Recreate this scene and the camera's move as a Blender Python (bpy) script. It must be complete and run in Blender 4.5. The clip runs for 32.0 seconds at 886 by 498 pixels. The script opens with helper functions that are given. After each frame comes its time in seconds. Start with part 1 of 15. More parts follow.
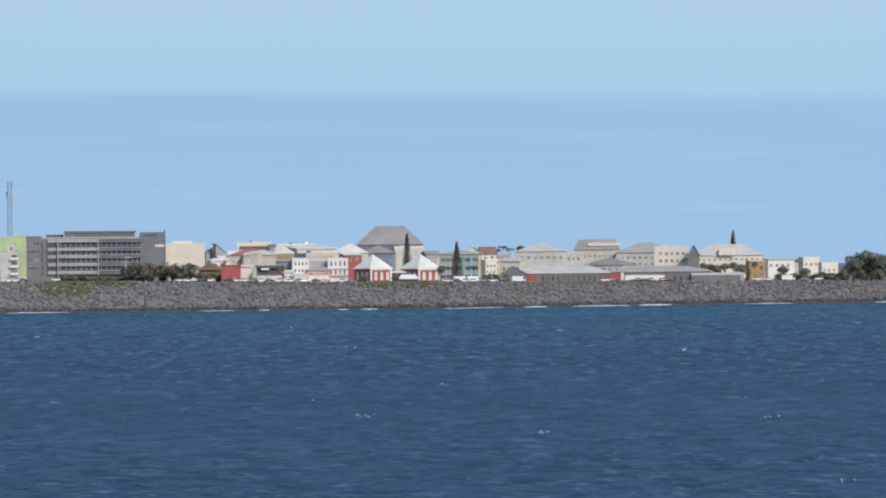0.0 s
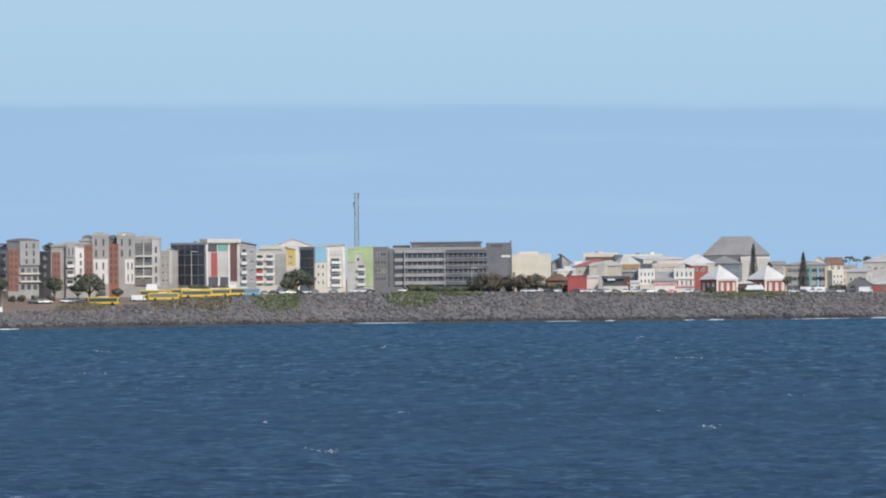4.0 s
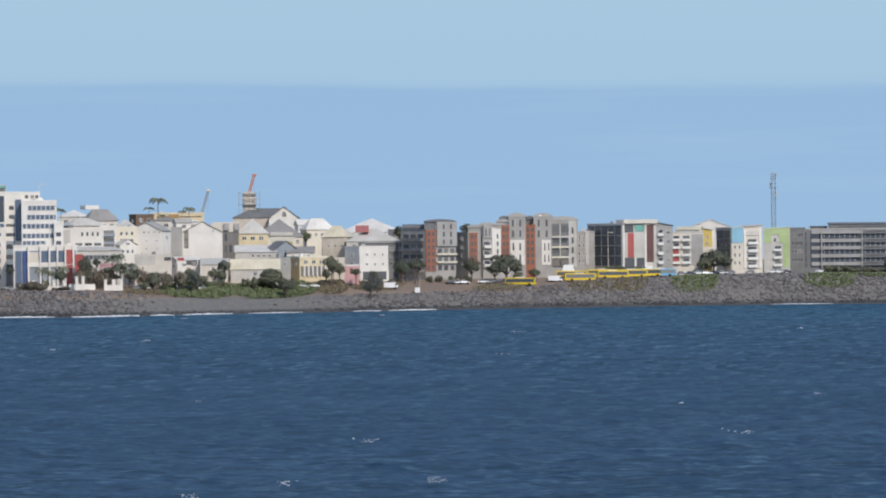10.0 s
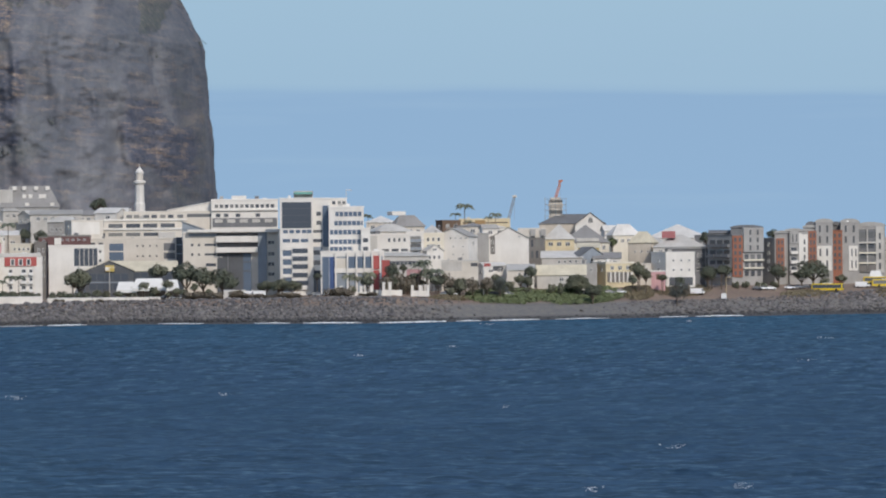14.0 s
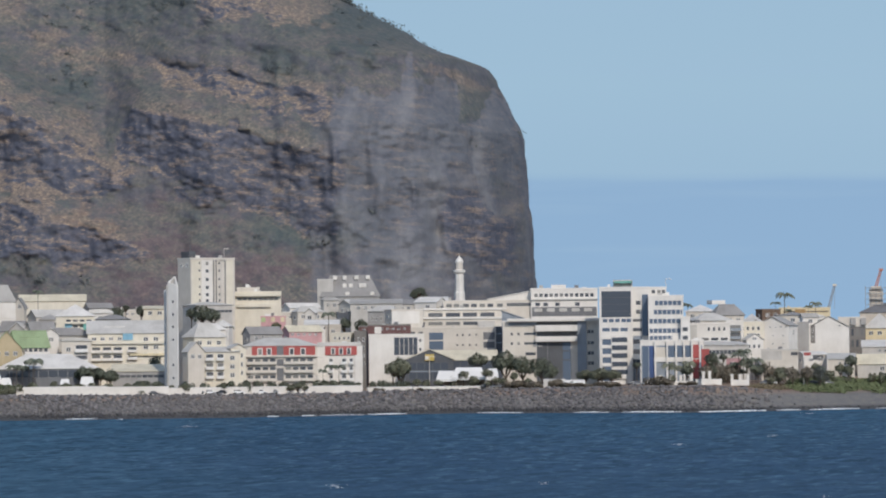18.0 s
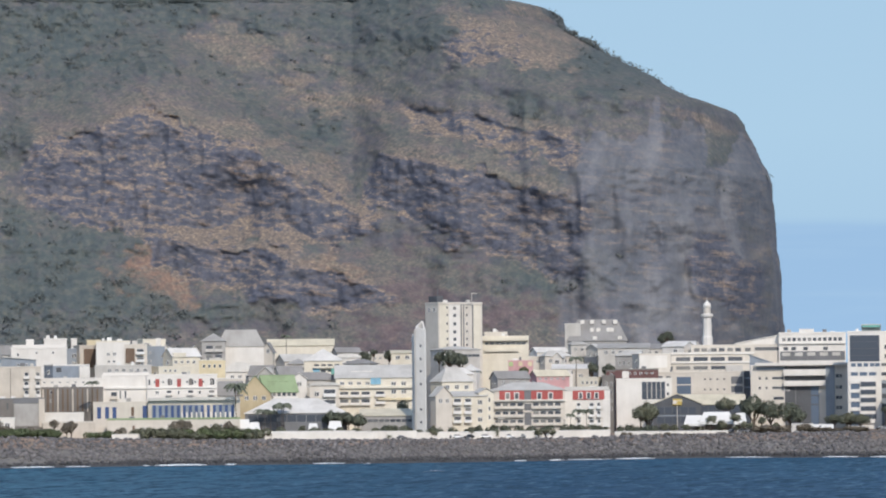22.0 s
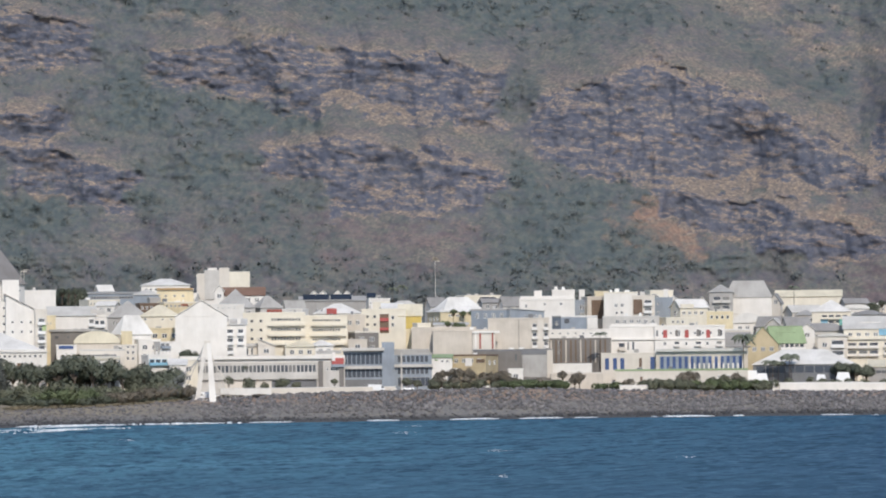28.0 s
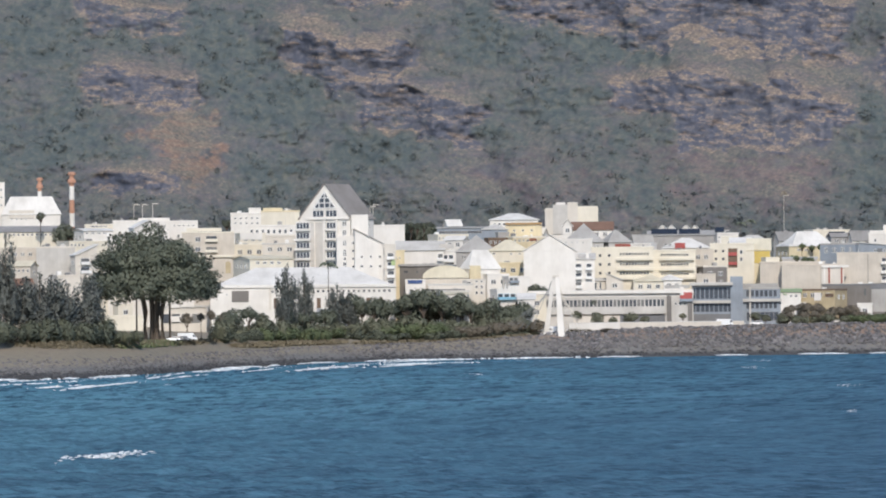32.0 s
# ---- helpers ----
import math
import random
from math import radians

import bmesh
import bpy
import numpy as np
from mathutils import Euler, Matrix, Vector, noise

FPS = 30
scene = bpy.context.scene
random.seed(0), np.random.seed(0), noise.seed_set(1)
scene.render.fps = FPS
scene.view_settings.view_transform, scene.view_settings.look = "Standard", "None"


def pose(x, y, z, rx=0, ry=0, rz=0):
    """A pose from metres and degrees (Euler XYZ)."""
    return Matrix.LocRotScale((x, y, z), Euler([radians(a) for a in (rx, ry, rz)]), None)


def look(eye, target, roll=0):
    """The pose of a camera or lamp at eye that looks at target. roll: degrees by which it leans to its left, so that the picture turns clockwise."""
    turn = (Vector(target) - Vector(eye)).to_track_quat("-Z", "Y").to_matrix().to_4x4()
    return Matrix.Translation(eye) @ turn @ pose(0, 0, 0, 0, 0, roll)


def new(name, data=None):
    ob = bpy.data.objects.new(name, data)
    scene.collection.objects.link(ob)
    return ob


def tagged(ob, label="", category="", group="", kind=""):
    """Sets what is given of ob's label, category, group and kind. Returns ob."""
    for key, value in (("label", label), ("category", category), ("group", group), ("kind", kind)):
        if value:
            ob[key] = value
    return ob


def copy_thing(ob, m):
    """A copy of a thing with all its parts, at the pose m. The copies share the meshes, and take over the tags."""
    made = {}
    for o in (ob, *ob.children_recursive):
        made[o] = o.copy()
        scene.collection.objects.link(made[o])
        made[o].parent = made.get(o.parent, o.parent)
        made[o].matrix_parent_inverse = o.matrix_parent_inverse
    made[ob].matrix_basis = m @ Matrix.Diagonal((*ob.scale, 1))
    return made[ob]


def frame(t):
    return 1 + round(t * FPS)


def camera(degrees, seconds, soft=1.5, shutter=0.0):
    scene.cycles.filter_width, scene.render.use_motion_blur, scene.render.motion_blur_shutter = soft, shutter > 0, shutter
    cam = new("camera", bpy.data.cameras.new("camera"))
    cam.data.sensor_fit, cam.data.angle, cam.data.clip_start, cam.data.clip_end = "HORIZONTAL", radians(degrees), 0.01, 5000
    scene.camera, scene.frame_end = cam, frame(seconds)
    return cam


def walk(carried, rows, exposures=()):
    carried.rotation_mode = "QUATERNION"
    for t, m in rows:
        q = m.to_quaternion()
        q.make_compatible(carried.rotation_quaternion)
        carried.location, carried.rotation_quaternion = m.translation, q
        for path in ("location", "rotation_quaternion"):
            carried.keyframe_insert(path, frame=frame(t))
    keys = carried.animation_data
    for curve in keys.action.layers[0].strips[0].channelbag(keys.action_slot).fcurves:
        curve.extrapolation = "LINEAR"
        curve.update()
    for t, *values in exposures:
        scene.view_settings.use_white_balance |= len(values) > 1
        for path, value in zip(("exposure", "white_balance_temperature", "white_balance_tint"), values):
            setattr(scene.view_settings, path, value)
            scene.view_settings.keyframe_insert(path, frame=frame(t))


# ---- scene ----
# ---------- camera: it stands still, 20 m over the sea, and pans along the coast ----------
cam = camera(10.0, 32.0, soft=2.0)
EYE_AT = (0.0, 0.0, 20.0)
WALK = [
    (0, 0.0000, 0.1042), (0.5, 0.5113, 0.1185), (1, 1.0724, 0.1527), (1.5, 1.5066, 0.2045), (2, 1.9570, 0.2222), (2.5, 2.3729, 0.2423),
    (3, 2.9084, 0.2780), (3.5, 3.4541, 0.2814), (5.5, 5.0136, 0.1875), (6, 5.3906, 0.2143), (6.5, 5.7548, 0.2216), (7, 6.1638, 0.2111),
    (7.5, 6.5439, 0.2198), (8, 7.1013, 0.1403), (8.5, 7.5544, 0.0935), (9, 7.8842, 0.1575), (9.5, 8.2193, 0.1409), (10, 8.6259, 0.0843),
    (10.5, 9.0047, 0.0619), (11, 9.5591, 0.0285), (11.5, 10.1335, -0.0385), (12, 10.6901, -0.0677), (12.5, 11.1683, -0.0891), (13, 11.5587, 0.0037),
    (13.5, 11.7173, 0.1019), (14, 12.0905, 0.1818), (14.5, 12.5802, 0.3313), (15, 13.1825, 0.5248), (15.5, 13.7013, 0.6702), (17.5, 15.2337, 1.1041),
    (18, 15.6954, 1.2220), (18.5, 16.0342, 1.3064), (19, 16.3366, 1.4072), (19.5, 16.6996, 1.4560), (20, 17.1159, 1.5128), (20.5, 17.4327, 1.5365),
    (21, 17.7785, 1.5951), (21.5, 18.1095, 1.6677), (22, 18.4905, 1.7497), (22.5, 18.8725, 1.8023), (23, 19.3306, 1.8554), (23.5, 19.8243, 1.8387),
    (24, 20.3323, 1.8059), (24.5, 20.8044, 1.7913), (25, 21.2590, 1.7949), (25.5, 21.7318, 1.7986), (27.5, 23.6061, 1.3594), (28, 24.2337, 1.2492),
    (28.5, 24.8014, 1.1687), (29, 25.3485, 1.1128), (29.5, 25.8584, 1.0515), (30, 26.3762, 1.0167), (30.5, 26.7678, 0.9287), (31, 27.1116, 0.7434),
    (31.5, 27.5724, 0.6068), (32, 28.1799, 0.5442),
]
walk(cam, [(t, pose(*EYE_AT, 0, 0, turn) @ pose(0, 0, 0, 90 + tilt) @ pose(0, 0, 0, 0, 0, -0.53)) for t, turn, tilt in WALK],
     [(0, 0.18), (8.5, 0.16), (10.2, 0.06), (12, -0.07), (19, -0.09), (21.1, -0.06), (21.9, 0.18), (25, 0.2), (32, 0.24)])

# ---------- light ----------
SUN = Vector((0.52, -0.78, 0.68)).normalized()
sun = new("sun", bpy.data.lights.new("sun", "SUN"))
sun.data.energy, sun.data.angle, sun.data.color = 2.5, radians(0.5), (1.0, 0.918, 0.825)
sun.matrix_world = look(SUN * 500, (0, 0, 0))

world = bpy.data.worlds.new("sky")
scene.world = world
world.use_nodes = True
wn, wl = world.node_tree.nodes, world.node_tree.links
wn.clear()
w_out, w_bg = wn.new("ShaderNodeOutputWorld"), wn.new("ShaderNodeBackground")
w_sky = wn.new("ShaderNodeTexSky")
w_sky.sky_type, w_sky.sun_disc = "NISHITA", False
w_sky.sun_elevation, w_sky.sun_rotation = math.asin(SUN.z), math.atan2(SUN.x, SUN.y)
w_sky.air_density, w_sky.dust_density = 1.0, 0.6
w_gain = wn.new("ShaderNodeVectorMath")
w_gain.operation, w_gain.inputs[1].default_value = "MULTIPLY", (0.15, 0.15, 0.15)
wl.new(w_sky.outputs[0], w_gain.inputs[0])
# trade-wind haze low over the sea: a bluer bank with a soft, uneven top, paler sky above it
w_tc, w_sep = wn.new("ShaderNodeTexCoord"), wn.new("ShaderNodeSeparateXYZ")
wl.new(w_tc.outputs["Generated"], w_sep.inputs[0])
w_map = wn.new("ShaderNodeMapping")
w_map.inputs["Scale"].default_value = (9, 9, 60)
wl.new(w_tc.outputs["Generated"], w_map.inputs[0])
w_noise = wn.new("ShaderNodeTexNoise")
w_noise.inputs["Scale"].default_value, w_noise.inputs["Detail"].default_value = 1.0, 4
wl.new(w_map.outputs[0], w_noise.inputs["Vector"])
w_wob = wn.new("ShaderNodeMath")
w_wob.operation = "MULTIPLY_ADD"
w_wob.inputs[1].default_value, w_wob.inputs[2].default_value = 0.0055, -0.00275
wl.new(w_noise.outputs[0], w_wob.inputs[0])
w_add = wn.new("ShaderNodeMath")
w_lean = wn.new("ShaderNodeMath")
w_lean.operation, w_lean.inputs[1].default_value = "MULTIPLY_ADD", 0.0108
wl.new(w_sep.outputs[0], w_lean.inputs[0]), wl.new(w_sep.outputs[2], w_lean.inputs[2])
wl.new(w_lean.outputs[0], w_add.inputs[0]), wl.new(w_wob.outputs[0], w_add.inputs[1])
w_ramp = wn.new("ShaderNodeMapRange")
w_ramp.inputs[1].default_value, w_ramp.inputs[2].default_value = -0.1, 0.2
wl.new(w_add.outputs[0], w_ramp.inputs[0])
w_col = wn.new("ShaderNodeValToRGB")
stops = [(0.0, (0.255, 0.405, 0.616)), (0.325, (0.304, 0.475, 0.691)), (0.4385, (0.295, 0.462, 0.673)),
         (0.4425, (0.356, 0.528, 0.695)), (0.50, (0.370, 0.546, 0.704)), (1.0, (0.299, 0.466, 0.669))]
while len(w_col.color_ramp.elements) < len(stops):
    w_col.color_ramp.elements.new(0.5)
for el, (pos, c) in zip(w_col.color_ramp.elements, stops):
    el.position, el.color = pos, (*c, 1)
wl.new(w_ramp.outputs[0], w_col.inputs[0])
w_fac = wn.new("ShaderNodeMapRange")
w_fac.inputs[1].default_value, w_fac.inputs[2].default_value = 0.10, 0.30
wl.new(w_sep.outputs[2], w_fac.inputs[0])
w_mix = wn.new("ShaderNodeMix")
w_mix.data_type = "RGBA"
w_map2 = wn.new("ShaderNodeMapping")
w_map2.inputs["Scale"].default_value = (14, 14, 260)
wl.new(w_tc.outputs["Generated"], w_map2.inputs[0])
w_wisp = wn.new("ShaderNodeTexNoise")
w_wisp.inputs["Scale"].default_value, w_wisp.inputs["Detail"].default_value = 1.0, 5
wl.new(w_map2.outputs[0], w_wisp.inputs["Vector"])
w_thin = wn.new("ShaderNodeMapRange")
w_thin.inputs[1].default_value, w_thin.inputs[2].default_value, w_thin.inputs[4].default_value = 0.5, 0.75, 0.35
wl.new(w_wisp.outputs[0], w_thin.inputs[0])
w_veil = wn.new("ShaderNodeMix")
w_veil.data_type = "RGBA"
w_veil.inputs[7].default_value = (0.37, 0.537, 0.713, 1)
wl.new(w_thin.outputs[0], w_veil.inputs[0]), wl.new(w_col.outputs[0], w_veil.inputs[6])
wl.new(w_fac.outputs[0], w_mix.inputs[0]), wl.new(w_veil.outputs[2], w_mix.inputs[6]), wl.new(w_gain.outputs[0], w_mix.inputs[7])
wl.new(w_mix.outputs[2], w_bg.inputs[0]), wl.new(w_bg.outputs[0], w_out.inputs[0])

# ---------- materials ----------
MATS = {}


def node_mat(name):
    m = bpy.data.materials.new(name)
    m.use_nodes = True
    n, l = m.node_tree.nodes, m.node_tree.links
    return m, n, l, n["Principled BSDF"]


def noise_node(n, l, vec, scale, detail=4, rough=0.55):
    t = n.new("ShaderNodeTexNoise")
    t.inputs["Scale"].default_value, t.inputs["Detail"].default_value, t.inputs["Roughness"].default_value = scale, detail, rough
    if vec is not None:
        l.new(vec, t.inputs["Vector"])
    return t.outputs[0]


def ramp_node(n, l, fac, stops):
    r = n.new("ShaderNodeValToRGB")
    while len(r.color_ramp.elements) < len(stops):
        r.color_ramp.elements.new(0.5)
    for el, (pos, c) in zip(r.color_ramp.elements, stops):
        el.position, el.color = pos, (*c, 1)
    l.new(fac, r.inputs[0])
    return r.outputs[0]


def mix_node(n, l, fac, a, b, kind="MIX"):
    x = n.new("ShaderNodeMix")
    x.data_type, x.blend_type = "RGBA", kind
    for val, slot in ((fac, 0), (a, 6), (b, 7)):
        if isinstance(val, (int, float)):
            x.inputs[slot].default_value = val
        elif isinstance(val, tuple):
            x.inputs[slot].default_value = (*val, 1)
        else:
            l.new(val, x.inputs[slot])
    return x.outputs[2]


def map_node(n, l, val, a, b, c=0.0, d=1.0):
    r = n.new("ShaderNodeMapRange")
    for i, v in ((1, a), (2, b), (3, c), (4, d)):
        r.inputs[i].default_value = v
    l.new(val, r.inputs[0])
    return r.outputs[0]


def bump_node(n, l, bsdf, height, strength=0.3, dist=0.05):
    b = n.new("ShaderNodeBump")
    b.inputs["Strength"].default_value, b.inputs["Distance"].default_value = strength, dist
    l.new(height, b.inputs["Height"])
    l.new(b.outputs[0], bsdf.inputs["Normal"])


def paint(name, color, rough=0.75, stain=0.22, ribs=0.0, metal=0.0, random_each=0.0):
    """Weathered paint or render: broad stains, rain streaks, fine grain, small relief; ribs: metres between the ribs of sheet roofing."""
    m, n, l, b = node_mat(name)
    tc = n.new("ShaderNodeTexCoord").outputs["Object"]
    mp = n.new("ShaderNodeMapping")
    mp.inputs["Scale"].default_value = (1.0, 1.0, 0.18)
    l.new(tc, mp.inputs[0])
    broad = noise_node(n, l, tc, 0.16, 5)
    streak = noise_node(n, l, mp.outputs[0], 1.1, 4)
    fine = noise_node(n, l, tc, 7.0, 3)
    dark = tuple(c * (1 - stain) * f for c, f in zip(color, (1.0, 0.985, 0.96)))
    lite = tuple(min(0.86, c * (1 + stain * 0.18)) for c in color)
    c1 = ramp_node(n, l, broad, [(0.32, dark), (0.62, lite)])
    c2 = ramp_node(n, l, streak, [(0.34, tuple(c * (1 - stain * 0.9) for c in color)), (0.60, lite)])
    c = mix_node(n, l, 0.28, c1, c2)
    c = mix_node(n, l, 0.10, c, ramp_node(n, l, fine, [(0.3, dark), (0.7, lite)]))
    if random_each:
        rnd = n.new("ShaderNodeObjectInfo").outputs["Random"]
        c = mix_node(n, l, map_node(n, l, rnd, 0, 1, 0, random_each), c, tuple(x * 0.55 for x in color))
    l.new(c, b.inputs["Base Color"])
    b.inputs["Roughness"].default_value, b.inputs["Metallic"].default_value = rough, metal
    if ribs:
        w = n.new("ShaderNodeTexWave")
        w.inputs["Scale"].default_value = 0.314 / ribs
        w.bands_direction = "X"
        l.new(tc, w.inputs[0])
        bump_node(n, l, b, w.outputs[1], 0.35, 0.05)
    else:
        bump_node(n, l, b, fine, 0.25, 0.02)
    MATS[name] = m
    return m


# Strong hues are muted towards grey, distance haze in the base colour.
for nm, col in {
    "white": (0.75, 0.715, 0.66), "offwhite": (0.65, 0.60, 0.525), "cream": (0.72, 0.665, 0.55), "pale_yellow": (0.70, 0.60, 0.40),
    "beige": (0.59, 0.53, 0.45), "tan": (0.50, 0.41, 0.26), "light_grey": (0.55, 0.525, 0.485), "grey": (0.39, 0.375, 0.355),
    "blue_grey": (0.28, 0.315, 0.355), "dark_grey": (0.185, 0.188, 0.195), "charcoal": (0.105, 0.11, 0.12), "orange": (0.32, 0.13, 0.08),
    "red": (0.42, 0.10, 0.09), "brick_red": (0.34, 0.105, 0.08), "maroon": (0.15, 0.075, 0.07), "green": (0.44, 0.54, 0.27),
    "teal": (0.18, 0.42, 0.36), "sky_blue": (0.25, 0.47, 0.60), "yellow": (0.62, 0.46, 0.13), "blue": (0.06, 0.10, 0.23),
    "brown": (0.17, 0.115, 0.08), "ochre": (0.38, 0.25, 0.12), "pink": (0.62, 0.36, 0.36), "stone": (0.20, 0.185, 0.17),
}.items():
    paint(nm, col, 0.8, 0.16 if nm in ("white", "cream", "offwhite") else 0.26)
for nm, col in {
    "roof_white": (0.71, 0.685, 0.64), "roof_grey": (0.40, 0.385, 0.36), "roof_pale": (0.56, 0.54, 0.50), "roof_dark": (0.175, 0.178, 0.185),
    "roof_red": (0.40, 0.15, 0.15), "roof_green": (0.29, 0.37, 0.21), "roof_brown": (0.22, 0.13, 0.09), "roof_cream": (0.66, 0.60, 0.46),
    "roof_slate": (0.29, 0.28, 0.27),
}.items():
    paint(nm, col, 0.78, 0.24, ribs=0.9)
paint("roof_taupe", (0.27, 0.245, 0.225), 0.8, 0.25, ribs=0.9)
# Chimney orange with distance haze mixed into the colour.
paint("hazy_orange", (0.50, 0.27, 0.18), 0.8, 0.25)
paint("slate_band", (0.37, 0.355, 0.345), 0.8, 0.25)
paint("trim_white", (0.75, 0.74, 0.71), 0.6, 0.08)
paint("concrete", (0.40, 0.385, 0.36), 0.85, 0.3)
paint("bus_yellow", (0.72, 0.52, 0.03), 0.35, 0.08)
paint("bus_blue", (0.14, 0.40, 0.62), 0.35, 0.08)
paint("car_white", (0.80, 0.80, 0.80), 0.3, 0.06)
paint("car_grey", (0.22, 0.23, 0.24), 0.3, 0.06)
paint("car_dark", (0.03, 0.035, 0.045), 0.3, 0.06)
paint("car_red", (0.42, 0.04, 0.03), 0.3, 0.06)
paint("rubber", (0.02, 0.02, 0.02), 0.9, 0.1)
paint("steel", (0.30, 0.31, 0.32), 0.5, 0.2, metal=0.3)
paint("crane_red", (0.52, 0.21, 0.14), 0.6, 0.2)
paint("bark", (0.14, 0.11, 0.085), 0.95, 0.35)
paint("solar", (0.02, 0.028, 0.05), 0.2, 0.1)

# Pane tones vary at random as with curtains; all are lightened for haze.
gm, gn, gl, gb = node_mat("glass_dark")
g_rnd = gn.new("ShaderNodeObjectInfo").outputs["Random"]
gl.new(ramp_node(gn, gl, g_rnd, [(0.0, (0.07, 0.076, 0.088)), (0.55, (0.105, 0.11, 0.12)), (0.8, (0.16, 0.16, 0.158)), (1.0, (0.25, 0.24, 0.22))]), gb.inputs["Base Color"])
gb.inputs["Roughness"].default_value = 0.12
MATS["glass_dark"] = gm
gm, gn, gl, gb = node_mat("glass_blue")
gb.inputs["Base Color"].default_value, gb.inputs["Roughness"].default_value = (0.12, 0.155, 0.21, 1), 0.08
gl.new(map_node(gn, gl, noise_node(gn, gl, gn.new("ShaderNodeTexCoord").outputs["Object"], 0.6, 3), 0.3, 0.7, 0.06, 0.22), gb.inputs["Roughness"])
MATS["glass_blue"] = gm

gm, gn, gl, gb = node_mat("glass_wall")
gb.inputs["Base Color"].default_value, gb.inputs["Roughness"].default_value = (0.08, 0.09, 0.108, 1), 0.1
gl.new(map_node(gn, gl, noise_node(gn, gl, gn.new("ShaderNodeTexCoord").outputs["Object"], 0.6, 3), 0.3, 0.7, 0.07, 0.25), gb.inputs["Roughness"])
MATS["glass_wall"] = gm


def leafy(name, a, b_, c_):
    m, n, l, b = node_mat(name)
    isl = n.new("ShaderNodeNewGeometry").outputs["Random Per Island"]
    c = ramp_node(n, l, isl, [(0.0, a), (0.5, b_), (1.0, c_)])
    tc = n.new("ShaderNodeTexCoord").outputs["Object"]
    c = mix_node(n, l, map_node(n, l, noise_node(n, l, tc, 0.5, 3), 0.35, 0.65, 0.0, 0.5), c, a)
    l.new(c, b.inputs["Base Color"])
    b.inputs["Roughness"].default_value = 0.7
    thin = n.new("ShaderNodeBsdfTranslucent")
    both = n.new("ShaderNodeMixShader")
    both.inputs[0].default_value = 0.2
    l.new(c, thin.inputs[0]), l.new(b.outputs[0], both.inputs[1]), l.new(thin.outputs[0], both.inputs[2])
    l.new(both.outputs[0], n["Material Output"].inputs[0])
    MATS[name] = m


# Leaf tones are lightened and greyed, with distance haze put into the base colours.
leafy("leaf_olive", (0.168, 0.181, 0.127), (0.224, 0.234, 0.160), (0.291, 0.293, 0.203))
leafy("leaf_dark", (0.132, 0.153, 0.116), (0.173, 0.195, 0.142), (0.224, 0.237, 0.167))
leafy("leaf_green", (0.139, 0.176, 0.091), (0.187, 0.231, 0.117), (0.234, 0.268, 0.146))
leafy("hazy_leaf_scrub", (0.118, 0.140, 0.144), (0.145, 0.164, 0.160), (0.180, 0.192, 0.174))
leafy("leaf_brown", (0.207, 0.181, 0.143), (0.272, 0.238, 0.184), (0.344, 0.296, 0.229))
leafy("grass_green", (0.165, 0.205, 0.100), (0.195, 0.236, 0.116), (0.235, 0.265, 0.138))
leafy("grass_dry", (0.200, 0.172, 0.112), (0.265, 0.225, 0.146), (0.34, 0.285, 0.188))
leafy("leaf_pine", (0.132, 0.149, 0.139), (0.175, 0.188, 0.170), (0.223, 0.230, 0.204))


# ---------- building blocks ----------
def mesh_of(name, verts, faces, mats, slots=None):
    me = bpy.data.meshes.new(name)
    me.from_pydata(verts, [], faces)
    for m in mats:
        me.materials.append(MATS[m] if isinstance(m, str) else m)
    if slots is not None:
        me.polygons.foreach_set("material_index", slots)
    me.update()
    return me


def part(name, me, parent, label="", loc=None, rz=0.0):
    ob = new(name, me)
    ob.parent = parent
    if loc is not None:
        ob.location = loc
    if rz:
        ob.rotation_euler = (0, 0, rz)
    if label:
        tagged(ob, label)
    return ob


def thing(name, m, label, category, group="", kind=""):
    ob = new(name)
    ob.matrix_world = m
    return tagged(ob, label, category, group, kind)


def boxes_mesh(name, boxes, mats):
    """Boxes (x0, y0, z0, x1, y1, z1, slot), with slightly chamfered upper rims, in one mesh."""
    vs, fs, sl = [], [], []
    for x0, y0, z0, x1, y1, z1, s in boxes:
        k = len(vs)
        c = min(0.06, 0.2 * (x1 - x0), 0.2 * (y1 - y0), 0.3 * (z1 - z0))
        vs += [(x0, y0, z0), (x1, y0, z0), (x1, y1, z0), (x0, y1, z0), (x0, y0, z1 - c), (x1, y0, z1 - c), (x1, y1, z1 - c), (x0, y1, z1 - c),
               (x0 + c, y0 + c, z1), (x1 - c, y0 + c, z1), (x1 - c, y1 - c, z1), (x0 + c, y1 - c, z1)]
        f = [(3, 2, 1, 0), (0, 1, 5, 4), (1, 2, 6, 5), (2, 3, 7, 6), (3, 0, 4, 7), (4, 5, 9, 8), (5, 6, 10, 9), (6, 7, 11, 10), (7, 4, 8, 11), (8, 9, 10, 11)]
        fs += [tuple(i + k for i in q) for q in f]
        sl += [s] * len(f)
    return mesh_of(name, vs, fs, mats, sl)


def sheet(vs, fs, quad, thick):
    """Adds a slab under the four points of quad."""
    k = len(vs)
    q = [Vector(p) for p in quad]
    n = (q[1] - q[0]).cross(q[3] - q[0]).normalized()
    vs += [tuple(p) for p in q] + [tuple(p - n * thick) for p in q]
    fs += [(k, k + 1, k + 2, k + 3), (k + 7, k + 6, k + 5, k + 4)] + [(k + i, k + 4 + i, k + 4 + (i + 1) % 4, k + (i + 1) % 4) for i in range(4)]


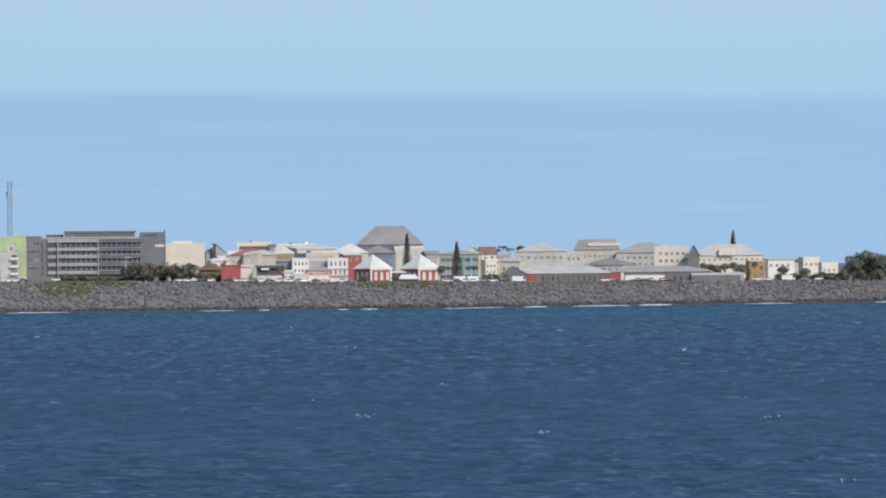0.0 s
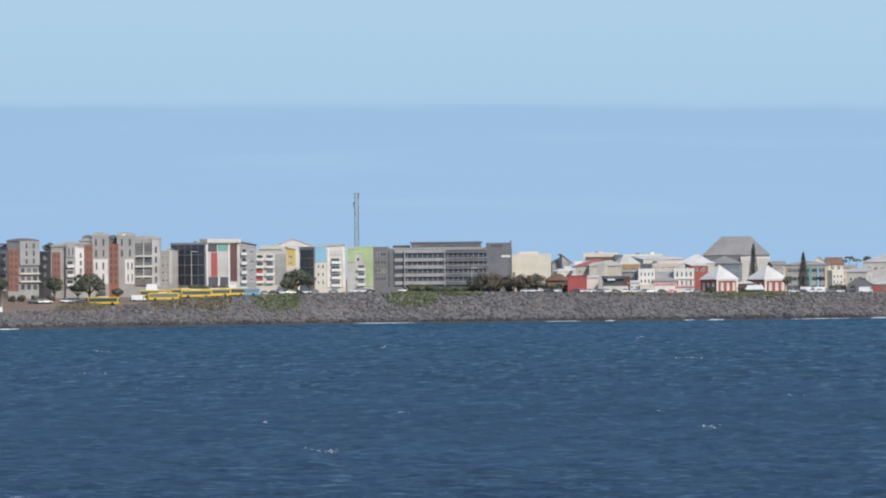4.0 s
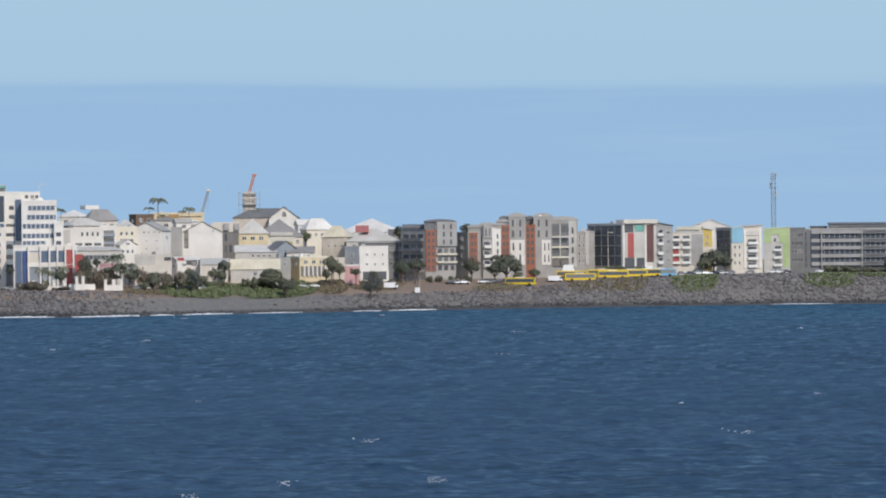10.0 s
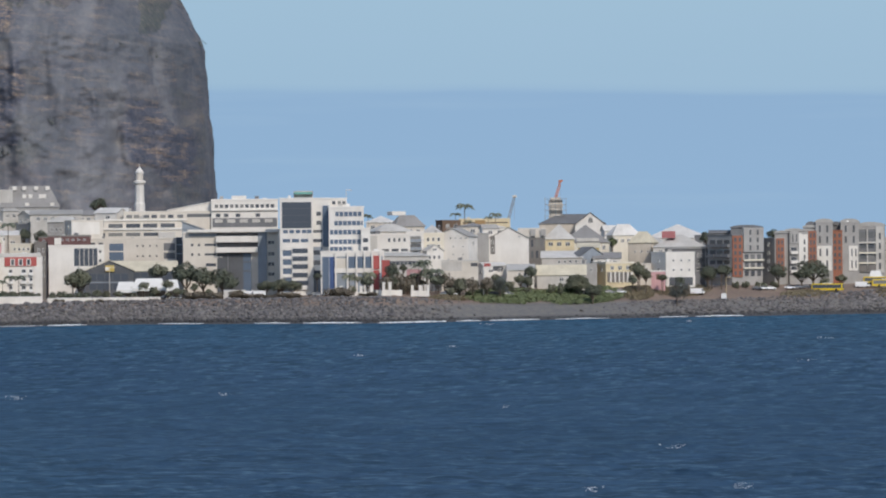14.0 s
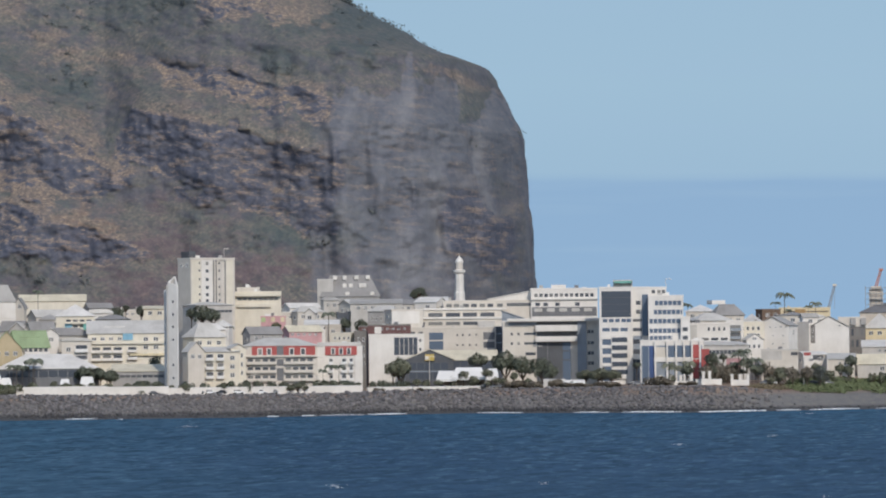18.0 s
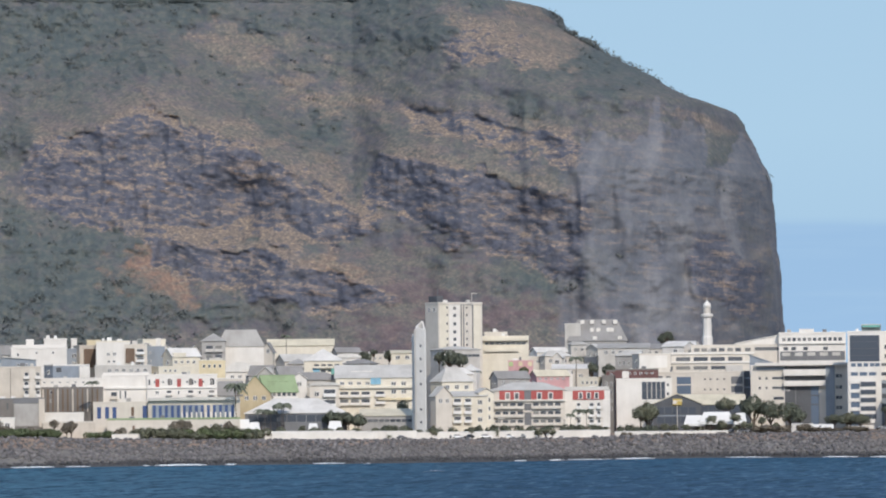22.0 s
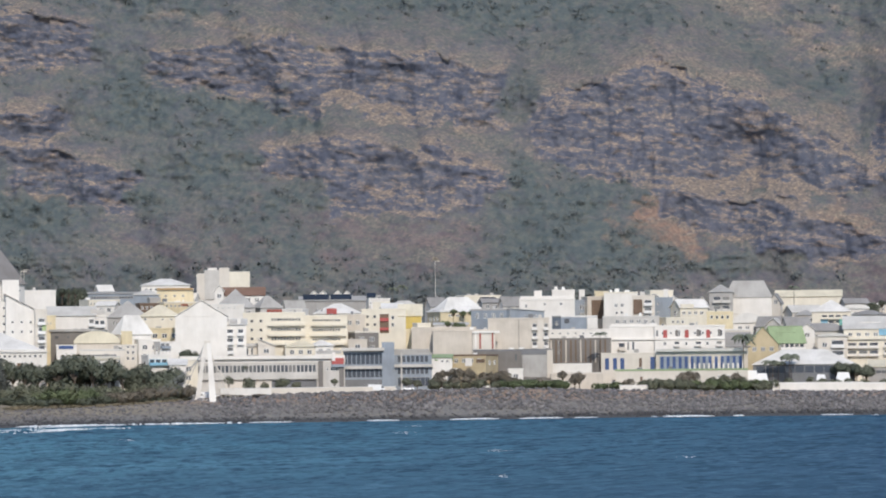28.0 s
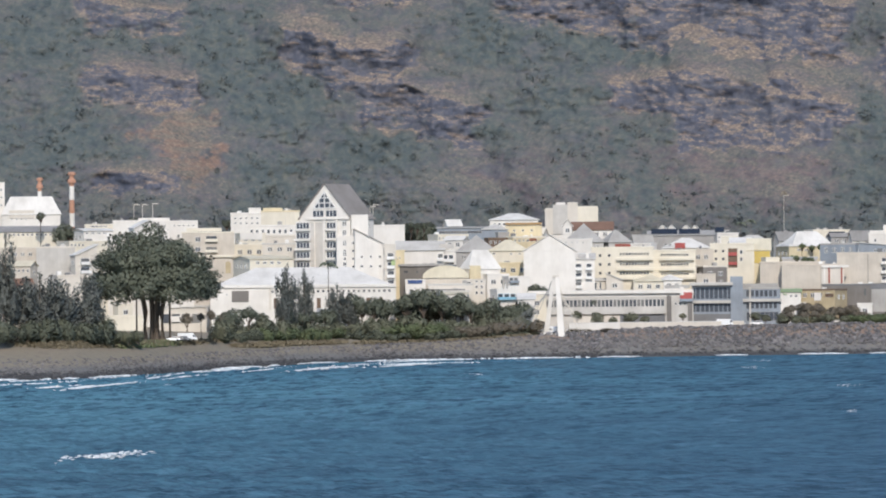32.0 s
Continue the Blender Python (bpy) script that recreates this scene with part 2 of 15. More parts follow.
def roof_mesh(kind, w, d, rh, mat, o=0.45):
    vs, fs = [], []
    if kind == "flat":
        t = max(rh, 0.3)
        return boxes_mesh("roof", [(-0.12, -0.12, -0.25, w + 0.12, 0.25, t, 0), (-0.12, d - 0.25, -0.25, w + 0.12, d + 0.12, t, 0),
                                   (-0.12, 0.25, -0.25, 0.25, d - 0.25, t, 0), (w - 0.25, 0.25, -0.25, w + 0.12, d - 0.25, t, 0),
                                   (0.25, 0.25, -0.2, w - 0.25, d - 0.25, 0.12, 0)], [mat])
    if kind == "gy":
        s = rh / (w / 2) * o
        sheet(vs, fs, [(-o, -o, -s), (w / 2, -o, rh), (w / 2, d + o, rh), (-o, d + o, -s)][::-1], 0.22)
        sheet(vs, fs, [(w / 2, -o, rh), (w + o, -o, -s), (w + o, d + o, -s), (w / 2, d + o, rh)][::-1], 0.22)
    elif kind == "gx":
        s = rh / (d / 2) * o
        sheet(vs, fs, [(-o, -o, -s), (w + o, -o, -s), (w + o, d / 2, rh), (-o, d / 2, rh)], 0.22)
        sheet(vs, fs, [(-o, d / 2, rh), (w + o, d / 2, rh), (w + o, d + o, -s), (-o, d + o, -s)], 0.22)
    elif kind == "shed":
        sheet(vs, fs, [(-o, -o, -0.05), (w + o, -o, -0.05), (w + o, d + o, rh), (-o, d + o, rh)], 0.22)
    elif kind in ("slope_r", "slope_l"):
        a, b = (0, rh) if kind == "slope_r" else (rh, 0)
        sheet(vs, fs, [(-o, -o, a), (w + o, -o, b), (w + o, d + o, b), (-o, d + o, a)], 0.25)
    elif kind in ("hip", "pyr", "man"):
        ix, iy = {"hip": (min(d, w) * 0.5, d / 2), "pyr": (w / 2, d / 2), "man": (rh * 0.45, rh * 0.45)}[kind]
        ix, iy = min(ix, w / 2 - 0.02), min(iy, d / 2 - 0.02)
        vs = [(-o, -o, -0.1), (w + o, -o, -0.1), (w + o, d + o, -0.1), (-o, d + o, -0.1), (-o, -o, 0.08), (w + o, -o, 0.08), (w + o, d + o, 0.08), (-o, d + o, 0.08),
              (ix, iy, rh), (w - ix, iy, rh), (w - ix, d - iy, rh), (ix, d - iy, rh)]
        fs = [(3, 2, 1, 0), (0, 1, 5, 4), (1, 2, 6, 5), (2, 3, 7, 6), (3, 0, 4, 7), (4, 5, 9, 8), (5, 6, 10, 9), (6, 7, 11, 10), (7, 4, 8, 11), (8, 9, 10, 11)]
    elif kind in ("by", "bx"):
        span, run = (w, d) if kind == "by" else (d, w)
        k = 12
        for i in range(k + 1):
            a = math.pi * i / k
            p, z = span / 2 - math.cos(a) * (span / 2 + o), math.sin(a) * rh
            for q in (-o, run + o):
                vs.append((p, q, z) if kind == "by" else (q, span - p, z))
        fs = [(2 * i, 2 * i + 1, 2 * i + 3, 2 * i + 2) for i in range(k)]
        fs += [tuple(range(0, 2 * k + 2, 2))[::-1], tuple(range(1, 2 * k + 2, 2)), (0, 2 * k, 2 * k + 1, 1)]
    return mesh_of("roof", vs, fs, [mat])


WINDOWS = {}


def window_mesh(style, ww, wh, frame_mat, glass):
    """A framed window with recessed panes, one welded mesh."""
    key = (style, round(ww, 1), round(wh, 1), frame_mat, glass)
    if key in WINDOWS:
        return WINDOWS[key]
    a, z = ww / 2, wh / 2
    if style == "arch":
        k = 8
        ring = [(-a, -z), (a, -z)] + [(math.cos(math.pi * i / k) * a, z + math.sin(math.pi * i / k) * a) for i in range(k + 1)]
        n_ = len(ring)
        fs = [tuple(range(n_)), tuple(range(2 * n_ - 1, n_ - 1, -1))] + [(i, i + n_, (i + 1) % n_ + n_, (i + 1) % n_) for i in range(n_)]
        WINDOWS[key] = mesh_of("window", [(x, -0.05, q) for x, q in ring] + [(x, 0.1, q) for x, q in ring], fs, [glass])
        return WINDOWS[key]
    t = 0.05 if style == "glass" else 0.10
    cells = max(2, int(ww / 1.7)) if style == "band" else (2 if style in ("w", "tall") and ww > 1.1 else 1)
    vs, fs, sl, seen = [], [], [], {}

    def v(x, y, q):
        p = (round(x, 4), round(y, 4), round(q, 4))
        if p not in seen:
            seen[p] = len(vs)
            vs.append(p)
        return seen[p]

    for i in range(cells):
        x0, x1 = -a + ww * i / cells, -a + ww * (i + 1) / cells
        out = [v(x0, -0.12, -z), v(x1, -0.12, -z), v(x1, -0.12, z), v(x0, -0.12, z)]
        rim = [v(x0 + t, -0.12, -z + t), v(x1 - t, -0.12, -z + t), v(x1 - t, -0.12, z - t), v(x0 + t, -0.12, z - t)]
        deep = [v(x0 + t, -0.03, -z + t), v(x1 - t, -0.03, -z + t), v(x1 - t, -0.03, z - t), v(x0 + t, -0.03, z - t)]
        for j in range(4):
            fs += [(out[j], out[(j + 1) % 4], rim[(j + 1) % 4], rim[j]), (rim[j], rim[(j + 1) % 4], deep[(j + 1) % 4], deep[j])]
        fs.append(tuple(deep))
        sl += [0] * 8 + [1]
        fs += [(out[1], out[0], v(x0, 0.05, -z), v(x1, 0.05, -z)), (out[3], out[2], v(x1, 0.05, z), v(x0, 0.05, z))]
        sl += [0, 0]
    fs += [(v(-a, -0.12, -z), v(-a, -0.12, z), v(-a, 0.05, z), v(-a, 0.05, -z)), (v(a, -0.12, z), v(a, -0.12, -z), v(a, 0.05, -z), v(a, 0.05, z))]
    sl += [0, 0]
    WINDOWS[key] = mesh_of("window", vs, fs, [frame_mat, glass], sl)
    return WINDOWS[key]


def balcony_mesh(ww, wh, mat):
    """A balcony as a thin tray, hung below a window's middle."""
    key = ("balcony", round(ww, 1), round(wh, 1), mat)
    if key not in WINDOWS:
        a, z0, z1, t = ww / 2 + 0.2, -wh / 2 - 0.22, -wh / 2 + wh * 0.40, 0.12
        o = [(-a, -1.25), (a, -1.25), (a, 0.02), (-a, 0.02)]
        q = [(-a + t, -1.25 + t), (a - t, -1.25 + t), (a - t, 0.0), (-a + t, 0.0)]
        vs = [(x, y, z0) for x, y in o] + [(x, y, z1) for x, y in o] + [(x, y, z1) for x, y in q] + [(x, y, z0 + 0.2) for x, y in q]
        fs = [(3, 2, 1, 0), (12, 13, 14, 15)]
        for i in range(4):
            j = (i + 1) % 4
            fs += [(i, j, 4 + j, 4 + i), (4 + i, 4 + j, 8 + j, 8 + i), (8 + i, 8 + j, 12 + j, 12 + i)]
        WINDOWS[key] = mesh_of("balcony", vs, fs, [mat])
    return WINDOWS[key]


def fenestrate(ob, run, height, specs, face, w, d):
    """Rows and columns of windows on a face of a house: front, left or right."""
    for spec in specs:
        style, rows, cols, a0, a1, b0, b1 = spec[:7]
        frame_mat, glass = (spec[7] if len(spec) > 7 else "trim_white"), (spec[8] if len(spec) > 8 else "glass_dark")
        cw, ch = run * (a1 - a0) / cols, height * (b1 - b0) / rows
        ww, wh = {"w": (min(cw * 0.5, 1.7), min(ch * 0.52, 1.6)), "tall": (min(cw * 0.45, 1.2), ch * 0.72), "band": (cw * 0.97, ch * 0.48),
                  "glass": (cw * 0.97, ch * 0.94), "bal": (cw * 0.8, ch * 0.66), "dot": (min(cw * 0.4, 0.9), min(ch * 0.35, 0.9)),
                  "arch": (min(cw * 0.5, 1.8), ch * 0.55)}[style]
        me = window_mesh(style, ww, wh, frame_mat, glass)
        for r in range(rows):
            for c in range(cols):
                p, z = run * a0 + cw * (c + 0.5), height * b0 + ch * (r + 0.5)
                loc, rz = {"front": ((p, 0, z), 0.0), "left": ((0, d - p, z), -math.pi / 2), "right": ((w, p, z), math.pi / 2)}[face]
                part("window", me, ob, loc=loc, rz=rz)
                if style == "bal":
                    part("balcony", balcony_mesh(ww, wh, frame_mat), ob, loc=loc, rz=rz)


ROOFS = {}
ON_ROOF = ("dormer", "dormer_row", "solar_panel", "roof_window", "roof_room", "duct", "roof_plant")


def house(name, x, y, z, yaw, w, d, h, wall, roof, rh, roof_mat, label, front=(), left=(), right=(), category=""):
    """A building: origin at the foot of its front's left corner, x along the front, y to the back."""
    ob = thing(name, pose(x, y, z, 0, 0, yaw), label, category or name.replace("_", " "))
    wb = [(0, 0, -1.5, w, d, h, 0)]
    me = boxes_mesh("wall", wb, [wall])
    if roof in ("gy", "gx", "slope_r", "slope_l", "shed"):
        tri = {"gy": [(0, 0, 0), (w, 0, 0), (w / 2, 0, rh), (0, d, 0), (w, d, 0), (w / 2, d, rh)],
               "gx": [(0, 0, 0), (0, d, 0), (0, d / 2, rh), (w, 0, 0), (w, d, 0), (w, d / 2, rh)],
               "slope_r": [(0, 0, 0), (w, 0, 0), (w, 0, rh), (0, d, 0), (w, d, 0), (w, d, rh)],
               "slope_l": [(0, 0, 0), (w, 0, 0), (0, 0, rh), (0, d, 0), (w, d, 0), (0, d, rh)],
               "shed": [(0, 0, 0), (0, d, 0), (0, d, rh), (w, 0, 0), (w, d, 0), (w, d, rh)]}[roof]
        base = [(0, 0, -1.5), (w, 0, -1.5), (w, d, -1.5), (0, d, -1.5), (0, 0, h), (w, 0, h), (w, d, h), (0, d, h)]
        fs = [(0, 1, 5, 4), (1, 2, 6, 5), (2, 3, 7, 6), (3, 0, 4, 7), (3, 2, 1, 0), (8, 9, 10), (13, 12, 11), (8, 10, 13, 11), (9, 12, 13, 10), (8, 11, 12, 9)]
        me = mesh_of("wall", base + [(a, b, c * 0.995 + h - 0.12) for a, b, c in tri], fs, [wall])
    part("wall", me, ob)
    top = part("roof", roof_mesh(roof, w, d, rh, roof_mat), ob, loc=(0, 0, h))
    ROOFS[ob.name] = top
    if roof == "flat" and w > 7 and d > 7:
        g = random.Random(round(x * 7 + y))
        for _ in range(g.randint(1, 3)):
            bx, by, bw, bh = g.uniform(1, w - 3), g.uniform(1.5, d - 2.5), g.uniform(0.7, 1.9), g.uniform(0.7, 1.5)
            part("roof_vent", boxes_mesh("roof_vent", [(bx, by, 0, bx + bw, by + 1.1, bh, 0)], [g.choice(("trim_white", "light_grey", "concrete", "dark_grey"))]), top, loc=(0, 0, 0.1))
    if name == "house" and not front and "blank" not in label:
        front = [("w", 1, max(1, int(w / 3.2)), 0.08, 0.92, max(0.05, 1 - 3.3 / h), 1 - 0.4 / h)]
    fenestrate(ob, w, h, front, "front", w, d)
    fenestrate(ob, d, h, left, "left", w, d)
    fenestrate(ob, d, h, right, "right", w, d)
    return ob


def slab(ob, name, x, z, w, h, y0, y1, mat, label=""):
    """A box on or in the front of a house: from x, z, w wide, h high, from y0 (negative: proud of the wall) to y1."""
    me = boxes_mesh(name, [(x, y0, z, x + w, y1, z + h, 0)], [mat])
    if name in ON_ROOF and ob.name in ROOFS:
        return part(name, me, ROOFS[ob.name], label, loc=-ROOFS[ob.name].location)
    return part(name, me, ob, label)


def slabs(ob, name, xs, zs, w, h, y0, y1, mat, label=""):
    """Alike slabs at each x in each row z."""
    for z in zs:
        for x in xs:
            slab(ob, name, x, z, w, h, y0, y1, mat, label)

# ---------- the coast: bearings in degrees to the right of straight ahead, distances in metres ----------
SHORE_A = [-33.2, -32.4, -31.6, -31.1, -30.3, -29.6, -28.7, -27.4, -25.4, -22.4, -18.2, -15.6, -12.7, -11.3, -7.2, -4.8, 0.0, 2.7, 5.0]
SHORE_D = [1278, 1288, 1345, 1405, 1480, 1556, 1598, 1618, 1650, 1692, 1722, 1792, 1752, 1806, 1931, 1980, 1990, 2065, 2095]
CREST_A = [-33.2, -29.4, -28.0, -26.0, -23.5, -22.4, -20.0, -17.5, -14.6, -12.7, -11.9, -10.9, -8.8, -7.6, -6.6, -5.0, -3.0, 0.7, 4.0]
CREST_Z = [4.0, 4.4, 5.6, 8.8, 9.8, 8.7, 7.7, 7.1, 8.3, 8.7, 6.5, 5.0, 6.0, 7.6, 10.4, 11.5, 11.0, 9.6, 8.6]
BACK_Z = [9.0, 7.0, 7.0, 9.4, 10.2, 9.4, 8.6, 8.0, 9.0, 10.0, 10.4, 10.8, 11.2, 11.2, 11.4, 12.2, 11.6, 10.4, 9.4]


def shore(a):
    return np.interp(a, SHORE_A, SHORE_D)


def land_z(a, off):
    """Height of the ground off metres behind the waterline on bearing a."""
    c, b = np.interp(a, CREST_A, CREST_Z), np.interp(a, CREST_A, BACK_Z)
    z = np.where(off < 4, off * 0.22, 0.9 + (c - 0.9) * np.clip((off - 4) / 20, 0, 1))
    z = z + (b - c) * np.clip((off - 26) / 30, 0, 1)
    return z + np.clip(off - 60, 0, 500) * 0.006


def spot(a, d, z):
    r = np.radians(a)
    return np.sin(r) * d, np.cos(r) * d, z


def lattice(ix, iy, seed):
    h = (ix.astype(np.int64) * 374761393 + iy.astype(np.int64) * 668265263 + seed * 974634777) & 0xFFFFFFFF
    h = ((h ^ (h >> 13)) * 1274126177) & 0xFFFFFFFF
    return ((h ^ (h >> 16)) & 0xFFFF) / 65535.0


def vnoise(x, y, seed=0):
    x0, y0 = np.floor(x), np.floor(y)
    fx, fy = x - x0, y - y0
    fx, fy = fx * fx * (3 - 2 * fx), fy * fy * (3 - 2 * fy)
    a, b = lattice(x0, y0, seed), lattice(x0 + 1, y0, seed)
    c, d = lattice(x0, y0 + 1, seed), lattice(x0 + 1, y0 + 1, seed)
    return (a * (1 - fx) + b * fx) * (1 - fy) + (c * (1 - fx) + d * fx) * fy


def fbm(x, y, octaves=4, seed=0, gain=0.5):
    s, amp, tot = 0, 1.0, 0
    for i in range(octaves):
        s, tot = s + amp * vnoise(x * 2 ** i, y * 2 ** i, seed + i * 17), tot + amp
        amp *= gain
    return s / tot


def grid_object(name, X, Y, Z, mats, smooth=True):
    r, c = X.shape
    me = bpy.data.meshes.new(name)
    co = np.stack([X, Y, Z], -1).reshape(-1, 3).astype(np.float32)
    i = (np.arange(r - 1)[:, None] * c + np.arange(c - 1)[None, :]).reshape(-1)
    quads = np.stack([i, i + 1, i + c + 1, i + c], -1).astype(np.int32)
    me.vertices.add(len(co)), me.vertices.foreach_set("co", co.reshape(-1))
    me.loops.add(quads.size), me.loops.foreach_set("vertex_index", quads.reshape(-1))
    me.polygons.add(len(quads)), me.polygons.foreach_set("loop_start", np.arange(0, quads.size, 4, dtype=np.int32))
    me.polygons.foreach_set("use_smooth", np.full(len(quads), smooth))
    for m in mats:
        me.materials.append(m)
    me.update(calc_edges=True)
    return new(name, me)


# ---------- materials of the land and the sea ----------
m_sea, n, l, b = node_mat("sea_water")
pos = n.new("ShaderNodeNewGeometry").outputs["Position"]
mp = n.new("ShaderNodeMapping")
mp.inputs["Scale"].default_value = (0.7, 1.6, 1.0)
mp.inputs["Rotation"].default_value = (0, 0, 0.25)
l.new(pos, mp.inputs[0])
chop = noise_node(n, l, mp.outputs[0], 0.55, 5, 0.6)
broad = noise_node(n, l, pos, 0.012, 4, 0.6)
psx = n.new("ShaderNodeSeparateXYZ")
l.new(pos, psx.inputs[0])
c = ramp_node(n, l, broad, [(0.35, (0.028, 0.074, 0.140)), (0.65, (0.042, 0.098, 0.178))])
# paler, greener water over the shelf before the beach
shelf = n.new("ShaderNodeMath")
shelf.operation, shelf.inputs[1].default_value = "MULTIPLY_ADD", 0.35
l.new(psx.outputs[1], shelf.inputs[0]), l.new(psx.outputs[0], shelf.inputs[2])
c = mix_node(n, l, map_node(n, l, shelf.outputs[0], 40, -215, 0.0, 1.0), c, (0.118, 0.285, 0.36))
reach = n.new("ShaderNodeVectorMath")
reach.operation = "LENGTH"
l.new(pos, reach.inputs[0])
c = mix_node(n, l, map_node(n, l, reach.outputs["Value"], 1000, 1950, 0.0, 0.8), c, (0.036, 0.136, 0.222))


def combed(across, along, turn):
    q = n.new("ShaderNodeMapping")
    q.inputs["Scale"].default_value = (across, along, 1.0)
    q.inputs["Rotation"].default_value = (0, 0, turn)
    l.new(pos, q.inputs[0])
    return q.outputs[0]


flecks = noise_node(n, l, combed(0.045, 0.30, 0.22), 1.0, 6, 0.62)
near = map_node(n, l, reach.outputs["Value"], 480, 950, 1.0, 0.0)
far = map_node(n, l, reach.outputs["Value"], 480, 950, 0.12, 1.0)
# Streaks paint wave shade (dark) and sky sheen (pale) into the water colour.
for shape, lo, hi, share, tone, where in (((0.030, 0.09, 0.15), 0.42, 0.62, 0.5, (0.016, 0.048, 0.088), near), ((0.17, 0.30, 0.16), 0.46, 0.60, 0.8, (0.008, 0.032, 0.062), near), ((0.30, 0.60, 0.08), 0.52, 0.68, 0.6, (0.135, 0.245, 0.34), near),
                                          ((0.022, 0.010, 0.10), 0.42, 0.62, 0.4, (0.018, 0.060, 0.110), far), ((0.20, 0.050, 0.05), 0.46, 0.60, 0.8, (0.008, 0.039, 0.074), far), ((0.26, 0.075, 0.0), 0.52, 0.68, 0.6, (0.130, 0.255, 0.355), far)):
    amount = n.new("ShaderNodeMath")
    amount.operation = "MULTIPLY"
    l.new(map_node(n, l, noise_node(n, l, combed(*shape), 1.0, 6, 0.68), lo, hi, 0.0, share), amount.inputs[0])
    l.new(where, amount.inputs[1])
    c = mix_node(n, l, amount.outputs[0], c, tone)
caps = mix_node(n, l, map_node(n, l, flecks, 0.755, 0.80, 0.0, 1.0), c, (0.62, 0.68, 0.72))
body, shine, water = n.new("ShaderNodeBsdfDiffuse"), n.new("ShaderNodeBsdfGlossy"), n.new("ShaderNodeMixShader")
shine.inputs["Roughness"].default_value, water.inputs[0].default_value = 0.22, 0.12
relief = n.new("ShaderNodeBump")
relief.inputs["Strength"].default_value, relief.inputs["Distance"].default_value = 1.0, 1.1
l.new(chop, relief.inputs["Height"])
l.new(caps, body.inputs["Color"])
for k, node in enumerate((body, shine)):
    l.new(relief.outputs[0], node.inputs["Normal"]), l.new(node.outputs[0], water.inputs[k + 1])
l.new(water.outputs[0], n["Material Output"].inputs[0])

m_ground, n, l, b = node_mat("shore_ground")
pos = n.new("ShaderNodeNewGeometry").outputs["Position"]
sep = n.new("ShaderNodeSeparateXYZ")
l.new(pos, sep.inputs[0])
n1, n2, n3 = noise_node(n, l, pos, 0.05, 5), noise_node(n, l, pos, 0.5, 4), noise_node(n, l, pos, 3.0, 3)
gravel = ramp_node(n, l, n2, [(0.3, (0.115, 0.112, 0.112)), (0.7, (0.20, 0.193, 0.187))])
earth = ramp_node(n, l, n1, [(0.35, (0.22, 0.145, 0.108)), (0.65, (0.31, 0.215, 0.155))])
bare = n.new("ShaderNodeMath")
bare.operation = "MULTIPLY"
l.new(map_node(n, l, sep.outputs[2], 5.4, 6.8), bare.inputs[0]), l.new(map_node(n, l, sep.outputs[0], -215, -245), bare.inputs[1])
c = mix_node(n, l, bare.outputs[0], gravel, earth)
bearing = n.new("ShaderNodeMath")
bearing.operation = "DIVIDE"
l.new(sep.outputs[0], bearing.inputs[0]), l.new(sep.outputs[1], bearing.inputs[1])
strip = n.new("ShaderNodeMath")
strip.operation = "MULTIPLY"
l.new(map_node(n, l, bearing.outputs[0], -0.505, -0.53), strip.inputs[0]), l.new(map_node(n, l, sep.outputs[2], 2.4, 3.6, 0.0, 0.85), strip.inputs[1])
c = mix_node(n, l, strip.outputs[0], c, ramp_node(n, l, n2, [(0.35, (0.20, 0.165, 0.115)), (0.65, (0.31, 0.255, 0.165))]))
c = mix_node(n, l, map_node(n, l, n2, 0.45, 0.7, 0, 0.6), c, (0.20, 0.175, 0.12))
c = mix_node(n, l, map_node(n, l, sep.outputs[2], 0.9, 1.9, 1, 0), c, (0.035, 0.036, 0.04))
c = mix_node(n, l, 0.2, c, ramp_node(n, l, n3, [(0.3, (0.08, 0.075, 0.07)), (0.7, (0.34, 0.32, 0.29))]))
l.new(c, b.inputs["Base Color"])
b.inputs["Roughness"].default_value = 0.9
bump_node(n, l, b, n3, 0.6, 0.15)

m_rock, n, l, b = node_mat("basalt_boulder")
isl = n.new("ShaderNodeNewGeometry").outputs["Random Per Island"]
pos = n.new("ShaderNodeNewGeometry").outputs["Position"]
sep = n.new("ShaderNodeSeparateXYZ")
l.new(pos, sep.inputs[0])
c = ramp_node(n, l, isl, [(0.0, (0.080, 0.077, 0.082)), (0.4, (0.132, 0.125, 0.128)), (0.75, (0.185, 0.174, 0.174)), (1.0, (0.29, 0.27, 0.262))])
c = mix_node(n, l, map_node(n, l, noise_node(n, l, pos, 0.03, 4), 0.35, 0.7, 0.0, 0.55), c, (0.165, 0.15, 0.142))
c = mix_node(n, l, map_node(n, l, noise_node(n, l, pos, 1.5, 4), 0.4, 0.7, 0.0, 0.4), c, (0.06, 0.058, 0.056))
c = mix_node(n, l, map_node(n, l, sep.outputs[2], 1.4, 2.6, 0.85, 0), c, (0.035, 0.036, 0.04))
l.new(c, b.inputs["Base Color"])
b.inputs["Roughness"].default_value = 0.85
bump_node(n, l, b, noise_node(n, l, pos, 4.0, 3), 0.5, 0.08)

m_hill, n, l, b = node_mat("hazy_mountain_side")
geo = n.new("ShaderNodeNewGeometry")
pos = geo.outputs["Position"]
sep = n.new("ShaderNodeSeparateXYZ")
l.new(geo.outputs["Normal"], sep.inputs[0])


def hill_attr(name):
    at = n.new("ShaderNodeAttribute")
    at.attribute_name = name
    return at.outputs["Fac"]


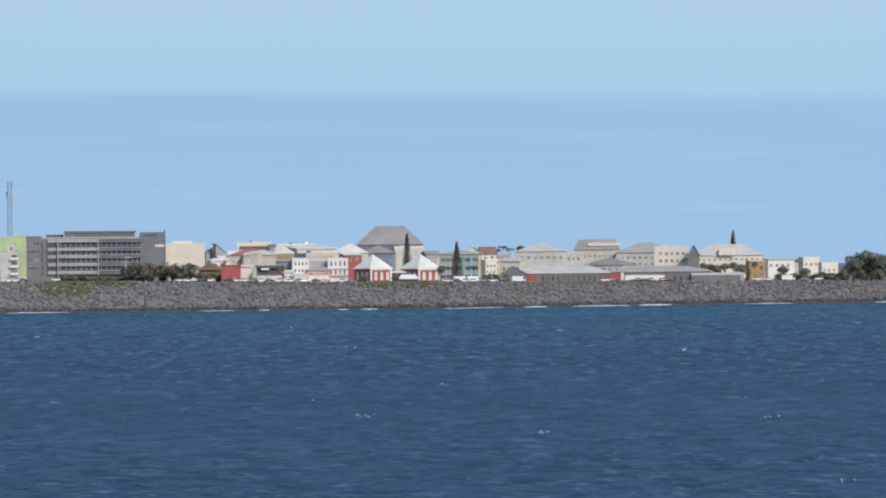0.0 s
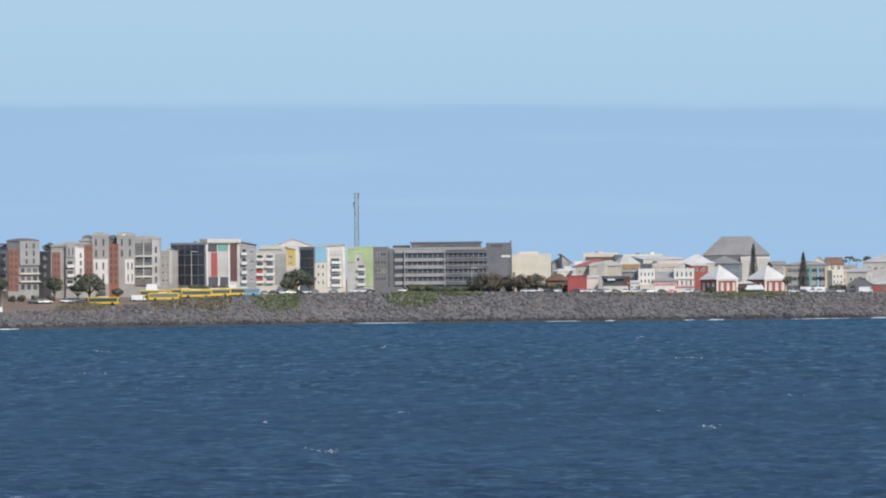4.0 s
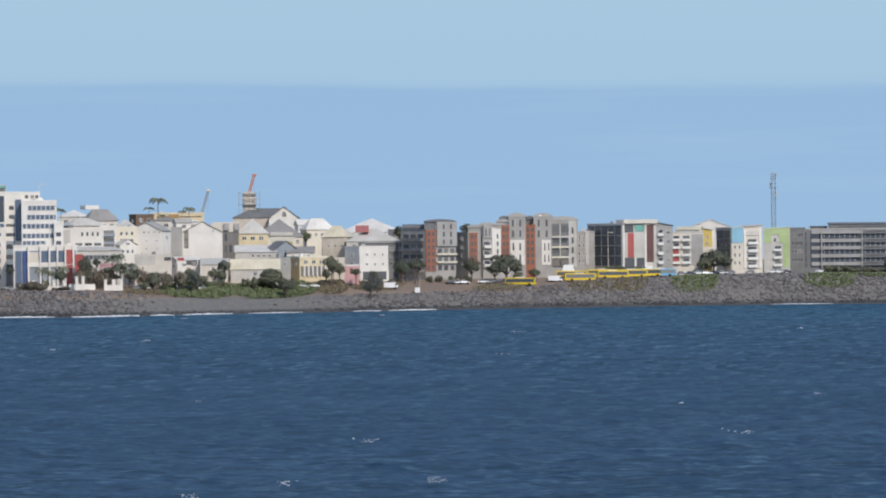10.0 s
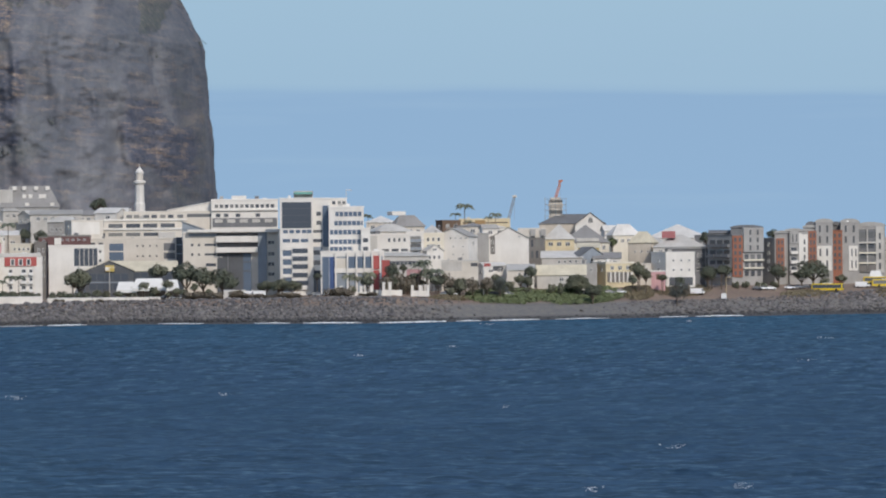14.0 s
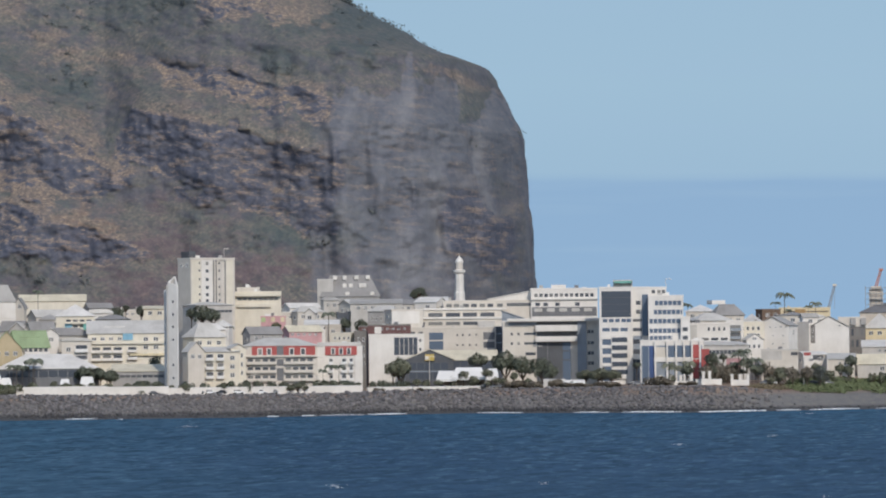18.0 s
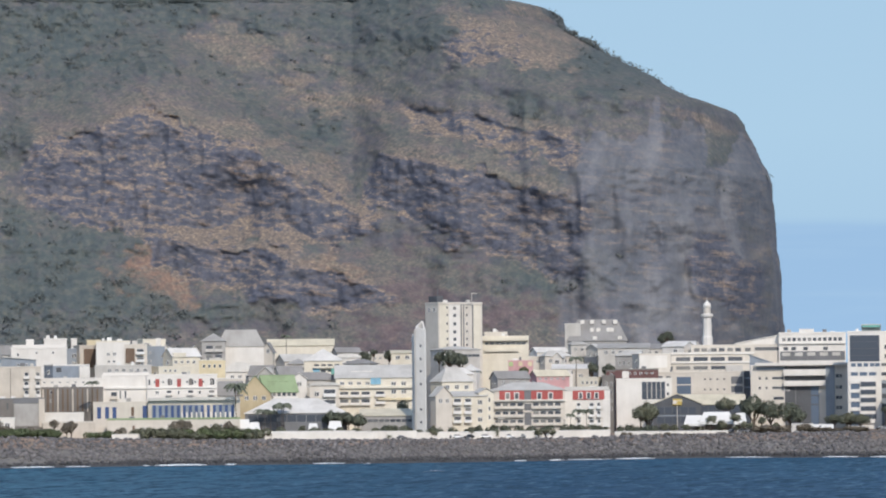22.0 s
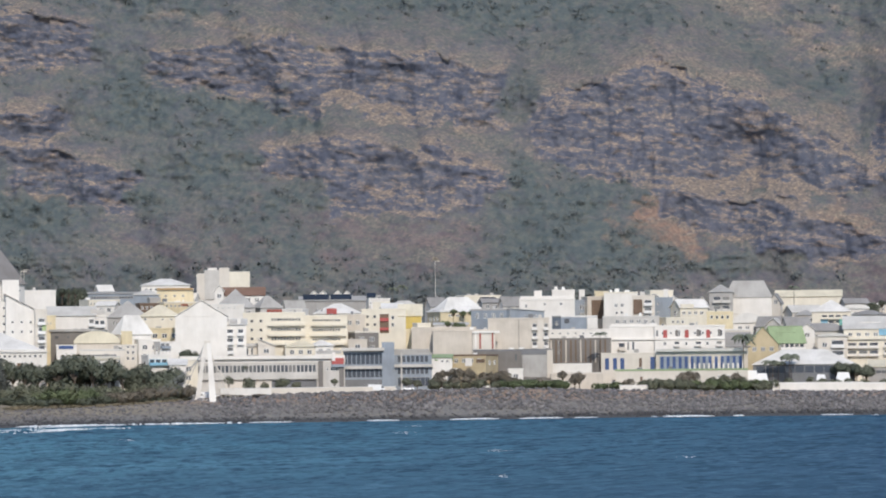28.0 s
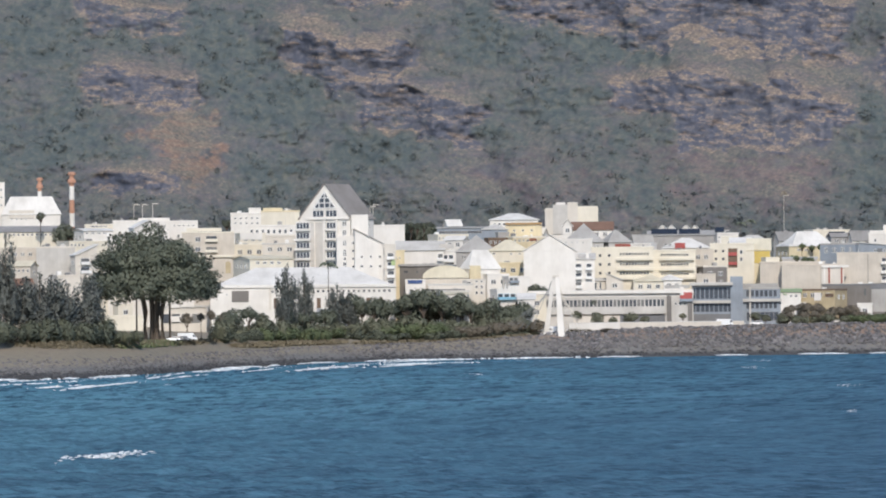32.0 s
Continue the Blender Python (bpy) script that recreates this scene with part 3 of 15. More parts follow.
def calc(op, x, y, z=None):
    q = n.new("ShaderNodeMath")
    q.operation = op
    for slot, v in enumerate((x, y, z)):
        if isinstance(v, (int, float)):
            q.inputs[slot].default_value = v
        elif v is not None:
            l.new(v, q.inputs[slot])
    return q.outputs[0]


outcrop, growth, netting, redsoil = hill_attr("outcrop"), hill_attr("growth"), hill_attr("netting"), hill_attr("redsoil")
mid, fine, grit = noise_node(n, l, pos, 0.045, 6, 0.68), noise_node(n, l, pos, 0.22, 6, 0.72), noise_node(n, l, pos, 0.55, 5, 0.7)
tuft = n.new("ShaderNodeTexVoronoi")
tuft.inputs["Scale"].default_value = 0.24
l.new(pos, tuft.inputs["Vector"])
# Soil and scrub tones are bluish and pale: distance haze in the colour.
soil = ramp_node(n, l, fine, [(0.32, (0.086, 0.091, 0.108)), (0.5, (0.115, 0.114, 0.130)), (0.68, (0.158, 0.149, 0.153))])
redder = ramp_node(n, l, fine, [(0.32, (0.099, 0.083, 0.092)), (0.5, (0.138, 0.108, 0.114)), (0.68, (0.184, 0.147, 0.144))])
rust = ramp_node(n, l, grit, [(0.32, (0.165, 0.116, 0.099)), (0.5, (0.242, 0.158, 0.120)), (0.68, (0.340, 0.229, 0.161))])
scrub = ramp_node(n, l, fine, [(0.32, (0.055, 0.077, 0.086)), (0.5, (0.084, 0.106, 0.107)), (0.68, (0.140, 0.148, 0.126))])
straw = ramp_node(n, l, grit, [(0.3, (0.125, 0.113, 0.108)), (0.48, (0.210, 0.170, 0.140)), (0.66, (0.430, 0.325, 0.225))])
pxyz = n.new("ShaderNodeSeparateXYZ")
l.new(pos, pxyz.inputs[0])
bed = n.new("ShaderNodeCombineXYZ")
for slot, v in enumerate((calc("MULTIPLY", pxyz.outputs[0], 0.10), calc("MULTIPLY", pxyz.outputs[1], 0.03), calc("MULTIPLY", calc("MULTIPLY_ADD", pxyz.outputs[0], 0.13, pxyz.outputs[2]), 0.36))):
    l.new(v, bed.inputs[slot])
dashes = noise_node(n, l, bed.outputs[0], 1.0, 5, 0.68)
# The rock's blue cast stands for haze over the distance.
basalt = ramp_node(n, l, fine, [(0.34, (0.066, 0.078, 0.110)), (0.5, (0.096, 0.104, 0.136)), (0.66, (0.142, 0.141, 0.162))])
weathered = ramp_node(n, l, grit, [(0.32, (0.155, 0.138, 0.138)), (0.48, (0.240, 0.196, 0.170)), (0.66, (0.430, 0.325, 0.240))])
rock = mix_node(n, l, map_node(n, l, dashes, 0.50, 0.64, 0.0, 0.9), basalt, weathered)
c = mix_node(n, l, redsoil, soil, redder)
c = mix_node(n, l, map_node(n, l, calc("MULTIPLY_ADD", fine, 0.8, hill_attr("rust")), 0.75, 1.15, 0, 0.85), c, rust)
# dry grass on the gentler slopes and above the scarps
flat = calc("MULTIPLY_ADD", mid, 0.9, sep.outputs[2])
c = mix_node(n, l, map_node(n, l, flat, 1.16, 1.38, 0, 0.2), c, straw)
c = mix_node(n, l, map_node(n, l, calc("MULTIPLY_ADD", dashes, 1.3, hill_attr("dry")), 1.08, 1.75, 0, 0.75), c, straw)
# bare basalt, with straw on the treads
craggy = calc("MULTIPLY_ADD", fine, 0.9, outcrop)
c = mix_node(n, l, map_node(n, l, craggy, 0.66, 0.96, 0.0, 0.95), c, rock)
tread = calc("MULTIPLY_ADD", grit, 0.6, sep.outputs[2])
tread = calc("MULTIPLY", map_node(n, l, tread, 0.88, 1.14), map_node(n, l, outcrop, 0.06, 0.35, 0.2, 0.85))
c = mix_node(n, l, tread, c, straw)
# low olive growth and dry brown brush in drifts between the ledges
drift = noise_node(n, l, bed.outputs[0], 0.42, 6, 0.72)
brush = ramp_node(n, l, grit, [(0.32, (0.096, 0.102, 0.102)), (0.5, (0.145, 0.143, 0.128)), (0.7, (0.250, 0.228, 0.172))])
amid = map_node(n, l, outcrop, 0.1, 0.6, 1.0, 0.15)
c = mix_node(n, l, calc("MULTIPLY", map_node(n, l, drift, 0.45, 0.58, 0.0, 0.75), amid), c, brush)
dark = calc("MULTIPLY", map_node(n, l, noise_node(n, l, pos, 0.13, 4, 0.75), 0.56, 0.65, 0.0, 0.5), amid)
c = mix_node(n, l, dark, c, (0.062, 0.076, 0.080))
# thorn scrub
green = calc("MULTIPLY_ADD", mid, 0.42, calc("MULTIPLY_ADD", fine, 0.30, growth))
green = calc("MULTIPLY_ADD", map_node(n, l, tuft.outputs["Distance"], 0.7, 0.2, 0.0, 0.16), 1.0, green)
c = mix_node(n, l, map_node(n, l, green, 0.70, 1.08, 0.0, 0.85), c, scrub)
# grey rockfall netting draped down the seaward face
drape = n.new("ShaderNodeMapping")
drape.inputs["Scale"].default_value = (1.0, 0.3, 0.10)
l.new(pos, drape.inputs[0])
netc = ramp_node(n, l, noise_node(n, l, drape.outputs[0], 0.085, 5, 0.6), [(0.36, (0.140, 0.150, 0.170)), (0.5, (0.190, 0.198, 0.216)), (0.64, (0.25, 0.255, 0.268))])
netc = mix_node(n, l, map_node(n, l, mid, 0.42, 0.62, 0.25, 0.75), netc, rock)
c = mix_node(n, l, map_node(n, l, calc("MULTIPLY_ADD", mid, 0.75, netting), 0.62, 1.0, 0, 0.78), c, netc)
l.new(c, b.inputs["Base Color"])
b.inputs["Roughness"].default_value = 0.95
b.inputs["Specular IOR Level"].default_value = 0.2
bump_node(n, l, b, grit, 0.45, 0.6)

# ---------- sea: one sheet to the horizon, with wind chop ----------
va = np.concatenate([np.linspace(-180, -40, 30), np.linspace(-35, 6.5, 1250), np.linspace(9, 180, 34)])
vr = np.concatenate([[0, 60, 150, 230, 290], np.geomspace(360, 2130, 560), [2300, 2800, 3500, 4300, 4950]])
A, R = np.meshgrid(va, vr)
X, Y, _ = spot(A, R, 0)
inside = ((A > -35.1) & (A < 6.6) & (R > 300) & (R < 2140)).astype(float)
wx, wy = X * 0.97 + Y * 0.24, -X * 0.24 + Y * 0.97
swell = fbm(wx / 34, wy / 9, 3, 5) - 0.5
ripple = fbm(wx / 5.0, wy / 1.4, 3, 9, 0.6) - 0.5
gust = fbm(X / 160, Y / 320, 3, 21)
Z = inside * (swell * 0.45 + ripple * (0.5 + 0.9 * gust) * (1 + 0.8 * np.clip((-24 - A) / 5, 0, 1))) * np.clip((shore(A) - R) / 30, 0.12, 1)
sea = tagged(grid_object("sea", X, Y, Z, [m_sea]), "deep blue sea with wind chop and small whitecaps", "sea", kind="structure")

# ---------- ground of the town ----------
va = np.concatenate([np.linspace(-80, -36, 12), np.linspace(-35.5, 7.5, 560), np.linspace(9, 60, 12)])
vo = np.concatenate([[-60, -20, -6, -2], np.arange(0, 30, 2.0), [33, 38, 44, 52, 60, 80, 120, 200, 350, 600, 960, 1500, 2400]])
A, O = np.meshgrid(va, vo)
SH = shore(A)
D = np.minimum(SH + O, 4900)
X, Y, _ = spot(A, D, 0)
wig = (fbm(X / 14, Y / 14, 4, 3) - 0.5) * np.clip((O + 1) / 8, 0, 1) * np.clip((90 - O) / 40, 0, 1) * 0.6
Z = np.where(O < 0, O * 0.08, land_z(A, O) + wig)
ground = tagged(grid_object("ground", X, Y, Z, [m_ground]), "grey gravel beach and dry brown earth of the shore", "ground", kind="structure")

# ---------- the mountain with its basalt ledges ----------
# seaward edge: height above the sea and bearing of the outline
EDGE_Z = [0, 45.3, 57.2, 69.2, 87.2, 102.1, 117.1, 133.6, 141.2, 151.7, 165.3, 170.8, 174.8, 177.3, 183.2, 191.3, 197.9, 205.1, 212.7, 219.3, 227.1, 229.0, 229.7, 231.4, 233.7, 236.9, 239.5, 243.3, 275, 310, 400]
EDGE_A = [-14.6, -14.65, -14.65, -14.65, -14.66, -14.7, -14.72, -14.75, -14.81, -14.94, -15.05, -15.13, -15.38, -15.57, -15.82, -16.08, -16.33, -16.59, -16.84, -17.05, -17.09, -17.16, -17.44, -17.73, -17.99, -18.31, -18.56, -18.79, -21.5, -26, -36.5]
vz = np.concatenate([np.linspace(12, 262, 430), np.linspace(264, 396, 30)])
vs_ = np.concatenate([np.linspace(0, 1, 1300), [1.0, 1.0, 1.0]])
S, ZZ = np.meshgrid(vs_, vz)
back = np.zeros_like(S)
back[:, -3], back[:, -2], back[:, -1] = 60, 260, 900
jag = (fbm(ZZ / 9, ZZ * 0 + 3.3, 4, 71, 0.6) - 0.5) * 0.09 - 0.01
AE = np.interp(ZZ, EDGE_Z, EDGE_A)
A = -35 + S * (AE + jag + 35)
lat = A * 41.0
q = np.clip((A - (AE - 2.3)) / 2.3, 0, 1)
steep = np.clip((A + 19.5) / 3.5, 0, 1)
ravine = fbm(lat / 190, ZZ / 420, 3, 31)
gully = np.sqrt((fbm(lat / 60 + ZZ / 150, ZZ / 260, 3, 33) - 0.5) ** 2 + 0.015)
wa = (fbm(lat / 22, ZZ / 16, 4, 45, 0.6) - 0.5) * 0.9
wz = (fbm(lat / 30, ZZ / 40, 4, 46, 0.6) - 0.5) * 24 + (lattice(np.floor(lat / 5 + 1.5 * vnoise(lat / 9, ZZ / 9, 4)), np.floor(ZZ / 11), 12) - 0.5) * 5
wb = (fbm(lat / 30, ZZ / 60, 2, 46) - 0.5) * 20
rag = fbm(lat / 9, ZZ / 6, 4, 48, 0.65) - 0.5
crag, bench, lip = np.zeros_like(S), np.zeros_like(S), np.zeros_like(S)


def ease(x):
    x = np.clip(x, 0, 1)
    return x * x * (3 - 2 * x)


def cliff(a0, top0, foot0, a1, top1, foot1):
    """A basalt scarp from bearing a0 to a1, between its foot and its lip in metres at either end, with a gentler tread above it."""
    u = np.clip((A + wa * 0.3 - a0) / (a1 - a0), 0, 1)
    top, foot = top0 + (top1 - top0) * u, foot0 + (foot1 - foot0) * u
    rise = np.maximum(top - foot, 6)
    z = ZZ + wz * np.clip(rise / 40, 0.35, 0.8)
    along = ease((A + wa * 0.6 - a0) / 0.2 + 1.2) * ease((a1 - A - wa * 0.6) / 0.2 + 1.2)
    face = ease((z - foot) / 7 + 0.7 + rag * 2.4) * ease((top - z) / 4 + 0.6 + rag * 1.6)
    crag[:] = np.maximum(crag, along * face)
    lip[:] = np.maximum(lip, along * ease((z - top) / 3 + 0.7) * ease(1.1 - (z - top) / (0.25 * rise + 6) + rag))
    zb = ZZ + wb * np.clip(rise / 40, 0.35, 0.8)
    wide = ease((A + wb * 0.012 - a0) / 0.5 + 0.9) * ease((a1 - A - wb * 0.012) / 0.5 + 0.9)
    out = wide * rise * np.clip((zb - foot) / rise, 0, 1) * np.clip((top + 0.9 * rise - zb) / (0.9 * rise), 0, 1)
    bench[:] = np.maximum(bench, out * 0.6)


def patch(field, a, z, half, tall, lean=0.0, weight=1.0):
    """Adds an uneven patch of growth, grass or soil round a bearing and a height."""
    r2 = ((A - a + wa * 0.7) / half) ** 2 + ((ZZ - z + wz * 0.7 + lean * (A - a)) / tall) ** 2
    field[:] = np.maximum(field, weight * ease(1.15 - 0.55 * np.sqrt(r2) + rag * 1.9))


cliff(-23.02, 153, 118, -21.84, 165, 103)
cliff(-21.84, 165, 101, -20.75, 148, 101)
cliff(-20.75, 148, 101, -19.23, 109, 102)
cliff(-19.12, 142, 113, -18.26, 132, 95)
cliff(-18.26, 134, 95, -16.99, 117, 80)
cliff(-18.67, 167, 155, -17.11, 149, 137)
cliff(-21.69, 101, 88, -20.51, 94, 68)
cliff(-20.57, 94, 65, -19.23, 77, 70)
cliff(-18.24, 215, 194, -17.06, 211, 189)
cliff(-24.32, 175, 145, -23.63, 163, 136)
cliff(-24.33, 130, 101, -23.76, 115, 101)
cliff(-15.52, 101, 70, -14.98, 89, 65)
cliff(-27.40, 178, 165, -26.03, 185, 145)
cliff(-26.03, 183, 144, -25.01, 175, 151)
cliff(-25.01, 175, 140, -23.66, 167, 144)
cliff(-26.23, 125, 113, -25.27, 130, 107)
cliff(-25.40, 130, 91, -23.93, 118, 95)
cliff(-29.22, 201, 173, -28.33, 192, 173)
cliff(-28.85, 128, 105, -27.96, 116, 96)
cliff(-29.91, 157, 139, -28.70, 145, 112)
cliff(-28.96, 130, 109, -27.87, 115, 97)
cliff(-32.14, 172, 155, -31.18, 167, 155)
cliff(-31.99, 137, 119, -31.10, 128, 117)
cliff(-31.96, 83, 75, -31.39, 81, 74)
grassy, rusty, wooded, scree = (np.zeros_like(S) for _ in range(4))
patch(grassy, -20.74, 205, 0.58, 8, 9)
patch(grassy, -19.66, 177, 0.70, 10, 9)
patch(grassy, -18.84, 145, 0.38, 8, 9)
patch(grassy, -21.14, 159, 0.64, 4, 9)
patch(grassy, -19.86, 128, 0.38, 9, 9)
patch(grassy, -23.76, 142, 0.19, 8, 9)
patch(grassy, -17.60, 226, 0.30, 3, 9)
patch(grassy, -15.44, 161, 0.38, 3, 9)
patch(grassy, -23.80, 147, 0.16, 18)
patch(grassy, -23.10, 123, 0.26, 9, 9)
patch(grassy, -26.41, 188, 0.64, 4, 9)
patch(grassy, -29.53, 154, 0.38, 8, 9)
patch(grassy, -29.02, 142, 0.51, 8, 9)
patch(grassy, -26.01, 126, 0.26, 6, 9)
patch(rusty, -21.79, 80, 0.38, 8, 12)
patch(rusty, -19.62, 83, 0.38, 4, 12)
patch(rusty, -21.70, 82, 0.38, 8, 12)
patch(rusty, -31.13, 96, 0.35, 14, 12)
patch(wooded, -22.92, 215, 1.09, 18)
patch(wooded, -20.75, 179, 0.19, 9)
patch(wooded, -19.73, 163, 0.26, 15)
patch(wooded, -23.06, 89, 0.38, 12)
patch(wooded, -22.24, 69, 0.70, 14)
patch(wooded, -21.28, 63, 0.32, 8)
patch(wooded, -17.25, 77, 0.32, 9)
patch(wooded, -21.77, 224, 0.58, 9)
patch(wooded, -23.38, 115, 0.19, 9)
patch(wooded, -16.78, 192, 0.51, 15)
patch(wooded, -26.23, 142, 0.58, 12)
patch(wooded, -27.06, 119, 0.38, 9)
patch(wooded, -27.76, 155, 0.38, 12)
patch(wooded, -26.18, 84, 0.58, 18)
patch(wooded, -23.11, 86, 0.38, 10)
patch(wooded, -23.47, 193, 0.38, 12)
patch(wooded, -22.00, 195, 0.38, 9)
patch(wooded, -22.66, 74, 0.77, 15)
patch(wooded, -28.85, 88, 0.38, 18)
patch(wooded, -30.62, 125, 0.38, 15)
patch(wooded, -30.11, 122, 0.38, 15)
patch(wooded, -27.04, 117, 0.45, 15)
patch(wooded, -27.49, 99, 0.19, 8)
patch(wooded, -26.28, 94, 0.32, 12)
patch(wooded, -31.00, 155, 0.64, 12)
patch(wooded, -32.53, 105, 0.58, 15)
patch(wooded, -31.77, 90, 0.32, 9)
patch(wooded, -28.58, 98, 0.38, 9)
patch(wooded, -29.99, 78, 0.38, 12)
patch(wooded, -26.20, 147, 0.38, 15)
patch(wooded, -32.78, 155, 0.38, 15)
patch(scree, -18.72, 67, 0.83, 21)
patch(scree, -17.96, 58, 0.96, 12)
patch(scree, -25.41, 81, 1.60, 12)
# lava flows, dipping a little towards the sea, broken sideways into blocks
tilt = ZZ + (fbm(lat / 60, ZZ / 200, 3, 52) - 0.5) * 26 + lat * 0.12
steps = 0
for period, size, seed in ((9.5, 1.7, 54), (4.2, 0.8, 55)):
    ph = (tilt + (fbm(lat / (period * 1.3), ZZ / (period * 1.1), 3, seed + 5, 0.6) - 0.5) * period * 2.6) / period
    cell = lattice(np.floor(lat / (period * 0.7) + 1.2 * vnoise(lat / 7, ZZ / 7, seed)), np.floor(ph), seed + 3)
    fr = ph - np.floor(ph)
    steps = steps + size * (np.clip((fr - 0.55) / 0.45, 0, 1) - fr) * (0.35 + 1.1 * cell) + (cell - 0.5) * size * 0.12
buttress = np.abs(fbm(lat / 26, ZZ / 110, 3, 57) - 0.5) * 50
columns = np.abs(fbm(lat / 8, ZZ / 30, 2, 47) - 0.5) * 7
low = np.clip((85 - ZZ) / 40, 0, 1)
ledgy = np.clip(0.9 * crag + 0.22 * ease(fbm(lat / 45, ZZ / 20, 4, 51) * 4 - 1.7) * (1 - wooded) * (1 - 0.7 * scree) * np.clip((-17.2 - A) / 0.5, 0.1, 1), 0, 1)
thick = fbm(lat / 40, ZZ / 26, 4, 81, 0.6)
growth = 0.10 + 0.66 * thick + 0.22 * wooded + 0.10 * np.clip((ZZ - 170) / 40, 0, 1) + 0.06 * np.clip((-25 - A) / 3, 0, 1) - 0.35 * np.maximum(crag, lip) - 0.30 * grassy - 0.3 * rusty - 0.22 * scree - 0.1 * low * (A > -21.5)
bushy = ease(growth * 3 - 0.95)
run = ZZ * (0.95 - 0.70 * steep)
DIST = 2420 + run + (ravine - 0.5) * 130 * (1 - 0.7 * steep) - gully * 60 * (1 - 0.5 * steep) - bench * (1 - 0.55 * steep)
DIST = DIST + np.sqrt((fbm(lat / 17, ZZ / 80, 3, 58, 0.6) - 0.5) ** 2 + 0.006) * 30 * steep + (fbm(lat / 9, ZZ / 14, 3, 59) - 0.5) * 3 * steep
DIST = DIST + (steps + columns + (buttress - 6) * 0.6) * ledgy * (1 - 0.4 * steep) + steps * 0.10 * (1 - steep)
DIST = DIST + (fbm(lat / 24, ZZ / 18, 4, 61, 0.55) - 0.5) * 12 + (fbm(lat / 4, ZZ / 4, 3, 63, 0.6) - 0.5) * (1.6 + 1.8 * ledgy)
canopy = (1 - np.abs(2 * vnoise(lat / 6.5, ZZ / 5.5, 65) - 1)) * 0.65 + 0.35 * (1 - np.abs(2 * vnoise(lat / 3.2, ZZ / 2.8, 66) - 1))
DIST = DIST - bushy * canopy * (3.2 + 2.5 * low)
DIST = DIST + 240 * (1 - np.sqrt(1 - np.minimum(q, 0.9995) ** 2)) + back
X, Y, _ = spot(A, DIST, 0)
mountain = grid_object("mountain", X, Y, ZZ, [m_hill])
hung = np.clip((A + 17.25) / 0.45 + (fbm(lat / 26, ZZ / 50, 3, 83) - 0.5) * 3.0, 0, 1) * ease((158 - ZZ) / 14 + (fbm(lat / 14, ZZ / 24, 4, 84, 0.6) - 0.5) * 7)
hung = hung * (1 - 0.8 * crag) * (0.45 + 0.6 * lattice(np.floor(lat / 15 + 0.7 * vnoise(lat / 40, ZZ / 30, 5)), np.floor(ZZ / 70 + 0.6 * vnoise(lat / 20, ZZ / 40, 6)), 9))
dry = np.clip(np.maximum(grassy, 0.8 * lip) + ease(fbm(lat / 48 + ZZ / 40, ZZ / 14, 4, 88, 0.6) * 6 - 3.3) * 0.4, 0, 1)
redsoil = np.clip(np.maximum(0.75 * scree, rusty) + 0.35 * low, 0, 1)
for key, val in (("outcrop", crag), ("growth", growth), ("netting", hung), ("redsoil", redsoil), ("rust", rusty), ("dry", dry)):
    mountain.data.attributes.new(key, "FLOAT", "POINT").data.foreach_set("value", np.clip(val, 0, 1).astype(np.float32).reshape(-1))
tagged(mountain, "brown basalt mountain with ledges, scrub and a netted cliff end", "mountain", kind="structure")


def scatter_blobs(name, centres, sizes, mat, squash=0.7, faces_jitter=0.35, seed=1):
    """Many small uneven lumps in one mesh."""
    t = (1 + 5 ** 0.5) / 2
    v = np.array([(-1, t, 0), (1, t, 0), (-1, -t, 0), (1, -t, 0), (0, -1, t), (0, 1, t), (0, -1, -t), (0, 1, -t), (t, 0, -1), (t, 0, 1), (-t, 0, -1), (-t, 0, 1)]) / 1.9
    f = np.array([(0, 11, 5), (0, 5, 1), (0, 1, 7), (0, 7, 10), (0, 10, 11), (1, 5, 9), (5, 11, 4), (11, 10, 2), (10, 7, 6), (7, 1, 8),
                  (3, 9, 4), (3, 4, 2), (3, 2, 6), (3, 6, 8), (3, 8, 9), (4, 9, 5), (2, 4, 11), (6, 2, 10), (8, 6, 7), (9, 8, 1)])
    g = np.random.default_rng(seed)
    k = len(centres)
    V = v[None] * (1 + (g.random((k, 12, 1)) - 0.5) * 2 * faces_jitter)
    an = g.random(k) * 6.283
    ca, sa = np.cos(an)[:, None], np.sin(an)[:, None]
    st = 0.7 + 0.6 * g.random((k, 3))
    V = V * (np.asarray(sizes)[:, None, None] * st[:, None, :]) * np.array([1, 1, squash])
    V = np.stack([V[..., 0] * ca - V[..., 1] * sa, V[..., 0] * sa + V[..., 1] * ca, V[..., 2]], -1) + np.asarray(centres)[:, None, :]
    Fc = (f[None] + (np.arange(k) * 12)[:, None, None]).reshape(-1, 3).astype(np.int32)
    me = bpy.data.meshes.new(name)
    me.vertices.add(k * 12), me.vertices.foreach_set("co", V.reshape(-1).astype(np.float32))
    me.loops.add(Fc.size), me.loops.foreach_set("vertex_index", Fc.reshape(-1))
    me.polygons.add(len(Fc)), me.polygons.foreach_set("loop_start", np.arange(0, Fc.size, 3, dtype=np.int32))
    me.materials.append(mat)
    me.update(calc_edges=True)
    return new(name, me)


rng = np.random.default_rng(4)
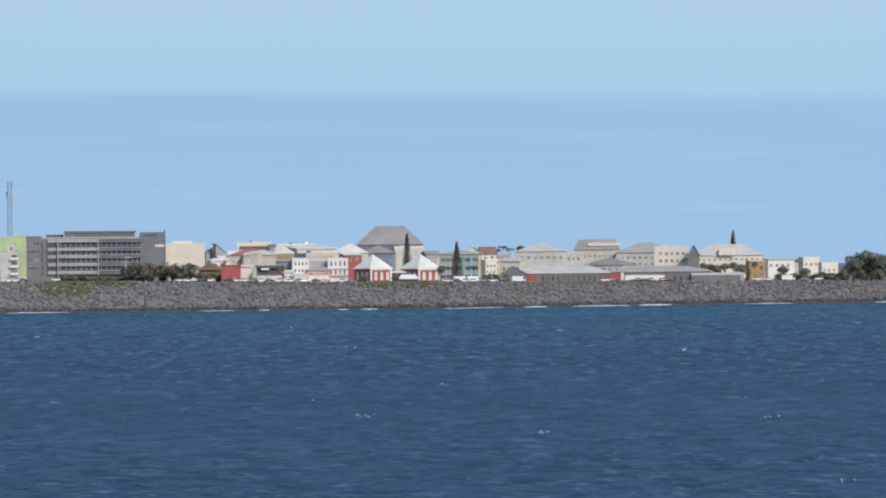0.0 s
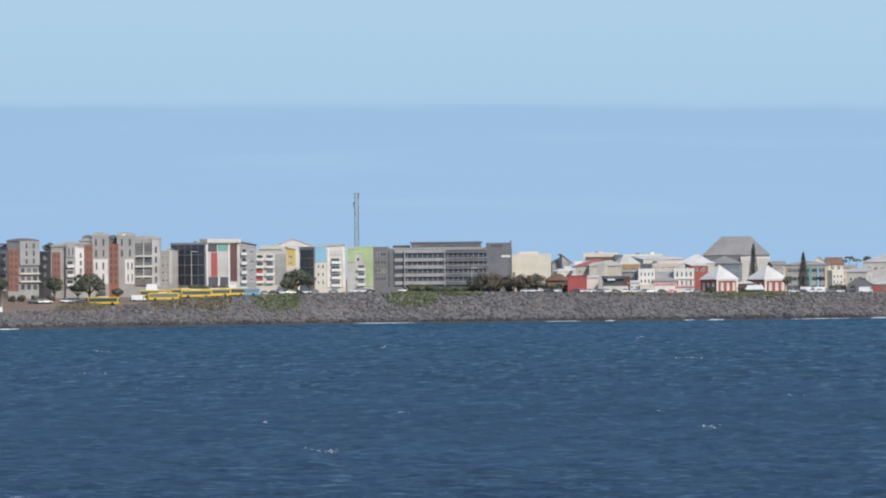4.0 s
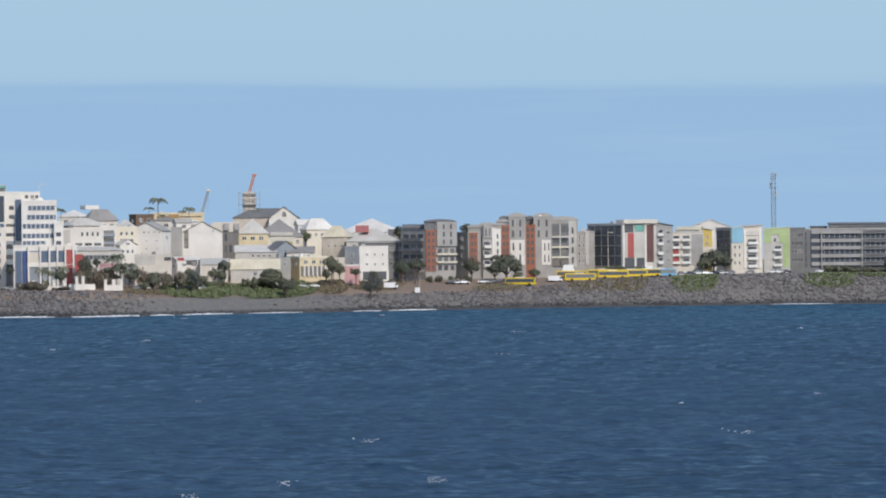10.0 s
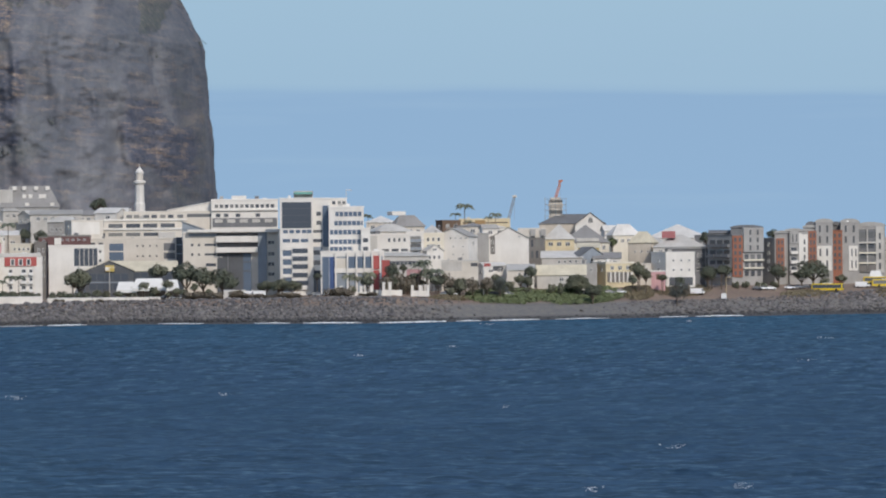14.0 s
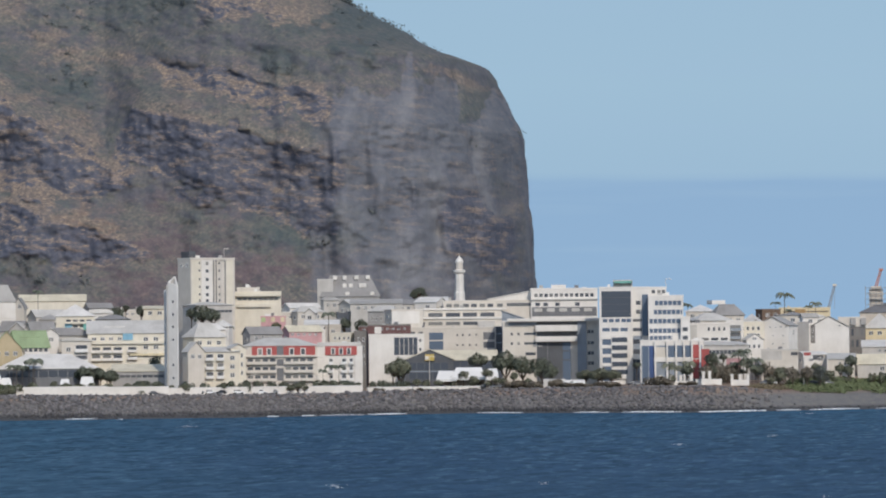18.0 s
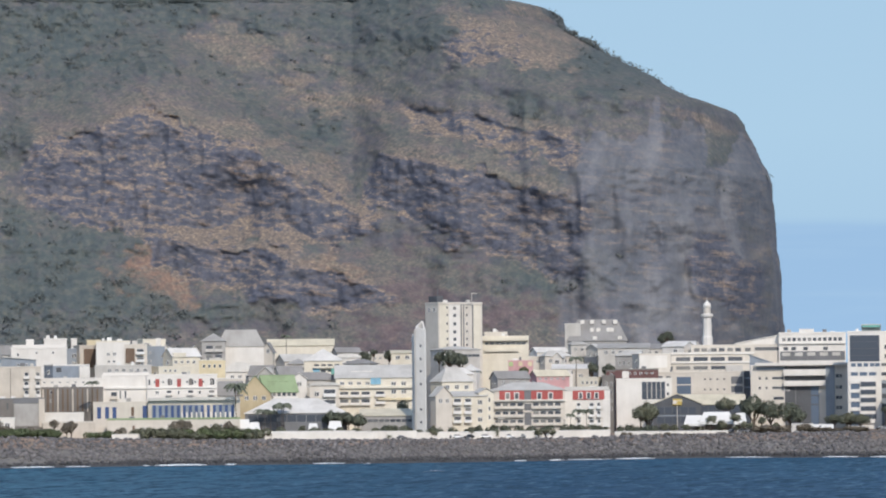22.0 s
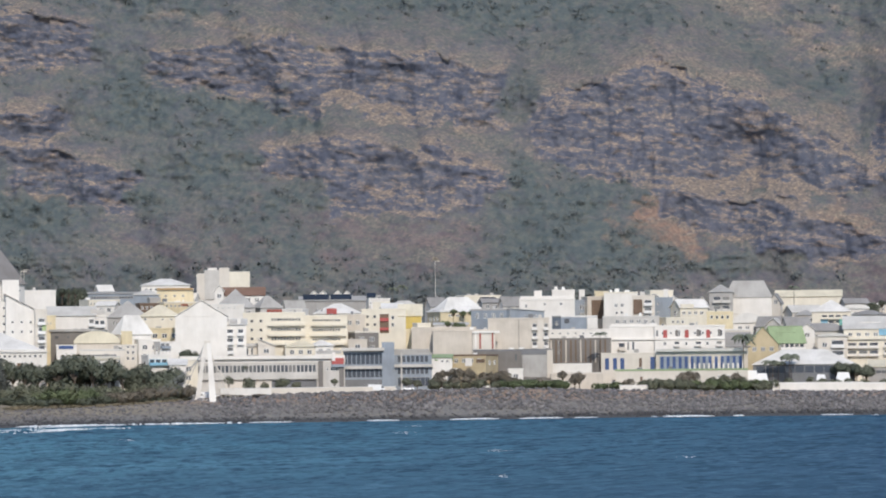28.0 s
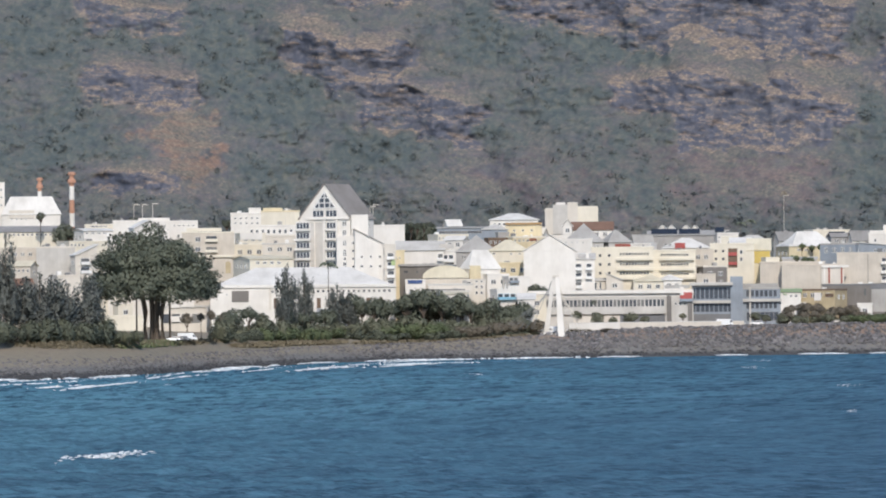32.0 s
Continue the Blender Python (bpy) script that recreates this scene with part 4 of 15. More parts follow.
# scrub on the mountain, thick in the hollows and on the foot
k = 90000
i, j = rng.integers(0, X.shape[0] - 60, k), rng.integers(0, X.shape[1] - 4, k)
keep = rng.random(k) < np.clip((growth[i, j] - 0.30) * 1.2 - 0.25 * steep[i, j] + 0.25 * low[i, j] * (A[i, j] < -21), 0, 1)
i, j = i[keep][:3600], j[keep][:3600]
SCRUB_SIZE = (0.8 + 2.2 * rng.random(len(i)) ** 2.2) * (1 + 0.8 * low[i, j])
SCRUB_AT = np.stack([X[i, j], Y[i, j], ZZ[i, j]], -1)
# small trees along the mountain's outline
za = np.concatenate([rng.uniform(176, 222, 60), rng.uniform(168, 176, 8), rng.uniform(222, 240, 14)])
ea = np.interp(za, EDGE_Z, EDGE_A) - rng.uniform(0.0, 0.10, len(za))
RIDGE_AT = np.stack([*spot(ea, 2650 + rng.uniform(-15, 15, len(za)), 20 + (za - 20) * 0.968 + 0.9)], -1)
RIDGE_SIZE = 1.3 + 1.9 * rng.random(len(za)) ** 2
# taller thorn bushes crowding the brow of the headland
brow = np.sort(rng.uniform(181, 219, 85))
brow = brow[np.sin(brow * 0.9) + np.sin(brow * 2.3) > -0.7]
ea = np.interp(brow, EDGE_Z, EDGE_A) - rng.uniform(-0.01, 0.05, len(brow))
RIDGE_AT = np.concatenate([RIDGE_AT, np.stack([*spot(ea, 2650 + rng.uniform(-10, 10, len(brow)), 20 + (brow - 20) * 0.968 + 1.6)], -1)])
RIDGE_SIZE = np.concatenate([RIDGE_SIZE, rng.uniform(1.8, 3.6, len(brow))])

# boulders of the sea wall
k = 44000
a = rng.uniform(-29.0, 6.0, k)
off = 3 + 24 * rng.random(k) ** 0.9
aj = a + rng.normal(0, 0.3, k)
beach = ((aj > -12.4) & (aj < -9.9) & (off < 30)) | ((aj > -10) & (aj < -7.9) & (rng.random(k) < 0.6)) | ((aj < -26.8) & (rng.random(k) < 0.93))
beach |= (a > -27.6) & (a < -23) & (off < 9) & (rng.random(k) < 0.75)
a, off = a[~beach], off[~beach]
sz = 0.21 + 0.78 * rng.random(len(a)) ** 2.6
C = np.stack([*spot(a, shore(a) + off, land_z(a, off) + 0.15 * sz)], -1)
tagged(scatter_blobs("boulders", C, sz, m_rock, 0.8, 0.35, 8), "grey basalt boulders of the sea wall", "boulders", kind="stuff")
k = 11000
a = np.where(rng.random(k) < 0.7, rng.uniform(-33.8, -26.4, k), rng.uniform(-26.4, 6.0, k))
off = np.where(a < -26.4, 1 + 30 * rng.random(k) ** 1.6, rng.uniform(1, 6, k))
sz = 0.14 + 0.45 * rng.random(k) ** 2.5
C = np.stack([*spot(a, shore(a) + off, land_z(a, off))], -1)
tagged(scatter_blobs("beach_stones", C, sz, m_rock, 0.7, 0.35, 9), "dark wet stones along the waterline", "stones", kind="stuff")

# surf
m_foam, n, l, b = node_mat("foam")
pos = n.new("ShaderNodeNewGeometry").outputs["Position"]
l.new(ramp_node(n, l, noise_node(n, l, pos, 1.2, 5), [(0.3, (0.55, 0.62, 0.68)), (0.6, (0.84, 0.85, 0.85))]), b.inputs["Base Color"])
b.inputs["Roughness"].default_value = 0.9
SURF = []
a = -33.3
while a < 5.6:
    run_, bold = rng.uniform(0.08, 0.75), rng.random()
    if bold > 0.35:
        for _ in range(int(run_ * (260 + 420 * bold))):
            q = rng.random()
            SURF.append((a + run_ * q, -1.2 - abs(rng.normal(0, 1.6)) + 2.2 * math.sin(q * 9 + bold * 20) * (a < -26), (0.10 + 0.42 * rng.random() ** 2 * bold) * (0.4 + 1.2 * math.sin(math.pi * q) ** 0.5)))
    a += run_ + rng.uniform(0.02, 0.35)
for a0, n_, out, wid in ((-21.55, 140, 3, 0.12), (-27.2, 90, 3, 0.25), (-28.35, 260, 5, 0.25), (-12.3, 110, 2, 0.10)):
    for _ in range(n_):
        SURF.append((a0 + rng.normal(0, wid), -out + rng.normal(0, 1.6), 0.2 + 0.6 * rng.random() ** 2))
# lines of breakers rolling in over the shallows before the beach
for _ in range(26):
    a0, out, wid = rng.uniform(-33.0, -28.2), 12 + 150 * rng.random() ** 1.3, rng.uniform(0.05, 0.22)
    for q in rng.normal(0, 1, rng.integers(70, 200)):
        SURF.append((a0 + q * wid, -out + 6 * q + rng.normal(0, 1.5), 0.10 + 0.34 * rng.random() ** 2))
SURF = np.array(SURF)
C = np.stack([*spot(SURF[:, 0], shore(SURF[:, 0]) + SURF[:, 1], 0.25 + 0 * SURF[:, 0])], -1)
tagged(scatter_blobs("surf", C, SURF[:, 2], m_foam, 0.45, 0.5, 10), "white surf breaking along the shore", "surf", kind="stuff")
# whitecaps out at sea
k = 44
a, d = rng.uniform(-34, 6, k), 400 + 1400 * rng.random(k)
pts, szs = [], []
for aa, dd in zip(a, d):
    m_, ln = rng.integers(8, 40), rng.uniform(0.25, 1.1) * (0.7 + dd / 1500)
    for q in rng.normal(0, 1, m_):
        pts.append(spot(aa + q * ln / dd * 57.3, dd + 0.35 * q * q + rng.normal(0, 0.35), rng.uniform(0.0, 0.5)))
        szs.append((0.03 + 0.11 * rng.random() ** 2) * (0.6 + dd / 1400))
# one breaking swell before the beach
for q in rng.normal(0, 1, 260):
    dd = 640 + 6 * q + rng.normal(0, 2.2)
    pts.append(spot(-32.05 + q * 0.22, dd, rng.uniform(0.0, 0.6)))
    szs.append(0.10 + 0.26 * rng.random())
tagged(scatter_blobs("whitecaps", np.array(pts), np.array(szs), m_foam, 0.35, 0.5, 11), "scattered white wave crests on the open sea", "whitecaps", kind="stuff")

# ---------- plants ----------
LEAF_F = np.array([(0, 1, 2), (0, 2, 3), (4, 5, 6), (4, 6, 7)])


def clumps(name, centres, sizes, mat, seed, squash=1.0, facing=None):
    """Many small sprays of two folded leaves each, in one mesh; facing: the way out of the crown at each spray."""
    g = np.random.default_rng(seed)
    k = len(centres)
    d = g.normal(size=(k, 2, 2, 3))
    d /= np.linalg.norm(d, axis=-1, keepdims=True)
    p, w = d[:, :, 0], d[:, :, 1]
    ln, wd = 1.0 + 0.7 * g.random((k, 2, 1)), 0.55 + 0.4 * g.random((k, 2, 1))
    if facing is not None:
        flip = np.einsum("kji,ki->kj", np.cross(w, p), facing)
        w = w * np.where(flip < 0, -1.0, 1.0)[..., None]
    fold = np.cross(p, w) * 0.25
    V = np.stack([-p * ln, w * wd + fold, p * ln, -w * wd + fold], 2) + (g.random((k, 2, 1, 3)) - 0.5) * 1.1
    V = (V * np.array([1, 1, squash]) * np.asarray(sizes)[:, None, None, None] + np.asarray(centres)[:, None, None, :]).reshape(-1, 3)
    Fc = (LEAF_F[None] + (np.arange(k) * 8)[:, None, None]).reshape(-1, 3).astype(np.int32)
    me = bpy.data.meshes.new(name)
    me.vertices.add(k * 8), me.vertices.foreach_set("co", V.reshape(-1).astype(np.float32))
    me.loops.add(Fc.size), me.loops.foreach_set("vertex_index", Fc.reshape(-1))
    me.polygons.add(len(Fc)), me.polygons.foreach_set("loop_start", np.arange(0, Fc.size, 3, dtype=np.int32))
    me.materials.append(MATS[mat])
    me.update(calc_edges=True)
    if facing is not None:
        me.polygons.foreach_set("use_smooth", np.full(len(Fc), True))
        soft = facing + g.normal(size=(k, 3)) * 0.22
        soft = np.repeat(soft / np.linalg.norm(soft, axis=1)[:, None], 8, 0)
        me.normals_split_custom_set_from_vertices(soft.tolist())
    return me


def shrubs(name, at, sizes, mat, each, label, seed):
    """Loose leafy mounds at many places, one mesh."""
    g = np.random.default_rng(seed)
    d = g.normal(size=(len(at), each, 3)) * np.array([0.62, 0.3, 0.40])
    c = (at[:, None, :] + d * sizes[:, None, None]).reshape(-1, 3)
    s = (sizes[:, None] * (0.09 + 0.11 * g.random((len(at), each)))).reshape(-1)
    out = d + np.array([0.0, -0.35, 0.25])
    out = (out / np.linalg.norm(out, axis=2)[..., None]).reshape(-1, 3)
    return tagged(new(name, clumps(name, c, s, mat, seed, 1.0, out)), label, "scrub", kind="stuff")


shrubs("hillside_scrub", SCRUB_AT, SCRUB_SIZE, "hazy_leaf_scrub", 44, "grey-green thorn scrub dotted over the mountain", 6)
shrubs("ridge_scrub", RIDGE_AT, RIDGE_SIZE, "hazy_leaf_scrub", 70, "small bushes along the mountain's outline", 7)


def tubes(name, paths, mat, sides=6):
    """Tapered tubes along lists of (x, y, z, radius), in one mesh."""
    vs, fs = [], []
    for path in paths:
        k0 = len(vs)
        for i, (x, y, z, r) in enumerate(path):
            a, b_ = Vector(path[max(i - 1, 0)][:3]), Vector(path[min(i + 1, len(path) - 1)][:3])
            q = (b_ - a).to_track_quat("Z", "Y")
            for s in range(sides):
                w = 2 * math.pi * s / sides
                vs.append(tuple(Vector((x, y, z)) + q @ Vector((math.cos(w) * r, math.sin(w) * r, 0))))
        for i in range(len(path) - 1):
            for s in range(sides):
                p, q2 = k0 + i * sides + s, k0 + i * sides + (s + 1) % sides
                fs.append((p, q2, q2 + sides, p + sides))
        fs.append(tuple(range(k0, k0 + sides))[::-1])
        fs.append(tuple(range(len(vs) - sides, len(vs))))
    return mesh_of(name, vs, fs, [mat])


def crown_points(lobes, n_, seed, fill=0.35):
    g = np.random.default_rng(seed)
    pts, outs = [], []
    for x, y, z, rx, ry, rz in lobes:
        m = int(n_ * rx * rz * 6)
        d = g.normal(size=(m, 3))
        d /= np.linalg.norm(d, axis=1)[:, None]
        r = 1 - fill * g.random((m, 1)) ** 1.5 + 0.10 * g.normal(size=(m, 1))
        pts.append(d * r * np.array([rx, ry, rz]) + np.array([x, y, z]))
        outs.append(d + np.array([x, y, z - 0.45]) * 1.2 + np.array([0, 0, 0.15]))
    outs = np.concatenate(outs)
    return np.concatenate([np.concatenate(pts), outs / np.linalg.norm(outs, axis=1)[:, None]], 1)


PLANTS = {}


def plant_proto(kind, variant, tall=1.0):
    """Trunk and crown of a plant one metre high and one wide, to be scaled; tall: share of the height that the crown takes up."""
    key = (kind, variant, tall)
    if key in PLANTS:
        return PLANTS[key]
    g = np.random.default_rng(100 + variant * 7 + len(kind))
    base = kind.split("_")[0]
    if base == "round":
        lobes = [(0.28 * math.cos(a) * g.uniform(0.5, 1.1), 0.28 * math.sin(a) * g.uniform(0.5, 1.1), g.uniform(0.5, 0.78), g.uniform(0.15, 0.25), g.uniform(0.15, 0.25), g.uniform(0.11, 0.2)) for a in np.linspace(0, 6.28, 9)[:-1]]
        lobes.append((0, 0, 0.8, 0.24, 0.24, 0.17))
        limbs = [[(0, 0, 0, 0.045), (0.02, 0, 0.25, 0.035), (0.0, 0.02, 0.5, 0.02)]] + [[(0.01, 0, 0.25, 0.025), (x * 0.6, y * 0.6, 0.42, 0.016), (x, y, z, 0.008)] for x, y, z, *_ in lobes[:6]]
        crown, size = crown_points(lobes, 900, variant), (0.014, 0.034)
    elif base == "bush":
        lobes = [(g.uniform(-0.33, 0.33), g.uniform(-0.3, 0.3), g.uniform(0.25, 0.6), g.uniform(0.14, 0.26), g.uniform(0.14, 0.26), g.uniform(0.18, 0.36)) for _ in range(9)]
        limbs = [[(0, 0, 0, 0.03), (x * 0.5, y * 0.5, z * 0.5, 0.02), (x, y, z, 0.008)] for x, y, z, *_ in lobes[:5]]
        crown, size = crown_points(lobes, 640, variant), (0.016, 0.040)
        crown[:, 2] = np.maximum(crown[:, 2], 0.01)
    elif base == "flat":
        lobes = []
        for r, zc, m_ in ((0.40, 0.54, 14), (0.41, 0.44, 12), (0.34, 0.70, 11), (0.2, 0.83, 7), (0.0, 0.90, 1), (0.22, 0.58, 8)):
            for a in np.linspace(0, 6.28, m_ + 1)[:-1] + g.uniform(0, 1):
                lobes.append((r * math.cos(a), r * math.sin(a), zc + g.uniform(-0.05, 0.04), g.uniform(0.10, 0.16), g.uniform(0.10, 0.16), g.uniform(0.08, 0.12)))
        limbs = [[(dx, dy, 0, 0.022), (dx * 0.9, dy, 0.25, 0.018), (dx * 1.5, dy * 1.4, 0.5, 0.014), (dx * 2.6, dy * 2.4, 0.72, 0.008)] for dx, dy in ((0, 0), (0.05, 0.03), (-0.05, 0.04), (0.03, -0.05), (-0.025, -0.05), (0.08, -0.02), (-0.085, 0.0))] + [[(dx, dy, 0, 0.006), (dx, dy, 0.5, 0.004)] for dx, dy in ((0.13, 0.02), (-0.13, -0.03), (-0.17, 0.05), (0.16, -0.06), (-0.11, 0.08))]
        crown, size = crown_points(lobes, 8000, variant, 0.45), (0.005, 0.012)
    elif base == "cone":
        pts = []
        for i in range(22):
            z = 0.06 + 0.92 * i / 22
            r = 0.5 * (1 - z) ** 0.85 + 0.02
            for a in np.linspace(0, 6.28, 11)[:-1] + g.uniform(0, 6):
                for q in np.linspace(0.15, 1, 6):
                    pts.append((math.cos(a) * r * q, math.sin(a) * r * q, z - 0.02 * q + g.normal() * 0.006))
        pts = np.array(pts)
        crown, size = np.concatenate([pts, (pts + np.array([0, 0, 0.001])) * np.array([1, 1, 0]) + np.array([0, 0, 0.1])], 1), (0.012, 0.032)
        limbs = [[(0, 0, 0, 0.03), (0, 0, 0.5, 0.02), (0, 0, 1.0, 0.004)]]
    elif base == "wisp":
        lobes = [(g.uniform(-0.3, 0.3), g.uniform(-0.3, 0.3), g.uniform(0.25, 0.85), g.uniform(0.08, 0.2), g.uniform(0.08, 0.2), g.uniform(0.10, 0.22)) for _ in range(13)] + [(0, 0, 0.88, 0.07, 0.07, 0.13), (0, 0, 0.5, 0.22, 0.22, 0.3)]
        limbs = [[(0, 0, 0, 0.03), (0, 0, 0.5, 0.02), (0, 0, 0.95, 0.005)]]
        crown, size = crown_points(lobes, 900, variant, 0.9), (0.010, 0.024)
    elif base == "palm":
        vs, fs = [], []
        for a in np.linspace(0, 6.28, 16)[:-1] + g.uniform(0, 1):
            up, ln = g.uniform(0.2, 0.95), g.uniform(0.42, 0.56)
            for i in range(6):
                q0, q1 = i / 6, (i + 1) / 6
                for side in (-1, 1):
                    k = len(vs)
                    for q in (q0, q1):
                        r, z = ln * q, 1 - 0.2 * tall + tall * 0.22 * up * math.sin(q * 2.2) - tall * 0.30 * q * q * (1.15 - up * 0.6)
                        vs.append((math.cos(a) * r, math.sin(a) * r, z))
                        wd = 0.06 * math.sin(math.pi * min(q * 0.9 + 0.1, 1)) * side
                        vs.append((math.cos(a) * r - math.sin(a) * wd, math.sin(a) * r + math.cos(a) * wd, z - tall * (0.07 + 0.03 * g.random())))
                    fs.append((k, k + 1, k + 3, k + 2))
        PLANTS[key] = (tubes("trunk", [[(0, 0, 0, 0.030), (0.02, 0, 0.3, 0.022), (0.0, 0.01, 0.6, 0.020), (0, 0, 1 - 0.19 * tall, 0.022)]], "bark"), ("palm", vs, fs))
        return PLANTS[key]
    g2 = np.random.default_rng(variant)
    if tall < 1:
        crown[:, 2] = 1 - (1 - crown[:, 2]) * tall
        limbs = [[(x, y, 1 - (1 - z) * tall if z > 0 else 0, r) for x, y, z, r in limb] for limb in limbs]
    PLANTS[key] = (tubes("trunk", limbs, "bark"), ("clumps", crown, size[0] + (size[1] - size[0]) * g2.random(len(crown))))
    return PLANTS[key]


PLANT_OBS = {}
PLANT_WORDS = {"round": ("tree", "leafy {} tree with a rounded crown"), "bush": ("bush", "low spreading {} bush on the shore"), "flat": ("banyan_tree", "huge {} tree with a broad crown and many trunks"),
               "cone": ("araucaria", "slender {} conical araucaria"), "wisp": ("casuarina", "feathery {} casuarina tree"), "palm": ("palm", "{} palm with arching fronds")}
COUNT = [0]


def plant(x, y, z, h, yaw, w, kind, leaf):
    COUNT[0] += 1
    variant = COUNT[0] % 3
    tall = 1.0 if kind not in ("palm", "round") else min((q for q in (0.12, 0.2, 0.3, 0.45, 0.7, 1.0)), key=lambda q: abs(q - (0.95 if kind == "palm" else 1.15) * w / h))
    key = (kind, leaf, variant, tall)
    w = w * {"cone": 1.45, "wisp": 1.35}.get(kind, 1.0)
    m = pose(x, y, z, 0, 0, yaw + COUNT[0] * 67.0) @ Matrix.Diagonal((w, w, h, 1))
    if key in PLANT_OBS:
        first = PLANT_OBS[key].scale
        return copy_thing(PLANT_OBS[key], m @ Matrix.Diagonal((1 / first.x, 1 / first.y, 1 / first.z, 1)))
    trunk, crown = plant_proto(kind, variant, tall)
    name, words = PLANT_WORDS[kind]
    shade = {"leaf_olive": "olive-green", "leaf_dark": "dark green", "leaf_green": "fresh green", "leaf_brown": "dry brown", "leaf_pine": "blackish green"}[leaf]
    ob = thing(name, Matrix(), words.format(shade), name.replace("_", " "))
    part("trunk", trunk, ob)
    me = mesh_of("crown", crown[1], crown[2], [leaf]) if crown[0] == "palm" else clumps("crown", crown[1][:, :3], crown[2], leaf, variant, tall, crown[1][:, 3:])
    part("crown", me, ob)
    PLANT_OBS[key] = ob
    ob.matrix_world = m
    return ob


# ---------- vehicles ----------
def wheel_mesh(r, wd):
    k = 14
    vs, fs = [], []
    for y, rr in ((-wd / 2, r * 0.6), (-wd / 2, r), (wd / 2, r), (wd / 2, r * 0.6)):
        vs += [(math.cos(2 * math.pi * i / k) * rr, y, math.sin(2 * math.pi * i / k) * rr) for i in range(k)]
    for j in range(3):
        fs += [(j * k + i, j * k + (i + 1) % k, (j + 1) * k + (i + 1) % k, (j + 1) * k + i) for i in range(k)]
    fs += [tuple(range(k)), tuple(range(3 * k, 4 * k))[::-1]]
    return mesh_of("wheel", vs, fs, ["rubber"])


def shell(name, profile, half, mat, tuck=0.86):
    """A body extruded from a side profile, narrowed towards its upper points."""
    top = max(p[1] for p in profile)
    low = min(p[1] for p in profile)
    vs = []
    for s in (-1, 1):
        vs += [(x, s * half * (1 - (1 - tuck) * ((z - low) / (top - low)) ** 2), z) for x, z in profile]
    k = len(profile)
    fs = [tuple(range(k)), tuple(range(2 * k - 1, k - 1, -1))] + [(i, i + k, (i + 1) % k + k, (i + 1) % k) for i in range(k)]
    return mesh_of(name, vs, fs, [mat])


W_CAR, W_BUS = wheel_mesh(0.32, 0.22), wheel_mesh(0.5, 0.3)
CAR_OBS = {}


def car(x, y, z, yaw, mat, kind="car"):
    key = (mat, kind)
    m = pose(x, y, z + 0.02, 0, 0, yaw)
    if key in CAR_OBS:
        return copy_thing(CAR_OBS[key], m)
    words = {"car_white": "white", "car_grey": "grey", "car_dark": "dark", "car_red": "red", "bus_yellow": "yellow", "bus_blue": "pale blue"}[mat]
    if kind == "car":
        ob = thing("car", m, words + " small car parked by the shore", "car", "parked cars")
        part("body", shell("body", [(-2.0, 0.35), (2.0, 0.35), (2.05, 0.7), (1.3, 0.9), (-1.9, 0.95), (-2.05, 0.7)], 0.85, mat), ob)
        part("cabin", shell("cabin", [(-1.7, 0.93), (1.1, 0.9), (0.4, 1.42), (-1.2, 1.45)], 0.76, "glass_dark", 0.8), ob)
        part("roof", shell("roof", [(-1.25, 1.43), (0.45, 1.40), (0.3, 1.48), (-1.1, 1.50)], 0.62, mat, 0.9), ob)
        wheels, wm = ((-1.3, 0.32), (1.3, 0.32)), W_CAR
        half = 0.78
    elif kind == "van":
        ob = thing("van", m, words + " delivery van parked by the shore", "van", "parked cars")
        part("body", shell("body", [(-2.8, 0.4), (2.7, 0.4), (2.75, 1.1), (2.1, 1.9), (1.7, 2.3), (-2.8, 2.35)], 0.98, mat, 0.94), ob)
        part("windscreen", shell("windscreen", [(1.6, 1.2), (2.62, 1.2), (2.12, 1.86), (1.6, 1.9)], 1.0, "glass_dark", 0.94), ob)
        wheels, wm, half = ((-1.8, 0.32), (1.8, 0.32)), W_CAR, 0.9
    else:
        ob = thing("bus", m, words + " city bus parked at the terminus", "bus", "buses at the terminus")
        part("body", shell("body", [(-6, 0.4), (6, 0.4), (6.05, 2.2), (5.9, 3.0), (-5.95, 3.05), (-6.02, 2.2)], 1.27, mat, 0.95), ob)
        part("window_band", shell("window_band", [(-5.7, 1.25), (5.5, 1.25), (5.5, 2.6), (-5.7, 2.6)], 1.31, "glass_dark", 0.985), ob)
        part("windscreen", boxes_mesh("windscreen", [(6.0, -1.1, 1.2, 6.1, 1.1, 2.7, 0)], ["glass_dark"]), ob)
        part("roof_unit", boxes_mesh("roof_unit", [(-2.0, -0.8, 3.0, 1.5, 0.8, 3.25, 0)], ["car_white"]), ob)
        wheels, wm, half = ((-3.4, 0.5), (3.6, 0.5)), W_BUS, 1.15
    for wx, wz in wheels:
        for s in (-1, 1):
            part("wheel", wm, ob, loc=(wx, s * half, wz))
    CAR_OBS[key] = ob
    return ob


# ---------- towers, masts and other single things ----------
def bar(vs, fs, p, q, r):
    k = len(vs)
    rot = (Vector(q) - Vector(p)).to_track_quat("Z", "Y")
    for e in (p, q):
        vs += [tuple(Vector(e) + rot @ Vector((dx * r, dy * r, 0))) for dx, dy in ((-1, -1), (1, -1), (1, 1), (-1, 1))]
    fs += [(k, k + 1, k + 5, k + 4), (k + 1, k + 2, k + 6, k + 5), (k + 2, k + 3, k + 7, k + 6), (k + 3, k, k + 4, k + 7), (k + 3, k + 2, k + 1, k), (k + 4, k + 5, k + 6, k + 7)]


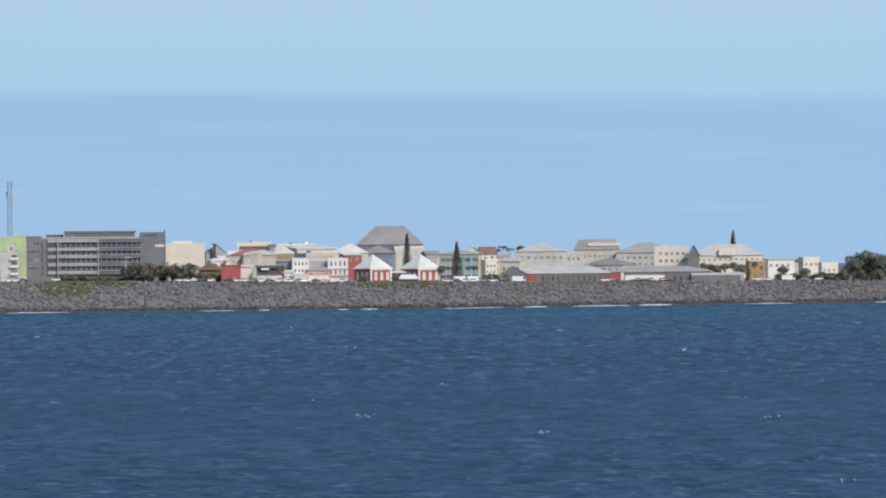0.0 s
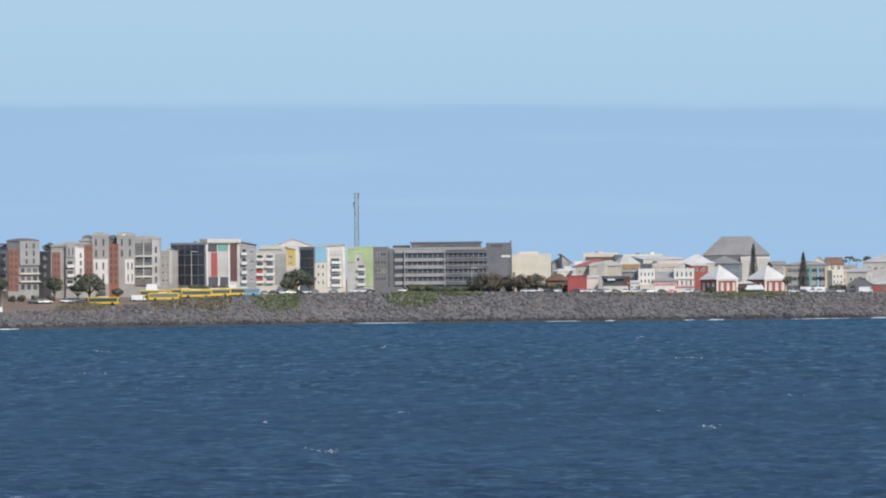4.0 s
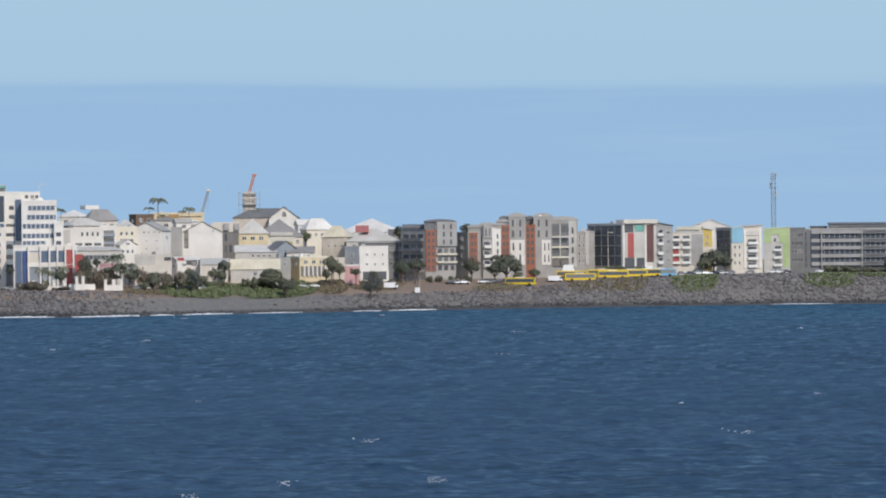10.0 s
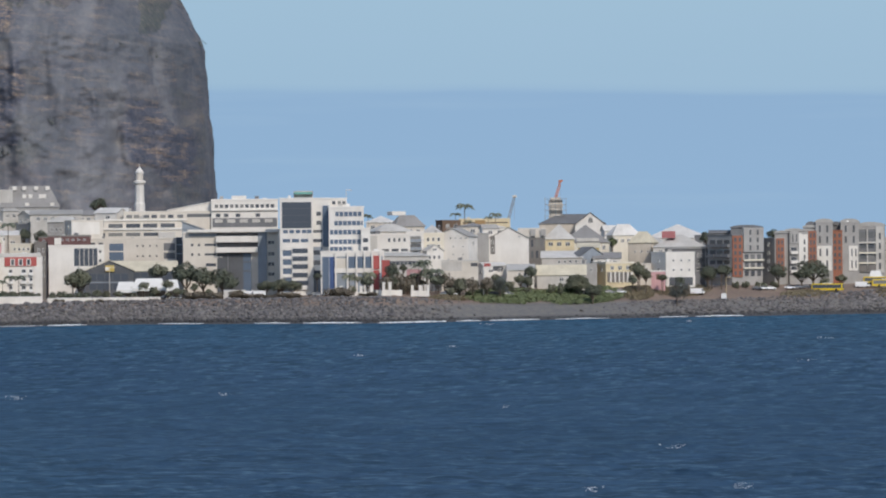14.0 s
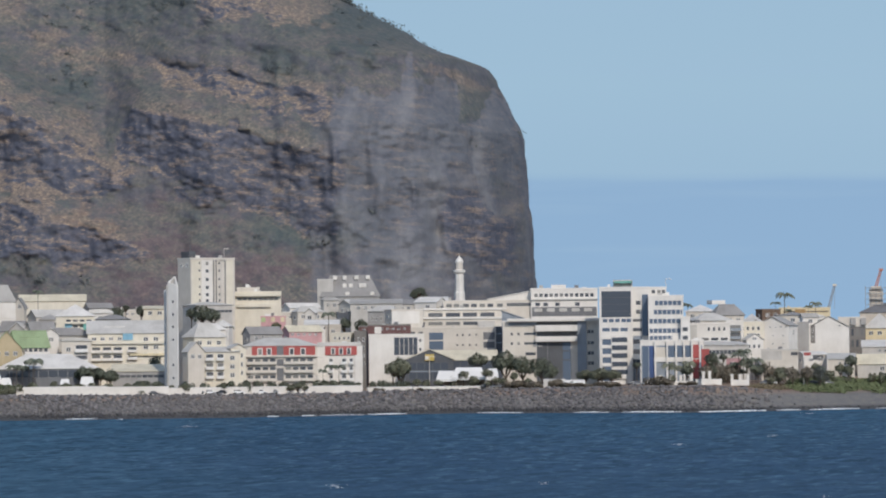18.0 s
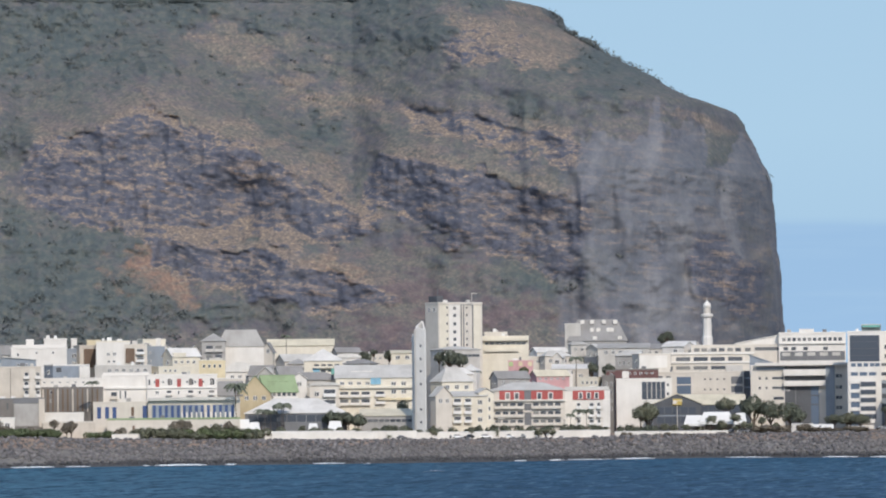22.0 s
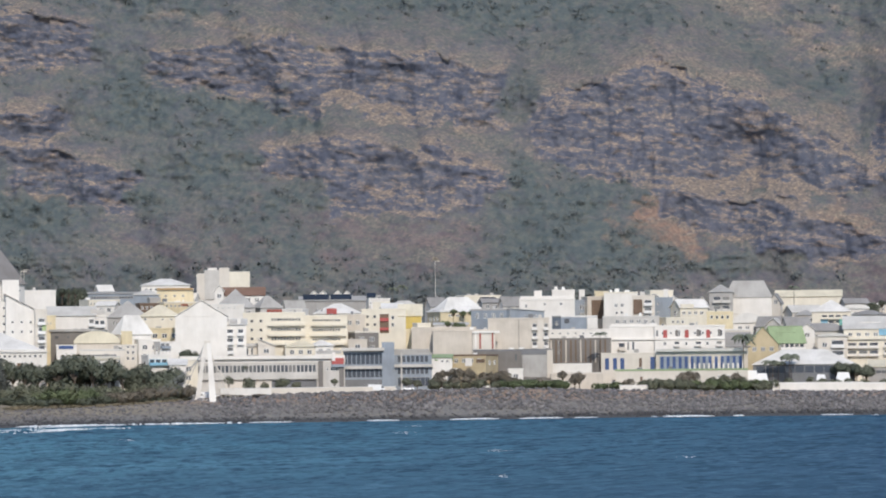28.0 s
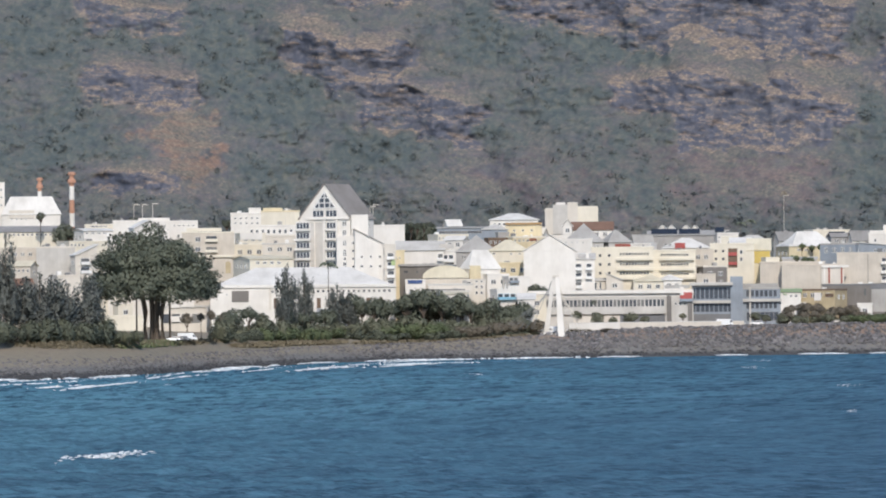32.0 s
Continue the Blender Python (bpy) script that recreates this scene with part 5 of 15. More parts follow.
def bars(name, pairs, r, mat):
    vs, fs = [], []
    for p, q in pairs:
        bar(vs, fs, p, q, r)
    return mesh_of(name, vs, fs, [mat])


def lathe(name, profile, mat, k=16):
    vs = [(math.cos(2 * math.pi * i / k) * r, math.sin(2 * math.pi * i / k) * r, z) for r, z in profile for i in range(k)]
    fs = [(j * k + i, j * k + (i + 1) % k, (j + 1) * k + (i + 1) % k, (j + 1) * k + i) for j in range(len(profile) - 1) for i in range(k)]
    fs += [tuple(range(k))[::-1], tuple(range((len(profile) - 1) * k, len(profile) * k))]
    return mesh_of(name, vs, fs, [mat])


def lattice_mast(x, y, z, h, yaw, w):
    ob = thing("radio_mast", pose(x, y, z, 0, 0, yaw), "tall grey lattice radio mast with aerials", "mast")
    a = w / 2
    cs = [(-a, -a), (a, -a), (a, a), (-a, a)]
    for cx, cy in cs:
        part("leg", bars("leg", [((cx, cy, 0), (cx, cy, h))], 0.14, "dark_grey"), ob)
    n_ = int(h / (w * 1.2))
    for i in range(n_):
        z0, z1 = h * i / n_, h * (i + 1) / n_
        prs = []
        for j in range(4):
            p, q = cs[j], cs[(j + 1) % 4]
            prs += [((*p, z0), (*q, z1)), ((*p, z1), (*q, z1))]
        part("bracing", bars("bracing", prs, 0.075, "dark_grey"), ob)
    for zz, dx in ((h * 0.985, 1.1), (h * 0.88, -1.2), (h * 0.8, 1.2)):
        part("aerial", boxes_mesh("aerial", [(dx - 0.3, -0.3, zz - 1.4, dx + 0.3, 0.3, zz + 1.0, 0)], ["light_grey"]), ob)


def minaret(x, y, z, h, yaw):
    ob = thing("minaret", pose(x, y, z, 0, 0, yaw), "slender white minaret with a domed top", "minaret")
    part("base", lathe("base", [(3.2, 0), (3.2, h * 0.5), (2.6, h * 0.51)], "white", 8), ob)
    part("shaft", lathe("shaft", [(2.3, h * 0.50), (2.2, h * 0.70), (1.9, h * 0.715), (1.75, h * 0.86)], "white", 8), ob)
    part("balcony", lathe("balcony", [(1.8, h * 0.855), (2.5, h * 0.87), (2.5, h * 0.885), (1.6, h * 0.89)], "white"), ob)
    part("lantern", lathe("lantern", [(1.45, h * 0.885), (1.45, h * 0.94), (1.7, h * 0.945)], "offwhite"), ob)
    part("dome", lathe("dome", [(1.6, h * 0.94), (1.7, h * 0.955), (1.2, h * 0.975), (0.4, h * 0.99), (0.08, h * 1.0), (0.06, h * 1.02)], "white"), ob)


def belfry(x, y, z, h, yaw):
    ob = thing("belfry", pose(x, y, z, 0, 0, yaw - 38), "tall pale concrete bell tower with slanted top and round holes", "bell tower")
    slabs_ = []
    for nm, quad, mt in (("slab", [(-0.2, -3.9, 0.93), (0.5, -3.9, 0.93), (0.5, 0.2, 1.0), (-0.2, 0.2, 1.0)], "offwhite"),
                         ("slab", [(0.5, -3.9, 0.95), (4.4, -3.9, 0.925), (4.4, -3.2, 0.925), (0.5, -3.2, 0.95)], "white"),
                         ("slab", [(-4.0, -0.5, 0.885), (-0.2, -0.5, 0.94), (-0.2, 0.2, 0.94), (-4.0, 0.2, 0.885)], "white")):
        v = [(a, b_, 0) for a, b_, _ in quad] + [(a, b_, c_ * h) for a, b_, c_ in quad]
        slabs_.append(part(nm, mesh_of(nm, v, [(3, 2, 1, 0), (0, 1, 5, 4), (1, 2, 6, 5), (2, 3, 7, 6), (3, 0, 4, 7), (4, 5, 6, 7)], [mt]), ob))
    k = 10
    # Flat charcoal discs, the darkness inside the holes painted on.
    disc = mesh_of("round_hole", [(math.cos(6.2832 * i / k) * 0.45, yy, math.sin(6.2832 * i / k) * 0.45) for yy in (-0.06, 0.1) for i in range(k)],
                   [tuple(range(k)), tuple(range(2 * k - 1, k - 1, -1))] + [(i, i + k, (i + 1) % k + k, (i + 1) % k) for i in range(k)], ["charcoal"])
    for zz in (0.79, 0.68, 0.575, 0.465, 0.25, 0.14):
        part("round_hole", disc, slabs_[1], loc=(2.6, -3.92, zz * h))
    for zz in (0.79, 0.68, 0.46, 0.355, 0.25):
        part("round_hole", disc, slabs_[2], loc=(-1.9, -0.53, zz * h))
    part("foot", boxes_mesh("foot", [(-4.6, -4.6, -1, 5.2, 1.0, 1.6, 0)], ["offwhite"]), ob)
    part("crown_frame", bars("crown_frame", [((0.4, -3.6, h * 0.95), (0.4, 0, h)), ((4.2, -3.6, h * 0.925), (0.4, 0, h)), ((4.2, -3.5, h * 0.925), (0.4, -3.5, h * 0.95))], 0.25, "white"), ob)


def church_tower(x, y, z, h, yaw, w):
    ob = thing("church_tower", pose(x, y, z, 0, 0, yaw), "beige church tower wrapped in scaffolding", "church tower")
    a = w / 2
    part("tower", boxes_mesh("tower", [(-a, -a, 0, a, a, h * 0.97, 0), (-a - 0.3, -a - 0.3, h * 0.9, a + 0.3, a + 0.3, h * 0.92, 0), (-a * 0.7, -a * 0.7, h * 0.97, a * 0.7, a * 0.7, h, 0)], ["beige"]), ob)
    for s in (-0.45, 0.45):
        part("belfry_opening", boxes_mesh("belfry_opening", [(s * w - 0.5 if s > 0 else s * w + 0.2, -a - 0.06, h * 0.78, s * w - 0.1 if s > 0 else s * w + 0.6, -a + 0.1, h * 0.88, 0)], ["stone"]), ob)
    sa = a + 1.6
    prs = []
    lv = np.linspace(h * 0.45, h * 0.98, 9)
    for cx in np.linspace(-sa, sa, 5):
        prs += [((cx, -sa, h * 0.4), (cx, -sa, h)), ((cx, sa, h * 0.4), (cx, sa, h))]
    for zz in lv:
        prs += [((-sa, -sa, zz), (sa, -sa, zz)), ((-sa, -sa, zz), (-sa, sa, zz)), ((sa, -sa, zz), (sa, sa, zz))]
    scaffold = part("scaffold", bars("scaffold", prs, 0.11, "steel"), ob)
    for zz in lv[::2]:
        part("scaffold_deck", boxes_mesh("scaffold_deck", [(-sa, -sa, zz, sa, -a - 0.1, zz + 0.08, 0)], ["concrete"]), scaffold)


def jib_crane(x, y, z, h, yaw, x1, z1, mat, label):
    """A crane seen as its lattice jib, from its foot at z to the tip x1 to the side and z1 up."""
    ob = thing("crane", pose(x, y, z, 0, 0, yaw), label, "crane")
    part("mast", bars("mast", [((-0.6, 0, 0), (-0.6, 0, h)), ((0.6, 0, 0), (0.6, 0, h))], 0.16, "steel"), ob)
    n_ = 12
    prs = [((-0.5, 0, h), (x1 - 0.4, 0, z1)), ((0.5, 0, h), (x1 + 0.4, 0, z1))]
    for i in range(n_):
        f, g_ = i / n_, (i + 1) / n_
        prs.append(((-0.5 + x1 * f, 0, h + (z1 - h) * f), (0.5 + x1 * g_, 0, h + (z1 - h) * g_)))
    part("jib", bars("jib", prs, 0.16, mat), ob)
    part("jib_head", boxes_mesh("jib_head", [(x1 - 0.9, -0.5, z1 - 0.4, x1 + 0.9, 0.5, z1 + 0.5, 0)], ["offwhite" if mat != "crane_red" else mat]), ob)
    part("hoist_rope", bars("hoist_rope", [((x1, 0, z1), (x1 - 0.2, 0, h))], 0.05, "steel"), ob)


def footbridge(x, y, z, h, yaw):
    ob = thing("footbridge", pose(x, y, z, 0, 0, yaw), "white cable-stayed footbridge with a leaning A-shaped pylon", "footbridge")
    for nm, p, q, r0, r1 in (("pylon_leg", (-3.4, 2, 0.0), (-0.6, 0, h), 0.85, 0.5), ("pylon_leg", (1.9, -4, -0.25 * h), (0.4, 0, h), 1.25, 0.55)):
        d = Vector(q) - Vector(p)
        v = []
        for e, r in ((p, r0), (q, r1)):
            v += [(e[0] - r, e[1] - r, e[2]), (e[0] + r, e[1] - r, e[2]), (e[0] + r, e[1] + r, e[2]), (e[0] - r, e[1] + r, e[2])]
        part(nm, mesh_of(nm, v, [(3, 2, 1, 0), (0, 1, 5, 4), (1, 2, 6, 5), (2, 3, 7, 6), (3, 0, 4, 7), (4, 5, 6, 7)], ["white"]), ob)
    part("pylon_head", boxes_mesh("pylon_head", [(-1.1, -0.7, h * 0.95, 0.9, 0.7, h * 1.0, 0)], ["offwhite"]), ob)
    deck = part("deck", boxes_mesh("deck", [(-4.5, 0, -0.02 * h, 10, 3.2, -0.02 * h + 0.7, 0)], ["white"]), ob)
    for i in range(6):
        part("stay_cable", bars("stay_cable", [((0.9, 0, h * (0.96 - 0.05 * i)), (3.0 + i * 1.4, 1.6, 0.03 * h + 0.4))], 0.07, "offwhite"), ob)
        part("stay_cable", bars("stay_cable", [((-0.9, 0, h * (0.96 - 0.05 * i)), (-8 - i * 2.0, 2.6, 0.1 * h))], 0.06, "steel"), ob)
    prs = [((-4.5, 0.1, 0.03 * h + 1.2), (10, 0.1, 0.03 * h + 1.2))] + [((xx, 0.1, 0.03 * h), (xx, 0.1, 0.03 * h + 1.2)) for xx in np.arange(-4.5, 10.1, 1.5)]
    part("railing", bars("railing", prs, 0.05, "offwhite"), deck)


def striped_chimney(x, y, z, h, yaw, r):
    ob = thing("chimney", pose(x, y, z, 0, 0, yaw), "red and white banded industrial chimney", "chimney")
    n_ = 11
    for i in range(n_):
        a, b_ = r * (1.15 - 0.3 * i / n_), r * (1.15 - 0.3 * (i + 1) / n_)
        part("band", lathe("band", [(a, h * i / n_), (b_, h * (i + 1) / n_)], "white" if i % 2 else "hazy_orange", 12), ob)
    part("platform", lathe("platform", [(r * 1.5, h * 0.93), (r * 1.5, h * 0.95), (r * 0.9, h * 0.96)], "hazy_orange", 12), ob)
    part("cap", lathe("cap", [(r * 1.4, h * 0.985), (r * 1.4, h), (r * 0.8, h * 1.005)], "hazy_orange", 12), ob)


def pole(x, y, z, h, yaw, mat="offwhite", flag=""):
    if flag:
        ob = thing("flagpole", pose(x, y, z, 0, 0, yaw), "white flagpole with a red and white flag", "flagpole")
        part("flag", boxes_mesh("flag", [(0.15, -0.04, h - 2.6, 3.4, 0.04, h - 1.5, 0), (0.15, -0.03, h - 1.5, 2.6, 0.03, h - 0.4, 1)], ["white", "red"]), ob)
    else:
        ob = thing("street_lamp", pose(x, y, z, 0, 0, yaw), "slender street lamp post by the shore", "street lamp")
        part("arm", boxes_mesh("arm", [(0, -0.08, h - 0.2, 1.6, 0.08, h, 0), (1.2, -0.18, h - 0.3, 2.1, 0.18, h - 0.1, 0)], [mat]), ob)
    part("post", lathe("post", [(0.16, 0), (0.13, h * 0.5), (0.08, h)], mat, 8), ob)


def tent(x, y, z, h, yaw, w, d):
    ob = thing("tent", pose(x, y, z, 0, 0, yaw), "white peaked market tent on the seafront", "tent", "market tents")
    a, b_ = w / 2, d / 2
    part("canopy", mesh_of("canopy", [(-a, -b_, h * 0.55), (a, -b_, h * 0.55), (a, b_, h * 0.55), (-a, b_, h * 0.55), (-a * 0.75, 0, h), (a * 0.75, 0, h),
                                      (-a, -b_, h * 0.42), (a, -b_, h * 0.42), (a, b_, h * 0.42), (-a, b_, h * 0.42)],
                           [(0, 1, 5, 4), (1, 2, 5), (2, 3, 4, 5), (3, 0, 4), (6, 7, 1, 0), (7, 8, 2, 1), (8, 9, 3, 2), (9, 6, 0, 3)], ["trim_white"]), ob)
    for sx in (-1, 1):
        for sy in (-1, 1):
            part("pole", lathe("pole", [(0.06, 0), (0.06, h * 0.55)], "offwhite", 6), ob, loc=(sx * a * 0.95, sy * b_ * 0.95, 0))
    part("back_wall", boxes_mesh("back_wall", [(-a * 0.97, b_ * 0.85, 0, a * 0.97, b_ * 0.88, h * 0.5, 0)], ["offwhite"]), ob)


def sea_wall(x0, y0, x1, y1, z, h, mat, label):
    """A long low wall in panels from one point to the other."""
    d = Vector((x1 - x0, y1 - y0, 0))
    ob = thing("promenade_wall", pose(x0, y0, z, 0, 0, math.degrees(math.atan2(d.y, d.x))), label, "wall")
    n_ = max(1, int(d.length / 9))
    for i in range(n_):
        a, b_ = d.length * i / n_, d.length * (i + 1) / n_
        part("wall_panel", boxes_mesh("wall_panel", [(a + 0.02, 0, -1.5, b_ - 0.02, 0.5, h, 0)], [mat]), ob)
        part("coping", boxes_mesh("coping", [(a, -0.08, h, b_ - 0.03, 0.58, h + 0.14, 0)], ["trim_white"]), ob)


def gate_pillars(x, y, z, yaw, n_, step, h):
    ob = thing("gate", pose(x, y, z, 0, 0, yaw), "row of white gate pillars with low walls", "gate")
    for i in range(n_):
        part("pillar", boxes_mesh("pillar", [(i * step - 0.5, -0.5, -0.8, i * step + 0.5, 0.5, h, 0), (i * step - 0.65, -0.65, h, i * step + 0.65, 0.65, h + 0.25, 0)], ["white"]), ob)
        if i < n_ - 1:
            part("low_wall", boxes_mesh("low_wall", [(i * step + 0.5, -0.2, -0.8, (i + 1) * step - 0.5, 0.2, h * 0.42, 0)], ["white"]), ob)


def grass_patch(a0, a1, o0, o1, n_, mat, label, seed, tall=0.7):
    """Low growth on a stretch of the bank, between two bearings and two distances behind the waterline."""
    g = np.random.default_rng(seed)
    n_ = int(n_ * 1.8)
    a, o = g.uniform(a0, a1, n_), g.uniform(o0, o1, n_)
    mid, hw = (a0 + a1) / 2, (a1 - a0) / 2
    keep = g.random(n_) < 1.25 - np.abs((a - mid) / hw) ** 2 - 0.9 * ((o - (o0 + o1) / 2) / ((o1 - o0) / 2)) ** 2 + 0.6 * (fbm(a * 9, o / 6, 3, 15) - 0.5)
    a, o = a[keep], o[keep]
    zz = land_z(a, o)
    C = np.stack([*spot(a, shore(a) + o, zz + 0.25 + 0.6 * tall * g.random(len(a)))], -1)
    out = g.normal(size=(len(a), 3)) * 0.3 + np.array([0, -0.5, 0.8])
    return tagged(new("grass", clumps("grass", C, 0.22 + 0.36 * tall * g.random(len(a)), mat, seed, 0.7, out / np.linalg.norm(out, axis=1)[:, None])), label, "grass", kind="stuff")



# ---------- the town ----------
house("house", 159.9, 2248, 10.06, 25.87, 8.3, 4.73, 8.51, "cream", "flat", 0.5, "cream",
      "cream house with a cream flat roof", front=[("w", 1, 3, 0.02, 0.93, 0.5, 0.85)], left=[("w", 1, 1, 0.1, 0.9, 0.52, 0.88)])
house("house", 164.5, 2200.3, 9.76, 25.65, 8.15, 3.12, 6.55, "cream", "flat", 0.37, "cream",
      "cream house with a cream flat roof", front=[("w", 1, 3, 0.02, 0.9, 0.32, 0.77)])
house("house", 151.7, 2226.2, 9.95, -3.96, 4.48, 14, 7.2, "beige", "gx", 1, "roof_brown",
      "beige house with a brown gabled roof")
house("house", 142.1, 2214.7, 9.94, 16.21, 12.3, 6.75, 8.28, "white", "shed", 0.74, "roof_pale",
      "white house with a pale grey lean-to roof", front=[("w", 1, 4, 0.01, 0.87, 0.49, 0.85)], left=[("w", 1, 1, 0.1, 0.9, 0.5, 0.88)])
b = house("building", 128.5, 2124, 9.43, 20.47, 7.4, 3.81, 8, "ochre", "flat", 0.36, "ochre",
      "ochre rendered building with a flat roof beside the sea wall", front=[("w", 2, 1, 0.61, 0.89, 0.14, 0.85, "brown")])
slab(b, "cornice", 0, 7.88, 7.4, 0.47, -0.3, 0.05, "tan")
b = house("town_hall", 109.9, 2229.1, 10.24, -3.22, 30.9, 18, 9.92, "cream", "hip", 4.98, "roof_pale",
      "long cream hall with a pale grey hipped roof", front=[("w", 1, 12, 0.05, 0.96, 0.7, 0.92)])
slab(b, "dormer", 11.46, 9.92, 6.97, 2.74, -1.5, 3, "cream", "round-topped dormer")
house("chapel", 107.5, 2220.1, 10.33, -2.83, 4.71, 10, 10.21, "stone", "gy", 4.22, "roof_dark",
      "stone chapel with a dark grey gabled roof")
house("building", 93.3, 2234.7, 10.52, -2.58, 14.73, 14, 13.36, "cream", "flat", 0.5, "cream",
      "cream building with a cream flat roof", front=[("w", 2, 5, 0.1, 0.95, 0.44, 0.91)])
house("administration_building", 77.2, 2262.4, 10.82, -2.29, 26.78, 22, 10.94, "light_grey", "hip", 4.55, "roof_grey",
      "light grey administration building with a grey hipped roof", front=[("w", 2, 9, 0.06, 0.94, 0.42, 0.91)])
b = house("administration_building", 59, 2277.5, 11.17, -1.74, 20.34, 20, 12.08, "beige", "man", 4.58, "roof_slate",
      "beige administration building with a slate-grey mansard roof", front=[("w", 1, 8, 0.07, 0.95, 0.58, 0.92)])
slab(b, "dormer_row", 6.1, 13.61, 15.25, 1.53, -0.2, 4, "offwhite")
house("building", 53.4, 2215.4, 10.91, -1.48, 7.42, 14, 10.61, "light_grey", "flat", 0.49, "light_grey",
      "light grey building with a light grey flat roof", front=[("w", 1, 3, 0.1, 0.9, 0.65, 0.91)])
house("administration_building", 31.6, 2210.5, 11.06, -1.11, 22.2, 20, 11.58, "light_grey", "hip", 3.45, "roof_pale",
      "light grey administration building with a pale grey hipped roof", front=[("w", 1, 7, 0.07, 0.96, 0.6, 0.91)])
b = house("market_hall", 28.03, 2082.8, 10.21, -1.33, 40.7, 18, 3.14, "stone", "hip", 3.25, "roof_pale",
      "long low market hall with a pale grey hipped roof", front=[("tall", 1, 12, 0.29, 0.92, -0.26, 0.85, "brown")])
slab(b, "brick_wall", 5.11, -1.28, 5.35, 3.72, -0.15, 0.05, "brick_red", "red brick wall")
slab(b, "brick_wall", 37.9, -1.28, 2.79, 3.72, -0.15, 0.05, "brick_red")
house("shed", 23.49, 2071.8, 10.37, -0.79, 10.17, 10, 3.19, "dark_grey", "gy", 3.01, "roof_slate",
      "open shed with a dark gabled roof")
house("house", 59.7, 2143.4, 10.25, -23.89, 17.83, 14.45, 6.31, "beige", "hip", 2.86, "roof_slate",
      "beige house with a slate-grey hipped roof", right=[("w", 1, 3, 0.1, 0.9, 0.35, 0.84)])
b = house("market_hall", 69.4, 2119, 9.88, -2.45, 42.6, 20, 3.68, "dark_grey", "hip", 2.37, "roof_grey",
      "long market hall with brick-red ends and a grey hipped roof", front=[("tall", 1, 6, 0.62, 0.96, -0.22, 0.68, "dark_grey")])
slab(b, "shed_front", 6.62, -0.82, 17.98, 3.08, -1.2, 0.05, "white", "white sheet-metal front")
slab(b, "pilaster", 4.97, -1.53, 1.18, 4.97, -0.2, 0.05, "white")
slab(b, "brick_wall", 0, -1.53, 4.97, 4.97, -0.15, 0.05, "brick_red")
slab(b, "brick_wall", 23.19, -1.53, 1.42, 4.02, -1.3, 0.05, "brick_red")
b = house("shed", 103.8, 2115.7, 9.46, -3.1, 21.75, 9, 2.7, "dark_grey", "flat", 0.71, "roof_pale",
      "long dark open shed with a thin pale roof")
slab(b, "post", 20.33, -1.08, 1.42, 3.31, -0.3, 0.05, "concrete")
b = house("shopping_building", -1.88, 2087.3, 10.76, -0.19, 17.7, 16, 10.88, "grey", "hip", 1.63, "roof_grey",
      "grey shop building with coloured piers", front=[("band", 3, 4, 0.05, 0.97, -0.01, 0.94, "grey")])
slab(b, "pier", -0.7, 1.09, 0.93, 8.85, -0.5, 0.05, "pale_yellow")
slab(b, "pier", 6.06, 1.09, 0.93, 8.85, -0.5, 0.05, "red")
slab(b, "pier", 9.78, 1.09, 0.93, 8.85, -0.5, 0.05, "teal")
slab(b, "pier", 13.04, 1.09, 0.93, 8.85, -0.5, 0.05, "sky_blue")
slab(b, "pier", 16.31, 1.09, 0.93, 8.85, -0.5, 0.05, "pale_yellow")
house("house", 8.5, 2119.2, 10.88, -0.33, 7.57, 14, 11.2, "offwhite", "gy", 2.84, "roof_pale",
      "off-white house with a pale grey gabled roof")
house("house", 16.09, 2133.8, 10.89, 19.5, 6.68, 3.94, 11.15, "cream", "gx", 2.62, "roof_brown",
      "cream house with a brown gabled roof")
house("house", 17.48, 2084.5, 10.58, 29.48, 5.55, 3.41, 8.15, "cream", "flat", 0.47, "cream",
      "cream house with a cream flat roof", front=[("w", 3, 3, 0.02, 0.9, 0.03, 0.89)])
house("house", 19.71, 2157.6, 10.96, -0.64, 8.67, 14, 9.37, "pale_yellow", "gx", 1.2, "roof_grey",
      "pale yellow house with a grey gabled roof", front=[("w", 2, 4, 0.06, 0.94, 0.25, 0.92)])
house("house", 23.67, 2125.1, 10.67, -22.79, 9.24, 6.21, 7.94, "offwhite", "shed", 1.42, "roof_pale",
      "off-white house with a pale grey lean-to roof", front=[("w", 2, 4, 0.11, 0.99, 0.11, 0.76)], right=[("w", 1, 1, 0.1, 0.9, 0.48, 0.87)])
b = house("pavilion", -29.35, 2034.1, 10.65, 38.8, 10.95, 10.32, 5.37, "brick_red", "pyr", 5.9, "roof_white",
      "brick-red pavilion with white trim and a white pyramid roof", front=[("arch", 1, 3, 0.13, 0.95, -0.06, 0.83, "white", "offwhite")], left=[("arch", 1, 3, 0.06, 0.94, -0.06, 0.83, "white", "offwhite")])
slabs(b, "corner_trim", (0, 10.08), (-0.76,), 0.86, 6.13, -0.2, 0.05, "white")
slab(b, "cornice", 0, 4.8, 10.95, 0.57, -0.3, 0.05, "white")
b = house("pavilion", -10.07, 2035.4, 10.46, 38.3, 11.53, 11.44, 5.37, "brick_red", "pyr", 5.91, "roof_white",
      "brick-red pavilion with white trim and a white pyramid roof", front=[("arch", 1, 3, 0.12, 0.95, -0.06, 0.83, "white", "offwhite")], left=[("arch", 1, 3, 0.06, 0.94, -0.06, 0.83, "white", "offwhite")])
slabs(b, "corner_trim", (0, 10.67), (-0.76,), 0.86, 6.13, -0.2, 0.05, "white")
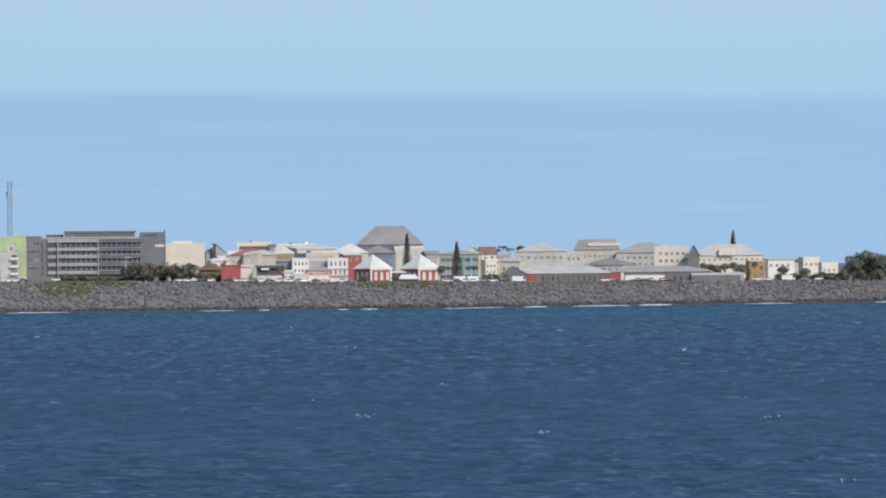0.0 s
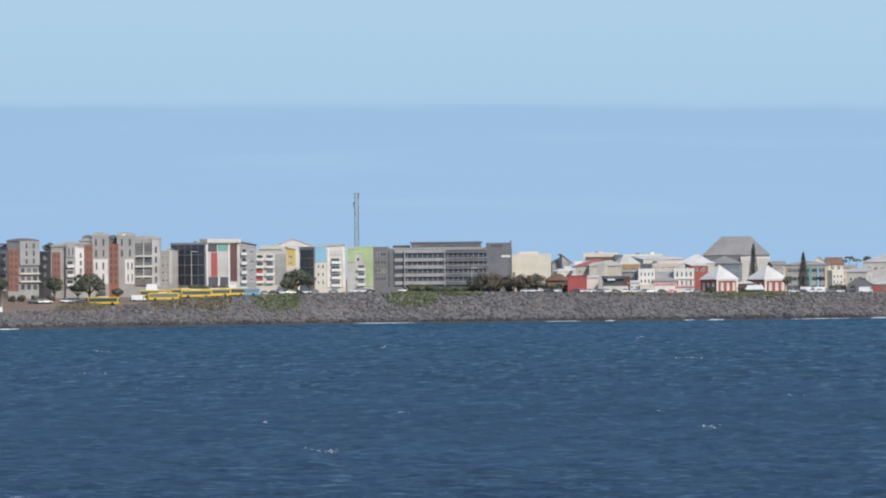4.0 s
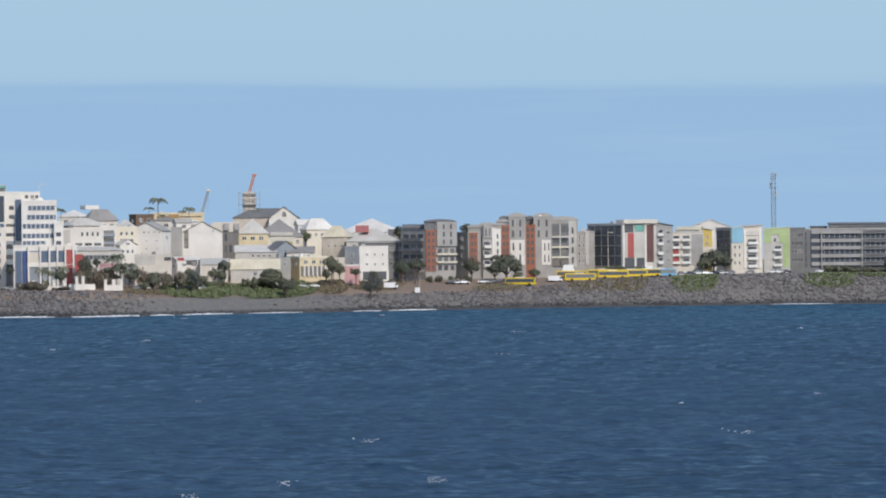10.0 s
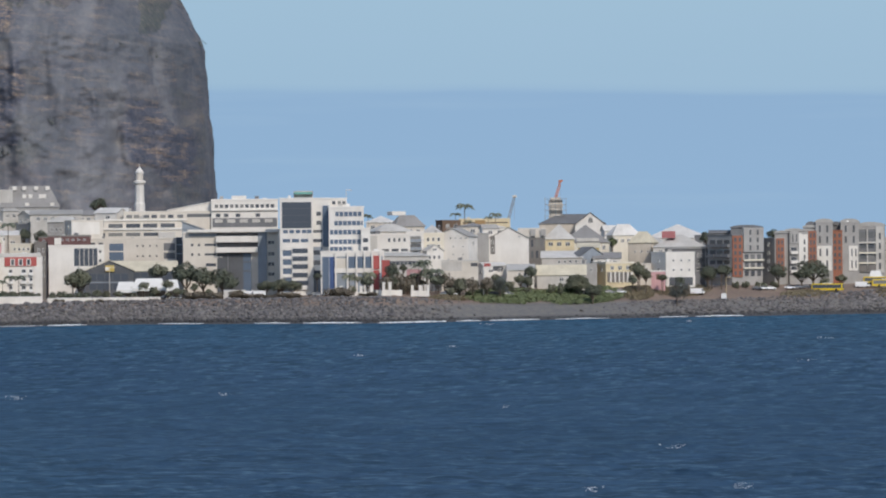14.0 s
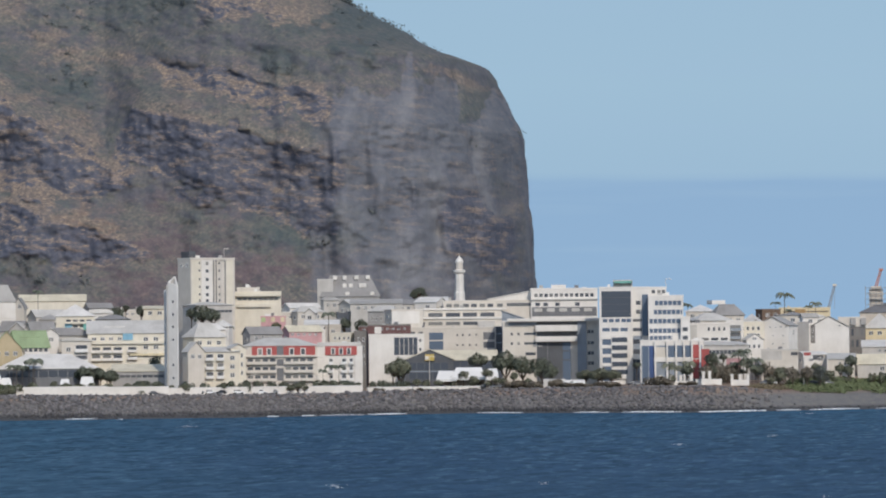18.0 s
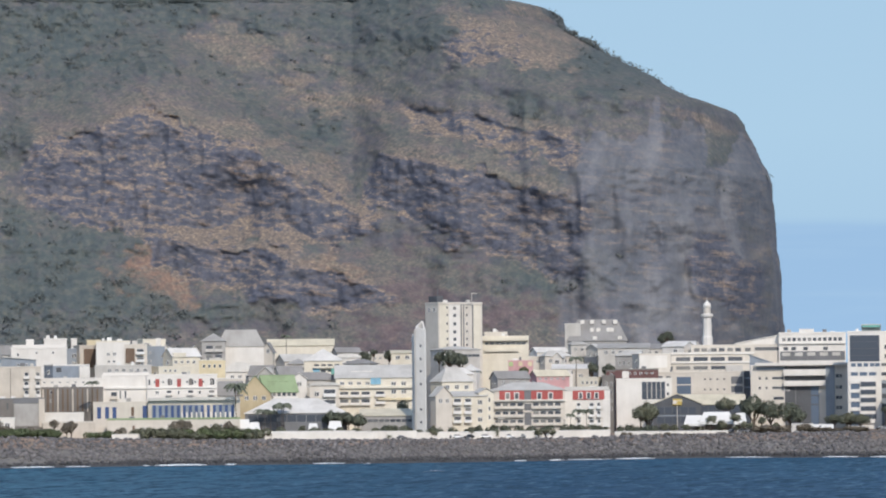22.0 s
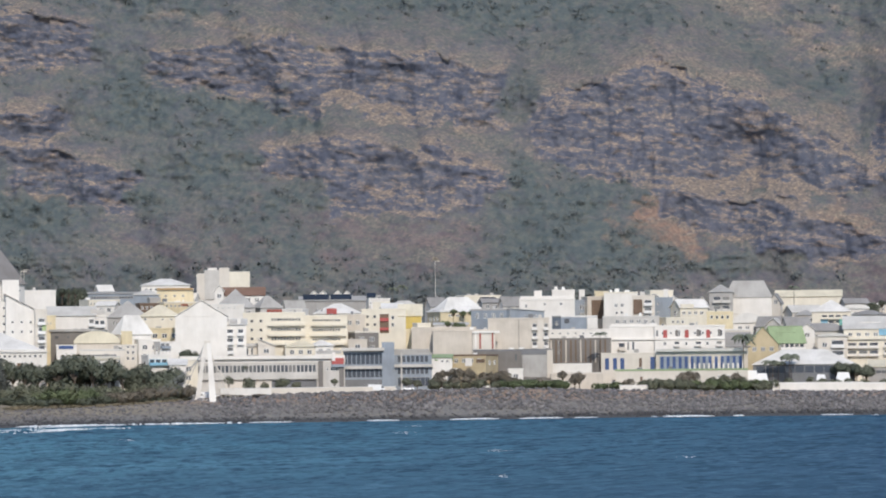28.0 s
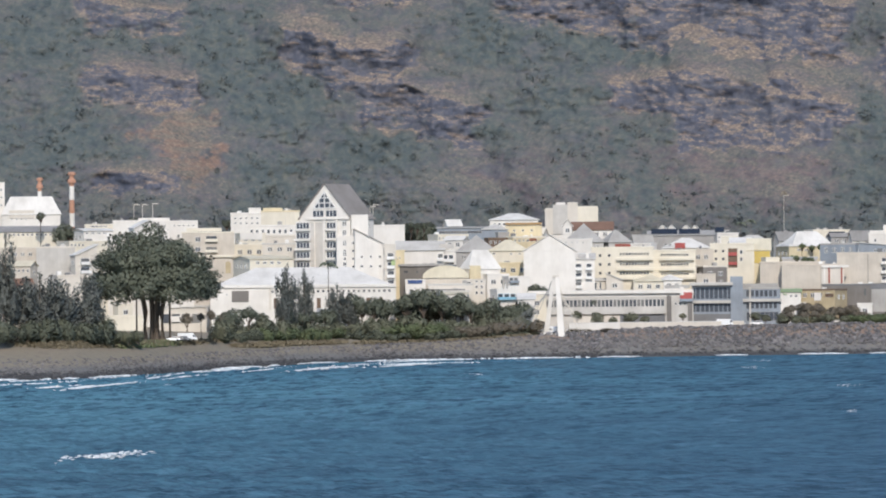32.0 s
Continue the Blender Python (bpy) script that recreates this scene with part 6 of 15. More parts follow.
slab(b, "cornice", 0, 4.81, 11.53, 0.57, -0.3, 0.05, "white")
house("pavilion_wing", -21.04, 2041, 10.67, 0.43, 11.39, 10, 3.62, "maroon", "hip", 1.82, "roof_white",
      "low wing with a white roof between the pavilions")
house("concert_hall", -37.6, 2218.4, 11.84, 0.6, 28.72, 16, 14.39, "dark_grey", "hip", 8.17, "roof_slate",
      "large building with a steep grey hipped roof")
house("hall_wing", -35.5, 2210.2, 11.84, 0.73, 14.8, 16, 10.72, "dark_grey", "hip", 3.45, "roof_slate",
      "dark grey hall wing with a slate-grey hipped roof")
house("hall_wing", -21.2, 2211.1, 11.72, 0.38, 12.83, 10, 13.2, "offwhite", "flat", 0.49, "white",
      "off-white hall wing with a white flat roof", front=[("dot", 2, 7, 0.08, 0.96, 0.72, 0.92)])
house("house", -28.38, 2191.1, 11.67, -21.36, 7.04, 3.43, 9.84, "blue_grey", "flat", 0.24, "blue_grey",
      "blue grey house with a blue grey flat roof", front=[("w", 1, 4, 0.07, 0.98, 0.65, 0.9)])
house("house", -7.17, 2149.7, 11.27, 30.1, 6.59, 3.93, 10.76, "grey", "gx", 1.2, "roof_slate",
      "grey house with a slate-grey gabled roof")
house("warehouse", -47.4, 2167.3, 11.69, 1.05, 15.48, 14, 10.93, "offwhite", "hip", 3.87, "roof_white",
      "off-white warehouse with a white hipped roof")
house("house", -41.3, 2127.4, 11.45, 31, 8.24, 4.72, 10.41, "brick_red", "shed", 0.95, "roof_white",
      "brick red house with a white lean-to roof", left=[("w", 1, 1, 0.1, 0.9, 0.61, 0.9)])
house("warehouse", -63.2, 2196, 12.01, 21.48, 19.27, 15.14, 12.76, "offwhite", "shed", 1.23, "roof_white",
      "off-white warehouse with a white lean-to roof", front=[("w", 1, 9, 0.01, 0.93, 0.69, 0.92)], left=[("w", 1, 3, 0.1, 0.9, 0.68, 0.92)])
house("building", -57.7, 2136.3, 11.63, 31.4, 17.67, 10.42, 10.6, "beige", "flat", 0.48, "beige",
      "beige building with a beige flat roof", front=[("w", 1, 9, 0.01, 0.94, 0.8, 0.96)], left=[("w", 1, 2, 0.1, 0.9, 0.61, 0.91)])
house("building", -75, 2285.2, 12.62, 25.72, 19.57, 12.5, 13.95, "cream", "flat", 0.51, "cream",
      "long cream building with a flat roof", front=[("w", 3, 5, 0.06, 0.94, 0.29, 0.94)], left=[("w", 1, 2, 0.1, 0.9, 0.71, 0.93)])
b = house("building", -93.1, 2293.7, 12.82, 2.13, 15.37, 14, 14.7, "cream", "flat", 0.51, "cream",
      "cream building with a cream flat roof")
slab(b, "awning", 1.02, 12.14, 13.32, 1.28, -0.5, 0.05, "brown")
b = house("house", -72.8, 2174.9, 12, 25.84, 9.51, 7.3, 10.65, "beige", "hip", 3.89, "roof_pale",
      "beige house with a pale grey hipped roof", left=[("w", 1, 1, 0.1, 0.9, 0.62, 0.91)])
slab(b, "band", 0, 8.71, 8.98, 1.94, -0.4, 0.05, "ochre")
house("shop_building", -89.4, 2113.6, 11.75, 2.18, 18.18, 16, 10.24, "beige", "hip", 2.83, "roof_red",
      "shop building with a red sheet roof", front=[("w", 1, 7, 0.06, 0.92, 0.58, 0.91)])
house("hall", -82.7, 2094, 11.6, 2.08, 13.56, 20, 10.34, "beige", "by", 1.87, "roof_pale",
      "beige hall with a pale grey barrel roof")
b = house("house", -93.6, 2132.9, 11.95, 32.4, 12.07, 5.29, 8.47, "white", "gx", 1.43, "roof_white",
      "white house with a white gabled roof", left=[("w", 1, 1, 0.1, 0.9, 0.52, 0.88)])
slab(b, "dormer", 3.55, 10.14, 3.85, 1.91, -0.3, 0.05, "white")
house("building", -78.8, 2070.5, 11.46, -19.88, 3.7, 2.55, 11.16, "offwhite", "flat", 0.46, "offwhite",
      "narrow off-white stair block")
house("house", -68.2, 2062.3, 11.3, -20.21, 5.82, 5.25, 8.21, "grey", "gx", 0.92, "roof_grey",
      "grey house with a grey gabled roof", right=[("w", 1, 1, 0.1, 0.9, 0.5, 0.88)])
house("apartment_building", -61, 2047.7, 11.16, 1.61, 6.63, 14, 8.98, "white", "flat", 0.46, "white",
      "white apartment building with a white flat roof", front=[("w", 3, 4, 0.07, 0.97, 0.03, 0.95)])
b = house("apartment_building", -46.7, 2049, 11.03, 1.19, 8.23, 14, 8.98, "white", "flat", 0.46, "white",
      "white apartment building with a white flat roof", front=[("tall", 1, 4, 0.06, 0.94, 0.64, 0.95), ("tall", 1, 4, 0.06, 0.94, 0.26, 0.57)])
slab(b, "balcony", 0, 5.09, 8.23, 0.69, -0.5, 0.05, "white")
slab(b, "awning", 0, 1.89, 8.23, 0.69, -0.5, 0.05, "pink")
b = house("shop", -54.9, 2046.3, 11.08, 1.41, 9.14, 14, 4.65, "pink", "shed", 3.66, "roof_grey",
      "pink-fronted shops under a grey roof", front=[("w", 1, 4, 0.07, 0.95, 0.56, 0.8)])
slab(b, "shop_front", 0.46, -0.37, 8.22, 2.74, -0.3, 0.05, "white")
b = house("kiosk", -74.9, 2032.5, 11.1, 1.99, 8.4, 9, 5.99, "charcoal", "flat", 0.45, "charcoal",
      "black-fronted kiosk with a rounded canopy")
slab(b, "canopy", -0.45, 5.54, 9.53, 1.13, -1.2, 0.05, "charcoal")
slab(b, "sign", 1.82, 4.86, 3.18, 0.68, -1.3, 0.05, "trim_white")
slab(b, "counter", 0.23, -0.14, 9.99, 2.72, -0.3, 0.05, "offwhite")
house("kiosk", -67.4, 2037, 11.14, 1.85, 3.41, 7, 5.9, "maroon", "flat", 0.45, "maroon",
      "maroon kiosk with a maroon flat roof")
b = house("container_shop", -89, 2033.1, 11.28, 2.4, 7.72, 8, 6.4, "red", "flat", 0.23, "red",
      "red container shop in the town")
slab(b, "rim", 0, 6.4, 7.72, 0.45, -0.3, 0.05, "brick_red")
house("shop", -82.1, 2041.7, 11.35, 2.23, 5.02, 14, 6.03, "white", "shed", 0.68, "roof_white",
      "white shop with a white lean-to roof")
house("kiosk", -64.7, 2037.3, 11.11, 1.75, 4.55, 14, 3.85, "white", "gx", 0.91, "roof_white",
      "white kiosk with a white gabled roof", front=[("w", 1, 2, 0.1, 0.9, 0.29, 0.76)])
house("kiosk", -60.1, 2035.8, 11.01, 1.61, 5.68, 14, 2.99, "offwhite", "flat", 0.23, "offwhite",
      "off-white kiosk with an off-white flat roof", front=[("w", 1, 1, 0.06, 0.94, 0.07, 0.7)])
b = house("house", -99, 2051.3, 11.51, -19.38, 8.46, 5.93, 4.62, "brown", "hip", 2.75, "roof_brown",
      "brown house with a hipped roof", front=[("w", 1, 5, 0.12, 0.99, 0.46, 0.85)], right=[("w", 1, 1, 0.1, 0.9, 0.11, 0.78)])
slab(b, "lower_wall", 0.99, 1.87, 7.47, 1.83, -0.2, 0.05, "ochre")
house("house", -97.3, 2122.4, 11.94, 26.56, 6.97, 4.17, 7.82, "white", "hip", 1.19, "roof_white",
      "white house with a white hipped roof", left=[("w", 1, 1, 0.1, 0.9, 0.48, 0.87)])
house("house", -103.5, 2212.1, 12.5, 26.63, 5.26, 2.77, 10.98, "grey", "slope_r", 2.97, "roof_slate",
      "grey house with a slanted roof")
house("house", -99.1, 2208.5, 12.44, 26.53, 4.58, 2.45, 10.99, "grey", "slope_l", 3.95, "roof_slate",
      "grey house with a slate-grey sloping roof", front=[("w", 1, 2, 0.03, 0.88, 0.8, 1.16)])
b = house("warehouse", -114.6, 2075.7, 11.79, 2.93, 16.94, 20, 14.82, "cream", "flat", 0.46, "cream",
      "blank cream warehouse with a flat roof")
slab(b, "parapet", 3.71, 14.82, 8.12, 1.39, 1, 5, "cream")
b = house("office_building", -169, 2052.9, 11.99, 3.92, 56.5, 18, 17.64, "dark_grey", "flat", 0.34, "grey",
      "long grey office building with banded balconies")
slab(b, "glazing", 2.76, 2.24, 3.91, 14.25, -0.08, 0.05, "glass_wall")
slabs(b, "floor_edge", (2.53,), (12.81, 9.83, 6.84, 3.85), 4.37, 0.46, -0.4, 0.05, "dark_grey")
slab(b, "glazing", 8.28, 2.01, 38.6, 14.94, -0.06, 0.05, "glass_wall")
slab(b, "balcony", 12.64, 15.8, 16.32, 1.38, -1, 0.05, "slate_band")
slab(b, "spandrel", 8.73, 15.8, 3.91, 1.38, -0.5, 0.05, "grey")
slab(b, "balcony", 28.96, 15.69, 17.93, 1.26, -1, 0.05, "dark_grey")
slab(b, "rail", 28.96, 16.91, 17.93, 0.28, -1.4, 0.05, "slate_band")
slab(b, "balcony", 12.64, 12.35, 16.32, 1.38, -1, 0.05, "slate_band")
slab(b, "spandrel", 8.73, 12.35, 3.91, 1.38, -0.5, 0.05, "grey")
slab(b, "balcony", 28.96, 12.24, 17.93, 1.26, -1, 0.05, "dark_grey")
slab(b, "rail", 28.96, 13.46, 17.93, 0.28, -1.4, 0.05, "slate_band")
slab(b, "balcony", 12.64, 9.37, 16.32, 1.38, -1, 0.05, "slate_band")
slab(b, "spandrel", 8.73, 9.37, 3.91, 1.38, -0.5, 0.05, "grey")
slab(b, "balcony", 28.96, 9.25, 17.93, 1.26, -1, 0.05, "dark_grey")
slab(b, "rail", 28.96, 10.47, 17.93, 0.28, -1.4, 0.05, "slate_band")
slab(b, "balcony", 12.64, 6.15, 16.32, 1.38, -1, 0.05, "slate_band")
slab(b, "spandrel", 8.73, 6.15, 3.91, 1.38, -0.5, 0.05, "grey")
slab(b, "balcony", 28.96, 6.03, 17.93, 1.26, -1, 0.05, "dark_grey")
slab(b, "rail", 28.96, 7.25, 17.93, 0.28, -1.4, 0.05, "slate_band")
slab(b, "balcony", 12.64, 2.93, 16.32, 1.38, -1, 0.05, "slate_band")
slab(b, "spandrel", 8.73, 2.93, 3.91, 1.38, -0.5, 0.05, "grey")
slab(b, "balcony", 28.96, 2.81, 17.93, 1.26, -1, 0.05, "dark_grey")
slab(b, "rail", 28.96, 4.03, 17.93, 0.28, -1.4, 0.05, "slate_band")
slabs(b, "mullion", (13.79, 15.86, 17.93, 20, 22.07, 24.14, 26.2, 28.27, 30.3, 32.4, 34.5, 36.5, 38.6, 40.7, 42.8, 44.8), (14.19, 10.75, 7.76, 4.54), 0.25, 1.38, -0.14, 0.05, "grey")
slab(b, "end_wall", 46, 1.78, 10.11, 17.93, -0.6, 6, "dark_grey")
slab(b, "fin", 55.9, 1.78, 0.46, 18.85, -0.9, 8, "dark_grey")
slab(b, "slot", 48, 18.1, 4.6, 0.92, -0.8, 0.05, "charcoal")
slab(b, "sign", 52.2, 13.73, 3.91, 0.92, -0.75, 0.05, "white")
slabs(b, "pier", (12.64, 28.96), (2.01,), 0.46, 14.94, -1.5, 0.05, "grey")
house("roof_storey", -153.8, 2058.2, 12, 3.88, 28.56, 12, 19.7, "dark_grey", "bx", 0.69, "roof_dark",
      "set-back metal-roofed top storey", front=[("band", 1, 8, 0.03, 0.97, 0.91, 0.98, "dark_grey")])
house("roof_storey", -161.7, 2064.5, 12.19, 4.38, 6.93, 8, 18.55, "charcoal", "flat", 0.23, "charcoal",
      "charcoal roof storey with a charcoal flat roof")
b = house("apartment_building", -178.2, 2037.1, 12.19, 4.85, 10.5, 14, 17.33, "light_grey", "slope_r", 1.37, "roof_pale",
      "grey and lime-green apartment building", front=[("w", 2, 2, 0.33, 0.72, 0.68, 1.01), ("bal", 3, 1, 0.37, 0.7, 0.13, 0.66), ("dot", 4, 1, 0.78, 0.96, 0.16, 0.82)])
slab(b, "facade_panel", 0, 12.08, 2.97, 5.93, -0.25, 0.05, "green", "lime green panel")
slab(b, "facade_panel", 2.97, 15.51, 7.3, 2.74, -0.25, 0.05, "green")
slab(b, "facade_panel", 7.76, 2.27, 2.51, 13.24, -0.25, 0.05, "green")
slab(b, "facade_panel", 6.16, 12.08, 1.6, 3.42, -0.25, 0.05, "green")
# Dark glazing on the left side stands for that side's shadow.
b = house("apartment_building", -190.6, 2029.4, 12.11, 35.3, 14.45, 12.28, 18.43, "offwhite", "slope_r", 1.14, "roof_pale",
      "white apartment building with a sky-blue upper front", front=[("w", 5, 2, 0.04, 0.33, 0.14, 1), ("bal", 4, 1, 0.47, 0.84, 0.11, 0.78)], left=[("glass", 4, 3, 0.06, 0.94, 0.16, 0.95, "dark_grey", "glass_wall")])
slab(b, "facade_panel", 0, 12.29, 5.25, 6.6, -0.25, 0.05, "sky_blue", "sky-blue panel")
slabs(b, "pier", (5.52, 12.61), (2.05,), 1.05, 15.47, -0.5, 0.05, "white")
slab(b, "roof_room", 6.3, 15.25, 6.3, 1.82, -0.4, 0.05, "light_grey")
house("office_wing", -169.1, 2051.4, 12.19, 4.62, 6.43, 14, 17.77, "dark_grey", "flat", 0.46, "dark_grey",
      "dark grey office wing with a dark grey flat roof", front=[("band", 4, 2, 0.14, 0.86, 0.2, 0.95, "grey")])
house("house", -219.8, 2152.4, 12.74, 5.6, 17.14, 14, 18.81, "white", "gy", 3.14, "roof_white",
      "white house with a white gabled roof")
house("house", -223.6, 2131.1, 12.5, -16.17, 10.37, 6.2, 18.03, "cream", "gx", 1.19, "roof_cream",
      "cream house with a cream gabled roof", right=[("w", 1, 1, 0.1, 0.9, 0.77, 0.94)])
house("house", -199.3, 2152.5, 12.88, 35.2, 11.26, 6.56, 17.55, "cream", "gx", 1.21, "roof_brown",
      "cream house with a brown gabled roof", left=[("w", 1, 1, 0.1, 0.9, 0.77, 0.94)])
b = house("apartment_building", -217.7, 2009.2, 11.76, 5.93, 17.82, 15, 16.88, "offwhite", "flat", 0.45, "light_grey",
      "white and grey apartment building with balconies", front=[("bal", 4, 1, 0.3, 0.48, 0.24, 0.96), ("bal", 4, 1, 0.51, 0.71, 0.24, 0.96), ("w", 4, 2, 0.78, 0.96, 0.24, 0.93)])
slab(b, "bay", 13.08, 4.02, 4.51, 12.18, -0.3, 0.05, "grey")
slab(b, "facade_panel", 5.19, 4.02, 2.71, 6.99, -0.35, 0.05, "red", "red panel")
b = house("apartment_wing", -200.8, 2014.9, 11.89, 5.64, 3.84, 12, 17.79, "yellow", "slope_l", 0.9, "roof_grey",
      "bright yellow stair wing", front=[("w", 2, 1, 0.18, 0.76, 0.62, 0.9)])
slab(b, "lower_wall", 0, 3.33, 3.84, 7.68, -0.1, 0.05, "offwhite")
house("apartment_tower", -218.3, 2001, 11.64, 6.13, 6.96, 12, 19.95, "grey", "slope_l", 1.57, "roof_dark",
      "grey apartment tower with a dark raised roof", front=[("bal", 4, 1, 0.16, 0.48, 0.21, 0.95), ("w", 4, 1, 0.55, 0.94, 0.21, 0.95)])
b = house("office_building", -230.2, 1990, 11.4, 41.6, 16.65, 24.16, 20.73, "offwhite", "flat", 0.45, "roof_pale",
      "office building with dark glass side and coloured front panels", front=[("w", 4, 2, 0.36, 0.62, 0.35, 0.84)], left=[("glass", 4, 5, 0.02, 0.98, 0.2, 0.98, "blue_grey", "glass_wall")])
slab(b, "roof_canopy", 0, 20.95, 16.37, 1.56, -1.2, 4, "offwhite")
slab(b, "frame", 0, 3.29, 0.82, 17.66, -0.5, 0.05, "white")
# Charcoal sheet painted for the shade inside the loggia.
slab(b, "flat_loggia", 0.82, 17.38, 4.64, 2.91, -0.05, 0.05, "charcoal")
slab(b, "facade_panel", 2.46, 7.54, 3, 9.61, -0.3, 0.05, "red", "red panel")
slab(b, "facade_panel", 0.82, 7.54, 1.64, 9.61, -0.25, 0.05, "light_grey")
slab(b, "facade_panel", 6, 17.82, 4.37, 2.46, -0.3, 0.05, "teal", "teal panel")
slab(b, "facade_panel", 5.46, 7.32, 5.19, 10.28, -0.25, 0.05, "light_grey")
slab(b, "frame", 10.64, 3.29, 0.82, 17.66, -0.5, 0.05, "white")
slab(b, "facade_panel", 11.46, 5.75, 3.55, 14.53, -0.3, 0.05, "maroon", "dark red panel")
slab(b, "frame", 15.01, 3.29, 1.36, 17.66, -0.4, 0.05, "light_grey")
# Flat charcoal sheet for the shade behind the column.
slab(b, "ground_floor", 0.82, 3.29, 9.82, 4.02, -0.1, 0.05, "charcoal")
slab(b, "column", 5.73, 3.29, 0.82, 4.02, -0.4, 0.05, "white")
b = house("apartment_building", -249.2, 1994.2, 11.41, 7.02, 7.4, 10, 17.76, "grey", "flat", 0.34, "grey",
      "grey apartment building with a grey flat roof", front=[("w", 4, 2, 0.09, 0.52, 0.27, 0.95)])
slab(b, "pier", 3.81, 4.75, 1.35, 13.46, -0.4, 0.05, "light_grey")
b = house("apartment_building", -298.3, 1921.5, 11.21, 44.8, 14.48, 15.87, 19.06, "grey", "flat", 0.43, "dark_grey",
      "grey apartment block with orange bays and balconies", left=[("bal", 4, 3, 0.06, 0.94, 0.13, 0.95, "dark_grey")])
slab(b, "bay", 0, 3.22, 4.83, 15.84, -0.4, 0.05, "orange", "orange bay")
slabs(b, "window", (0.8, 2.95), (16.66, 14.1, 11.53, 8.96, 6.39, 3.83), 1.07, 1.62, -0.46, 0.05, "charcoal")
slab(b, "upper_bay", 5.1, 12.77, 9.39, 9.33, -0.8, 0.05, "grey")
slabs(b, "window", (7.74, 11.23), (19.36, 16.4, 13.43), 0.87, 1.87, -0.85, 0.05, "charcoal")
slabs(b, "window", (5.95, 8.9, 11.86), (9.85, 6.67, 3.48), 1.77, 2.01, -0.1, 0.05, "glass_dark")
slabs(b, "balcony", (5.1,), (9.3, 6.26), 9.39, 0.65, -1, 0.05, "cream")
house("roof_storey", -300.6, 1933.3, 11.26, 8.66, 12.23, 10, 22.09, "dark_grey", "by", 1.09, "roof_dark",
      "barrel-roofed top storey in the town")
house("roof_storey", -309.4, 1937.1, 11.32, 8.95, 8.54, 10, 19.97, "dark_grey", "bx", 1.31, "roof_dark",
      "barrel-roofed top storey in the town")
b = house("apartment_building", -284.6, 1941.1, 11.24, 38.4, 4.8, 9.63, 17.9, "grey", "flat", 0.22, "grey",
      "grey apartment block with an orange bay", left=[("w", 4, 1, 0.06, 0.94, 0.23, 0.96)])
slab(b, "bay", 0.51, 4.11, 3.54, 13.79, -0.4, 0.05, "orange", "orange bay")
slabs(b, "window", (1.14, 2.65), (15.45, 12.82, 10.2, 7.57, 4.94), 0.76, 1.66, -0.46, 0.05, "charcoal")
b = house("apartment_building", -280.6, 1953, 11.25, 28.05, 11.48, 6.44, 19.83, "grey", "flat", 0.22, "grey",
      "grey apartment block with white balconies and an orange bay", front=[("bal", 3, 1, 0.01, 0.29, 0.2, 0.76, "white")], left=[("w", 1, 1, 0.1, 0.9, 0.79, 0.95)])
slab(b, "upper_bay", 0.23, 15.87, 3.51, 4.84, -0.5, 0.05, "grey")
slabs(b, "window", (1, 2.52), (16.56,), 0.46, 2.91, -0.55, 0.05, "charcoal")
slab(b, "pier", 3.75, 3.98, 0.94, 15.85, -0.6, 0.05, "white")
slab(b, "pier_wall", 4.69, 6.18, 2.81, 13.21, -0.3, 0.05, "white")
slabs(b, "window", (5.74,), (15.54, 12.57, 9.6, 6.62), 0.7, 1.87, -0.35, 0.05, "charcoal")
slab(b, "bay", 7.73, 6.18, 3.28, 14.53, -0.4, 0.05, "orange", "orange bay")
slabs(b, "window", (8.32, 9.72), (18.13, 15.36, 12.58, 9.81, 7.04), 0.7, 1.75, -0.46, 0.05, "charcoal")
b = house("apartment_building", -271.9, 1964.4, 11.26, 7.78, 6.64, 12, 23.99, "grey", "flat", 0.22, "grey",
      "tall grey apartment block, white below")
slab(b, "lower_front", 0, 5.18, 6.2, 9.74, -0.3, 0.05, "white")
slabs(b, "window", (1.3, 4.18), (20.2, 15.99), 0.72, 2.65, -0.08, 0.05, "charcoal")
slabs(b, "window", (1.44, 4.09), (10.84, 6.31), 0.66, 2.86, -0.36, 0.05, "charcoal")
b = house("apartment_bay", -266.9, 1973.5, 11.28, 7.64, 4.22, 10, 20.66, "orange", "flat", 0.22, "orange",
      "orange bay between grey apartment blocks")
slabs(b, "window", (0.89, 2.67), (18.07, 15.55, 13.04, 10.52, 8, 5.48), 0.89, 1.59, -0.08, 0.05, "charcoal")
b = house("apartment_building", -263.4, 1974.4, 11.28, 7.5, 7.11, 12, 23.95, "grey", "flat", 0.22, "grey",
      "tall grey apartment block, white below")
slab(b, "lower_front", 3.11, 5.06, 3.56, 9.78, -0.3, 0.05, "white")
slabs(b, "window", (1.61, 4.72), (20.14, 15.92), 0.78, 2.66, -0.08, 0.05, "charcoal")
slabs(b, "window", (4.1, 5.66), (10.74, 6.18), 0.47, 2.87, -0.36, 0.05, "charcoal")
b = house("apartment_building", -257.5, 1980.4, 11.32, 7.26, 10.25, 14, 22.1, "grey", "flat", 0.22, "grey",
      "grey apartment block with balconies")
# Loggia drawn flat, its shade put into the dark grey.
slab(b, "flat_loggia", 0.22, 4.94, 6.91, 16.27, -0.06, 0.05, "dark_grey")
slabs(b, "window", (0.93, 4.16), (17.75, 13.68, 9.62, 5.55), 2.26, 2.56, -0.1, 0.05, "glass_dark")
slab(b, "balcony", 0.22, 15.64, 6.91, 0.67, -1, 0.05, "light_grey")
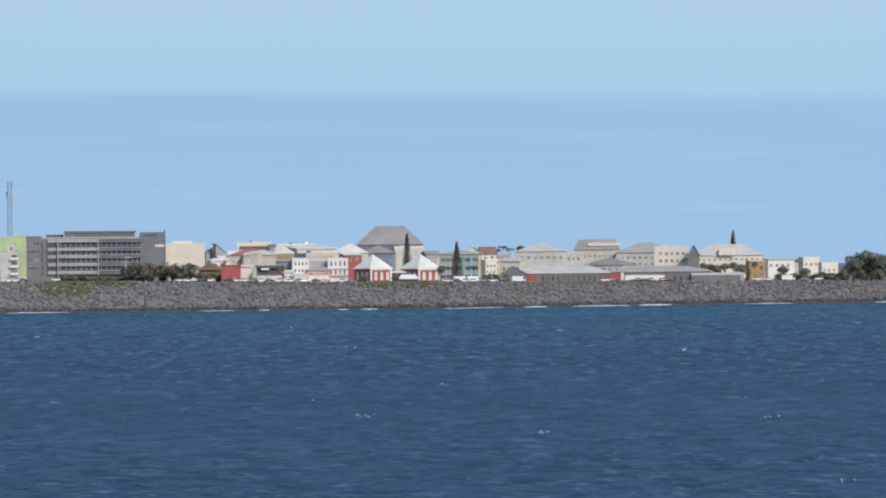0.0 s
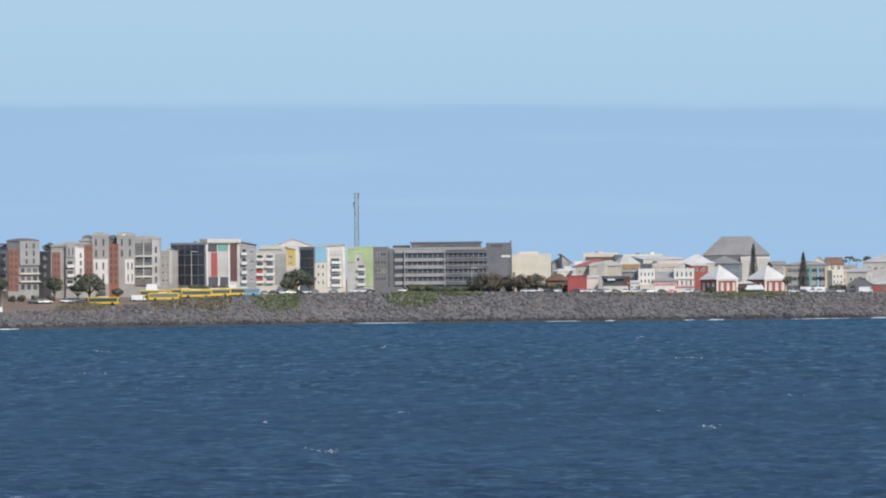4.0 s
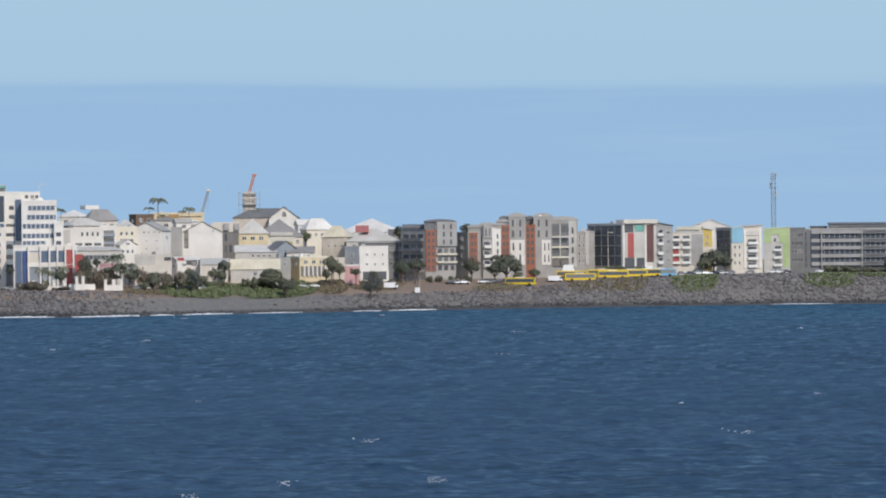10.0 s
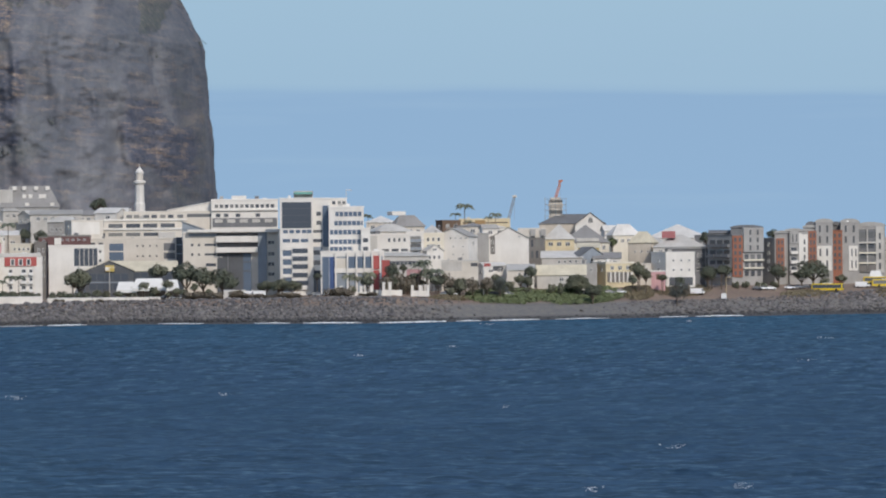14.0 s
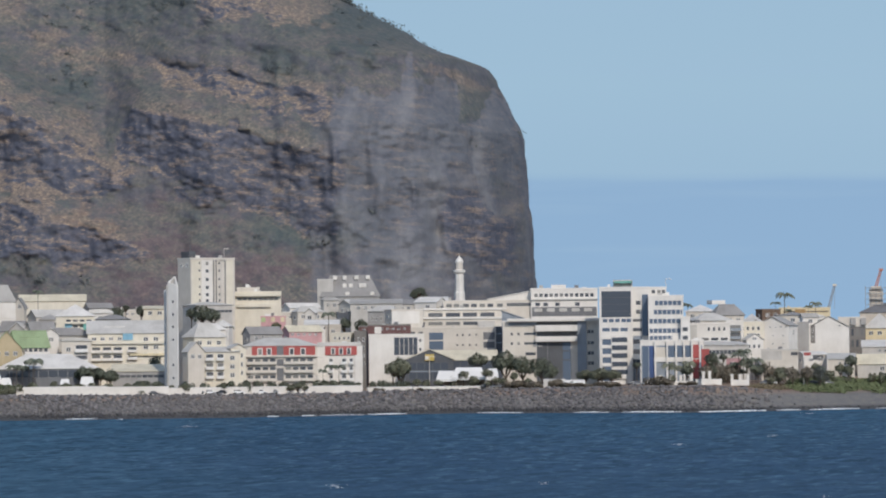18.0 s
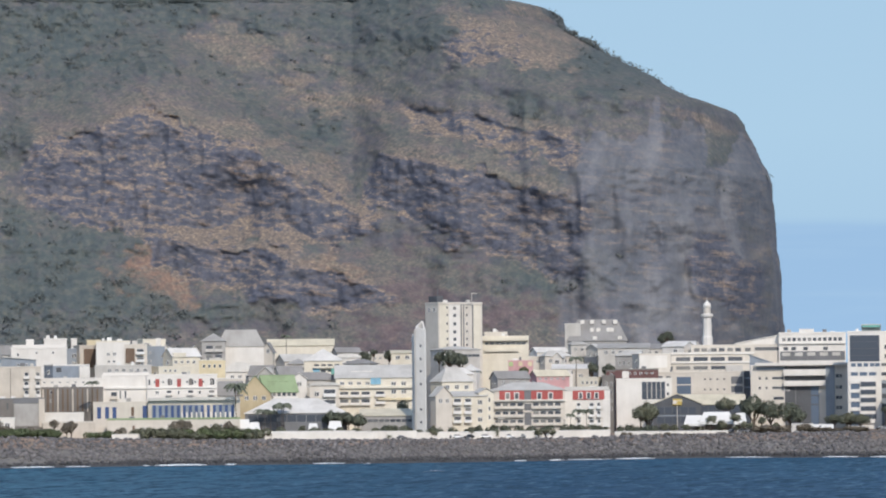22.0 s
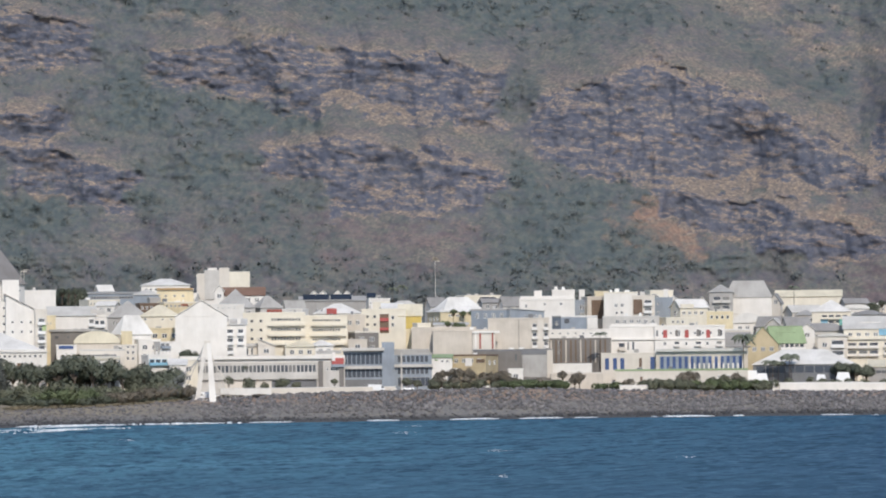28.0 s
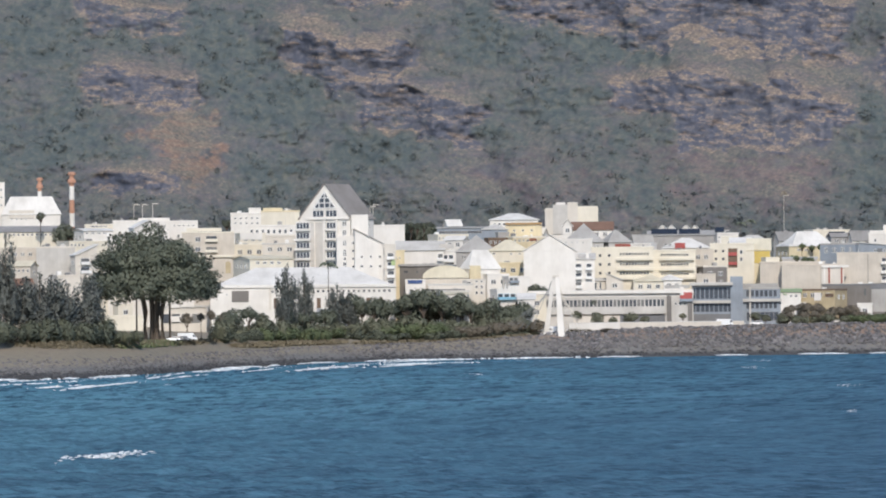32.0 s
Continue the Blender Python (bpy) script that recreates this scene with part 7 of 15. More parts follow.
slabs(b, "balcony", (0.22,), (11.62, 7.61), 6.91, 0.67, -1, 0.05, "cream")
slab(b, "pier", 3.57, 4.94, 0.45, 16.27, -0.7, 0.05, "light_grey")
slab(b, "side_wall", 7.13, 4.05, 3.12, 18.27, -0.6, 0.05, "light_grey")
slabs(b, "window", (8.3,), (17.22, 13.32, 9.42, 5.52), 0.78, 2.46, -0.66, 0.05, "charcoal")
slab(b, "lower_wall", 0, 4.49, 7.13, 2.67, -0.7, 0.05, "stone")
house("roof_storey", -272.7, 1970.4, 11.3, 7.78, 6.66, 9, 24, "grey", "by", 1.55, "roof_grey",
      "barrel-roofed top storey in grey metal")
house("roof_storey", -264.2, 1980.4, 11.32, 7.5, 7.13, 9, 23.96, "grey", "by", 1.56, "roof_grey",
      "barrel-roofed top storey in grey metal")
house("roof_storey", -283.1, 1958.5, 11.3, 8.12, 7.07, 9, 20.72, "grey", "by", 1.1, "roof_grey",
      "barrel-roofed top storey in grey metal")
house("roof_storey", -276.9, 1964.9, 11.3, 7.95, 5.31, 9, 22.02, "grey", "by", 1.11, "roof_grey",
      "barrel-roofed top storey in grey metal")
house("roof_storey", -259, 1988.3, 11.36, 7.26, 11.19, 9, 22.55, "grey", "by", 1.57, "roof_grey",
      "barrel-roofed top storey in grey metal")
house("roof_storey", -286.4, 1953.6, 11.3, 8.27, 5.07, 9, 19.86, "grey", "by", 1.1, "roof_grey",
      "barrel-roofed top storey in grey metal")
house("roof_storey", -276.2, 1969.6, 11.32, 7.93, 3.99, 8, 22.91, "dark_grey", "by", 1.55, "roof_dark",
      "dark barrel-roofed top storey")
house("roof_storey", -267.7, 1979.4, 11.32, 7.64, 4.01, 8, 22.89, "dark_grey", "by", 1.56, "roof_dark",
      "dark barrel-roofed top storey")
b = house("house", -318.1, 1886.5, 10.35, 39.5, 12.57, 11.1, 13.58, "white", "flat", 0.32, "white",
      "white cubic house with small square windows", front=[("dot", 1, 3, 0.12, 0.94, 0.69, 0.87), ("dot", 1, 3, 0.12, 0.94, 0.42, 0.61)], left=[("w", 2, 1, 0.06, 0.94, 0.4, 0.87)])
# Open ground floor: a flat charcoal sheet in place of its shade.
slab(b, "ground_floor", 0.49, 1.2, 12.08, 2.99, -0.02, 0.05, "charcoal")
slab(b, "column", 0.49, 0.77, 0.74, 3.84, -0.3, 0.05, "white")
slab(b, "column", 11.59, 0.77, 0.99, 3.84, -0.3, 0.05, "white")
house("building", -322.7, 1929.3, 11.28, 39.3, 16.36, 5.72, 14.21, "dark_grey", "hip", 0.44, "roof_grey",
      "dark grey building with a grey hipped roof", front=[("w", 3, 3, 0.63, 0.97, 0.34, 0.92), ("band", 2, 1, 0.63, 0.98, 0.34, 0.77, "grey")], left=[("w", 1, 1, 0.1, 0.9, 0.71, 0.93)])
b = house("house", -331.4, 1935.2, 11.32, 9.42, 20.59, 18, 14.87, "light_grey", "hip", 4.82, "roof_pale",
      "house with a pale hipped roof and a red roof patch")
slab(b, "roof_patch", 3.51, 18.38, 5.26, 2.63, 3, 6, "roof_red")
house("house", -344.9, 1956.6, 11.43, -12.22, 11.78, 11, 16.48, "beige", "hip", 3.54, "roof_pale",
      "beige house with a pale grey hipped roof", front=[("dot", 1, 4, 0.16, 0.99, 0.77, 0.96)], right=[("w", 1, 2, 0.1, 0.9, 0.75, 0.94)])
house("warehouse", -348.9, 2022.9, 11.86, 9.44, 25.2, 24, 18.28, "white", "hip", 5.5, "roof_white",
      "white warehouse with a stepped white roof")
house("building", -323.1, 1985, 11.61, 9.16, 5.84, 14, 19.13, "dark_grey", "flat", 0.22, "dark_grey",
      "dark grey building with a dark grey flat roof", front=[("w", 3, 1, 0.06, 0.94, 0.48, 0.95)])
b = house("gate_house", -322.1, 1876.6, 9.58, 9.66, 5.31, 6, 7.39, "pink", "flat", 0.21, "white",
      "pink gate house with a white flat roof")
slab(b, "door", 1.91, 4.2, 1.27, 2.12, -0.05, 0.05, "brown")
house("house", -342.4, 1944.5, 11.36, -12.17, 9.44, 5.99, 16.65, "beige", "hip", 4.4, "roof_cream",
      "beige house with a cream hipped roof", front=[("dot", 1, 3, 0.13, 0.99, 0.63, 0.95)], right=[("w", 1, 1, 0.1, 0.9, 0.75, 0.94)])
house("house", -364.3, 2031.7, 11.92, 34, 12.16, 6.66, 19.53, "cream", "hip", 4.61, "roof_white",
      "cream house with a white hipped roof", front=[("w", 1, 4, 0.01, 0.9, 0.82, 0.96)], left=[("w", 1, 1, 0.1, 0.9, 0.79, 0.95)])
house("house", -370.5, 2046.7, 12.02, 34.2, 7.72, 3.78, 21.89, "white", "gx", 1.86, "roof_white",
      "white house with a white gabled roof")
house("church", -411.4, 2116.9, 12.47, 10.63, 27.91, 16, 24.74, "beige", "hip", 4.09, "roof_dark",
      "church nave with a dark roof, seen over the houses")
house("church", -393.1, 2102.3, 12.37, 10.42, 12.65, 20, 24.4, "white", "gy", 4.77, "roof_dark",
      "white gabled church front with an arched window", front=[("arch", 1, 1, 0.3, 0.72, 1, 1.1, "beige")])
b = house("house", -373.1, 1966, 11.54, 10.48, 18.76, 20, 16.8, "cream", "hip", 7.15, "roof_slate",
      "house with a large dark hipped roof", front=[("w", 1, 4, 0.43, 0.95, 0.8, 0.97)])
slab(b, "roof_light", 5.81, 17.25, 8.93, 1.34, -0.6, 0.05, "roof_pale")
house("house", -373, 1928.2, 11.32, 10.78, 11.83, 13, 18.28, "pale_yellow", "pyr", 5.92, "roof_pale",
      "cream house with a pale pyramid roof")
b = house("town_house", -380.6, 1915, 11.2, 11.09, 10.46, 14, 19.3, "stone", "flat", 3.49, "offwhite",
      "grey stone town house with arched windows", front=[("arch", 2, 5, 0.08, 0.96, 0.53, 0.98, "grey")])
slabs(b, "dormer", (4.79, 8.72), (19.73,), 1.96, 2.61, -1.2, 2, "grey")
house("house", -366.1, 1887.7, 11.07, 10.75, 15.45, 14, 11.45, "light_grey", "shed", 2.57, "roof_white",
      "house with a white sheet roof", front=[("w", 1, 4, 0.36, 0.92, 0.78, 0.94)])
house("house", -351.9, 1891.3, 11.08, 40.5, 10.78, 7.1, 11.79, "blue_grey", "gy", 3.43, "roof_dark",
      "blue-grey gabled house in the town", front=[("w", 1, 2, 0.01, 0.68, 0.78, 0.96)], left=[("w", 1, 1, 0.1, 0.9, 0.65, 0.92)])
house("house", -347.1, 1892.9, 11.08, 10.24, 10.31, 14, 11.07, "white", "gx", 2.15, "roof_slate",
      "white house with a slate-grey gabled roof")
house("house", -359.4, 1843.9, 10.83, 10.76, 18.03, 11, 5.36, "light_grey", "gx", 3.56, "roof_cream",
      "house with a cream sheet roof by the shore", front=[("w", 1, 3, 0.42, 0.93, 0.37, 0.92)])
house("house", -348.8, 1864.9, 10.92, 10.47, 8.05, 14, 8.95, "grey", "flat", 0.21, "grey",
      "grey house with a grey flat roof", front=[("dot", 1, 2, 0.13, 0.92, 0.62, 0.91)])
b = house("house", -338.9, 1874.1, 10.96, 35.2, 11.73, 12.07, 9.24, "pale_yellow", "flat", 0.43, "cream",
      "house with a pale yellow upper wall and posts below", left=[("w", 1, 2, 0.1, 0.9, 0.56, 0.89)])
slab(b, "veranda", 0.47, 2.01, 10.79, 3.83, -0.05, 0.05, "stone")
slabs(b, "post", (1.41, 3.17, 4.92, 6.68, 8.44, 10.2), (2.01,), 0.59, 3.83, -0.8, 0.05, "white")
house("house", -331.6, 1891.6, 11.06, 9.84, 6.86, 14, 8.61, "offwhite", "flat", 0.21, "offwhite",
      "off-white house with an off-white flat roof", front=[("w", 1, 3, 0.12, 0.88, 0.6, 0.9)])
house("house", -357.8, 1919.1, 11.25, 10.44, 8.06, 14, 15.14, "yellow", "gx", 1.74, "roof_cream",
      "yellow house with a cream gabled roof")
house("warehouse", -400.3, 1855.8, 10.69, -10.06, 13.46, 8.42, 19.95, "white", "gy", 3.17, "roof_grey",
      "white gabled building with a grey roof", front=[("dot", 1, 4, 0.37, 0.99, 0.93, 1.01), ("dot", 1, 2, 0.37, 0.98, 0.78, 0.84), ("dot", 1, 2, 0.37, 0.98, 0.63, 0.69)], right=[("w", 1, 1, 0.1, 0.9, 0.79, 0.95)])
# Added grey block: its colour stands for the shadow between the two gables.
house("stair_block", -387.5, 1871.3, 10.85, 11.64, 4.27, 10, 20.87, "grey", "flat", 0.21, "grey",
      "grey block standing for the shadow beside the gable")
b = house("warehouse", -384, 1875.2, 10.92, 11.35, 15.17, 26, 19.03, "white", "gy", 4.06, "roof_grey",
      "white gabled building with a grey roof", front=[("w", 2, 1, 0.04, 0.15, 0.71, 1), ("dot", 1, 1, 0.7, 0.82, 0.98, 1.07)])
# Recess drawn flat, a dark strip standing for its shade.
slab(b, "flat_recess", 0.64, 13.04, 1.71, 6.84, -0.05, 0.05, "stone")
house("house", -389.5, 1890.8, 10.98, 35.6, 6.29, 2.82, 23.2, "white", "gx", 1.29, "roof_grey",
      "white house with a grey gabled roof")
house("house", -404.8, 1916.2, 11.12, 11.75, 12.02, 14, 23.76, "offwhite", "hip", 1.31, "roof_slate",
      "off-white house with a slate-grey hipped roof")
house("house", -398, 1936.1, 11.26, 31.5, 8.43, 8.45, 23.25, "white", "hip", 1.32, "roof_white",
      "white house with a white hipped roof", left=[("w", 1, 1, 0.1, 0.9, 0.82, 0.96)])
b = house("shed", -389.1, 1813.4, 10.47, 11.9, 13.45, 14, 11.07, "offwhite", "flat", 0.21, "roof_pale",
      "low off-white shed in the town")
slab(b, "side_wall", 0, 7.34, 7.45, 3.31, -0.1, 0.05, "light_grey")
slab(b, "opening", 10.76, 9, 2.48, 1.24, -0.2, 0.05, "charcoal")
house("house", -368.1, 1832.1, 10.68, 11.21, 9.8, 14, 7.34, "offwhite", "shed", 2.09, "roof_pale",
      "off-white house with a pale grey lean-to roof", front=[("w", 1, 3, 0.34, 0.94, 0.6, 0.94)])
b = house("house", -379, 1842.1, 10.69, 35.5, 9.13, 6.84, 9.09, "white", "gx", 1.05, "roof_white",
      "white house with a white gabled roof", left=[("w", 1, 1, 0.1, 0.9, 0.55, 0.89)])
slab(b, "opening", 1.78, 6.99, 5.97, 1.68, -0.1, 0.05, "charcoal")
house("apartment_building", -418, 1823.1, 10.35, 12.69, 14.82, 16, 21, "white", "flat", 0.42, "white",
      "white apartment building with loggias", front=[("bal", 2, 3, 0.27, 0.97, 0.52, 0.78), ("w", 1, 4, 0.41, 0.92, 0.84, 0.98)])
house("apartment_wing", -408.1, 1840.6, 10.52, 12.41, 6.31, 14, 21.69, "white", "flat", 0.42, "white",
      "white apartment wing with a white flat roof", front=[("bal", 3, 1, 0.07, 0.93, 0.55, 0.96, "blue_grey")])
house("house", -406.4, 1852.1, 10.63, 12.23, 9.73, 12, 21.17, "cream", "flat", 0.42, "cream",
      "cream house with a cream flat roof", front=[("w", 2, 4, 0.09, 0.91, 0.71, 0.96)])
house("house", -397.8, 1828.3, 10.49, 36.2, 6.83, 4.18, 14.9, "white", "gy", 2.09, "roof_pale",
      "white house with a pale grey gabled roof", front=[("w", 1, 1, 0.2, 0.73, 0.97, 1.08), ("w", 1, 3, 0.02, 0.87, 0.75, 0.92)], left=[("w", 1, 1, 0.1, 0.9, 0.72, 0.93)])
house("house", -405.9, 1791.7, 10.19, 36.6, 18.14, 9.66, 13.37, "light_grey", "shed", 1.23, "roof_pale",
      "house with a long pale lean-to roof", front=[("band", 1, 5, 0.01, 0.88, 0.68, 0.92, "grey")], left=[("w", 1, 2, 0.1, 0.9, 0.69, 0.93)])
house("house", -394.6, 1779.2, 10.14, -9.58, 4.58, 2.76, 8.69, "pink", "flat", 0.2, "offwhite",
      "pink house with an off-white flat roof", front=[("w", 2, 1, 0.06, 0.94, 0.21, 0.9)])
house("house", -422.7, 1854.8, 10.54, 32.7, 14.2, 10.63, 22.28, "offwhite", "hip", 2.97, "roof_pale",
      "off-white house with a pale grey hipped roof", left=[("w", 1, 2, 0.1, 0.9, 0.82, 0.96)])
house("house", -412.5, 1886.2, 10.84, 12.21, 8.4, 14, 21.17, "offwhite", "pyr", 3.45, "roof_pale",
      "off-white house with a pale grey pyramid roof")
b = house("house", -434.9, 1941.8, 11.12, 36.5, 12.45, 5.9, 24.22, "offwhite", "hip", 4.44, "roof_slate",
      "villa with a dark hipped roof", left=[("w", 1, 1, 0.1, 0.9, 0.83, 0.96)])
slab(b, "roof_room", 0.78, 28.66, 5.83, 1.55, 5, 10, "white")
house("building", -447.9, 2090.4, 12.13, 36, 8.37, 7, 26.58, "brown", "flat", 0.24, "brown",
      "brown building with a brown flat roof", front=[("w", 3, 2, 0.06, 0.94, 0.63, 0.97)], left=[("w", 1, 1, 0.1, 0.9, 0.85, 0.96)])
b = house("building", -443.2, 2102.6, 12.28, 11.62, 21.58, 14, 26.87, "pale_yellow", "flat", 0.48, "pale_yellow",
      "long pale yellow building behind palms", front=[("band", 1, 5, 0.07, 0.96, 0.93, 0.97, "ochre")])
slab(b, "panel", 6.71, 24.71, 4.32, 1.92, -0.3, 0.05, "ochre")
house("house", -451.4, 1962, 11.15, 12.79, 11.68, 14, 26.03, "offwhite", "hip", 2.7, "roof_white",
      "off-white house with a white hipped roof")
b = house("office_building", -498.7, 1900.1, 9.92, 14.33, 25.87, 22, 36, "white", "flat", 0.44, "white",
      "long white office building with window bands")
slabs(b, "window", (1.32, 3.29, 5.26, 7.23, 9.21, 11.18, 13.15, 15.13, 17.1, 19.07, 21.05, 23.02), (33,), 1.32, 1.32, -0.06, 0.05, "glass_dark")
slabs(b, "window", (1.75, 4.82, 9.43, 17.1), (29.47,), 1.75, 1.32, -0.06, 0.05, "glass_dark")
slab(b, "roof_room", 7.89, 36, 5.7, 1.75, 4, 9, "white")
slab(b, "cornice", 0, 31.9, 25.87, 0.66, -0.8, 0.05, "white")
slab(b, "roof_plant", 0.44, 25.53, 24.99, 3.51, -0.1, 0.05, "dark_grey", "dark band of roof plant")
slabs(b, "duct", (1.32, 6.14, 10.96, 15.78, 20.61), (27.28,), 3.07, 1.32, -0.25, 0.05, "light_grey")
b = house("office_wing", -516, 1900.1, 9.64, 14.94, 17.14, 20, 32.8, "white", "slope_r", 3.3, "roof_white",
      "white office wing with a sloping parapet")
slabs(b, "window", (10.55, 12.52, 14.5), (30.6,), 1.32, 1.1, -0.06, 0.05, "glass_dark")
b = house("office_building", -532, 1893.1, 9.51, 15.2, 34.5, 22, 32.1, "offwhite", "flat", 0.22, "offwhite",
      "off-white office building with window bands")
slabs(b, "window", (1.1, 3.95, 7.68, 10.75, 14.04, 17.12, 20.85), (29.72,), 2.19, 1.32, -0.06, 0.05, "glass_dark")
slab(b, "window", 24.58, 29.94, 9.44, 1.32, -0.06, 0.05, "glass_dark")
b = house("office_building", -536.2, 1880, 9.34, 15.45, 31.9, 20, 29.22, "offwhite", "flat", 0.22, "offwhite",
      "off-white office building with window bands")
slabs(b, "window", (1.75, 8.51, 15.05, 21.82), (26.16,), 5.45, 1.53, -0.06, 0.05, "glass_dark")
slab(b, "cornice", 0, 28.78, 31.9, 0.65, -0.5, 0.05, "white")
b = house("office_building", -538.3, 1865.1, 9.21, 15.54, 37.7, 20, 25.78, "offwhite", "flat", 0.22, "offwhite",
      "off-white office building with window bands")
slabs(b, "window", (1.08, 7.8, 14.51, 21.23), (22.96,), 5.42, 1.3, -0.06, 0.05, "glass_dark")
slab(b, "cornice", 0, 25.34, 37.7, 0.65, -0.5, 0.05, "white")
slab(b, "roof_plant", 26.86, 21.88, 6.5, 2.6, -1, 0.05, "light_grey")
b = house("court_wing", -530, 1836.5, 9.03, 15.56, 36.3, 18, 21.9, "offwhite", "flat", 0.32, "offwhite",
      "blank off-white court wing with small square windows")
slabs(b, "window", (18.13, 20.26, 22.82, 25.38), (18.92, 15.08), 0.64, 0.64, -0.06, 0.05, "glass_dark")
slab(b, "glazing", 7.89, 13.8, 5.33, 6.4, -0.08, 0.05, "glass_blue")
slab(b, "transom", 7.89, 17, 5.33, 0.43, -0.15, 0.05, "offwhite")
slabs(b, "window", (0.85, 3.84), (18.92,), 1.71, 1.71, -0.06, 0.05, "glass_dark")
slab(b, "flat_recess", 28.37, 9.96, 4.27, 10.24, -0.08, 0.05, "dark_grey")
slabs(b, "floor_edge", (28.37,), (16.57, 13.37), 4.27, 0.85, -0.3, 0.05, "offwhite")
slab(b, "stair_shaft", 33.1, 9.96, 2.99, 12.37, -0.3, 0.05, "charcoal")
slabs(b, "floor_edge", (33.1,), (19.34, 15.93), 2.99, 0.43, -0.4, 0.05, "blue_grey")
b = house("courthouse", -484.5, 1804.6, 9.26, 14.47, 36.3, 22, 23.61, "offwhite", "flat", 0.31, "white",
      "white modern courthouse with deep horizontal bands")
slab(b, "cornice", 1.67, 23.61, 34.2, 1.04, -2.6, 0.05, "white")
slab(b, "window_band", 12.51, 22.15, 15.01, 1.25, -0.1, 0.05, "charcoal")
slab(b, "band", 12.09, 19.86, 15.43, 2.29, -2.4, 0.05, "white")
slab(b, "window_band", 12.51, 17.98, 15.01, 1.88, -0.1, 0.05, "charcoal")
slab(b, "band", 12.09, 16.11, 15.43, 1.88, -2.4, 0.05, "white")
slabs(b, "window", (2.92, 5.42), (18.5, 14.96), 0.83, 0.94, -0.06, 0.05, "glass_dark")
slabs(b, "window", (7.92,), (18.61, 15.06), 4.17, 0.83, -0.06, 0.05, "glass_dark")
slab(b, "window", 8.34, 11.1, 3.75, 1.04, -0.06, 0.05, "glass_dark")
slab(b, "window_band", 2.09, 22.15, 10.43, 1.04, -0.06, 0.05, "blue_grey")
# Flat charcoal panel carries the entrance's shade in its colour.
slab(b, "entrance", 12.51, 1.51, 9.59, 14.39, -0.2, 0.05, "charcoal", "flat dark panel for the shaded entrance")
slab(b, "glass_wall", 22.1, 1.51, 2.92, 14.39, -0.1, 0.05, "glass_blue")
slabs(b, "transom", (22.1,), (12.35, 9.02), 2.92, 0.42, -0.2, 0.05, "charcoal")
slab(b, "column", 16.26, 1.51, 0.42, 14.39, -0.5, 0.05, "dark_grey")
slab(b, "wall_panel", 27.52, 1.51, 3.34, 22.1, -0.7, 0.05, "blue_grey", "blue-grey wall panel")
slabs(b, "window", (31.3, 32.5), (19.03, 14.86, 11.1, 7.35), 1.04, 1.25, -0.06, 0.05, "glass_dark")
slab(b, "pier", 35, 1.51, 1.25, 22.1, -0.4, 0.05, "white")
house("roof_wedge", -491.5, 1829.6, 9.2, 14.91, 8.25, 10, 25.03, "blue_grey", "slope_l", 3.17, "blue_grey",
      "blue-grey wedge-shaped roof structure")
b = house("hotel", -442.7, 1784.3, 9.52, 13.75, 12.1, 26, 35, "white", "flat", 0.41, "white",
      "white hotel block with dark glass and horizontal window bands")
slab(b, "glazing", 0.82, 24.36, 10.67, 9.44, -0.12, 0.05, "glass_wall", "large dark reflective glazing")
slabs(b, "transom", (0.82,), (31.4, 28.94, 26.47), 10.67, 0.14, -0.16, 0.05, "charcoal")
slabs(b, "window", (1.23, 3.49, 5.74, 8, 9.85), (22.52,), 1.64, 1.23, -0.1, 0.05, "glass_blue")
slabs(b, "window", (1.03, 4.31, 7.59), (19.23,), 2.67, 1.23, -0.1, 0.05, "glass_blue")
slab(b, "window_strip", 1.03, 1.18, 3.08, 16, -0.06, 0.05, "glass_blue")
slabs(b, "band", (0.62,), (16.36, 13.08, 9.8, 6.51, 3.23), 3.69, 1.23, -0.35, 0.05, "white")
slab(b, "bow_bay", 4.31, 2, 5.95, 16, -0.8, 0.05, "white", "bowed balcony bay")
slabs(b, "window", (4.51,), (15.33, 12.46, 9.59, 6.51, 3.64), 5.54, 1.64, -0.95, 0.05, "glass_wall")
slab(b, "pier", 10.46, -0.87, 1.23, 19.7, -0.3, 0.05, "white")
slab(b, "roof_lantern", 5.13, 35.2, 6.98, 2.67, 3, 8, "light_grey", "pale glass roof lantern")
slab(b, "lantern_rail", 5.54, 36.7, 6.15, 0.21, 2.9, 0.05, "teal")
b = house("hotel_wing", -432.3, 1789.2, 9.7, 13.48, 6.98, 22, 34.8, "white", "flat", 0.41, "white",
      "white hotel wing with a blue glass stair strip")
slabs(b, "window", (2.05,), (28.64, 25.36), 1.64, 1.44, -0.06, 0.05, "glass_dark")
slab(b, "window", 0.82, 22.48, 3.29, 1.03, -0.06, 0.05, "glass_dark")
slab(b, "window", 0.82, 18.99, 3.29, 1.23, -0.06, 0.05, "glass_dark")
slab(b, "stair_glazing", 4.31, 17.34, 2.26, 14.99, -0.5, 0.05, "glass_blue", "pale blue glazed stair strip")
slab(b, "flat_recess", 0.41, -0.32, 3.7, 17.67, -0.02, 0.05, "blue_grey")
slabs(b, "window", (0.82,), (14.47, 10.77, 7.07), 2.67, 1.64, -0.06, 0.05, "glass_dark")
b = house("hotel_wing", -424.1, 1782.9, 9.83, 13.18, 12.68, 22, 31.4, "white", "flat", 0.41, "white",
      "white hotel wing with horizontal window bands")
slab(b, "window_band", 2.45, 28.15, 9.41, 1.64, -0.1, 0.05, "glass_blue")
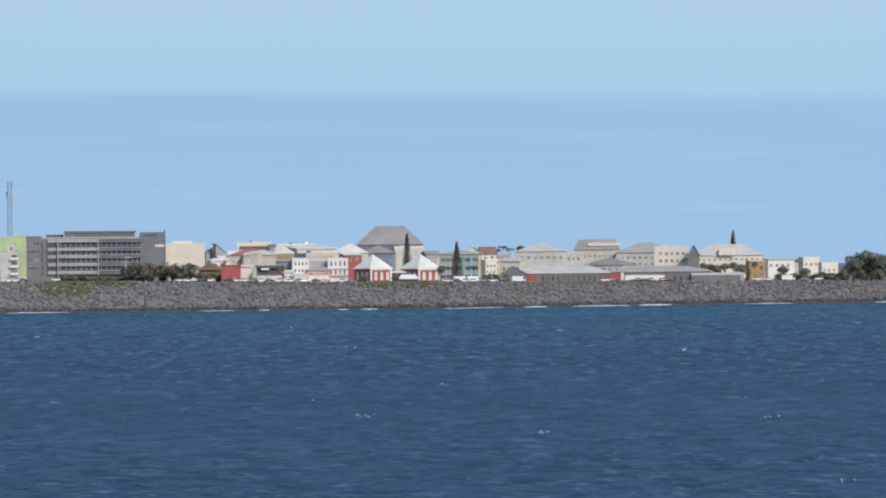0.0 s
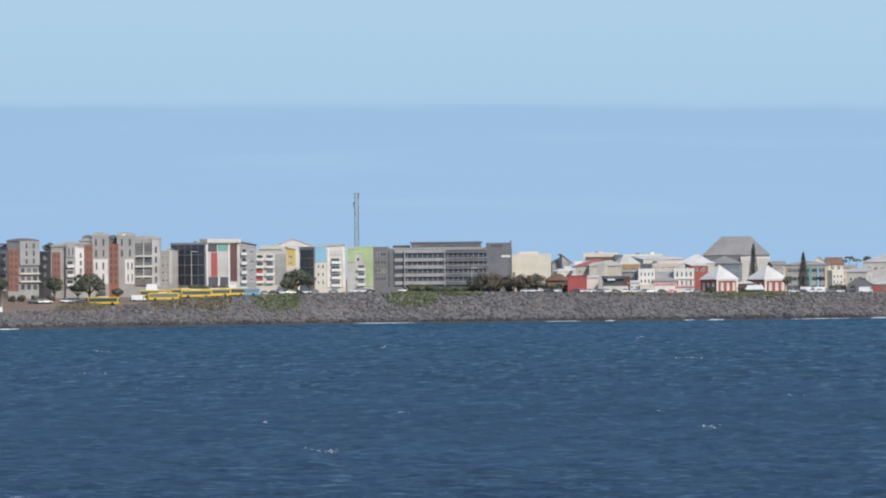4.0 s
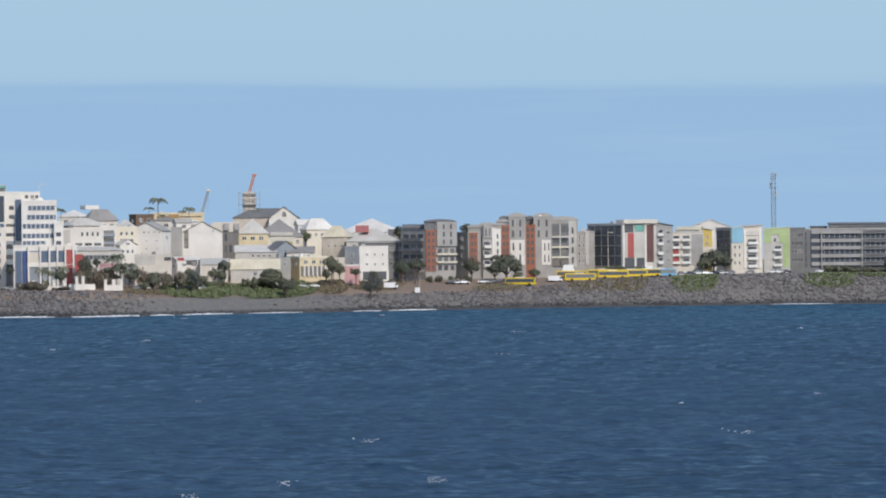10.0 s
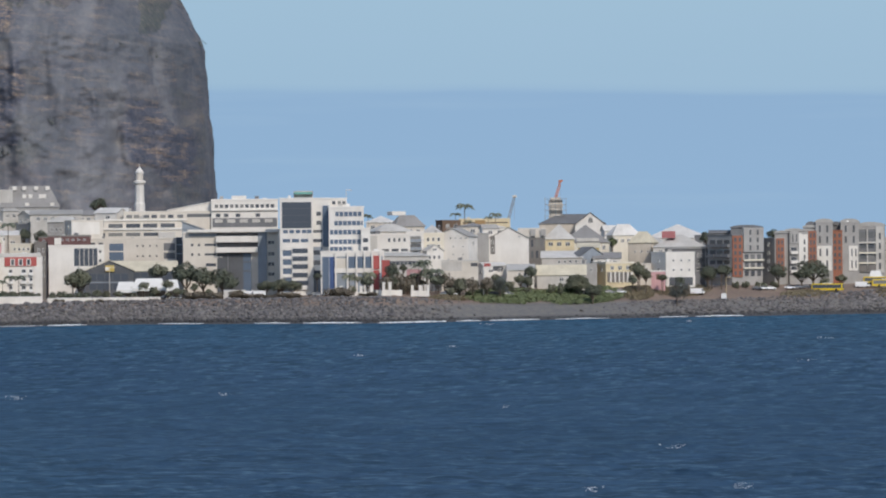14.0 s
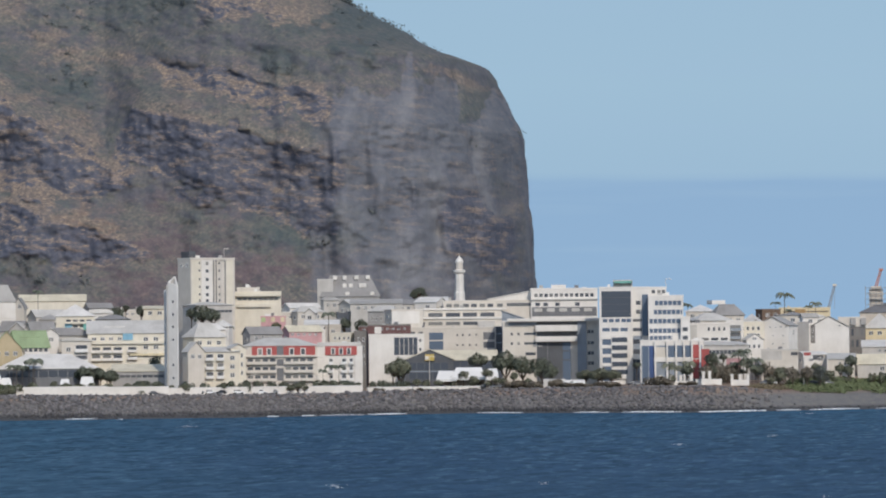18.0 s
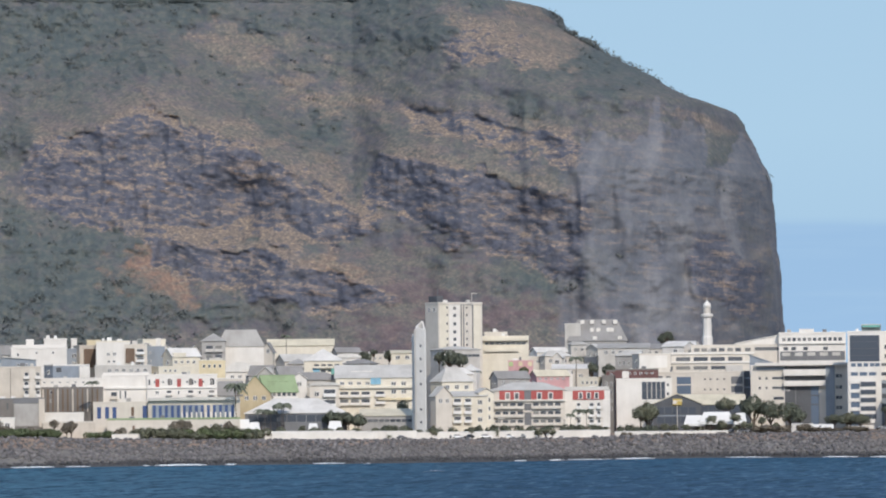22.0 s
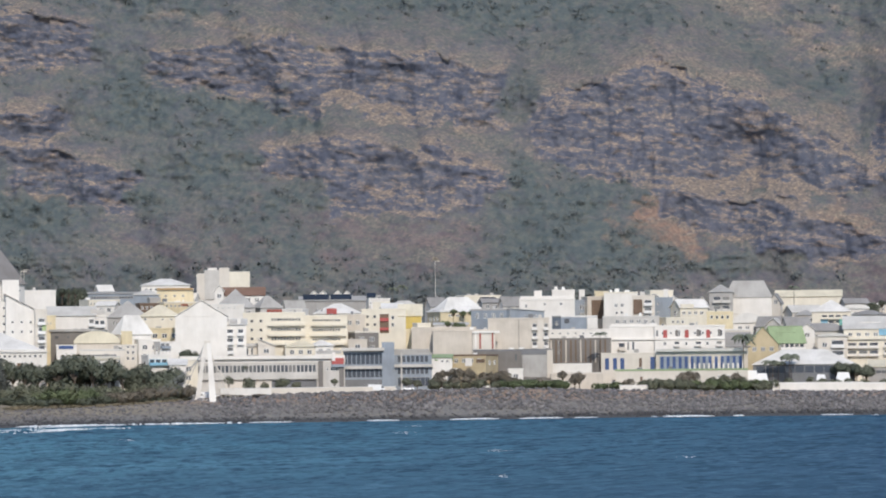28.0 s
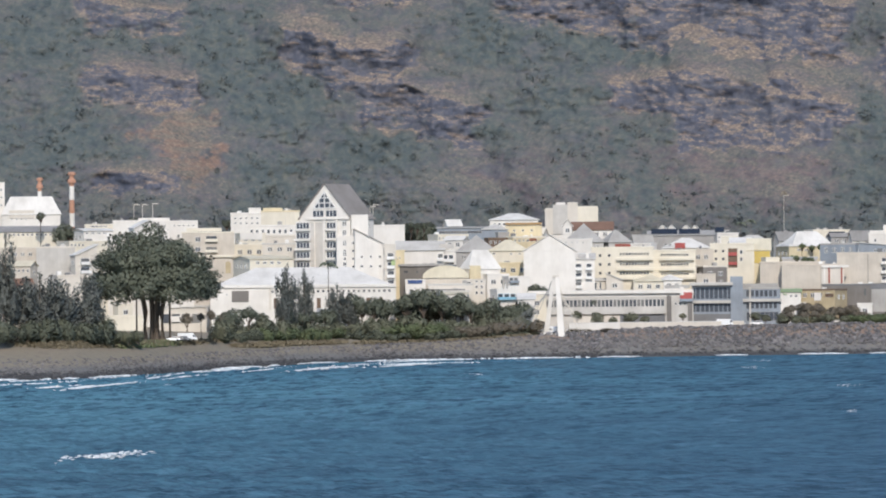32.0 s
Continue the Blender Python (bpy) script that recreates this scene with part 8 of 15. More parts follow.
slabs(b, "mullion", (3.68, 5.32, 6.95, 8.59, 10.23), (28.15,), 0.25, 1.64, -0.16, 0.05, "white")
slab(b, "window_band", 2.05, 24.87, 10.23, 1.64, -0.1, 0.05, "glass_blue")
slabs(b, "mullion", (3.27, 4.91, 6.54, 8.18, 9.82, 11.45), (24.87,), 0.25, 1.64, -0.16, 0.05, "white")
slab(b, "window_band", 0.41, 21.6, 11.86, 1.64, -0.1, 0.05, "glass_blue")
slabs(b, "mullion", (1.64, 3.27, 4.91, 6.54, 8.18, 9.82, 11.45), (21.6,), 0.25, 1.64, -0.16, 0.05, "white")
slab(b, "window_band", 0.41, 18.12, 11.45, 1.64, -0.1, 0.05, "glass_blue")
slabs(b, "mullion", (1.64, 3.27, 4.91, 6.54, 8.18, 9.82, 11.45), (18.12,), 0.25, 1.64, -0.16, 0.05, "white")
slab(b, "window_band", 0.41, 15.47, 8.18, 1.64, -0.1, 0.05, "glass_blue")
slabs(b, "mullion", (1.64, 3.27, 4.91, 6.54, 8.18), (15.47,), 0.25, 1.64, -0.16, 0.05, "white")
slab(b, "parapet", 7.77, 29.78, 4.91, 2.05, -0.3, 0.05, "white")
b = house("hotel_building", -426.7, 1793.9, 9.84, 13.28, 6.58, 14, 34.7, "white", "flat", 0.31, "white",
      "white hotel top storey")
slabs(b, "window", (1.23, 3.29, 4.94), (32.6,), 1.23, 1.23, -0.06, 0.05, "glass_dark")
b = house("hotel_wing", -412, 1782.6, 9.95, 12.96, 3.27, 18, 23.45, "white", "flat", 0.41, "white",
      "white hotel wing with a white flat roof")
slabs(b, "window", (0.61,), (18.55, 15.48), 1.84, 1.43, -0.06, 0.05, "glass_dark")
b = house("hotel_portico", -425, 1773.5, 9.82, 13.12, 22.79, 8, 15.24, "white", "flat", 0.41, "white",
      "white portico with tall columns and blue glass")
slab(b, "glass_wall", 0.41, -1.25, 21.98, 14.86, -0.02, 0.05, "blue_grey")
slab(b, "glass_strip", 0.81, -1.25, 2.04, 14.65, -0.06, 0.05, "glass_blue")
slab(b, "glass_strip", 3.26, -1.25, 2.04, 14.65, -0.2, 0.05, "blue")
slab(b, "wall_panel", 5.49, 8.93, 4.07, 4.07, -0.15, 0.05, "offwhite")
slabs(b, "window", (9.97, 13.03, 15.87), (8.11,), 2.24, 5.29, -0.1, 0.05, "glass_blue")
slabs(b, "column", (5.09, 9.36, 12.62, 15.47, 18.32, 21.17), (-1.25,), 0.61, 16.48, -1.2, 0.05, "white")
slab(b, "banner", 18.93, 8.93, 2.24, 4.88, -0.9, 0.05, "red", "red banner")
slab(b, "banner", 18.93, 1.6, 2.24, 6.92, -0.9, 0.05, "red")
slab(b, "beam", 4.88, 7.71, 16.69, 1.63, -0.6, 0.05, "white")
house("banner_wall", -401.6, 1769.6, 9.99, 12.74, 2.83, 2, 11.69, "red", "flat", 0.2, "red",
      "red panel wall beside the hotel portico")
house("stair_block", -414.8, 1807.5, 10.15, 12.88, 2.9, 8, 20.51, "light_grey", "flat", 0.21, "light_grey",
      "light grey stair block with a light grey flat roof")
b = house("office_building", -532.8, 1793.5, 8.65, 16.23, 20.46, 16, 19.75, "white", "flat", 0.31, "white",
      "white office building with a glazed corner")
slab(b, "glazing", 9.4, 12.23, 8.56, 6.47, -0.06, 0.05, "glass_wall")
slabs(b, "mullion", (11.27, 12.94, 14.62, 16.29), (12.23,), 0.21, 6.47, -0.14, 0.05, "offwhite")
slab(b, "transom", 9.4, 15.36, 8.56, 0.42, -0.14, 0.05, "charcoal")
slabs(b, "window", (18.58,), (17.03, 13.69), 0.84, 1.04, -0.06, 0.05, "glass_dark")
b = house("roof_storey", -533.6, 1795.1, 8.65, 16.31, 15.88, 10, 23.32, "maroon", "flat", 0.21, "stone",
      "maroon roof storey with a stone flat roof", front=[("w", 1, 6, 0.13, 0.92, 0.91, 0.97)])
slab(b, "vent_box", 2.51, 20.19, 2.51, 2.51, -0.4, 0.05, "white")
b = house("building", -540.4, 1849.9, 9.01, 36.1, 12.74, 7.76, 29.05, "offwhite", "flat", 0.22, "offwhite",
      "off-white building with an off-white flat roof", left=[("w", 1, 1, 0.1, 0.9, 0.86, 0.97)])
slab(b, "blank_wall", 0, 23.89, 11.37, 4.73, -0.1, 0.05, "white")
house("house", -549.3, 1913.1, 9.41, -14.16, 9.72, 7.98, 32.4, "white", "gx", 1.77, "roof_white",
      "white house with a white gabled roof", front=[("w", 1, 1, 0.42, 0.79, 0.9, 0.98)], right=[("w", 1, 1, 0.1, 0.9, 0.87, 0.97)])
house("house", -575.9, 1914.2, 9.38, 16.46, 20.08, 14, 32.1, "light_grey", "gx", 1.78, "roof_grey",
      "light grey house with a grey gabled roof")
house("house", -554.4, 1865.1, 9.05, -5.64, 11.49, 6.26, 28.77, "grey", "hip", 2.17, "roof_pale",
      "grey house with a pale grey hipped roof", front=[("w", 1, 3, 0.08, 0.57, 0.85, 0.95)], right=[("w", 1, 1, 0.1, 0.9, 0.86, 0.97)])
b = house("pavilion", -512.8, 1772.1, 8.56, 15.87, 17.7, 24, 10.58, "charcoal", "gy", 3.71, "roof_cream",
      "dark glazed pavilion with a cream gabled roof")
slabs(b, "window", (1.65, 4.53, 7.41, 10.29, 13.18), (6.87,), 2.47, 2.47, -0.08, 0.05, "glass_wall")
slab(b, "transom", 0, 6.05, 17.7, 0.41, -0.2, 0.05, "blue_grey")
slabs(b, "window", (1.65, 4.53, 7.41, 10.29, 13.18), (3.58,), 2.47, 2.26, -0.08, 0.05, "glass_wall")
slab(b, "sign", 7.41, 10.17, 3.29, 2.26, -0.7, 0.05, "yellow", "yellow and white shop sign")
slab(b, "sign", 7.41, 10.58, 1.24, 1.24, -0.8, 0.05, "white")
b = house("pavilion_wing", -506, 1783.8, 8.72, 15.47, 23.8, 16, 10.3, "charcoal", "gx", 3.52, "roof_cream",
      "pavilion wing with a long cream roof")
slabs(b, "window", (7.86, 10.76, 13.66, 16.55, 19.45), (6.98,), 2.48, 2.69, -0.08, 0.05, "glass_wall")
b = house("apartment_building", -555.8, 1713.6, 8.02, 17.55, 26.54, 16, 16.57, "offwhite", "hip", 2.81, "roof_pale",
      "white apartment building with a red upper storey and balconies", front=[("bal", 3, 4, 0.05, 0.45, 0.22, 0.76, "offwhite"), ("bal", 3, 4, 0.56, 0.95, 0.22, 0.76, "offwhite")])
slab(b, "upper_storey", 3.22, 12.95, 8.85, 3.42, -0.35, 0.05, "red", "red upper storey")
slab(b, "upper_storey", 14.47, 12.95, 11.26, 3.42, -0.35, 0.05, "red", "red upper storey")
# Gap between the red storeys: flat sheet, its shade painted dark grey.
slab(b, "flat_recess", 12.06, 4.11, 2.41, 12.26, -0.1, 0.05, "dark_grey")
slabs(b, "floor_edge", (12.06,), (11.75, 8.53), 2.41, 0.8, -0.4, 0.05, "offwhite")
slabs(b, "window_frame", (5.23, 8.44, 16.48, 20.51), (13.15,), 1.81, 2.61, -0.45, 0.05, "white")
slabs(b, "window", (5.53, 8.75, 16.79, 20.81), (13.36,), 1.21, 2.11, -0.5, 0.05, "glass_dark")
slab(b, "balcony_edge", 0, 12.55, 26.54, 0.6, -1, 0.05, "offwhite")
house("house", -558.1, 1707.2, 8.19, 38, 5.65, 5.58, 15.53, "cream", "gy", 1.6, "roof_pale",
      "cream house with a pale grey gabled roof", front=[("w", 3, 3, 0.02, 0.85, 0.34, 0.94)], left=[("w", 1, 1, 0.1, 0.9, 0.74, 0.94)])
b = house("apartment_wing", -535.1, 1734.9, 8.21, 16.88, 16.61, 14, 16.22, "white", "flat", 0.3, "roof_pale",
      "white apartment wing with a red upper storey", front=[("bal", 3, 1, 0.27, 0.37, 0.2, 0.75), ("bal", 3, 1, 0.54, 0.66, 0.2, 0.75), ("bal", 3, 1, 0.71, 0.8, 0.2, 0.75)])
slab(b, "upper_storey", 3.24, 12.78, 11.35, 3.24, -0.35, 0.05, "red", "red upper storey")
slab(b, "roof_edge", 0.41, 16.22, 15.8, 1.22, 1, 3, "roof_pale")
slab(b, "side_wall", 13.78, 2.85, 2.84, 9.93, -0.6, 0.05, "white")
slabs(b, "window_frame", (5.27, 8.1, 10.94), (12.98,), 1.62, 2.43, -0.45, 0.05, "white")
slabs(b, "window", (5.57, 8.41, 11.24), (13.18,), 1.01, 2.03, -0.5, 0.05, "glass_dark")
b = house("tower_block", -623.8, 1858.9, 9.29, 50.4, 20.12, 9.5, 49.6, "offwhite", "flat", 0.44, "offwhite",
      "tall off-white residential tower block", left=[("w", 1, 2, 0.1, 0.9, 0.92, 0.98)])
slab(b, "facade_strip", 4.9, 32.1, 4.9, 17.29, -0.15, 0.05, "white")
slabs(b, "joint", (10.19, 11.35, 15.48), (30.8,), 0.41, 18.6, -0.2, 0.05, "dark_grey")
slab(b, "facade_strip", 0.52, 32.1, 3.87, 17.29, -0.1, 0.05, "cream")
slab(b, "facade_strip", 16, 30.8, 3.35, 18.6, -0.1, 0.05, "cream")
slab(b, "window", 6.71, 47.1, 1.29, 1.2, -0.2, 0.05, "glass_dark")
slab(b, "window", 3.61, 47.5, 0.65, 0.88, -0.2, 0.05, "glass_dark")
slab(b, "window", 12.64, 47.5, 0.65, 0.88, -0.12, 0.05, "glass_dark")
slab(b, "window", 6.71, 44.3, 1.29, 1.2, -0.2, 0.05, "glass_dark")
slab(b, "window", 3.61, 44.6, 0.65, 0.88, -0.2, 0.05, "glass_dark")
slab(b, "window", 12.64, 44.6, 0.65, 0.88, -0.12, 0.05, "glass_dark")
slab(b, "window", 6.71, 41, 1.29, 1.2, -0.2, 0.05, "glass_dark")
slab(b, "window", 3.61, 41.3, 0.65, 0.88, -0.2, 0.05, "glass_dark")
slab(b, "window", 12.64, 41.3, 0.65, 0.88, -0.12, 0.05, "glass_dark")
slab(b, "window", 6.71, 37.9, 1.29, 1.2, -0.2, 0.05, "glass_dark")
slab(b, "window", 3.61, 38.3, 0.65, 0.88, -0.2, 0.05, "glass_dark")
slab(b, "window", 12.64, 38.3, 0.65, 0.88, -0.12, 0.05, "glass_dark")
slab(b, "window", 6.71, 35.1, 1.29, 1.2, -0.2, 0.05, "glass_dark")
slab(b, "window", 3.61, 35.4, 0.65, 0.88, -0.2, 0.05, "glass_dark")
slab(b, "window", 12.64, 35.4, 0.65, 0.88, -0.12, 0.05, "glass_dark")
slab(b, "window", 6.71, 32.7, 1.29, 1.2, -0.2, 0.05, "glass_dark")
slab(b, "window", 3.61, 33, 0.65, 0.88, -0.2, 0.05, "glass_dark")
slab(b, "window", 12.64, 33, 0.65, 0.88, -0.12, 0.05, "glass_dark")
slab(b, "plant_room", 0, 49.4, 2.84, 3.06, 1, 7, "charcoal", "black plant room")
slab(b, "roof_room", 3.1, 49.4, 2.06, 1.53, 1.5, 8, "white")
slab(b, "antenna", 1.03, 52.5, 0.26, 2.84, 2, 2.3, "charcoal")
slab(b, "parapet", 0, 49.2, 20.12, 0.77, -0.3, 0.05, "offwhite")
b = house("terrace_building", -615.3, 1884.7, 9.21, 17.81, 19.03, 16, 36.7, "cream", "flat", 0.44, "cream",
      "cream building with sloping terraces", front=[("band", 1, 4, 0.09, 0.95, 0.9, 0.96, "cream")])
slab(b, "terrace", 0.88, 35.2, 18.14, 1.11, -1.5, 0.05, "cream")
slab(b, "terrace", 1.77, 31, 13.27, 1.33, -1, 0.05, "cream")
house("roof_storey", -616.6, 1894.2, 9.31, 17.9, 8.89, 8, 38.5, "offwhite", "flat", 0.22, "offwhite",
      "off-white roof storey with an off-white flat roof")
house("house", -615.5, 1840.7, 9.17, 42.4, 15.1, 12.94, 31.6, "light_grey", "hip", 1.3, "roof_pale",
      "light grey house with a pale grey hipped roof", front=[("band", 1, 3, 0.34, 0.99, 0.89, 0.96, "grey")], left=[("w", 1, 2, 0.1, 0.9, 0.87, 0.97)])
b = house("stepped_building", -614.3, 1998.7, 9.88, 16.75, 24.27, 24, 35.5, "grey", "man", 8.87, "roof_slate",
      "large grey building with stepped mansard roof and white dormers")
slabs(b, "dormer", (5.13, 9.1, 14, 18.67), (42.5,), 1.63, 1.63, 2.2, 4, "white")
slabs(b, "dormer", (9.1, 11.67, 15.87, 17.27), (39.2,), 1.63, 1.63, 1.2, 4, "white")
slabs(b, "dormer", (10.27, 20.53), (35.7,), 1.63, 1.63, -0.2, 4, "white")
house("stair_block", -615.7, 1998.8, 9.83, 17.03, 6.53, 10, 42.4, "light_grey", "flat", 0.47, "light_grey",
      "light grey stair block with a light grey flat roof")
house("house", -589.4, 1958.5, 9.63, 46.6, 18.29, 9.4, 32.2, "offwhite", "gx", 1.83, "roof_pale",
      "off-white house with a pale grey gabled roof", front=[("w", 1, 6, 0.01, 0.57, 0.91, 0.99)], left=[("w", 1, 2, 0.1, 0.9, 0.87, 0.97)])
house("house", -574.3, 1963.9, 9.71, 40.2, 13.8, 11.67, 32, "light_grey", "gx", 1.83, "roof_slate",
      "light grey house with a slate-grey gabled roof", left=[("w", 1, 2, 0.1, 0.9, 0.87, 0.97)])
house("building", -565.6, 1925.6, 9.48, 16.16, 14.78, 14, 29.07, "white", "flat", 0.45, "white",
      "blank white building with a flat roof")
house("building", -578.1, 1918.8, 9.38, 40.6, 15.16, 12.13, 28.19, "grey", "flat", 0.45, "grey",
      "grey building with a grey flat roof", front=[("w", 1, 6, 0.01, 0.84, 0.88, 0.98)], left=[("w", 1, 2, 0.1, 0.9, 0.85, 0.96)])
house("house", -560.9, 1963, 9.76, 15.8, 10.48, 14, 32.6, "white", "gx", 2.05, "roof_white",
      "white house with a white gabled roof", front=[("w", 1, 1, 0.43, 0.7, 0.94, 0.99)])
b = house("building", -543.6, 1816.7, 8.78, 16.37, 19.26, 12, 22.89, "maroon", "flat", 0.21, "stone",
      "maroon building with a stone flat roof", front=[("w", 1, 8, 0.05, 0.93, 0.91, 0.98)])
slab(b, "vent_box", 5.29, 19.93, 2.54, 2.54, -0.5, 0.05, "white")
house("building", -538.8, 1795.2, 8.6, 16.63, 5.02, 9, 21.13, "stone", "flat", 0.21, "stone",
      "stone building with a stone flat roof", front=[("w", 4, 2, 0.17, 0.83, 0.36, 0.93)])
b = house("painted_house", -591.1, 1845.1, 8.87, 17.62, 9.51, 8, 27.12, "pink", "flat", 0.22, "pink",
      "house wall painted in pale pink, green and yellow squares")
slab(b, "painted_square", 0.22, 25.17, 1.51, 1.73, -0.15, 0.05, "green")
slab(b, "painted_square", 1.95, 23.66, 1.51, 1.73, -0.15, 0.05, "pink")
slab(b, "painted_square", 3.89, 25.17, 1.51, 1.73, -0.15, 0.05, "pale_yellow")
slab(b, "painted_square", 5.84, 23.66, 1.51, 1.73, -0.15, 0.05, "pink")
slab(b, "painted_square", 7.57, 25.17, 1.51, 1.73, -0.15, 0.05, "pale_yellow")
house("house", -568.4, 1809, 8.61, 41.3, 13.36, 6.42, 21.65, "pink", "gx", 2.12, "roof_cream",
      "pink house with a cream gabled roof", front=[("w", 1, 5, 0.01, 0.9, 0.9, 0.98)], left=[("w", 1, 1, 0.1, 0.9, 0.81, 0.95)])
house("house", -575.6, 1783.6, 8.54, 47.7, 13.69, 5.56, 20.9, "grey", "gx", 2.51, "roof_slate",
      "grey house with a slate-grey gabled roof", left=[("w", 1, 1, 0.1, 0.9, 0.8, 0.95)])
house("building", -622.5, 1941.6, 9.46, 17.57, 14.79, 14, 28.94, "offwhite", "flat", 0.23, "offwhite",
      "off-white building with an off-white flat roof", front=[("w", 1, 5, 0.08, 0.92, 0.91, 0.97)])
house("house", -616.1, 1961.7, 9.57, 47.3, 14.54, 6.03, 31.2, "white", "gx", 1.84, "roof_white",
      "white house with a white gabled roof", left=[("w", 1, 1, 0.1, 0.9, 0.87, 0.97)])
house("house", -606.2, 1940.6, 9.44, 41.2, 11.12, 5.15, 29.25, "offwhite", "hip", 2.27, "roof_pale",
      "off-white house with a pale grey hipped roof", left=[("w", 1, 1, 0.1, 0.9, 0.86, 0.97)])
house("house", -582.4, 1873.9, 9.05, 17.07, 13.14, 14, 24.13, "white", "gx", 1.75, "roof_white",
      "white house with a white gabled roof", front=[("w", 1, 4, 0.08, 0.92, 0.89, 0.98)])
house("house", -596.8, 1920, 9.31, -4.8, 4.24, 2.67, 28.7, "white", "gy", 1.79, "roof_white",
      "white house with a white gabled roof")
house("house", -602.5, 1964.4, 9.62, 47, 7.08, 2.41, 33.8, "light_grey", "hip", 1.38, "roof_grey",
      "light grey house with a grey hipped roof")
house("house", -564.2, 1841.2, 8.85, 16.95, 6.02, 14, 23.61, "beige", "flat", 0.21, "beige",
      "beige house with a beige flat roof", front=[("w", 3, 1, 0.06, 0.94, 0.58, 0.96)])
house("house", -549.4, 1800, 8.59, -5.17, 8.02, 5.9, 20.59, "cream", "flat", 0.21, "cream",
      "cream house with a cream flat roof", front=[("w", 1, 4, 0.11, 0.99, 0.86, 0.96)], right=[("w", 1, 1, 0.1, 0.9, 0.8, 0.95)])
b = house("house", -581.3, 1735.8, 8.52, 48.4, 13.08, 8.39, 19.46, "cream", "hip", 5.31, "roof_pale",
      "cream house with a large pale hipped roof", front=[("w", 1, 3, 0.01, 0.93, 0.82, 0.97)], left=[("w", 1, 1, 0.1, 0.9, 0.79, 0.95)])
slab(b, "balcony", 0, 15.17, 13.08, 1.23, -0.5, 0.05, "cream")
house("house", -569.2, 1692.5, 8.28, 48.5, 6.59, 3.73, 14.56, "offwhite", "gy", 3.19, "roof_pale",
      "off-white gabled house in the town")
house("apartment_building", -568.4, 1703.5, 8.26, 18.23, 13.83, 12, 14.52, "cream", "gx", 1.6, "roof_pale",
      "cream apartment house with balconies", front=[("bal", 3, 1, 0.13, 0.36, 0.31, 0.97), ("bal", 3, 1, 0.42, 0.62, 0.31, 0.97), ("w", 3, 1, 0.71, 0.94, 0.31, 0.94)])
house("house", -590, 1775.8, 8.73, 42.3, 7.79, 5.6, 22.11, "white", "hip", 2.51, "roof_white",
      "white house with a white hipped roof", left=[("w", 1, 1, 0.1, 0.9, 0.81, 0.95)])
house("house", -593.3, 1793.9, 8.8, -3.81, 6.16, 3.86, 23.37, "white", "pyr", 2.53, "roof_white",
      "white house with a white pyramid roof")
b = house("apartment_building", -613.5, 1711.6, 8.69, 19.28, 27.59, 18, 21.11, "cream", "gx", 4.46, "roof_pale",
      "cream apartment building with a pale roof and balconies", front=[("w", 1, 4, 0.03, 0.47, 0.84, 0.95), ("bal", 2, 1, 0.51, 0.65, 0.53, 0.78, "white"), ("w", 3, 2, 0.69, 0.95, 0.55, 0.95), ("bal", 2, 3, 0.04, 0.46, 0.51, 0.78, "white")])
slab(b, "balcony", 0, 17.05, 27.59, 1.01, -0.9, 0.05, "cream")
slab(b, "awning", 12.58, 18.47, 3.65, 2.43, -0.4, 0.05, "sky_blue")
slab(b, "dormer", 5.68, 21.31, 7.71, 2.03, 4, 8, "white")
slab(b, "balcony", 15.01, 12.79, 12.58, 0.81, -0.9, 0.05, "pale_yellow")
house("house", -618.1, 1697.2, 8.78, 19.85, 10.48, 14, 18.1, "offwhite", "by", 1.21, "roof_pale",
      "house with a rounded pale roof", front=[("bal", 2, 1, 0.42, 0.92, 0.55, 0.96), ("w", 2, 1, 0.08, 0.38, 0.55, 0.93)])
house("low_building", -589.6, 1670.3, 8.39, 19.14, 18.58, 9, 7.7, "grey", "shed", 2.37, "roof_cream",
      "low building with solar panels on a pale roof", front=[("band", 1, 4, 0.13, 0.98, 0.61, 0.92, "grey")])
house("restaurant", -625.5, 1651.4, 8.66, 20.17, 35.5, 20, 8.53, "dark_grey", "hip", 5.12, "roof_white",
      "low restaurant under a broad white hipped roof", front=[("glass", 1, 10, 0.03, 0.98, 0.63, 0.95, "grey", "glass_wall")])
b = house("house", -652.2, 1784.7, 9.35, 19.86, 14.42, 14, 27.2, "cream", "hip", 4.45, "roof_white",
      "cream house with a white hipped roof and blue balcony", front=[("bal", 2, 4, 0.24, 0.94, 0.81, 0.97, "cream")])
slab(b, "panel", 3.39, 21.9, 2.54, 2.54, -0.3, 0.05, "sky_blue")
slab(b, "awning", 10.18, 22.12, 3.82, 2.12, -1.3, 0.05, "teal")
house("long_house", -720.2, 1928.3, 10.38, 20.11, 26.64, 10, 34, "cream", "gx", 2.53, "roof_cream",
      "long house with a cream roof")
house("house", -672.1, 1817.6, 9.68, 44.2, 12.91, 8.22, 27.29, "offwhite", "gx", 2.6, "roof_pale",
      "off-white house with a pale grey gabled roof", left=[("w", 1, 1, 0.1, 0.9, 0.85, 0.96)])
house("house", -664.4, 1799.4, 9.55, 20.14, 8.13, 14, 25.96, "light_grey", "hip", 2.14, "roof_grey",
      "light grey house with a grey hipped roof")
house("house", -665.5, 1856.5, 9.7, 19.58, 9.9, 14, 28.49, "white", "by", 1.76, "roof_white",
      "white house with a white barrel roof")
house("house", -688.3, 1922.5, 10.12, 39.6, 10.04, 5.74, 31.2, "grey", "gx", 1.82, "roof_slate",
      "grey house with a slate-grey gabled roof", left=[("w", 1, 1, 0.1, 0.9, 0.87, 0.97)])
